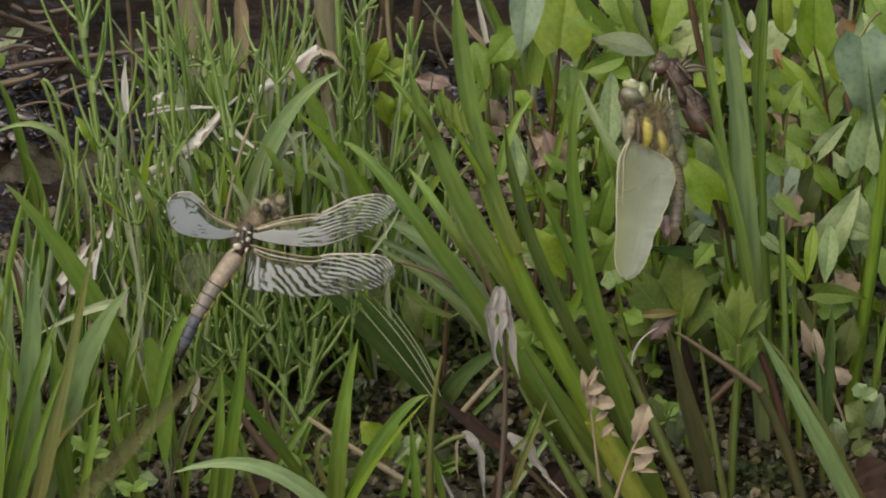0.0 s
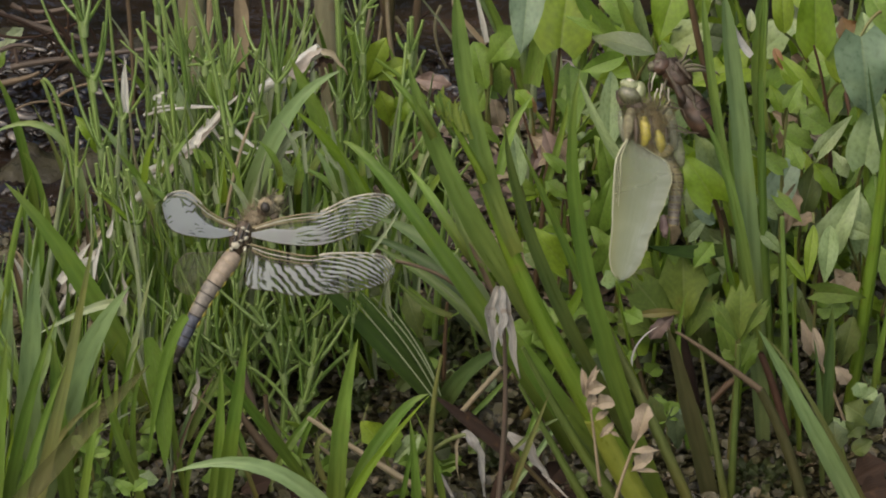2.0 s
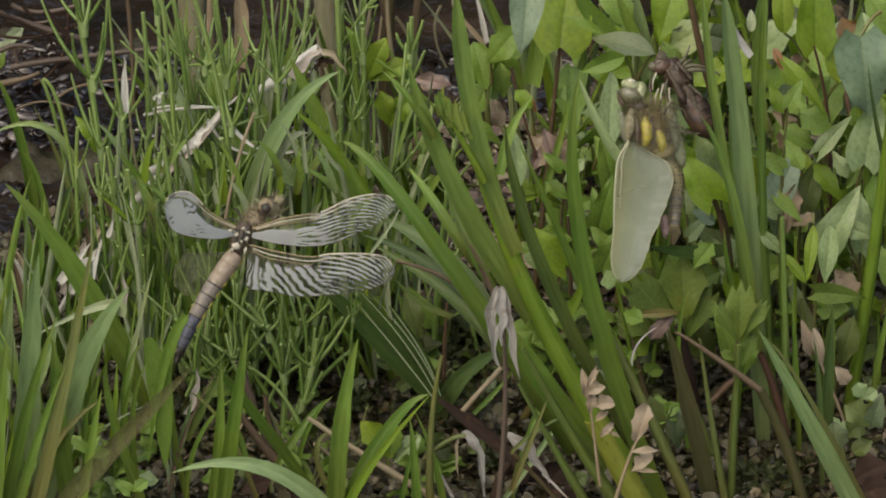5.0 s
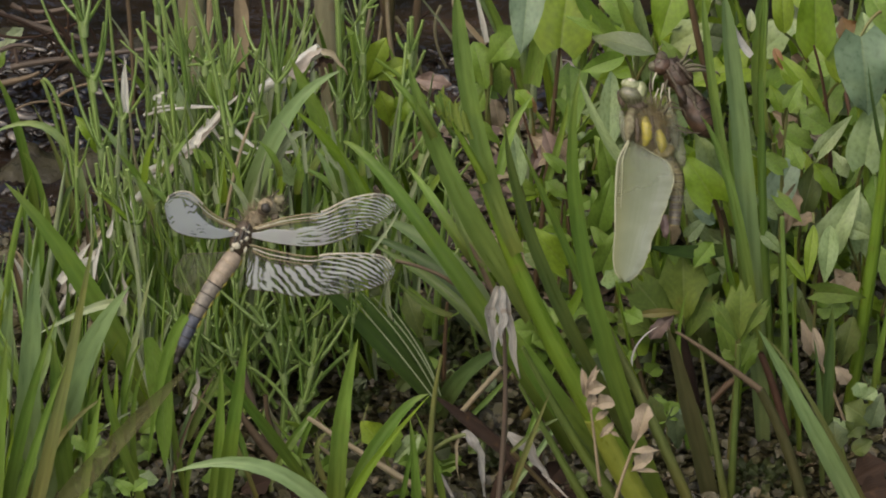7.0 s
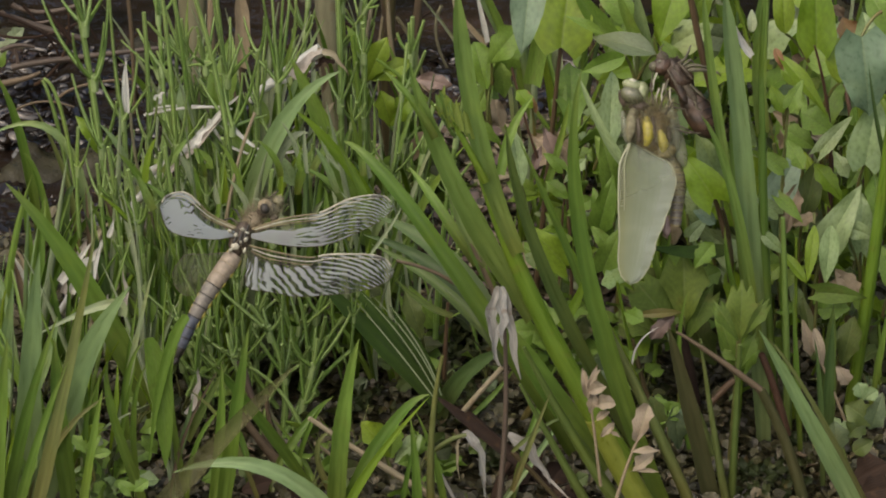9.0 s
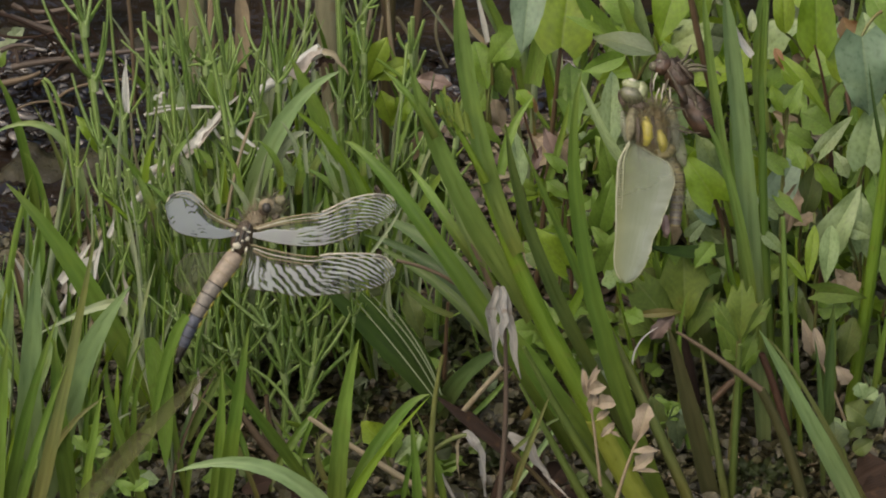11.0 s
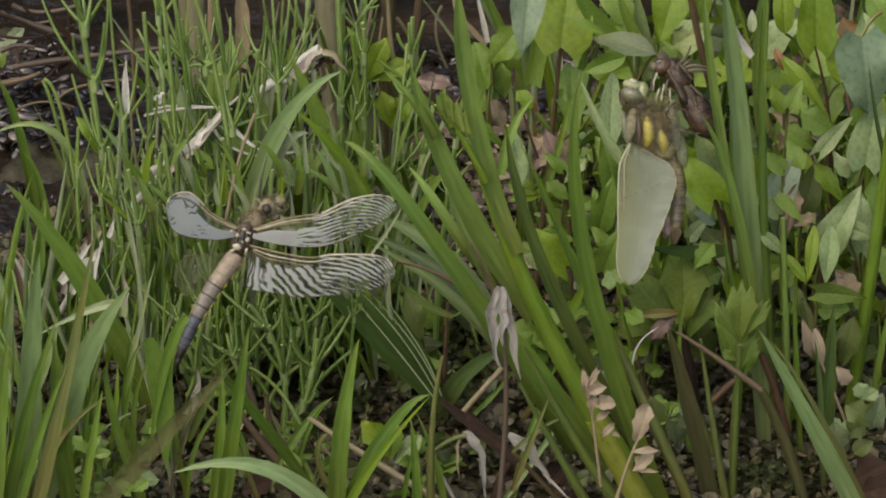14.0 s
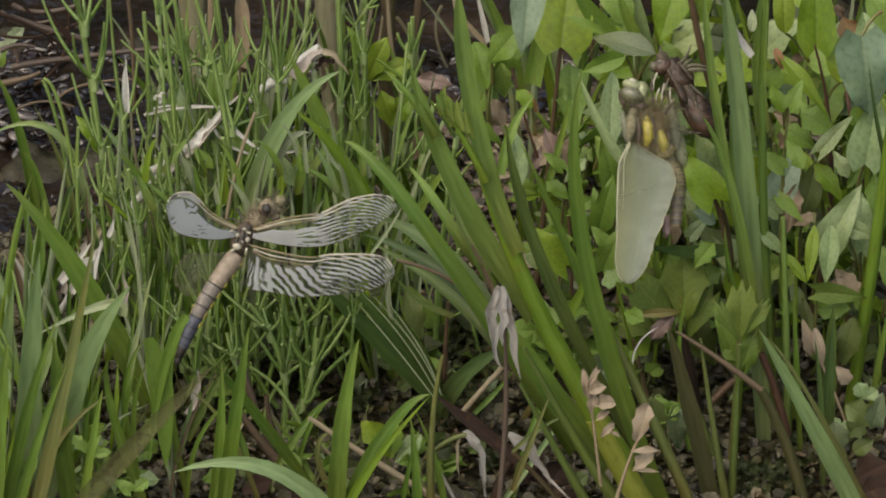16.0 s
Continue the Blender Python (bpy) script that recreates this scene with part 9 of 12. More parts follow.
leaf(t, (0.1050, -0.0320, 0.0176), (0.0985, -0.0320, 0.0230), 0.0065, "lobed", "dull")
leaf(t, (0.1074, -0.0320, 0.0254), (0.1050, -0.0320, 0.0160), 0.0051, "lobed", "dusky")
t = thing("knotweed", "small plant with reddish stem, lobed leaves by the water", "plant", (0.0001, 0.0119, 0.0000), "broad-leaved plants")
stem(t, (0.0001, 0.0119, 0.0000), (-0.0001, 0.0119, 0.0110), (0.0011, 0.0119, 0.0296), 0.0017, 0.0008, "red")
leaf(t, (-0.0018, 0.0400, 0.0072), (-0.0091, 0.0400, 0.0210), 0.0048, "lance", "leaf")
blade(t, (0.0023, 0.0400, 0.0121), (0.0071, 0.0400, 0.0145), (0.0104, 0.0400, 0.0202), 0.0007, "leaf")
t = thing("buttercup", "bright green lobed leaves on upright thin stems", "plant", (-0.0216, 0.1149, 0.0000), "broad-leaved plants")
stem(t, (-0.0216, 0.1149, 0.0000), (-0.0218, 0.1149, 0.0308), (-0.0247, 0.1149, 0.0604), 0.0017, 0.0013, "leaf")
leaf(t, (-0.0207, 0.1250, 0.0429), (-0.0154, 0.1250, 0.0553), 0.0062, "lobed", "lime")
leaf(t, (-0.0191, 0.1250, 0.0429), (-0.0086, 0.1250, 0.0480), 0.0056, "lobed", "lime")
leaf(t, (-0.0145, 0.1200, 0.0317), (-0.0172, 0.1200, 0.0417), 0.0056, "lobed", "lime")
leaf(t, (-0.0145, 0.1200, 0.0317), (-0.0086, 0.1200, 0.0401), 0.0059, "lobed", "lime")
leaf(t, (-0.0192, 0.1280, 0.0434), (-0.0265, 0.1280, 0.0575), 0.0048, "lance", "leaf")
leaf(t, (-0.0200, 0.1260, 0.0341), (-0.0261, 0.1260, 0.0459), 0.0034, "lance", "leaf")
stem(t, (-0.0006, 0.1100, 0.0394), (-0.0086, 0.1100, 0.0481), (-0.0181, 0.1100, 0.0551), 0.0011, 0.0008, "leaf", name="stalk")
blade(t, (-0.0108, 0.1300, 0.0085), (-0.0099, 0.1300, 0.0457), (-0.0060, 0.1300, 0.0567), 0.0042, "mint", stub=0.9)
leaf(t, (-0.0021, 0.1000, 0.0503), (-0.0070, 0.1000, 0.0535), 0.0037, "oval", "pink", name="bud")
leaf(t, (0.0118, 0.1000, 0.0503), (0.0099, 0.1000, 0.0642), 0.0070, "lobed", "leaf")
leaf(t, (0.0160, 0.0980, 0.0552), (0.0182, 0.0980, 0.0674), 0.0079, "lobed", "leaf")
leaf(t, (0.0145, 0.0980, 0.0503), (0.0077, 0.0980, 0.0528), 0.0048, "heart", "leaf")
leaf(t, (0.0160, 0.0950, 0.0508), (0.0152, 0.0950, 0.0606), 0.0048, "lobed", "leaf")
blade(t, (0.0115, 0.1100, 0.0592), (0.0064, 0.1100, 0.0645), (0.0047, 0.1100, 0.0682), 0.0020, "straw")
blade(t, (0.0118, 0.1100, 0.0600), (0.0104, 0.1100, 0.0670), (0.0085, 0.1100, 0.0755), 0.0020, "white")
leaf(t, (0.0144, 0.0850, 0.0420), (0.0042, 0.0850, 0.0493), 0.0048, "lobed", "leaf")
t = thing("fallen_leaf", "dried pinkish seed leaves on a fine stalk", "leaf", (0.1020, -0.0050, 0.0000), "")
stem(t, (0.1020, -0.0050, 0.0022), (0.0949, -0.0050, 0.0213), (0.0912, -0.0050, 0.0276), 0.0008, 0.0007, "pink", name="stalk")
leaf(t, (0.0897, -0.0050, 0.0323), (0.0921, -0.0050, 0.0228), 0.0034, "lobed", "cream", name="leaflet")
leaf(t, (0.0925, -0.0050, 0.0307), (0.0950, -0.0050, 0.0197), 0.0028, "oval", "cream", name="leaflet")
leaf(t, (0.0986, -0.0050, 0.0197), (0.1016, -0.0050, 0.0149), 0.0039, "lobed", "cream", name="leaflet")
t = thing("dead_stalk", "broken whitish dead stalk lying among the horsetails", "stalk", (-0.0749, 0.0580, 0.0000), "dead stalks")
stem(t, (-0.0749, 0.0580, 0.0429), (-0.0633, 0.0580, 0.0529), (-0.0561, 0.0580, 0.0634), 0.0024, 0.0018, "white", knots=(0.3,0.6,))
stem(t, (-0.1023, 0.0620, 0.0014), (-0.0882, 0.0620, 0.0273), (-0.0741, 0.0620, 0.0421), 0.0017, 0.0025, "white", name="stalk")
stem(t, (-0.0484, 0.0660, 0.0640), (-0.0446, 0.0660, 0.0674), (-0.0409, 0.0660, 0.0680), 0.0025, 0.0022, "white", name="stalk")
blade(t, (-0.0740, 0.0560, 0.0435), (-0.0617, 0.0560, 0.0548), (-0.0568, 0.0560, 0.0627), 0.0020, "wither", crumple=0.4)
blade(t, (-0.0819, 0.0600, 0.0610), (-0.0822, 0.0600, 0.0693), (-0.0822, 0.0600, 0.0760), 0.0011, "white", name="sheath")
stem(t, (-0.0809, 0.1100, 0.0385), (-0.0796, 0.1100, 0.0423), (-0.0556, 0.1100, 0.0410), 0.0008, 0.0007, "white", name="stalk")
blade(t, (-0.0496, 0.0700, 0.0437), (-0.0536, 0.0700, 0.0486), (-0.0590, 0.0700, 0.0534), 0.0011, "white")
t = thing("dead_stalk", "pale bleached grass stalk at the water's edge", "stalk", (-0.0912, 0.0100, 0.0000), "dead stalks")
blade(t, (-0.0912, 0.0100, 0.0290), (-0.0890, 0.0100, 0.0373), (-0.0860, 0.0100, 0.0471), 0.0037, "white")
blade(t, (-0.0969, 0.0120, 0.0351), (-0.0935, 0.0120, 0.0391), (-0.0887, 0.0120, 0.0461), 0.0031, "white")
blade(t, (-0.1053, 0.0300, 0.0169), (-0.1064, 0.0300, 0.0274), (-0.1105, 0.0300, 0.0346), 0.0022, "white")
blade(t, (-0.0865, 0.0400, 0.0347), (-0.0854, 0.0400, 0.0367), (-0.0849, 0.0400, 0.0403), 0.0017, "white")
blade(t, (-0.0359, 0.0600, 0.0514), (-0.0388, 0.0600, 0.0494), (-0.0477, 0.0600, 0.0490), 0.0011, "white")
t = thing("twig", "thin pinkish brown twig lying over the water", "twig", (-0.1255, 0.2050, 0.0000), "")
stem(t, (-0.1255, 0.2050, 0.0126), (-0.1213, 0.2050, 0.0144), (-0.0744, 0.2050, 0.0197), 0.0022, 0.0014, "twig")
stem(t, (-0.1235, 0.2050, 0.0129), (-0.1240, 0.2050, 0.0170), (-0.1246, 0.2050, 0.0190), 0.0010, 0.0007, "twig")
t = thing("twig", "dark brown rotten twig in the shallow water", "twig", (-0.1324, 0.2150, 0.0000), "")
stem(t, (-0.1324, 0.2150, 0.0262), (-0.1185, 0.2150, 0.0227), (-0.1081, 0.2150, 0.0120), 0.0013, 0.0007, "bark")
stem(t, (-0.1234, 0.2250, 0.0239), (-0.1162, 0.2250, 0.0150), (-0.1124, 0.2250, 0.0060), 0.0010, 0.0006, "bark")
stem(t, (-0.1067, 0.2250, 0.0275), (-0.1061, 0.2250, 0.0204), (-0.1021, 0.2250, 0.0132), 0.0010, 0.0006, "bark")
t = thing("fallen_leaf", "yellowed leaf lying in the shallow water", "leaf", (-0.1292, 0.2250, 0.0000), "")
leaf(t, (-0.1292, 0.2250, 0.0117), (-0.1233, 0.2250, 0.0168), 0.0039, "lobed", "pale")
leaf(t, (-0.1310, 0.2220, 0.0090), (-0.1278, 0.2220, 0.0141), 0.0037, "lobed", "pale")
leaf(t, (-0.1303, 0.2200, 0.0063), (-0.1287, 0.2200, 0.0117), 0.0022, "lance", "leaf")
t = thing("grass_shoot", "olive brown grass blade swaying before the other plants", "grass", (-0.1191, -0.1300, 0.0000), "grass shoots")
blade(t, (-0.0990, -0.1300, 0.0310), (-0.0715, -0.1330, 0.0667), (-0.0555, -0.1360, 0.0850), 0.0056, "gauze", blunt=3)
FRONT = t
t = thing("grass_tuft", "thin green grass shoots at the foot of the horsetails", "grass", (-0.0740, -0.0432, 0.0000), "grass tufts")
blade(t, (-0.0740, -0.0432, 0.0000), (-0.0781, -0.0432, 0.0296), (-0.0713, -0.0432, 0.0402), 0.0020, "grass")
blade(t, (-0.0632, -0.0373, 0.0000), (-0.0696, -0.0373, 0.0351), (-0.0643, -0.0373, 0.0418), 0.0022, "grass")
blade(t, (-0.0813, -0.0373, 0.0000), (-0.0793, -0.0373, 0.0189), (-0.0747, -0.0373, 0.0373), 0.0017, "leaf")
blade(t, (-0.0864, -0.0432, 0.0000), (-0.0890, -0.0432, 0.0273), (-0.0841, -0.0432, 0.0325), 0.0020, "grass")
blade(t, (-0.0934, -0.0432, 0.0000), (-0.0913, -0.0432, 0.0203), (-0.0816, -0.0432, 0.0218), 0.0022, "lime")
blade(t, (-0.0961, -0.0432, 0.0000), (-0.1022, -0.0432, 0.0235), (-0.0975, -0.0432, 0.0402), 0.0025, "grass")
blade(t, (-0.1058, -0.0432, 0.0000), (-0.0996, -0.0432, 0.0188), (-0.0939, -0.0432, 0.0249), 0.0022, "lime")
blade(t, (-0.0629, -0.0432, 0.0000), (-0.0631, -0.0432, 0.0219), (-0.0499, -0.0432, 0.0310), 0.0017, "grass")
blade(t, (-0.0449, -0.0432, 0.0000), (-0.0520, -0.0432, 0.0273), (-0.0622, -0.0432, 0.0325), 0.0017, "olive")
blade(t, (-0.0674, -0.0373, 0.0000), (-0.0651, -0.0373, 0.0189), (-0.0534, -0.0373, 0.0373), 0.0011, "brown")
blade(t, (-0.0369, -0.0314, 0.0000), (-0.0346, -0.0314, 0.0189), (-0.0269, -0.0314, 0.0250), 0.0017, "grass")
t = thing("grass_tuft", "narrow upright grass blades among small leaves", "grass", (0.0885, 0.0056, 0.0000), "grass tufts")
blade(t, (0.0885, 0.0056, 0.0000), (0.0847, 0.0056, 0.0329), (0.0842, 0.0056, 0.0491), 0.0022, "grass")
blade(t, (0.0894, -0.0132, 0.0000), (0.0875, -0.0132, 0.0286), (0.0862, -0.0132, 0.0440), 0.0020, "grass")
blade(t, (0.0954, -0.0223, 0.0000), (0.0948, -0.0223, 0.0261), (0.0957, -0.0223, 0.0422), 0.0037, "dark")
blade(t, (0.0938, -0.0314, 0.0000), (0.0925, -0.0314, 0.0298), (0.0904, -0.0314, 0.0405), 0.0020, "dark")
blade(t, (0.0618, -0.0132, 0.0000), (0.0559, -0.0132, 0.0286), (0.0601, -0.0132, 0.0440), 0.0020, "leaf")
blade(t, (0.0821, 0.0183, 0.0000), (0.0822, 0.0183, 0.0162), (0.0829, 0.0183, 0.0321), 0.0014, "straw")
blade(t, (0.0586, 0.0446, 0.0000), (0.0560, 0.0446, 0.0181), (0.0536, 0.0446, 0.0294), 0.0020, "leaf")
blade(t, (0.0351, 0.1149, 0.0000), (0.0291, 0.1149, 0.0162), (0.0279, 0.1149, 0.0288), 0.0022, "grass")
blade(t, (0.0273, 0.1149, 0.0000), (0.0218, 0.1149, 0.0162), (0.0255, 0.1149, 0.0288), 0.0017, "leaf")
blade(t, (0.0452, 0.1149, 0.0000), (0.0429, 0.1149, 0.0146), (0.0397, 0.1149, 0.0322), 0.0022, "grass")
horsetail((-0.0378, -0.0007, 0.0000), (-0.0333, -0.0007, 0.0128), (-0.0318, -0.0007, 0.0255), 0.0017, [(0.3, 4), (0.7, 4)], 0.0169, 30, spread=1.4)
horsetail((-0.0449, -0.0007, 0.0000), (-0.0482, -0.0007, 0.0184), (-0.0544, -0.0007, 0.0271), 0.0014, [(0.3, 6), (0.7, 5)], 0.0155, 31, spread=1.5)
horsetail((-0.0523, 0.0056, 0.0000), (-0.0570, 0.0056, 0.0177), (-0.0589, 0.0056, 0.0287), 0.0014, [(0.35, 6), (0.7, 5)], 0.0155, 32, spread=1.4)
horsetail((-0.0412, 0.0183, 0.0000), (-0.0381, 0.0183, 0.0162), (-0.0351, 0.0183, 0.0257), 0.0014, [(0.3, 5), (0.7, 5)], 0.0155, 33, spread=1.4)
horsetail((-0.0609, 0.0056, 0.0000), (-0.0638, 0.0056, 0.0169), (-0.0654, 0.0056, 0.0240), 0.0014, [(0.4, 5), (0.75, 5)], 0.0141, 34, spread=1.3)
horsetail((-0.0726, 0.0650, 0.0000), (-0.0766, 0.0650, 0.0340), (-0.0766, 0.0650, 0.0508), 0.0015, [(0.45, 5), (0.75, 4)], 0.0127, 35)
horsetail((-0.0463, 0.0860, 0.0000), (-0.0511, 0.0860, 0.0352), (-0.0531, 0.0860, 0.0432), 0.0015, [(0.45, 5), (0.75, 5)], 0.0127, 36)
horsetail((-0.0343, 0.0931, 0.0000), (-0.0363, 0.0931, 0.0236), (-0.0384, 0.0931, 0.0335), 0.0015, [(0.45, 5), (0.75, 5)], 0.0127, 37)
horsetail((-0.0252, 0.0967, 0.0000), (-0.0285, 0.0967, 0.0178), (-0.0303, 0.0967, 0.0252), 0.0014, [(0.45, 5), (0.75, 5)], 0.0112, 38)
t = thing("fallen_leaf", "pinkish brown dead leaf on the mud behind the grass", "leaf", (0.0250, 0.0850, 0.0000), "dead leaves")
leaf(t, (0.0250, 0.0850, 0.0354), (0.0332, 0.0850, 0.0420), 0.0062, "lobed", "pink")
t = thing("fallen_leaf", "pinkish brown dead leaf on the mud behind the grass", "leaf", (0.0235, 0.0920, 0.0000), "dead leaves")
leaf(t, (0.0235, 0.0920, 0.0406), (0.0304, 0.0920, 0.0356), 0.0056, "lobed", "pink")
t = thing("fallen_leaf", "brown dead leaf on the mud behind the grass", "leaf", (0.0108, 0.1050, 0.0000), "dead leaves")
leaf(t, (0.0108, 0.1050, 0.0390), (0.0169, 0.1050, 0.0448), 0.0048, "lobed", "brown")
t = thing("fallen_leaf", "brown dead leaf on the mud behind the grass", "leaf", (-0.0083, 0.1100, 0.0000), "dead leaves")
leaf(t, (-0.0083, 0.1100, 0.0260), (-0.0037, 0.1100, 0.0344), 0.0056, "lobed", "brown")
t = thing("fallen_leaf", "pale brown dead leaf on the mud", "leaf", (0.0866, 0.0700, 0.0000), "dead leaves")
leaf(t, (0.0866, 0.0700, 0.0566), (0.0941, 0.0700, 0.0510), 0.0048, "lobed", "pink")
t = thing("fallen_leaf", "tan dead leaf on the mud", "leaf", (0.0877, 0.0620, 0.0000), "dead leaves")
leaf(t, (0.0877, 0.0620, 0.0505), (0.0905, 0.0620, 0.0569), 0.0042, "lobed", "pink")
t = thing("buttercup", "bright yellow-green lobed leaf low over the mud", "plant", (-0.0117, -0.0314, 0.0000), "broad-leaved plants")
stem(t, (-0.0117, -0.0314, 0.0000), (-0.0131, -0.0293, 0.0037), (-0.0145, -0.0300, 0.0087), 0.0010, 0.0008, "olive")
leaf(t, (-0.0131, -0.0300, 0.0079), (-0.0203, -0.0300, 0.0173), 0.0065, "lobed", "lime")
leaf(t, (-0.0131, -0.0300, 0.0079), (-0.0117, -0.0300, 0.0173), 0.0051, "lobed", "leaf")
leaf(t, (-0.0117, -0.0300, 0.0064), (-0.0054, -0.0300, 0.0134), 0.0048, "lobed", "mint")
t = thing("horsetail", "thin smooth light green side shoots of low horsetails", "horsetail", (-0.0415, -0.0085, 0.0000), "horsetails")
stem(t, (-0.0415, -0.0085, 0.0000), (-0.0359, 0.0163, -0.0034), (-0.0298, 0.0080, 0.0275), 0.0017, 0.0010, "horse")
stem(t, (-0.0379, 0.0060, 0.0006), (-0.0324, 0.0060, 0.0114), (-0.0227, 0.0060, 0.0195), 0.0014, 0.0010, "horse")
stem(t, (-0.0457, 0.0040, 0.0072), (-0.0394, 0.0040, 0.0276), (-0.0405, 0.0040, 0.0366), 0.0013, 0.0008, "horse")
stem(t, (-0.0349, 0.0100, 0.0098), (-0.0336, 0.0100, 0.0219), (-0.0371, 0.0100, 0.0337), 0.0013, 0.0008, "horse")
stem(t, (-0.0421, 0.0020, 0.0047), (-0.0527, 0.0020, 0.0208), (-0.0542, 0.0020, 0.0312), 0.0014, 0.0008, "horse")
stem(t, (-0.0576, 0.0020, 0.0162), (-0.0628, 0.0020, 0.0216), (-0.0638, 0.0020, 0.0232), 0.0011, 0.0008, "horse")
stem(t, (-0.0482, 0.0050, 0.0107), (-0.0527, 0.0050, 0.0279), (-0.0491, 0.0050, 0.0369), 0.0013, 0.0008, "horse")
stem(t, (-0.0539, 0.0030, 0.0101), (-0.0589, 0.0030, 0.0265), (-0.0558, 0.0030, 0.0378), 0.0013, 0.0008, "horse")
t = thing("horsetail", "curved light green side shoots of low horsetails over mud", "horsetail", (-0.0330, 0.0120, 0.0000), "horsetails")
stem(t, (-0.0330, 0.0120, 0.0072), (-0.0309, 0.0120, 0.0189), (-0.0252, 0.0120, 0.0256), 0.0013, 0.0008, "horse")
stem(t, (-0.0270, 0.0140, 0.0159), (-0.0286, 0.0140, 0.0231), (-0.0283, 0.0140, 0.0302), 0.0011, 0.0008, "horse")
stem(t, (-0.0385, 0.0090, 0.0159), (-0.0420, 0.0090, 0.0227), (-0.0428, 0.0090, 0.0279), 0.0011, 0.0008, "horse")
stem(t, (-0.0527, -0.0039, 0.0000), (-0.0466, -0.0011, 0.0114), (-0.0500, -0.0020, 0.0182), 0.0013, 0.0008, "horse")
stem(t, (-0.0462, -0.0039, 0.0000), (-0.0448, 0.0019, 0.0123), (-0.0347, 0.0000, 0.0188), 0.0013, 0.0008, "horse")
stem(t, (-0.0347, -0.0070, 0.0000), (-0.0390, -0.0025, 0.0129), (-0.0488, -0.0040, 0.0192), 0.0013, 0.0008, "horse")
stem(t, (-0.0606, 0.0000, 0.0060), (-0.0647, 0.0000, 0.0188), (-0.0597, 0.0000, 0.0314), 0.0013, 0.0008, "horse")
stem(t, (-0.0648, 0.0010, 0.0087), (-0.0590, 0.0010, 0.0215), (-0.0628, 0.0010, 0.0341), 0.0011, 0.0008, "horse")
t = thing("twig", "dark wet rotten twigs in the shallow water", "twig", (-0.1310, 0.2150, 0.0000), "")
stem(t, (-0.1310, 0.2150, 0.0191), (-0.1204, 0.2150, 0.0152), (-0.1062, 0.2150, 0.0227), 0.0010, 0.0007, "bark")
stem(t, (-0.1191, 0.2050, 0.0072), (-0.1074, 0.2050, 0.0135), (-0.1085, 0.2050, 0.0303), 0.0011, 0.0007, "bark")
stem(t, (-0.1298, 0.2220, 0.0234), (-0.1242, 0.2220, 0.0177), (-0.1150, 0.2220, 0.0205), 0.0014, 0.0008, "twig")
stem(t, (-0.1119, 0.1960, 0.0066), (-0.1068, 0.1960, 0.0124), (-0.0888, 0.1960, 0.0128), 0.0011, 0.0007, "brown")
stem(t, (-0.1244, 0.1880, 0.0056), (-0.1168, 0.1880, 0.0118), (-0.1064, 0.1880, 0.0074), 0.0008, 0.0006, "brown")
stem(t, (-0.0234, 0.1900, 0.0189), (-0.0136, 0.1900, 0.0277), (-0.0039, 0.1900, 0.0364), 0.0010, 0.0007, "bark")
t = thing("twig", "grey rotten stalks at the waterline", "twig", (-0.0134, 0.1750, 0.0000), "")
stem(t, (-0.0134, 0.1750, 0.0408), (-0.0079, 0.1750, 0.0339), (-0.0055, 0.1750, 0.0200), 0.0011, 0.0008, "reed")
stem(t, (-0.0006, 0.1800, 0.0422), (-0.0047, 0.1800, 0.0345), (0.0010, 0.1800, 0.0231), 0.0010, 0.0007, "reed")
stem(t, (-0.0061, 0.1400, 0.0349), (-0.0057, 0.1400, 0.0268), (0.0025, 0.1400, 0.0238), 0.0010, 0.0007, "brown")
t = thing("dead_stalk", "thick grey-brown dead stalk lying in the shallows", "stalk", (-0.1270, 0.2180, 0.0000), "dead stalks")
stem(t, (-0.1270, 0.2180, 0.0229), (-0.1168, 0.2180, 0.0191), (-0.1049, 0.2180, 0.0161), 0.0028, 0.0020, "twig")
t = thing("dead_stalk", "broken dark stalk in the shallows", "stalk", (-0.1150, 0.2050, 0.0000), "dead stalks")
stem(t, (-0.1150, 0.2050, 0.0303), (-0.1081, 0.2050, 0.0217), (-0.1069, 0.2050, 0.0193), 0.0020, 0.0011, "bark")
stem(t, (-0.1297, 0.1960, 0.0111), (-0.1199, 0.1960, 0.0127), (-0.1165, 0.1960, 0.0150), 0.0022, 0.0011, "brown")
t = thing("grass_shoot", "thin reddish brown stems at the foot of the plants", "grass", (0.0664, -0.0200, 0.0000), "grass shoots")
stem(t, (0.0664, -0.0200, 0.0174), (0.0696, -0.0200, 0.0212), (0.0721, -0.0200, 0.0237), 0.0018, 0.0014, "red", name="culm")
stem(t, (0.0791, -0.0100, 0.0259), (0.0829, -0.0100, 0.0172), (0.0863, -0.0100, 0.0032), 0.0017, 0.0022, "red", name="culm")
stem(t, (0.0575, -0.0150, 0.0242), (0.0639, -0.0150, 0.0148), (0.0720, -0.0150, -0.0151), 0.0013, 0.0020, "olive", name="culm")
stem(t, (0.0415, 0.0000, 0.0092), (0.0480, 0.0000, 0.0021), (0.0548, 0.0000, -0.0149), 0.0013, 0.0020, "red", name="culm")
stem(t, (0.1028, 0.0150, 0.0242), (0.1025, 0.0150, 0.0114), (0.0993, 0.0150, -0.0016), 0.0017, 0.0020, "red", name="culm")
t = thing("seedling", "small pale green lobed seedling on the mud", "plant", (0.0542, -0.0200, 0.0000), "seedlings")
leaf(t, (0.0542, -0.0200, 0.0122), (0.0527, -0.0200, 0.0193), 0.0048, "lobed", "dusky")
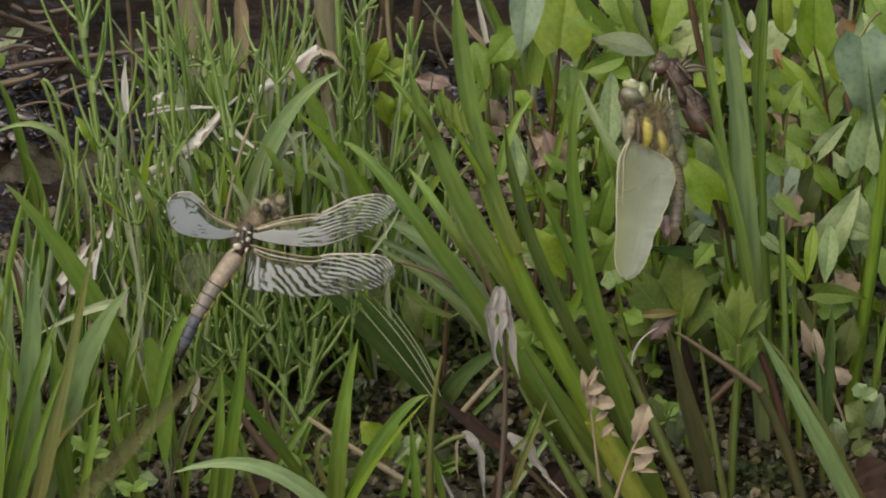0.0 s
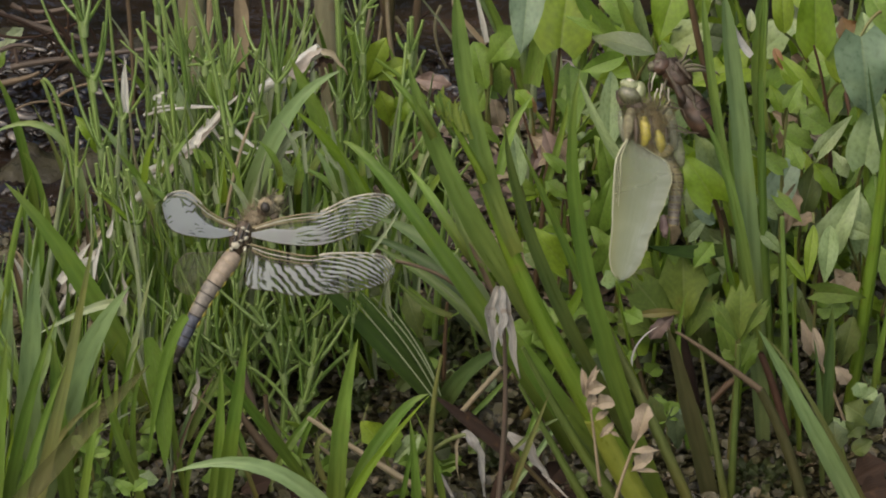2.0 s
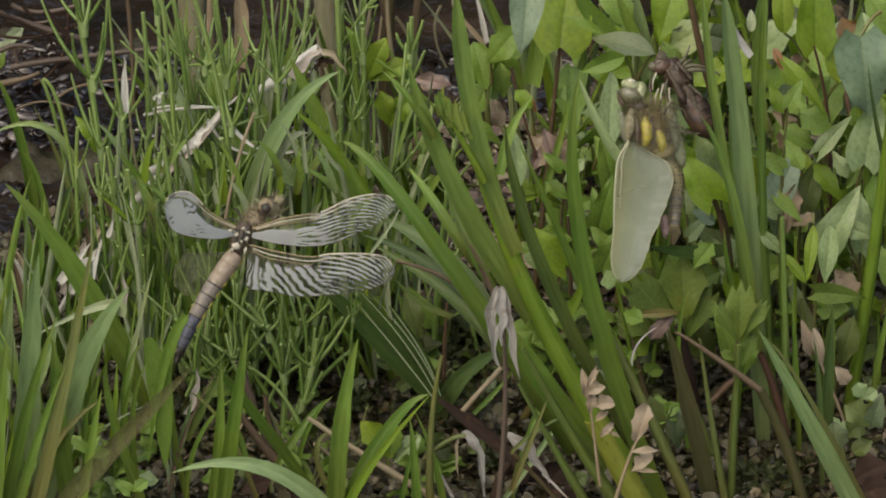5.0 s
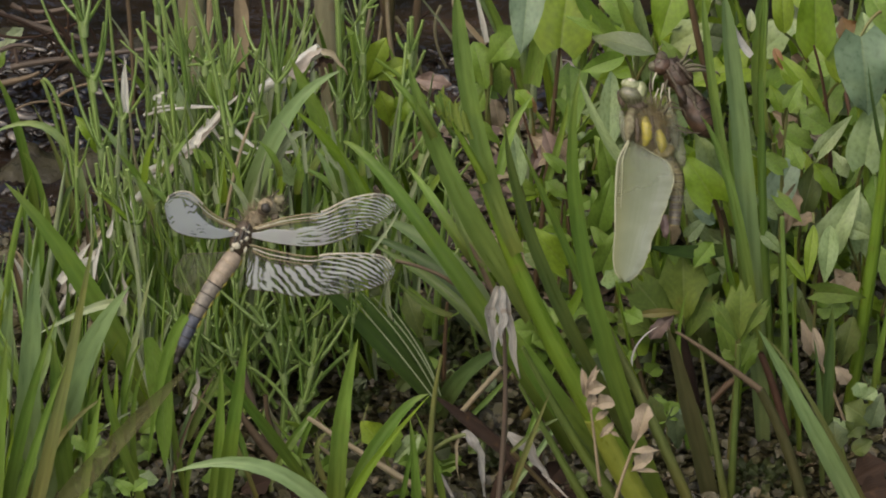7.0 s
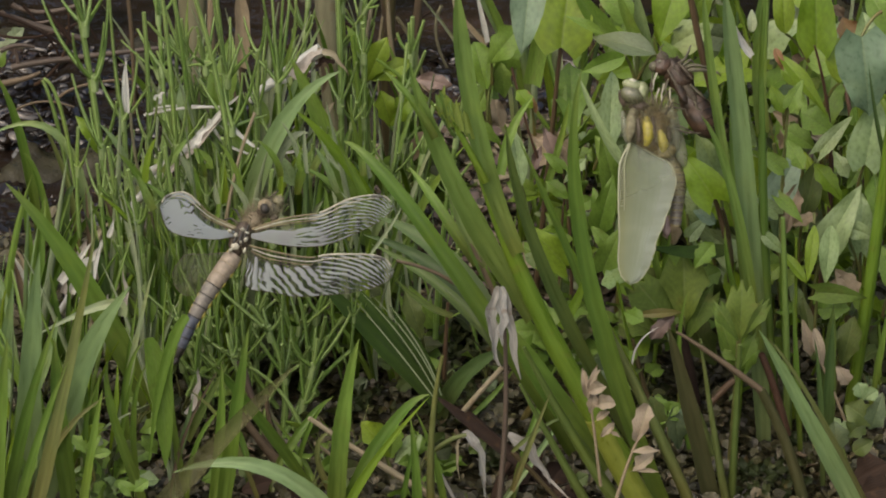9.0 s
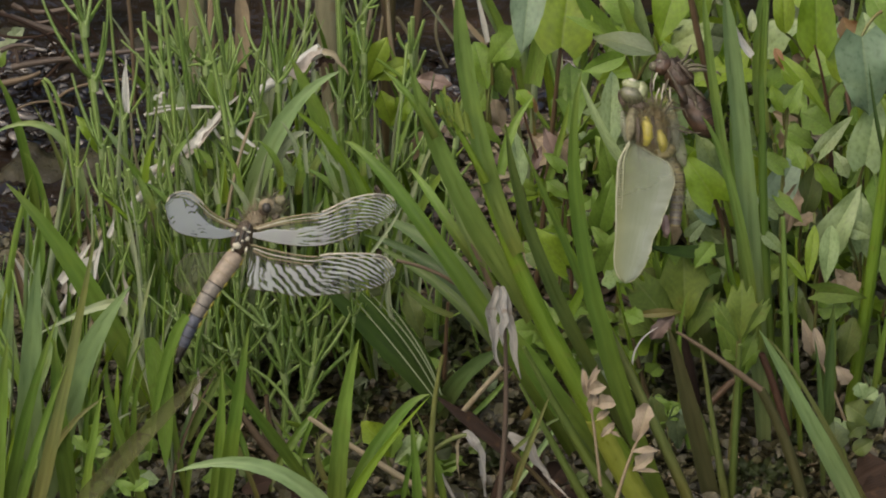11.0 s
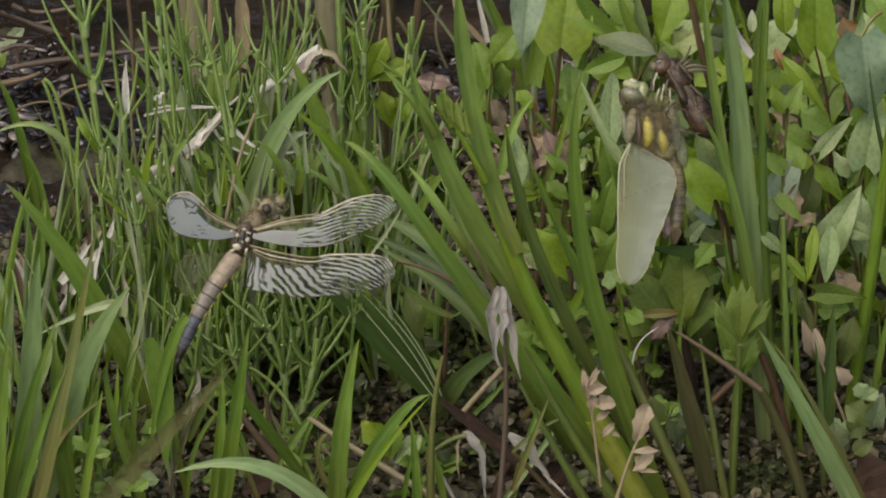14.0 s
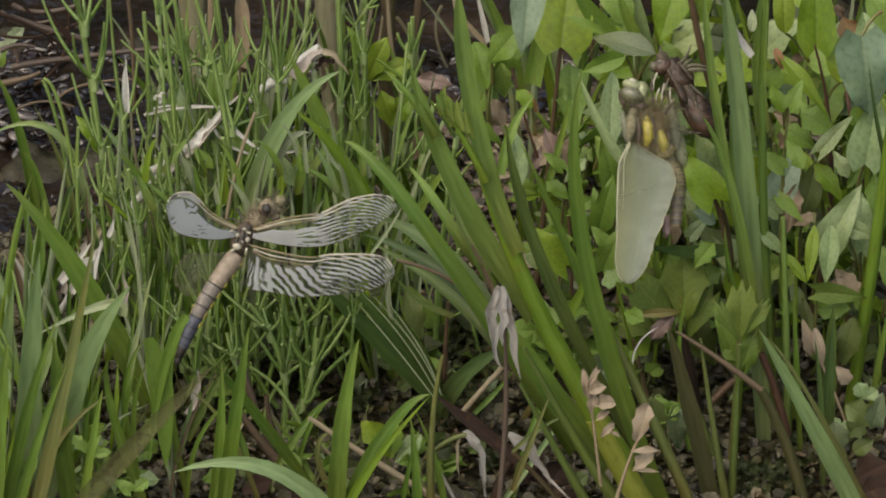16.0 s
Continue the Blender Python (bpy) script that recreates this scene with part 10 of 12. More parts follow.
leaf(t, (0.0563, -0.0200, 0.0111), (0.0583, -0.0200, 0.0165), 0.0048, "lobed", "teal")
leaf(t, (0.0570, -0.0200, 0.0107), (0.0605, -0.0200, 0.0122), 0.0037, "lobed", "leaf")
stem(t, (0.0566, -0.0180, 0.0025), (0.0564, -0.0180, 0.0057), (0.0554, -0.0180, 0.0120), 0.0008, 0.0006, "olive", name="stalk")
t = thing("seedling", "small green seedling with rounded leaves on the mud", "plant", (0.0970, -0.0300, 0.0000), "seedlings")
leaf(t, (0.0970, -0.0300, 0.0103), (0.0954, -0.0300, 0.0166), 0.0053, "lobed", "mint")
leaf(t, (0.0997, -0.0300, 0.0134), (0.1037, -0.0300, 0.0173), 0.0056, "lobed", "dull")
leaf(t, (0.1013, -0.0300, 0.0087), (0.1060, -0.0300, 0.0119), 0.0045, "oval", "dull")
stem(t, (0.1002, -0.0300, 0.0009), (0.0996, -0.0300, 0.0076), (0.0977, -0.0300, 0.0127), 0.0008, 0.0006, "olive", name="stalk")
t = thing("fallen_leaf", "black rotten leaf litter on the mud", "leaf", (0.1012, -0.0340, 0.0000), "dead leaves")
leaf(t, (0.1012, -0.0340, 0.0030), (0.1091, -0.0340, 0.0077), 0.0084, "lobed", "bark")
leaf(t, (0.1023, -0.0380, 0.0011), (0.1106, -0.0380, 0.0035), 0.0070, "lobed", "bark")
t = thing("dead_stalk", "snapped whitish stalks among the horsetails", "stalk", (-0.0565, 0.0500, 0.0000), "dead stalks")
blade(t, (-0.0565, 0.0500, 0.0645), (-0.0521, 0.0500, 0.0571), (-0.0455, 0.0500, 0.0539), 0.0015, "white")
blade(t, (-0.0600, 0.0520, 0.0605), (-0.0583, 0.0520, 0.0652), (-0.0514, 0.0520, 0.0700), 0.0017, "white", crumple=0.3)
stem(t, (-0.0766, 0.0620, 0.0596), (-0.0696, 0.0620, 0.0621), (-0.0563, 0.0620, 0.0617), 0.0008, 0.0007, "white", name="stalk")
blade(t, (-0.0641, 0.0520, 0.0546), (-0.0645, 0.0520, 0.0578), (-0.0588, 0.0520, 0.0621), 0.0025, "white", crumple=0.4)
blade(t, (-0.0810, 0.0480, 0.0662), (-0.0810, 0.0480, 0.0741), (-0.0813, 0.0480, 0.0819), 0.0013, "white")
t = thing("dead_stalk", "crumpled pale dead leaves at the foot of the horsetails", "stalk", (-0.0930, 0.0040, 0.0000), "dead stalks")
blade(t, (-0.0930, 0.0040, 0.0358), (-0.0899, 0.0040, 0.0452), (-0.0858, 0.0040, 0.0483), 0.0031, "white", crumple=0.4)
blade(t, (-0.0873, 0.0020, 0.0241), (-0.0852, 0.0020, 0.0305), (-0.0838, 0.0020, 0.0367), 0.0025, "wither", crumple=0.4)
blade(t, (-0.0901, 0.0000, 0.0188), (-0.0877, 0.0000, 0.0251), (-0.0886, 0.0000, 0.0314), 0.0020, "straw", crumple=0.3)
blade(t, (-0.0811, 0.0080, 0.0275), (-0.0789, 0.0080, 0.0339), (-0.0809, 0.0080, 0.0402), 0.0017, "wither", crumple=0.4)
blade(t, (-0.0641, -0.0140, 0.0108), (-0.0611, -0.0140, 0.0151), (-0.0609, -0.0140, 0.0241), 0.0025, "wither", crumple=0.4)
blade(t, (-0.0544, -0.0132, 0.0000), (-0.0541, -0.0024, 0.0009), (-0.0446, -0.0060, 0.0091), 0.0020, "straw", crumple=0.3)
horsetail((-0.0730, 0.0719, 0.0000), (-0.0694, 0.0719, 0.0225), (-0.0543, 0.0719, 0.0347), 0.0017, [(0.4, 4), (0.7, 5)], 0.0127, 39)
horsetail((-0.0473, 0.0719, 0.0000), (-0.0507, 0.0719, 0.0242), (-0.0633, 0.0719, 0.0314), 0.0015, [(0.45, 4), (0.75, 5)], 0.0127, 40)
horsetail((-0.0344, 0.0967, 0.0000), (-0.0318, 0.0967, 0.0228), (-0.0204, 0.0967, 0.0286), 0.0014, [(0.5, 4), (0.8, 4)], 0.0112, 41)
horsetail((-0.0854, 0.0789, 0.0000), (-0.0811, 0.0789, 0.0184), (-0.0681, 0.0789, 0.0299), 0.0015, [(0.4, 4), (0.75, 5)], 0.0127, 42)
t = thing("dead_stalk", "yellowed broken horsetail stem leaning on others", "stalk", (-0.0576, 0.0400, 0.0000), "dead stalks")
stem(t, (-0.0576, 0.0400, 0.0251), (-0.0556, 0.0400, 0.0509), (-0.0481, 0.0400, 0.0696), 0.0011, 0.0008, "straw")
t = thing("dead_stalk", "brown withered stem among the horsetails", "stalk", (-0.0714, 0.0520, 0.0000), "dead stalks")
stem(t, (-0.0714, 0.0520, 0.0210), (-0.0804, 0.0520, 0.0447), (-0.0806, 0.0520, 0.0644), 0.0010, 0.0007, "reed")
t = thing("dead_stalk", "brown withered stem among the horsetails", "stalk", (-0.0330, 0.0540, 0.0000), "dead stalks")
stem(t, (-0.0330, 0.0540, 0.0282), (-0.0358, 0.0540, 0.0421), (-0.0444, 0.0540, 0.0588), 0.0010, 0.0007, "reed")
t = thing("dead_stalk", "dark wet stalks in the water at the back", "stalk", (-0.1270, 0.2280, 0.0000), "dead stalks")
stem(t, (-0.1270, 0.2280, 0.0231), (-0.1205, 0.2280, 0.0181), (-0.1070, 0.2280, 0.0231), 0.0017, 0.0013, "twig")
stem(t, (-0.1286, 0.2050, 0.0179), (-0.1235, 0.2050, 0.0209), (-0.1187, 0.2050, 0.0190), 0.0017, 0.0010, "twig")
t = thing("dead_stalk", "dark wet stalks in the water at the back", "stalk", (-0.0621, 0.1900, 0.0000), "dead stalks")
stem(t, (-0.0621, 0.1900, 0.0294), (-0.0590, 0.1900, 0.0242), (-0.0560, 0.1900, 0.0119), 0.0014, 0.0010, "bark")
stem(t, (-0.0280, 0.1860, 0.0346), (-0.0293, 0.1860, 0.0259), (-0.0322, 0.1860, 0.0171), 0.0013, 0.0008, "bark")
t = thing("dead_stalk", "bleached thin stalks before the dark water", "stalk", (-0.0226, 0.1500, 0.0000), "dead stalks")
stem(t, (-0.0226, 0.1500, 0.0409), (-0.0204, 0.1500, 0.0485), (-0.0194, 0.1500, 0.0595), 0.0011, 0.0010, "straw")
stem(t, (-0.0175, 0.1400, 0.0281), (-0.0190, 0.1400, 0.0417), (-0.0168, 0.1400, 0.0551), 0.0008, 0.0007, "straw")
stem(t, (0.0049, 0.1500, 0.0460), (0.0032, 0.1500, 0.0527), (0.0025, 0.1500, 0.0595), 0.0013, 0.0011, "straw")
blade(t, (0.0071, 0.1300, 0.0442), (0.0034, 0.1300, 0.0509), (0.0034, 0.1300, 0.0576), 0.0017, "straw")
t = thing("dead_stalk", "brown rotten leaf bases on the mud", "stalk", (-0.0505, -0.0120, 0.0000), "dead stalks")
stem(t, (-0.0505, -0.0120, 0.0247), (-0.0481, -0.0120, 0.0138), (-0.0431, -0.0120, -0.0006), 0.0022, 0.0013, "twig")
stem(t, (-0.0440, -0.0200, 0.0193), (-0.0439, -0.0200, 0.0099), (-0.0380, -0.0200, -0.0028), 0.0013, 0.0010, "brown")
blade(t, (-0.0394, -0.0180, 0.0025), (-0.0411, -0.0180, 0.0073), (-0.0441, -0.0180, 0.0183), 0.0020, "reed", crumple=0.4)
t = thing("grass_tuft", "short criss-crossing green blades over the mud", "grass", (-0.0636, -0.0240, 0.0000), "grass tufts")
blade(t, (-0.0636, -0.0240, 0.0088), (-0.0603, -0.0240, 0.0167), (-0.0527, -0.0240, 0.0307), 0.0028, "olivegreen")
blade(t, (-0.0677, -0.0300, 0.0024), (-0.0632, -0.0300, 0.0135), (-0.0616, -0.0300, 0.0243), 0.0025, "blue")
blade(t, (-0.0480, -0.0344, 0.0000), (-0.0480, -0.0278, 0.0104), (-0.0533, -0.0300, 0.0205), 0.0022, "grass")
blade(t, (-0.0424, -0.0344, 0.0000), (-0.0415, -0.0248, 0.0070), (-0.0333, -0.0280, 0.0137), 0.0020, "olivegreen")
blade(t, (-0.0304, -0.0403, 0.0000), (-0.0346, -0.0189, 0.0037), (-0.0427, -0.0260, 0.0161), 0.0020, "grass")
blade(t, (-0.0201, -0.0314, 0.0000), (-0.0264, 0.0007, -0.0044), (-0.0317, -0.0100, 0.0087), 0.0017, "grass")
blade(t, (-0.0131, -0.0314, 0.0000), (-0.0170, -0.0023, -0.0033), (-0.0119, -0.0120, 0.0105), 0.0017, "olivegreen")
blade(t, (-0.0089, -0.0373, 0.0000), (-0.0119, -0.0113, -0.0034), (-0.0202, -0.0200, 0.0083), 0.0017, "grass")
stem(t, (-0.0221, -0.0403, 0.0000), (-0.0246, -0.0189, 0.0009), (-0.0319, -0.0260, 0.0090), 0.0011, 0.0008, "straw")
t = thing("seedling", "small lobed green leaves on the mud between grass", "plant", (-0.0506, -0.0340, 0.0000), "seedlings")
leaf(t, (-0.0506, -0.0340, 0.0085), (-0.0463, -0.0340, 0.0033), 0.0048, "lobed", "dull")
leaf(t, (-0.0590, -0.0360, 0.0040), (-0.0531, -0.0360, 0.0059), 0.0042, "lobed", "leaf")
leaf(t, (-0.0741, -0.0340, 0.0163), (-0.0682, -0.0340, 0.0198), 0.0042, "lobed", "leaf")
leaf(t, (-0.0707, -0.0340, 0.0108), (-0.0741, -0.0340, 0.0155), 0.0037, "lobed", "leaf")
leaf(t, (-0.0875, -0.0400, 0.0178), (-0.0825, -0.0400, 0.0217), 0.0042, "heart", "lime")
leaf(t, (-0.0904, -0.0400, 0.0139), (-0.0855, -0.0400, 0.0155), 0.0037, "heart", "leaf")
leaf(t, (-0.1043, -0.0400, 0.0108), (-0.1000, -0.0400, 0.0155), 0.0048, "lobed", "leaf")
t = thing("seedling", "low lobed leaves at the edge of the mud", "plant", (-0.0161, -0.0180, 0.0000), "seedlings")
leaf(t, (-0.0161, -0.0180, 0.0025), (-0.0118, -0.0180, 0.0073), 0.0042, "lobed", "dull")
leaf(t, (-0.0122, 0.0200, 0.0008), (-0.0078, 0.0200, 0.0040), 0.0039, "lobed", "dull")
leaf(t, (-0.0239, 0.0220, -0.0002), (-0.0195, 0.0220, 0.0027), 0.0037, "lobed", "dusky")
leaf(t, (0.0065, -0.0200, 0.0035), (0.0107, -0.0200, 0.0067), 0.0039, "lobed", "dull")
leaf(t, (0.0096, 0.0200, 0.0008), (0.0139, 0.0200, 0.0037), 0.0037, "lobed", "dusky")
leaf(t, (0.0315, -0.0360, 0.0024), (0.0356, -0.0360, 0.0056), 0.0039, "lobed", "dull")
t = thing("fallen_leaf", "black rotten leaf litter under the grass", "leaf", (-0.0492, -0.0380, 0.0000), "dead leaves")
leaf(t, (-0.0492, -0.0380, 0.0022), (-0.0422, -0.0380, 0.0051), 0.0056, "lobed", "bark")
leaf(t, (-0.0395, -0.0390, 0.0009), (-0.0311, -0.0390, 0.0031), 0.0062, "lobed", "bark")
leaf(t, (0.0162, -0.0300, 0.0009), (0.0218, -0.0300, 0.0032), 0.0051, "lobed", "bark")

# ---- fill: more of the same plants between the large ones ----
rng = random.Random(11)


def free(x, y):
    """True on the bank, away from the pond."""
    return y < shore(x) - 0.004


def shoot_kinds():
    """Small horsetails, grass shoots and leafy plants, each built once."""
    kinds = {"horse": [], "grass": [], "leafy": [], "low": []}
    for i in range(9):
        h = rng.uniform(0.045, 0.085)
        lean = rng.uniform(-0.014, 0.014)
        w = rng.uniform(0.0011, 0.0017)
        wh = [(round(rng.uniform(0.28, 0.42), 2), rng.randint(3, 5)), (round(rng.uniform(0.52, 0.66), 2), rng.randint(4, 6)), (round(rng.uniform(0.78, 0.9), 2), rng.randint(3, 5))]
        kinds["horse"].append(horsetail((-0.06, 0.09, -0.003), (-0.06 + lean * 0.3, 0.09, h * 0.5), (-0.06 + lean, 0.09 + rng.uniform(-0.006, 0.006), h), w, wh, rng.uniform(0.009, 0.015), 100 + i))
    for i in range(9):
        t = thing("grass_shoot", "small green grass shoot with thin blades", "grass", (-0.05, 0.1, 0), "grass shoots")
        for j in range(rng.randint(3, 5)):
            h, g = rng.uniform(0.03, 0.075), rng.uniform(0, 6.28)
            r = rng.uniform(0.006, 0.024)
            e = (-0.05 + math.cos(g) * r, 0.1 + math.sin(g) * r * 0.7, h)
            blade(t, (-0.05, 0.1, -0.004), (-0.05 + math.cos(g) * r * 0.2, 0.1 + math.sin(g) * r * 0.15, h * 0.62), e, rng.uniform(0.0018, 0.0042), rng.choice(["grass", "grass", "blue", "leaf", "lime", "pale"]), twist=rng.uniform(-40, 40), roll=rng.uniform(-40, 40))
        kinds["grass"].append(t)
    for i in range(9):
        t = thing("knotweed", "green broad-leaved plant with arrow-shaped leaves and a thin stem", "plant", (0.06, 0.12, 0), "broad-leaved plants")
        h = rng.uniform(0.03, 0.07)
        lean = rng.uniform(-0.008, 0.008)
        stem(t, (0.06, 0.12, -0.004), (0.06, 0.12, h * 0.5), (0.06 + lean, 0.12, h), 0.0016, 0.001, rng.choice(["red", "olive", "culm"]), knots=(0.4, 0.7))
        for j in range(rng.randint(5, 8)):
            q, g = rng.uniform(0.25, 1.0), rng.uniform(0, 6.28)
            p = np.array((0.06 + lean * q * q, 0.12, h * q))
            ln = rng.uniform(0.010, 0.019)
            d = np.array((math.cos(g), math.sin(g) * 0.8, rng.uniform(-0.3, 0.7)))
            leaf(t, p + d * 0.002, p + d * ln, ln * rng.uniform(0.45, 0.75), rng.choice(["arrow", "lance", "heart", "lobed"]), rng.choice(["leaf", "leaf", "lime", "mint", "dusky", "leaf", "lime", "dull"]), roll=rng.uniform(-30, 30), n=11)
        kinds["leafy"].append(t)
    for i in range(8):
        t = thing("seedling", "small low seedling with rounded lobed leaves on the mud", "plant", (0.03, 0.03, 0), "seedlings")
        for j in range(rng.randint(4, 7)):
            g, ln = rng.uniform(0, 6.28), rng.uniform(0.004, 0.009)
            z = rng.uniform(0.004, 0.014)
            d = np.array((math.cos(g), math.sin(g), rng.uniform(-0.1, 0.5)))
            p = np.array((0.03, 0.03, z)) + d * ln * 0.7
            stem(t, (0.03, 0.03, -0.003), (0.03, 0.03, z * 0.6), p, 0.0005, 0.0004, "olive", n=4, k=5)
            leaf(t, p, p + d * ln, ln * rng.uniform(0.7, 1.1), rng.choice(["lobed", "heart", "lobed", "oval"]), rng.choice(["leaf", "dull", "leaf", "mint", "moss"]), n=9)
        kinds["low"].append(t)
    return kinds


KINDS = shoot_kinds()


def sow(kind, count, x0, x1, y0, y1, lo=0.8, hi=1.15):
    made = 0
    used = KINDS[kind]
    for _ in range(count * 4):
        if made == count:
            break
        x, y = rng.uniform(x0, x1), rng.uniform(y0, y1)
        if not free(x, y):
            continue
        pick = rng.choice(used)
        m = pose(x, y, height(x, y) + 0.002, rng.uniform(-13, 13), rng.uniform(-16, 16), rng.uniform(0, 360))
        size = rng.uniform(lo, hi)
        # nothing stands right before the spread dragonfly's body
        if kind == "horse" or not (-0.066 < x < -0.042 and y < 0.02):
            copy_thing(pick, m).scale = [size] * 3
        made += 1


sow("horse", 18, -0.085, 0.0, 0.03, 0.165)
sow("horse", 7, -0.06, 0.01, 0.0, 0.05, 0.5, 0.8)
sow("grass", 26, -0.08, 0.0, 0.0, 0.15)
sow("grass", 16, -0.115, -0.05, -0.03, 0.06, 0.7, 1.0)
sow("grass", 26, 0.02, 0.12, 0.05, 0.22)
sow("leafy", 34, 0.042, 0.125, 0.05, 0.22)
sow("leafy", 22, 0.065, 0.125, 0.04, 0.15, 0.8, 1.1)
sow("leafy", 8, 0.05, 0.125, 0.0, 0.06, 0.6, 0.85)
sow("low", 17, -0.1, 0.0, -0.045, 0.05, 0.6, 0.9)
sow("grass", 14, -0.112, -0.055, -0.05, 0.03, 0.6, 0.95)
sow("low", 10, -0.112, -0.06, -0.05, 0.02, 0.7, 1.0)
sow("low", 14, 0.0, 0.12, 0.0, 0.12, 0.6, 0.9)
sow("leafy", 56, 0.03, 0.125, 0.025, 0.2, 0.4, 0.65)
sow("grass", 22, -0.085, 0.0, 0.02, 0.12, 0.5, 0.8)
sow("low", 30, -0.09, 0.0, 0.03, 0.12, 0.9, 1.5)


def ground_cover():
    """Liverwort lobes, crumbs and litter all over the mud, too many to count."""
    verts, faces, uvs, idx = [], [], [], []
    r = random.Random(5)
    for _ in range(90000):
        x, y = r.uniform(-0.13, 0.13), r.uniform(-0.09, 0.24)
        if not free(x, y):
            continue
        z = height(x, y)
        patch = noise.noise((x * 45, y * 45, 7.7))
        rear = y > 0.075 and -0.03 < x < 0.06
        litter = r.random() < (0.4 if rear else 0.045)
        if patch < -0.55 and not litter:
            continue
        g, ln = r.uniform(0, 6.28), r.choice((r.uniform(0.0007, 0.0018), r.uniform(0.0014, 0.0034))) * (2.3 if litter and rear else 1.7 if litter else 1)
        wd = ln * (r.uniform(0.3, 0.8) if litter and rear else r.uniform(0.12, 0.3) if litter else r.uniform(0.8, 1.3))
        d = np.array((math.cos(g), math.sin(g), r.uniform(-0.1, 1.1 if not litter else 0.25)))
        sd = np.array((-math.sin(g), math.cos(g), r.uniform(-0.3, 0.3)))
        o = np.array((x, y, z + r.uniform(0.0, 0.0042) * (0.5 + noise.noise((x * 130, y * 130, 3.3)))))
        tint = (r.choice((4, 4, 1, 2)) if rear else r.choice((1, 1, 3))) if litter else 0
        k = len(verts)
        for a, b, c in ((0, 0, 0), (0.35, 0.42, 0.12), (0.35, -0.42, 0.12), (0.75, 0.45, 0.1), (0.75, -0.45, 0.1), (1.0, 0.15, -0.05), (1.0, -0.15, -0.05), (0.5, 0, -0.02)):
            verts.append(o + d * ln * a + sd * wd * b + np.array((0, 0, c * ln)))
            uvs.append((b + 0.5, a))
        for q in ((0, 7, 1), (0, 2, 7), (1, 7, 3), (2, 4, 7), (7, 5, 3), (7, 4, 6), (7, 6, 5)):
            faces.append(tuple(k + e for e in q))
            idx.append(tint)
    ob = mesh_part("ground_cover", verts, faces, None, None, "", uvs, mats=[LOBES, M["brown"], M["straw"], M["olive"], M["mauve"]], index=idx)
    tagged(ob, "dark green liverwort lobes and brown litter on wet mud", "ground cover", kind="stuff")


ground_cover()


def liverwort(x, y, reach, count, seed, label):
    """A crinkled rosette of small overlapping lobes on the mud."""
    r = random.Random(seed)
    t = thing("liverwort", label, "liverwort", (x, y, 0.0), "liverwort patches")
    for _ in range(count):
        g, d = r.uniform(0, 6.28), reach * math.sqrt(r.random())
        px, py = x + math.cos(g) * d, y + math.sin(g) * d
        z = height(px, py) + r.uniform(0.0005, 0.004) + 0.35 * max(0.0, reach - d)
        ln, h = r.uniform(0.0018, 0.0036), r.uniform(0, 6.28)
        leaf(t, (px, py, z), (px + math.cos(h) * ln, py + math.sin(h) * ln, z + r.uniform(0.0002, 0.0022)), ln * r.uniform(0.8, 1.2), "lobed", "moss", wave=0.28, cup=0.5, n=9, roll=r.uniform(-25, 25))


for q, (x, y, reach, count) in enumerate(((0.0795, -0.030, 0.010, 46), (0.0505, 0.020, 0.010, 40), (0.092, -0.012, 0.007, 24), (0.007, 0.045, 0.012, 50), (-0.014, 0.040, 0.010, 40), (0.002, 0.012, 0.008, 30), (-0.020, 0.012, 0.007, 24), (0.016, -0.018, 0.006, 20))):
    liverwort(x, y, reach, count, 300 + q, ("crumpled dark green liverwort patch on the mud", "dark olive liverwort lobes on wet mud")[q % 2])


def dew():
    """Beads of water on the leaves, as one object."""
    r = random.Random(21)
    bm = bmesh.new()
    for _ in range(40):
        x, y = r.uniform(-0.1, 0.1), r.uniform(-0.03, 0.1)
        bmesh.ops.create_icosphere(bm, subdivisions=2, radius=r.uniform(0.00025, 0.0006), matrix=pose(x, y, height(x, y) + r.uniform(0.001, 0.004)))
    stems = [ob for ob in bpy.data.objects if ob.type == "MESH" and ob.parent and ob.name.split(".")[0] in ("stem", "branch", "blade", "leaf", "sheath")]
    bpy.context.view_layer.update()
    for _ in range(420):
        ob = r.choice(stems)
        p = ob.matrix_world @ r.choice(ob.data.vertices).co
        if p.z > 0.002:
            bmesh.ops.create_icosphere(bm, subdivisions=2, radius=r.choice((0.00022, 0.0003, 0.0003, 0.0005)), matrix=Matrix.Translation(p))
    for q in bm.faces:
        q.smooth = True
    me = bpy.data.meshes.new("dew")
    bm.to_mesh(me)
    bm.free()
    me.materials.append(DEW)
    tagged(new("dew", me), "clear drops of water on mud and leaves", "dew", kind="stuff")


dew()


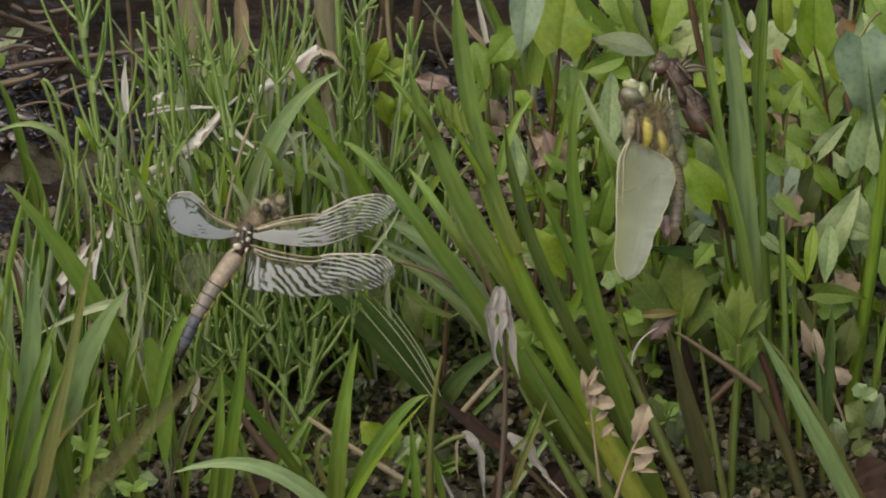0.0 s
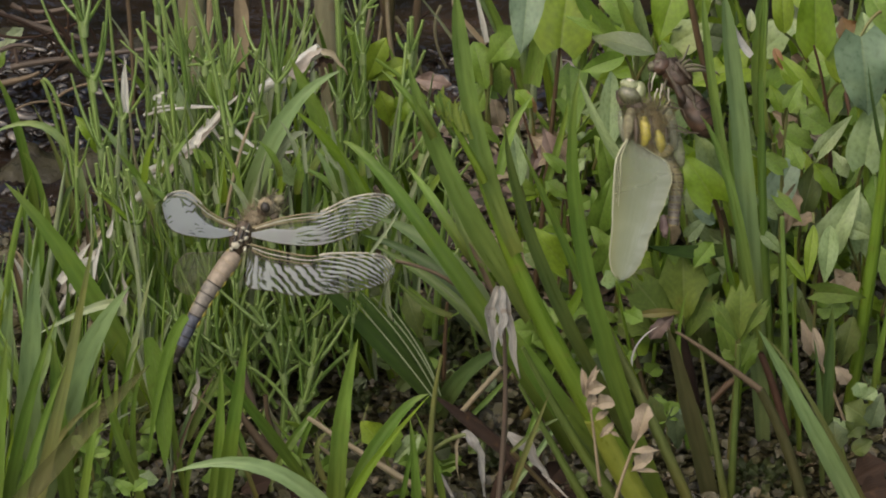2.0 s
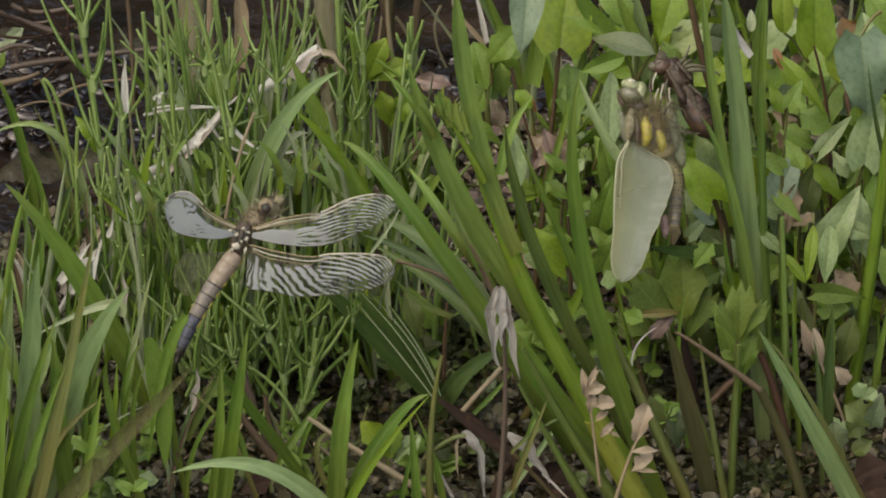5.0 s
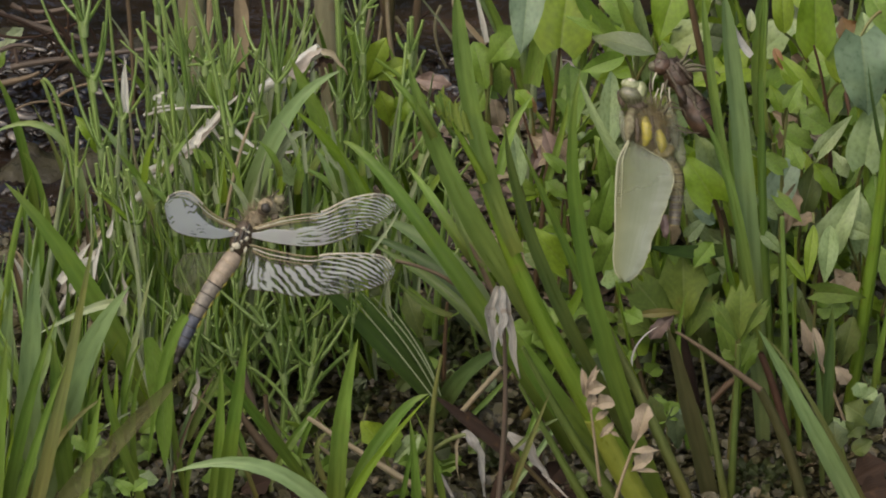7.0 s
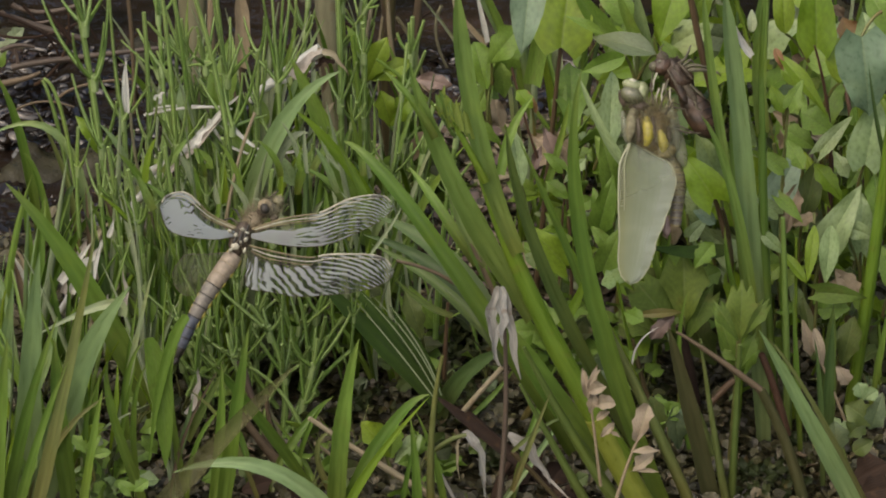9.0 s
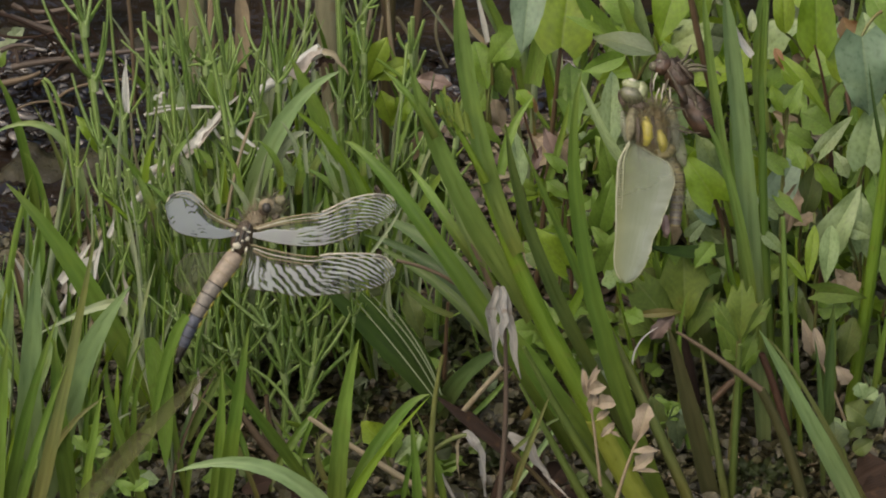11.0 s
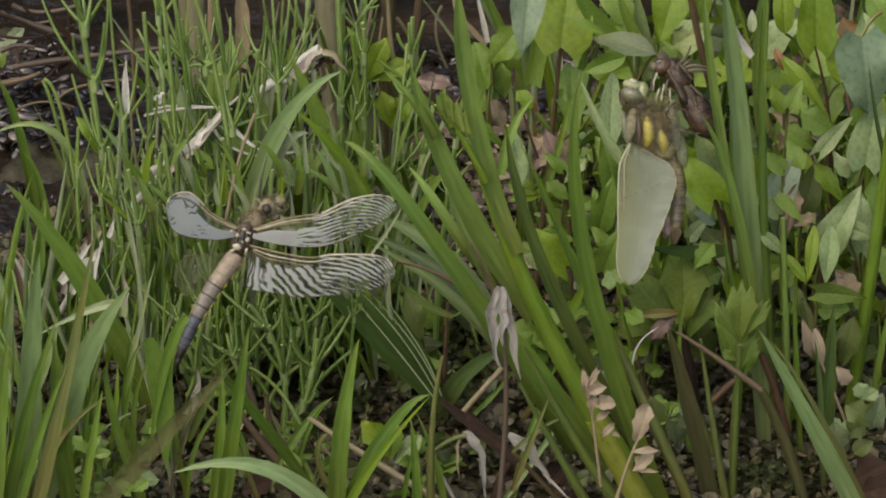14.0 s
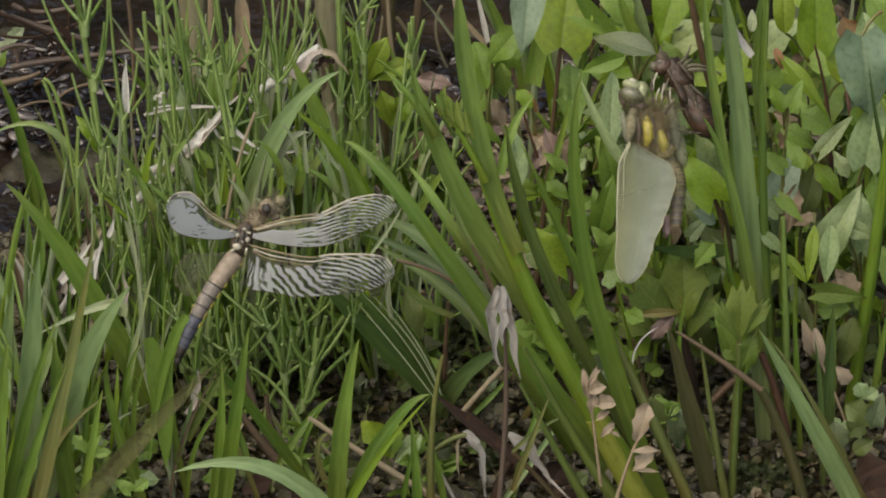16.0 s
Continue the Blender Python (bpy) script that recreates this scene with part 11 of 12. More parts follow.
def mud_clods():
    """Wet black clods and rotten bits in the shallows, as one object."""
    r = random.Random(31)
    bm = bmesh.new()
    for _ in range(760):
        x, y = r.uniform(-0.13, 0.05), r.uniform(0.12, 0.27)
        if free(x, y - 0.012):
            continue
        made = bmesh.ops.create_icosphere(bm, subdivisions=2, radius=1.0, matrix=pose(x, y, -0.0100, r.uniform(-15, 15), r.uniform(-15, 15), r.uniform(0, 360)) @ Matrix.Diagonal((r.uniform(0.0015, 0.009), r.uniform(0.0008, 0.003), r.uniform(0.0003, 0.0012), 1)))
        for q in made["verts"]:
            q.co += Vector((noise.noise(q.co * 500), noise.noise(q.co * 500 + Vector((9, 0, 0))), noise.noise(q.co * 400 + Vector((0, 9, 0))))) * 0.0024
    # slabs of wet mud that slope down to the near side and catch the sky
    for _ in range(60):
        x, y = r.uniform(-0.134, -0.112), r.uniform(0.185, 0.255)
        made = bmesh.ops.create_icosphere(bm, subdivisions=2, radius=1.0, matrix=pose(x, y, -0.004 + r.uniform(-0.004, 0.006), r.uniform(12, 48), r.uniform(-20, 20), r.uniform(-40, 40)) @ Matrix.Diagonal((r.uniform(0.0015, 0.005), r.uniform(0.0008, 0.0022), 0.0006, 1)))
        for q in made["verts"]:
            q.co += Vector((noise.noise(q.co * 300), noise.noise(q.co * 300 + Vector((9, 0, 0))), noise.noise(q.co * 300 + Vector((0, 9, 0))))) * 0.0022
    for q in bm.faces:
        q.smooth = True
    me = bpy.data.meshes.new("mud_clods")
    bm.to_mesh(me)
    bm.free()
    me.materials.append(WET)
    tagged(new("mud_clods", me), "wet black mud clods and rotten litter in shallow water", "mud", kind="stuff")


mud_clods()


# ---- insects: local x runs to the side, y up the body, z out of the back; metres ----
def blob(parent, name, centre, radii, material, turn=(0, 0, 0), label="", rough=0.0, seg=18, ring=12):
    """A rounded body part, slightly uneven."""
    bm = bmesh.new()
    bmesh.ops.create_uvsphere(bm, u_segments=seg, v_segments=ring, radius=1.0)
    for q in bm.verts:
        q.co *= 1 + rough * noise.noise(q.co * 2.3 + Vector(centre) * 900)
    bmesh.ops.transform(bm, matrix=pose(*centre, *turn) @ Matrix.Diagonal((*radii, 1)), verts=bm.verts)
    return bm_part(name, bm, material, parent, label)


def bm_part(name, bm, material, parent, label=""):
    for q in bm.faces:
        q.smooth = True
    me = bpy.data.meshes.new(name)
    bm.to_mesh(me)
    bm.free()
    me.materials.append(material)
    ob = new(name, me)
    ob.parent = parent
    if label:
        ob["label"] = label
    return ob


def tube(parent, name, way, radii, material, label="", k=8):
    """A tube along a few points, with a radius at each."""
    p = np.array(way, float)
    t = np.gradient(p, axis=0)
    t /= np.linalg.norm(t, axis=1)[:, None]
    ref = np.array((0.31, 0.2, 0.93))
    a = np.cross(t, ref)
    a /= np.linalg.norm(a, axis=1)[:, None]
    b = np.cross(t, a)
    n = len(p)
    ang = np.linspace(0, 2 * np.pi, k, endpoint=False)
    r = np.array(radii, float)[:, None, None]
    v = (p[:, None] + r * (np.cos(ang)[None, :, None] * a[:, None] + np.sin(ang)[None, :, None] * b[:, None])).reshape(-1, 3)
    f = [(i * k + j, i * k + (j + 1) % k, (i + 1) * k + (j + 1) % k, (i + 1) * k + j) for i in range(n - 1) for j in range(k)]
    v = np.concatenate([v, v[:k], v[-k:]])
    f += [tuple(n * k + j for j in range(k))[::-1], tuple((n + 1) * k + j for j in range(k))]
    return mesh_part(name, v, f, material, parent, label)


def along_curve(points, n):
    """n points at even steps along a smooth curve through a few control points."""
    p = np.array(points, float)
    q = np.concatenate([[2 * p[0] - p[1]], p, [2 * p[-1] - p[-2]]])
    fine = []
    for i in range(1, len(q) - 2):
        for s in np.linspace(0, 1, 24, endpoint=False):
            a, b, c, d = q[i - 1], q[i], q[i + 1], q[i + 2]
            fine.append(0.5 * (2 * b + (c - a) * s + (2 * a - 5 * b + 4 * c - d) * s ** 2 + (3 * b - a - 3 * c + d) * s ** 3))
    fine = np.array(fine + [p[-1]])
    run = np.concatenate([[0], np.cumsum(np.linalg.norm(np.diff(fine, axis=0), axis=1))])
    s = np.linspace(0, run[-1], n)
    return np.stack([np.interp(s, run, fine[:, k]) for k in range(2)], -1)


def soft_step(q, a, b):
    s = np.clip((q - a) / (b - a), 0, 1)
    return s * s * (3 - 2 * s)


def pleat(g, share, soft=0.22):
    """Pale share of each pleat, milky skin and painted sky sheen, one pleat for each unit of g."""
    return soft_step(0.5 + 0.5 * np.sin(2 * math.pi * g), 1 - share - soft, 1 - share + soft)


def ripple(u, v, k):
    return np.sin(11 * u + 3.1 * k) * np.sin(6 * v + 9 * u + k) + 0.6 * np.sin(27 * u - 8 * v + 2 * k) + 0.4 * np.sin(46 * u + 19 * v + k)


def outer_fan(u, v, w, k):
    """Pleats that leave the middle of the front edge and bend down to the rear edge; w: way from the front edge, in widths of the wing."""
    s = np.clip(u - 0.38, 0, 1)
    g = 9.5 * (w - 1.5 * s ** 2 - 0.12 * s) + 0.2 * ripple(u, v, k) * (0.4 + v)
    main = pleat(g, 0.50 + 0.12 * np.sin(9 * u + 4 * v + k) - 0.10 * soft_step(v, 0.5, 0.2), 0.3)
    forks = pleat(2.0 * g + 0.35 * ripple(v, u, k), 0.66, 0.3)
    return np.clip(main * (1 - soft_step(v, 0.55, 0.8) * 0.8 * (1 - forks)), 0, 1) * (1 - 0.55 * soft_step(ripple(0.6 * u, 0.7 * v, k + 1), 0.5, 1.0))


def fore_pattern(u, v, w):
    dash = (1 - pleat(8.5 * v - 3.6 * u + 0.35 * ripple(u, v, 4), 0.74)) * soft_step(u, 0.16, 0.30) * soft_step(ripple(0.8 * u, v, 9), -0.6, 0.3)
    inner = soft_step(v + 0.05 * ripple(u, v, 1), 0.36, 0.50) * (1 - 0.85 * dash)
    return inner + (outer_fan(u, v, w, 2) - inner) * soft_step(u + 0.14 * (0.6 - v), 0.38, 0.54)


def hind_pattern(u, v, w):
    middle = pleat(15.0 * (u - 0.30 * v ** 1.3) + 0.17 * ripple(u, v, 5), 0.70 - 0.24 * soft_step(v, 0.4, 0.8), 0.3) * soft_step(v + 0.06 * ripple(u, v, 3), 0.22, 0.36)
    comb = pleat(26 * u - 1.5 * v + 0.3 * ripple(u, v, 7), 0.42, 0.3) * soft_step(v + 1.0 * u, 0.48, 0.75)
    inner = comb + (middle - comb) * soft_step(u, 0.13, 0.22)
    for at in (0.04, 0.12):
        inner = np.maximum(inner, 0.95 * np.exp(-((u - at - 0.13 * v) / 0.018) ** 2) * soft_step(v, 0.2, 0.35))
    return inner + (outer_fan(u, v, w, 6) - inner) * soft_step(u + 0.10 * (0.6 - v), 0.44, 0.60)


def silver_pattern(u, v, w):
    folds = 1 - 0.75 * (1 - pleat(5.5 * (v - 0.5 * u) + 0.5 * ripple(0.8 * u, v, 3), 0.8, 0.15)) * soft_step(u, 0.2, 0.4) * soft_step(ripple(0.7 * u, v, 6), -0.1, 0.5)
    brown = soft_step(v - 0.10 * np.sin(8 * u), 0.36, 0.44)
    return folds * (brown + (1 - brown) * (0.2 + 0.8 * soft_step(u, 0.50, 0.56))) * (1 - 0.7 * np.exp(-((v - 0.17) / 0.035) ** 2) * soft_step(u, 0.5, 0.56) * soft_step(0.9 - u, 0.0, 0.1))


def clear_pattern(u, v, w):
    return 0.55 + 0.15 * ripple(0.5 * u, v, 2)


def wing(parent, name, front, rear, lift, material, pattern, label, edge=None, sub=None, tip_cell=True):
    """A netted wing between its front and rear edge (millimetres in the insect's own plane); lift: how far root and tip
    stand out of it.
    The pattern says where its pleats are milky and carry painted sky sheen, from root to tip and from the front edge to
    the rear."""
    edge, sub = edge or COSTA, sub or DUSK
    n, m = 190, 58
    uu, vv = np.linspace(0, 1, n), np.linspace(0, 1, m)
    a, b = along_curve(front, n), along_curve(rear, n)
    flat = a[:, None] * (1 - vv)[None, :, None] + b[:, None] * vv[None, :, None]
    z = (lift[0] + (lift[1] - lift[0]) * uu)[:, None] + 0.5 * np.sin(np.pi * vv)[None, :] * np.sin(np.pi * uu)[:, None]
    chord = np.linalg.norm(b - a, axis=1)
    milk_sheen = np.clip(pattern(*np.meshgrid(uu, vv, indexing="ij"), vv[None, :] * (chord / chord.max())[:, None]), 0, 1)
    pts = np.concatenate([flat, (z + 0.16 * milk_sheen)[..., None]], -1) * MM
    root = pts[0, 0].copy()
    pts = pts - root
    pivot = new(name)
    pivot.empty_display_size = 0.002
    pivot.parent = parent
    pivot.matrix_basis = Matrix.Translation(root)
    pivot["label"] = label
    f = [(i * m + j, i * m + j + 1, (i + 1) * m + j + 1, (i + 1) * m + j) for i in range(n - 1) for j in range(m - 1)]
    uv = np.stack([milk_sheen, np.broadcast_to(vv[None, :], milk_sheen.shape)], -1).reshape(-1, 2)
    mesh_part("membrane", pts.reshape(-1, 3), f, material, pivot, "", uv)
    out = np.array((0, 0, 0.0001))
    half = int(n * 0.46)
    for lo, hi, mat, lab in ((0, half + 1, edge, "brown front edge"), (half, n - 2, CREAM if tip_cell else edge, "cream front edge")):
        way = pts[lo:hi:6, 0] + out
        tube(pivot, "vein", way, np.linspace(0.00028, 0.00018, len(way)) * (1 if tip_cell else 0.5), mat, lab if tip_cell else "", 6)
    if tip_cell:
        # a cream line behind the front edge, a brown strip behind that, and the grey cell near the tip
        for j, lo, hi, rad, mat, lab in ((6, 4, int(n * 0.9), 0.0002, CREAM, "cream vein"), (11, 4, half, 0.00022, edge, "brown vein strip"), (15, 4, half, 0.00012, sub, "")):
            way = pts[lo:hi:6, j] + out
            tube(pivot, "vein", way, np.linspace(rad, rad * 0.55, len(way)), mat, lab, 6)
        cell = [pts[i, 2] + out for i in range(n - 34, n - 14, 5)]
        tube(pivot, "stigma", cell, np.full(len(cell), 0.0004), STIGMA, "grey cell near the wing tip", 6)
        for q in range(10, half, 9):
            tube(pivot, "vein", [pts[q, 7] + out, pts[q, 11] + out], [0.00006] * 2, sub, "", 4)
    rim = pts[8:n:5, m - 1]
    tube(pivot, "vein", rim, np.full(len(rim), 0.00007), sub, "", 5)
    return pivot


MM = 0.001
BUFF = skin("abdomen_buff", (0.26, 0.22, 0.10), (0.17, 0.14, 0.07), 0.5, 900)
TAN_GREY = skin("abdomen_greyish", (0.20, 0.18, 0.15), (0.12, 0.11, 0.10), 0.5, 900)
BUFF_PALE = skin("abdomen_straw", (0.30, 0.275, 0.16), (0.20, 0.175, 0.095), 0.55, 900)
VEIL = skin("folded_film", (0.36, 0.38, 0.28), (0.27, 0.28, 0.20), 0.35, 300, 0.2, 0.35)
thin_dry(VEIL, 0.5)
CREAM_PINK = skin("tip_pinkish", (0.28, 0.20, 0.18), (0.17, 0.11, 0.10), 0.4, 600)
HUSK_OLIVE = skin("husk_olive_grey", (0.11, 0.105, 0.065), (0.06, 0.052, 0.035), 0.6, 700)
DUSK_TAN = skin("thorax_tan", (0.26, 0.215, 0.14), (0.17, 0.135, 0.085), 0.6, 700)


def hairs(parent, centre, radii, count, material, most=0.0018):
    """Short pale fur over a body part, as one mesh."""
    r = random.Random(8)
    v, f = [], []
    for _ in range(count):
        d = Vector((r.gauss(0, 1), r.gauss(0, 1), r.gauss(0.4, 1))).normalized()
        p = Vector(centre) + Vector((d.x * radii[0], d.y * radii[1], d.z * radii[2])) * 0.9
        e = p + (d + Vector((r.uniform(-0.5, 0.5), r.uniform(-0.5, 0.5), r.uniform(-0.4, 0.4)))) * r.uniform(0.0008, most)
        sd = d.orthogonal().normalized() * 0.00006
        k = len(v)
        v += [p - sd, p + sd, e]
        f.append((k, k + 1, k + 2))
    return mesh_part("fur", v, f, material, parent)


def mm(*q):
    return tuple(c * MM for c in q)


def spread_dragonfly():
    d = thing("dragonfly", "tan dragonfly with spread silvery striped wings clinging to horsetail", "dragonfly", (-0.0499, -0.0120, 0.0580), turn=(65, 0, 0))
    # thorax, hunched, with pale spots on dark
    blob(d, "thorax", mm(0.3, 0.5, -1.0), mm(2.7, 4.4, 3.0), DUSK, (0, 0, -18), "dark brown hairy thorax", 0.16)
    for x, y, t in ((-0.9, 0.4, -12), (0.5, 0.9, -22), (1.7, 1.6, -26)):
        tube(d, "thorax_stripe", [mm(x - 0.9, y - 2.6, 1.7), mm(x, y, 2.25), mm(x + 0.8, y + 2.4, 1.4)], mm(0.2, 0.42, 0.2), BLACK, "dark line on the back", 6)
    hairs(d, mm(0.3, 0.5, -0.8), mm(2.9, 4.6, 3.0), 420, FUZZ)
    for x, y, rx, ry in ((1.0, 2.8, 0.65, 0.45), (-0.7, 1.4, 0.55, 0.6), (0.4, -0.2, 0.45, 0.4), (-0.9, -1.4, 1.15, 0.95), (1.7, 0.4, 0.6, 0.7), (-2.2, 2.4, 0.6, 0.5), (2.0, 2.0, 0.7, 0.35), (-2.0, -2.4, 0.5, 0.6), (1.4, -2.4, 0.4, 0.8)):
        blob(d, "wing_base", mm(x, y, 1.9), mm(rx, ry, 0.7), CREAM, (0, 0, -18), "cream spot on the back", 0.1, 10, 8)
    blob(d, "thorax_front", mm(3.2, 4.6, -2.4), mm(2.3, 3.2, 1.9), DUSK_TAN, (0, 0, -40), "brownish hairy front of the thorax", 0.25)
    blob(d, "neck", mm(5.8, 7.4, -1.8), mm(1.6, 1.6, 1.4), DUSK, (0, 0, 0), "", 0.1)
    # head: two eyes and a bristly face
    blob(d, "brow", mm(6.6, 8.4, -1.3), mm(2.1, 2.1, 1.4), DUSK_TAN, (0, 0, 0), "tan ring round the dark eye", 0.22)
    blob(d, "eye", mm(6.3, 7.9, -0.3), mm(1.25, 1.4, 1.0), BLACK, (0, 0, 20), "dark brown compound eye", 0.08)
    blob(d, "eye", mm(7.8, 8.2, -1.8), mm(2.4, 2.5, 1.6), HUSK_OLIVE, (0, 0, 0), "greyish brown compound eye", 0.05)
    blob(d, "face", mm(9.6, 9.8, -1.2), mm(1.5, 1.3, 1.4), FUZZ, (0, 0, 0), "pale greyish face", 0.15)
    blob(d, "jaw", mm(8.6, 5.6, -0.8), mm(1.1, 0.8, 1.0), HUSK_PALE, (0, 0, 20), "grey mouthparts", 0.2)
    hairs(d, mm(8.0, 8.6, -1.6), mm(2.6, 2.6, 1.6), 500, FUZZ, 0.0024)
    hairs(d, mm(3.4, 4.8, -2.2), mm(2.6, 3.4, 2.0), 700, DUSK_TAN, 0.0026)
    # abdomen: ten segments from the thorax to the tail
    rnd = random.Random(4)
    n = 10
    for i in range(n):
        s0, s1 = i / n, (i + 1) / n - 0.006
        way, rad = [], []
        for q in np.linspace(s0, s1, 6):
            x, y = -1.0 - 14.4 * q + 1.4 * math.sin(math.pi * q) * -1, -3.4 - 25.6 * q
            way.append(mm(x, y, -0.4 + 1.2 * math.sin(math.pi * q)))
            r = (2.05 * (1 - q) ** 0.36 * (0.80 + 0.20 * (1 - q)) + 0.5) * (0.8 + 0.2 * min(1, q / 0.06))
            edge = min(q - s0, s1 - q) / (s1 - s0)
            rad.append(MM * r * (0.975 + 0.025 * min(1, edge / 0.2)))
        seg = tube(d, "abdomen_segment", way, rad, (SLATE if i < 9 else BLACK) if i > 5 else (TAN_GREY if i > 2 else TAN), "", 14)
        a, b = np.array(way[0]), np.array(way[-1])
        ax = (b - a) / np.linalg.norm(b - a)
        sd = np.array((-ax[1], ax[0], 0.0))
        # dark joint and side marks
        ring = [b - ax * 0.00014, b, b + ax * 0.00014]
        tube(seg, "joint_ring", ring, [rad[-1] * (1.03 if i > 2 else 1.012)] * 3, BLACK if i > 1 else DUSK_TAN, "dark joint line", 14)
        for sg in (-1, 1):
            c0, c1 = a + ax * 0.0002 + sd * sg * rad[1] * 0.80 + (0, 0, rad[1] * 0.15), b - ax * 0.0002 + sd * sg * rad[-2] * 0.80 + (0, 0, rad[-2] * 0.15)
            if i < 7:
                tube(seg, "side_mark", [c0, (c0 + c1) / 2 + sd * sg * 0.0001, c1], [0.00045, 0.0007 if sg > 0 else 0.0003, 0.0004], YELLOW, "yellow side patch", 7)
            else:
                tube(seg, "side_mark", [c0, c0 * 0.6 + c1 * 0.4, c0 * 0.4 + c1 * 0.6], [0.00025, 0.0004, 0.0001], TAN, "tan side notch", 7)
    blob(d, "tail_tip", mm(-15.4, -29.2, -0.4), mm(0.8, 1.6, 0.7), BLACK, (0, 0, -28), "black tail appendages")
    # legs, folded under the body, holding the stems
    for sx, y0, x1, y1 in ((1, 5.0, 9.0, 5.0), (1, 4.0, 8.0, 1.5), (-1, 5.0, -2.0, 8.0), (-1, 4.0, -4.5, 5.0), (1, 6.5, 9.5, 12.5), (-1, 2.0, -5.0, 1.5)):
        tube(d, "leg", [mm(sx * 1.6 + 2.0, y0, -2.4), mm((x1 + sx) * 0.6 + 1.0, (y0 + y1) / 2 + 1.0, -4.2), mm(x1, y1, -5.5)], mm(0.35, 0.28, 0.16), BLACK, "black leg", 6)
    w1 = wing(d, "forewing", ((3.2, 2.8), (10.1, 5.2), (15.3, 6.2), (20.4, 7.0), (26.4, 9.9), (32.0, 11.2), (36.3, 10.9), (38.4, 8.8)),
              ((2.9, 0.7), (7.0, -0.4), (13.9, -1.4), (21.1, -1.1), (27.8, 1.3), (34.3, 4.5), (37.5, 7.1), (38.5, 8.5)), (1.6, 3.0), FOREWING, fore_pattern, "fresh silvery forewing with pale stripes")
    w2 = wing(d, "hindwing", ((2.6, -1.2), (10.1, -3.0), (17.4, -4.1), (22.4, -3.4), (32.0, -3.4), (36.0, -4.5), (38.1, -7.2)),
              ((1.8, -6.2), (2.1, -11.5), (9.0, -12.7), (13.8, -13.7), (22.2, -13.3), (31.3, -12.0), (36.8, -9.7), (38.2, -7.6)), (1.4, 4.5), STRIPED, hind_pattern, "fresh silvery hindwing with pale stripes")
    w3 = wing(d, "forewing", ((-0.7, 3.2), (-6.8, 6.7), (-11.0, 11.0), (-13.5, 11.9), (-16.5, 11.0), (-17.9, 8.8)),
              ((-1.4, 1.0), (-6.2, 0.3), (-13.5, 1.3), (-16.8, 3.4), (-18.1, 8.0)), (1.4, 10.0), SILVER, silver_pattern, "silvery white forewing seen at a slant")
    w4 = wing(d, "hindwing", ((-2.5, -2.9), (-8.6, -3.3), (-13.5, -3.6), (-16.5, -7.2), (-16.9, -9.7)),
              ((-3.5, -6.9), (-6.9, -11.1), (-11.1, -13.2), (-14.3, -13.2), (-16.8, -10.4)), (-1.0, -9.0), GLASSY, clear_pattern, "clear greenish hindwing", edge=HUSK_OLIVE, tip_cell=False)
    return d, w1, w2, w3, w4


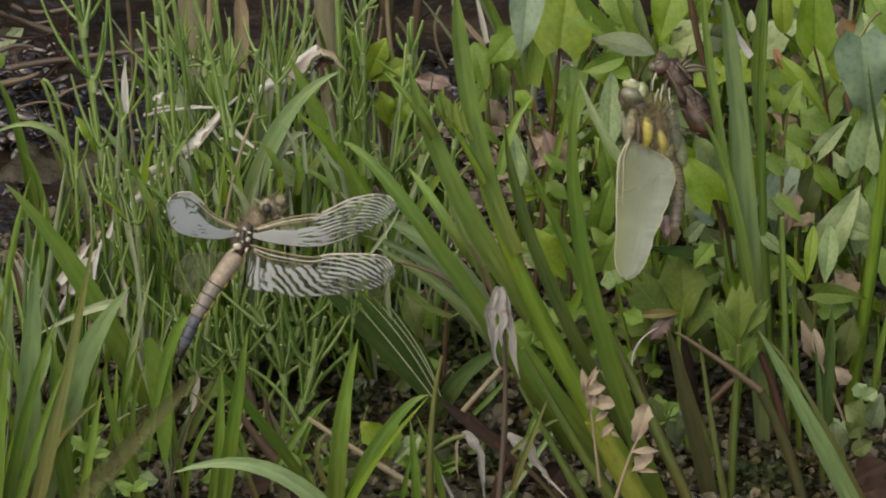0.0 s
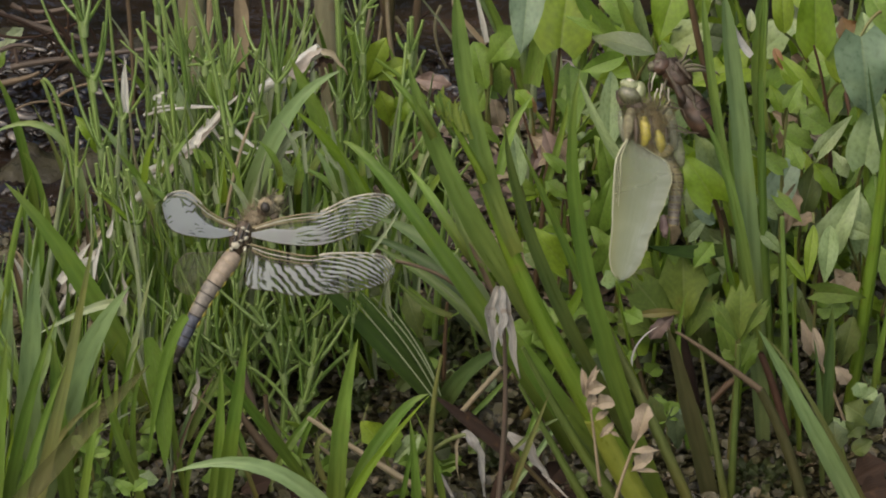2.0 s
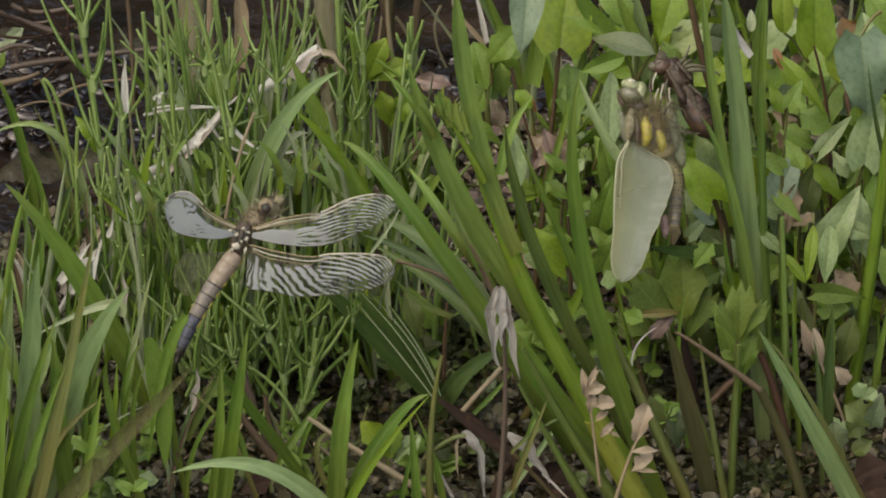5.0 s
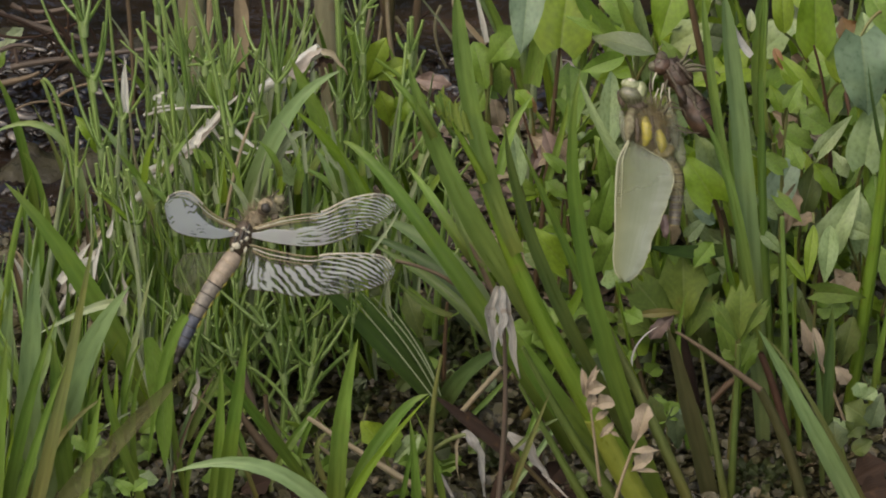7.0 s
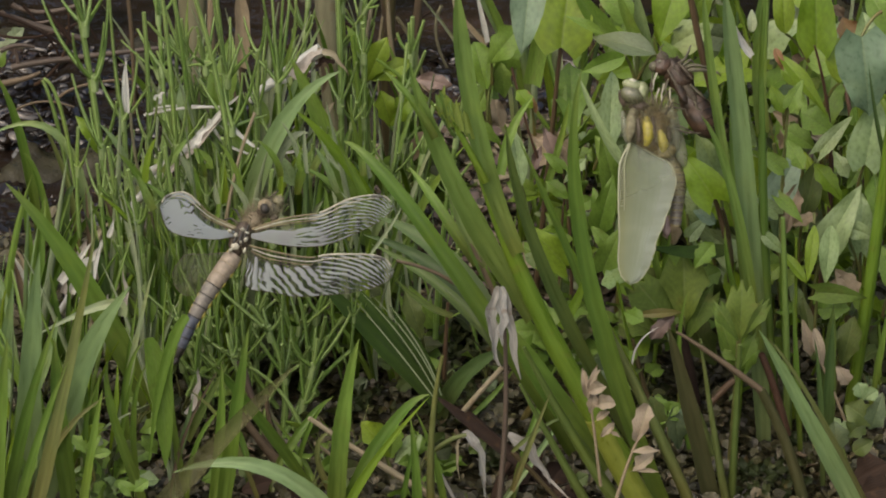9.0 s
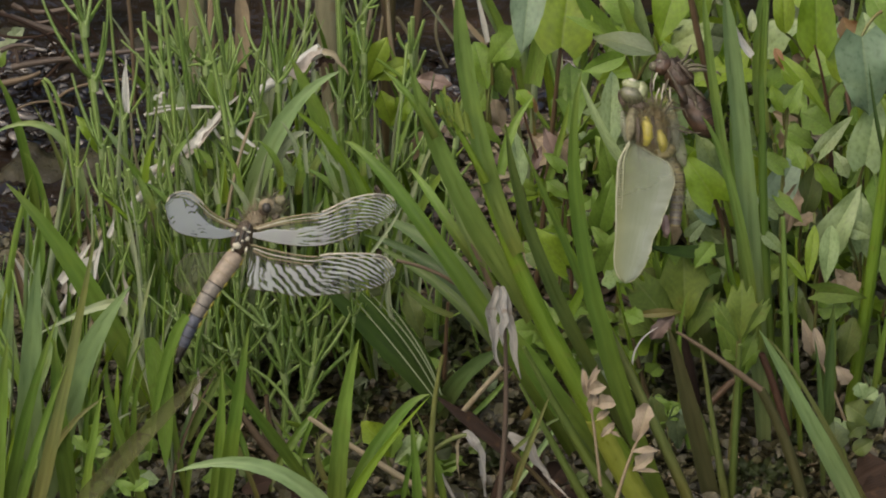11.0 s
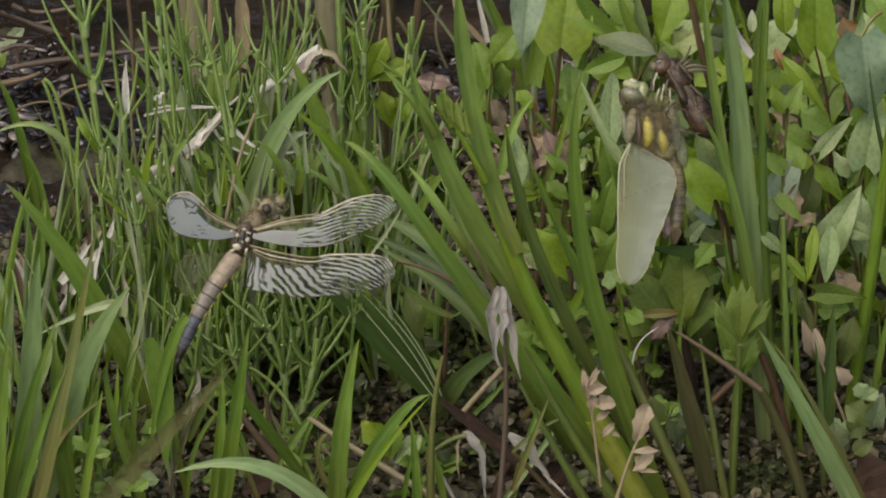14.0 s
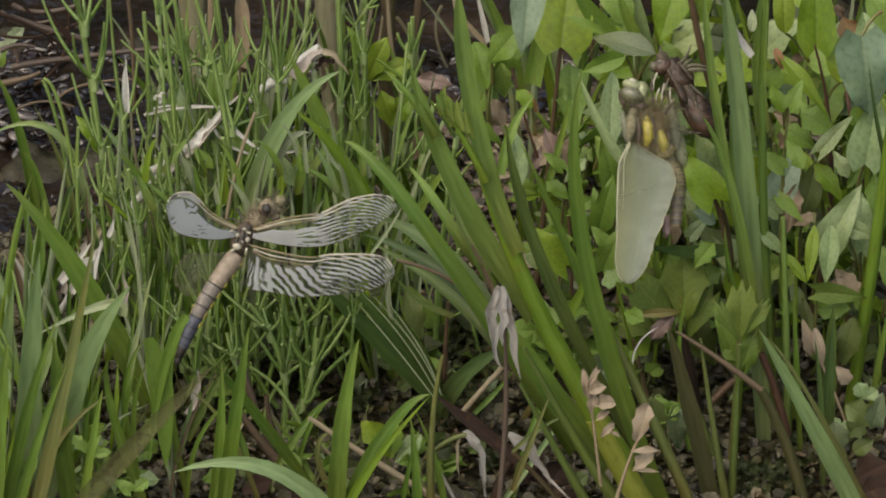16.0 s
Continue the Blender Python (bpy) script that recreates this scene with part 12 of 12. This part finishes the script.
def hanging_dragonfly():
    """A newly emerged dragonfly with closed milky wings; its head is up."""
    d = thing("dragonfly", "newly emerged pale dragonfly with closed milky wings, hanging", "dragonfly", (0.0517, 0.0120, 0.0768), turn=(65, 0, 0))
    blob(d, "thorax", mm(0.2, 0.2, -0.4), mm(5.0, 6.2, 3.9), AMBER, (0, 0, 12), "amber brown hairy thorax", 0.12)
    for way, w in (([(-1.6, 3.2, 3.2), (-1.2, 1.0, 4.2), (-1.0, -1.6, 4.2), (-1.6, -3.6, 3.4)], (0.9, 1.4, 1.3, 0.7)), ([(1.8, 0.2, 4.0), (2.2, -1.6, 4.2), (2.8, -3.4, 3.8), (2.7, -5.2, 2.8)], (0.6, 1.2, 1.35, 0.7))):
        tube(d, "thorax_stripe", [mm(q[0], q[1], q[2] - 0.8) for q in way], mm(*w), YELLOW, "bright yellow stripe", 10)
    for way, w in (([(-3.6, 3.2, 2.8), (-3.3, 0.2, 3.4), (-3.4, -2.8, 2.8)], (0.5, 0.75, 0.4)), ([(0.0, 3.6, 3.4), (0.25, 0.4, 4.0), (0.3, -3.4, 3.4)], (0.4, 0.65, 0.4)), ([(3.9, 1.0, 2.7), (4.2, -1.4, 2.8), (3.8, -4.0, 2.4)], (0.3, 0.6, 0.4))):
        tube(d, "thorax_stripe", [mm(q[0], q[1], q[2] - 0.55) for q in way], mm(*w), DUSK, "dark stripe", 8)
    # Dark brown neck: the head's shade is put into its colour.
    blob(d, "neck", mm(-3.2, 6.2, 0.2), mm(2.7, 1.7, 2.0), DUSK, (0, 0, -15), "neck coloured dark for the shade under the head", 0.2)
    blob(d, "thorax_side", mm(-5.2, 1.4, 0.8), mm(1.7, 4.6, 2.6), FUZZ, (0, 0, -8), "greyish hairy side", 0.15)
    blob(d, "side_plate", mm(-6.9, 1.0, 1.3), mm(0.9, 4.2, 1.2), VEIL, (0, 0, 8), "pale edge of the side", 0.15)
    blob(d, "thorax_rear", mm(3.2, -5.0, 0.6), mm(2.8, 2.0, 2.2), BUFF, (0, 0, 15), "yellowish brown rear of the thorax", 0.15)
    blob(d, "wing_base", mm(5.2, 1.2, 0.6), mm(1.7, 6.6, 1.6), VEIL, (0, 0, 9), "pale translucent folded wing base", 0.15)
    hairs(d, mm(-0.2, 1.0, 0.0), mm(5.4, 6.4, 4.2), 1500, FUZZ, 0.0026)
    hairs(d, mm(0.5, -1.0, 0.0), mm(5.6, 6.0, 4.2), 1900, VEIL, 0.0036)
    hairs(d, mm(-3.0, 5.6, 0.4), mm(4.2, 2.6, 3.0), 700, FUZZ, 0.0028)
    hairs(d, mm(2.6, 4.6, 0.8), mm(3.2, 3.6, 3.0), 500, BUFF, 0.0028)
    hairs(d, mm(6.4, -12.0, -2.6), mm(2.0, 8.0, 1.8), 900, VEIL, 0.0022)
    blob(d, "wing_base", mm(6.7, -3.4, -0.4), mm(1.7, 5.6, 0.9), VEIL, (0, 0, 14), "pale film of a folded wing", 0.2)
    # head: the two eyes meet on top, the face bulges above them
    blob(d, "eye", mm(-5.0, 8.9, 1.0), mm(3.2, 2.35, 2.5), EYEBALL, (0, 0, -22), "dull olive compound eye", 0.03)
    blob(d, "eye", mm(-2.7, 9.6, 0.0), mm(1.9, 2.9, 2.5), PALE_EYE, (0, 0, -8), "pale green compound eye", 0.03)
    blob(d, "face", mm(-4.7, 11.2, 0.3), mm(2.9, 1.7, 2.2), PALE_EYE, (0, 0, -20), "pale yellow-green face", 0.08)
    blob(d, "brow", mm(-4.9, 12.4, 0.8), mm(1.2, 0.7, 1.2), CREAM, (0, 0, -15), "cream brow", 0.1)
    blob(d, "brow", mm(-6.5, 12.0, 0.9), mm(0.8, 0.6, 0.8), CREAM, (0, 0, 20), "cream brow", 0.1)
    blob(d, "jaw", mm(-7.4, 8.0, 0.2), mm(0.9, 2.2, 1.3), DUSK, (0, 0, 15), "brown mouthparts", 0.2)
    # abdomen hangs behind the wings
    for i in range(10):
        s0, s1 = i / 10, (i + 1) / 10 - 0.01
        way, rad = [], []
        for q in np.linspace(s0, s1, 5):
            way.append(mm(2.8 + 4.8 * math.sin(math.pi * min(q, 0.55)) - 1.6 * q, -4.5 - 19.0 * q, -2.4 - 1.2 * q))
            rad.append(MM * (2.0 - 0.5 * q) * (0.97 + 0.03 * math.sin(math.pi * (q - s0) / (s1 - s0))))
        seg = tube(d, "abdomen_segment", way, rad, BUFF_PALE if i < 6 else TAN_GREY, "straw-coloured soft abdomen", 12)
        tube(seg, "joint_ring", [np.array(way[-1]) + (0, 0.0002, 0), way[-1], np.array(way[-1]) - (0, 0.0003, 0)], [rad[-1] * 1.015] * 3, BUFF, "brownish joint line", 12)
        for sx in (-0.35, 0.3, 0.75):
            c = (np.array(way[1]) + way[2]) / 2 + np.array((sx * rad[2], 0, rad[2] * math.sqrt(1 - sx * sx)))
            tube(seg, "back_mark", [c - (0.0005, 0, 0.0001), c, c + (0.0005, -0.0001, -0.0001)], [0.0001, 0.0002, 0.0001], DUSK, "dark dash", 5)
    blob(d, "abdomen_tip", mm(3.6, -23.6, -2.8), mm(1.1, 2.8, 0.8), CREAM_PINK, (0, 0, 8), "pinkish white abdomen tip", 0.25)
    # legs hold the larval skin
    for x0, y0, x1, y1, x2, y2 in ((1.5, 4.0, 2.6, 8.0, 4.6, 10.6), (2.5, 3.0, 5.0, 7.2, 7.4, 6.2), (3.5, 2.0, 7.0, 1.2, 10.4, -0.4), (4.5, 1.0, 8.5, -0.4, 16.0, -0.8), (5.0, 6.0, 8.0, 5.4, 10.2, 0.6), (0.4, 6.5, -0.4, 11.0, 0.2, 14.6)):
        tube(d, "leg", [mm(x0, y0, 1.5), mm(x1, y1, 1.8), mm(x2, y2, 0.4)], mm(0.32, 0.24, 0.14), HUSK_PALE, "thin greyish leg", 6)
    pivots = []
    front = ((-5.6, -2.4), (-8.1, -6.9), (-8.7, -11.2), (-9.0, -18.0), (-9.1, -25.3), (-9.6, -31.4), (-8.9, -35.4), (-6.9, -37.6))
    rear = ((-3.6, -3.2), (0.6, -5.8), (4.2, -7.9), (5.4, -11.6), (4.9, -15.2), (3.5, -19.0), (2.0, -22.9), (0.5, -26.0), (-0.4, -29.2), (-1.9, -33.2), (-4.5, -36.6), (-6.7, -37.6))
    for k, (z, lab) in enumerate(((2.8, "closed milky wing, pale green-white"), (2.1, "closed milky wing"), (1.4, "closed milky wing"), (0.7, "closed milky wing"))):
        pv = new("wing")
        pv.parent, pv.empty_display_size = d, 0.002
        root = np.array(mm(-5.4, -2.4, z))
        pv.matrix_basis = Matrix.Translation(root)
        pv["label"] = lab
        n, m = 60, 20
        uu, vv = np.linspace(0, 1, n), np.linspace(0, 1, m)
        a, b = along_curve(front, n), along_curve(rear, n)
        # the rear edge is crimped, and the wings behind the first lie a little further in
        crimp = 0.22 * np.sin(uu * 105 + 2 * np.sin(uu * 31 + k)) * (uu > 0.3) * (uu < 0.95)
        b = b + crimp[:, None] * np.array((0.9, 0.4)) - k * np.array((0.35, -0.25))
        a = a + k * np.array((0.35, 0.3)) * np.sin(np.pi * np.clip(uu * 1.1, 0, 1))[:, None]
        flat = a[:, None] * (1 - vv)[None, :, None] + b[:, None] * vv[None, :, None]
        zz = z + 0.5 * np.sin(vv * np.pi)[None, :] + 0.035 * np.sin(vv * 17 + 2.2 * np.sin(3 * uu[:, None])) * np.clip(vv, 0.1, 1)[None, :] + 0.3 * np.sin(uu * 5)[:, None]
        zz = zz + 0.13 * np.sin(uu * 105 + 2 * np.sin(uu * 31 + k))[:, None] * (vv ** 4)[None, :]
        v = np.concatenate([flat, zz[..., None]], -1).reshape(-1, 3) * MM - root
        f = [(i * m + j, i * m + j + 1, (i + 1) * m + j + 1, (i + 1) * m + j) for i in range(n - 1) for j in range(m - 1)]
        uv = np.stack([np.broadcast_to(uu[:, None], (n, m)), np.broadcast_to(vv[None, :], (n, m))], -1).reshape(-1, 2)
        mesh_part("membrane", v, f, MILKY, pv, "", uv)
        grid = v.reshape(n, m, 3)
        out = np.array((0, 0, 0.00012))
        tube(pv, "vein", grid[::3, 0], np.linspace(0.0003, 0.00016, len(grid[::3, 0])), MILKY_EDGE, "", 6)
        if k == 0:
            tube(pv, "vein", grid[1:n // 2:3, 2] + out, np.linspace(0.00016, 0.00008, len(grid[1:n // 2:3, 2])), MILKY_EDGE, "", 5)
            for q in range(3, 27):
                tube(pv, "vein", [grid[q, 0] + out, grid[q, 1] + out, grid[q, 2] + out], [0.00006] * 3, MILKY_EDGE, "", 4)
        rim = grid[2:n:2, m - 1]
        tube(pv, "vein", rim, np.full(len(rim), 0.00014), MILKY_EDGE, "", 5)
        pivots.append(pv)
    return d, pivots


def larval_skin():
    d = thing("larval_skin", "empty dark brown dragonfly larva skin clinging to a grass stem", "insect shell", (0.0578, 0.0180, 0.0898), turn=(65, 0, 0))
    blob(d, "abdomen", mm(5.6, -9.6, -0.2), mm(3.7, 7.6, 2.9), HUSK, (0, 0, 30), "dark brown hollow abdomen", 0.14)
    for k in range(5):
        blob(d, "segment_ring", mm(3.9 + k * 1.15, -5.6 - k * 1.95, 0.2), mm(3.45 - 0.14 * abs(k - 1), 0.16, 2.7), HUSK, (0, 0, 30), "", 0.06)
    blob(d, "split_edge", mm(4.8, -4.2, 1.2), mm(0.5, 3.2, 1.2), HUSK_OLIVE, (0, 0, 48), "lighter torn edge of the split", 0.3)
    blob(d, "thorax", mm(0.6, -0.6, 0.4), mm(3.3, 4.6, 2.7), HUSK, (0, 0, 38), "split brown thorax", 0.3)
    for x, y, t in ((0.6, -0.4, 34), (2.2, 0.6, 40), (-0.8, -1.6, 30)):
        blob(d, "thorax_ridge", mm(x, y, 2.7), mm(0.45, 3.0, 0.6), HUSK_PALE, (0, 0, t), "dusty ridge", 0.3)
    blob(d, "wing_pad", mm(1.0, -4.4, 2.2), mm(1.1, 3.6, 0.8), HUSK, (0, 0, 26), "wing pad", 0.2)
    blob(d, "wing_pad", mm(3.2, -4.6, 2.2), mm(0.9, 3.2, 0.8), HUSK_PALE, (0, 0, 34), "dusty wing pad", 0.2)
    blob(d, "head", mm(-3.4, 1.8, 0.6), mm(2.6, 2.3, 2.1), HUSK, (0, 0, 20), "dusty brown head", 0.2)
    blob(d, "snout", mm(-3.4, 4.0, 0.8), mm(1.5, 1.6, 1.3), HUSK_PALE, (0, 0, 15), "blunt dusty snout", 0.2)
    blob(d, "eye", mm(-5.6, 1.7, 0.9), mm(1.2, 1.3, 1.3), HUSK_OLIVE, (0, 0, 0), "empty greyish eye", 0.08)
    blob(d, "eye", mm(-4.3, 2.9, 2.2), mm(0.6, 0.3, 0.4), VEIL, (0, 0, 10), "whitish rim of the eye", 0.1)
    for a, b, c, w in (((2.0, 0.6), (6.4, 0.8), (9.8, 0.0), 0.62), ((1.6, 1.4), (5.2, 2.0), (9.2, 1.0), 0.5), ((9.6, 0.2), (10.4, 0.0), (11.0, -0.6), 0.34), ((0.6, 2.0), (2.2, 3.6), (3.6, 7.0), 0.42), ((1.0, 1.2), (3.6, 3.4), (4.4, 2.4), 0.4),
                    ((-2, -1.5), (-2.8, -4.0), (-1.6, -7.0), 0.34), ((4.2, -6.0), (5.0, -8.6), (8.6, -10.4), 0.3), ((-2.6, 3.2), (-4.2, 6.0), (-3.2, 7.2), 0.3)):
        tube(d, "leg", [mm(*a, 1.6), mm((a[0] + b[0]) / 2, (a[1] + b[1]) / 2 + 0.2, 2.4), mm(*b, 2.6), mm((b[0] + c[0]) / 2, (b[1] + c[1]) / 2, 2.2), mm(*c, 1.2)], mm(w * 0.85, w, w * 0.8, w * 0.6, w * 0.4), HUSK_OLIVE, "thin olive brown leg", 7)
    hairs(d, mm(0.4, -0.4, 0.4), mm(3.6, 4.4, 2.8), 620, HUSK_PALE, 0.0016)
    for a, b in (((-4.6, 0.6), (-5.8, -4.2)), ((-3.0, -2.6), (-3.6, -8.0)), ((-1.6, -3.6), (-0.8, -8.6)), ((-4.2, -3.8), (-5.0, -7.6))):
        tube(d, "thread", [mm(*a, 1.6), mm((a[0] + b[0]) / 2 - 0.4, (a[1] + b[1]) / 2, 2.0), mm(*b, 1.4)], mm(0.26, 0.22, 0.14), CREAM, "white breathing-tube thread", 5)
    return d


spread_fly, wing_a, wing_b, wing_c, wing_d = spread_dragonfly()
hanging_fly, closed_wings = hanging_dragonfly()
husk = larval_skin()


def motions():
    """A light breeze: both dragonflies rock, and their wings give."""
    def rock(ob, rows):
        m0 = ob.matrix_basis.copy()
        walk(ob, [(t, Matrix.Translation(mm(x, 0, z)) @ m0 @ pose(0, 0, 0, 0, ry, rz)) for t, x, z, ry, rz in rows])
    rock(spread_fly, [(0, 0.28, 0.00, 0, 0), (0.5, 0.00, 0.00, 0, 0), (1, 0.00, -0.14, 0, 0), (1.5, -0.42, -0.28, 0, 0), (2, -0.14, 0.14, 0, 0), (2.5, 0.00, 0.00, 0, 0), (4, 0.00, 0.00, 0, 0), (7, 0.00, 0.00, 0, 0), (7.5, 0.00, 0.00, 0, 0), (8, 0.00, 0.28, 0, 0), (8.5, 0.00, 0.00, 0, 0), (9, -0.42, -0.14, 0, 0), (9.5, -0.14, 0.00, 0, 0), (11.5, 0.00, 0.00, 0, 0), (12, -0.28, -0.14, 0, 0), (13, 0.00, -0.14, 0, 0), (14, 0.00, -0.14, 0, 0), (16, 0.00, -0.21, 0, 0)])
    for part, side in ((wing_a, 1), (wing_b, 1), (wing_c, -0.6)):
        rock(part, [(0, 0, 0, side * -2.2, 0), (0.5, 0, 0, side * -3.3, 0), (1, 0, 0, side * -2.2, 0), (1.5, 0, 0, side * 6.6, 0), (2, 0, 0, side * 5.5, 0), (2.5, 0, 0, side * 2.2, 0), (3, 0, 0, side * 1.1, 0), (4, 0, 0, side * 1.1, 0), (7, 0, 0, side * 0.0, 0), (7.5, 0, 0, side * 0.0, 0), (8, 0, 0, side * 0.0, 0), (9, 0, 0, side * 12.1, 0), (9.5, 0, 0, side * 6.6, 0), (11.5, 0, 0, side * 0.0, 0), (12, 0, 0, side * 3.3, 0), (12.5, 0, 0, side * 0.0, 0), (14, 0, 0, side * -1.1, 0), (16, 0, 0, side * -2.2, 0)])
    for ob in SWAYING:
        rock(ob, [(t, 0, 0, a, 0) for t, a in [(0, 0), (1, 0), (1.5, -0.5), (2, 0), (2.5, 0.1), (4, 0), (9, 0.05), (16, 0.1)]])
    rock(husk, [(0, 0, 0, 0, 0), (1, 0, 0, 0, 0), (1.5, -0.7, 0, 0, 0), (2, -0.2, 0, 0, 0), (2.5, 0, 0, 0, 0), (16, 0, 0, 0, 0.01)])
    f0 = FRONT.matrix_basis.copy()
    walk(FRONT, [(t, Matrix.Translation((x * 0.000126, 0, 0)) @ f0) for t, x in [(0, 29), (0.5, 0), (1, -22), (1.3, -22), (1.5, -96), (1.7, -125), (2, -74), (3, 36), (4, 14), (7, 0), (8, 7), (8.5, 20), (9, 180), (9.5, 120), (11.5, 0), (12, -45), (13, 36), (14.5, 73), (16, 36)]])
    rock(hanging_fly, [(0, 0.28, 0.00, 0, 0), (0.5, 0.00, 0.00, 0, 0), (1, 0.00, 0.00, 0, 0), (1.5, -1.12, 0.00, 0, 0), (2, -0.28, 0.00, 0, 0), (2.5, 0.14, 0.00, 0, 0), (4, 0.00, 0.00, 0, 0), (7, 0.00, 0.00, 0, 0), (7.5, 0.00, 0.00, 0, 0), (8.5, 0.00, 0.00, 0, 0), (9, 0.14, 0.00, 0, 0), (11.5, 0.00, 0.00, 0, 0), (12.5, 0.00, 0.00, 0, 0), (14, 0.21, 0.00, 0, 0), (16, 0.14, 0.00, 0, 0)])
    for part in closed_wings:
        m0 = part.matrix_basis.copy()
        walk(part, [(t, Matrix.Translation(mm(0, y, 0)) @ m0 @ pose(0, 0, 0, 0, 0, a)) for t, y, a in [(0, 0.59, 0.46), (0.5, 0.79, 0.23), (1, 0.59, 0.46), (1.5, 0.98, -0.92), (2, 0.39, -0.92), (2.5, 0.20, 0.92), (3, 0.20, -0.46), (4, 0.00, -0.69), (6.5, 0.00, -0.69), (7, 0.00, 0.23), (7.5, 0.00, 0.69), (8, 0.00, 0.00), (8.5, -0.10, -0.46), (9, -0.59, 2.06), (9.5, -0.39, 1.38), (11.5, -0.30, 0.23), (12, -0.30, 0.00), (12.5, -0.30, -0.92), (13.5, -0.39, -0.46), (14, -0.69, 1.15), (14.5, -0.59, 0.46), (15, -0.49, 1.15), (16, -0.49, 0.69)]])


motions()
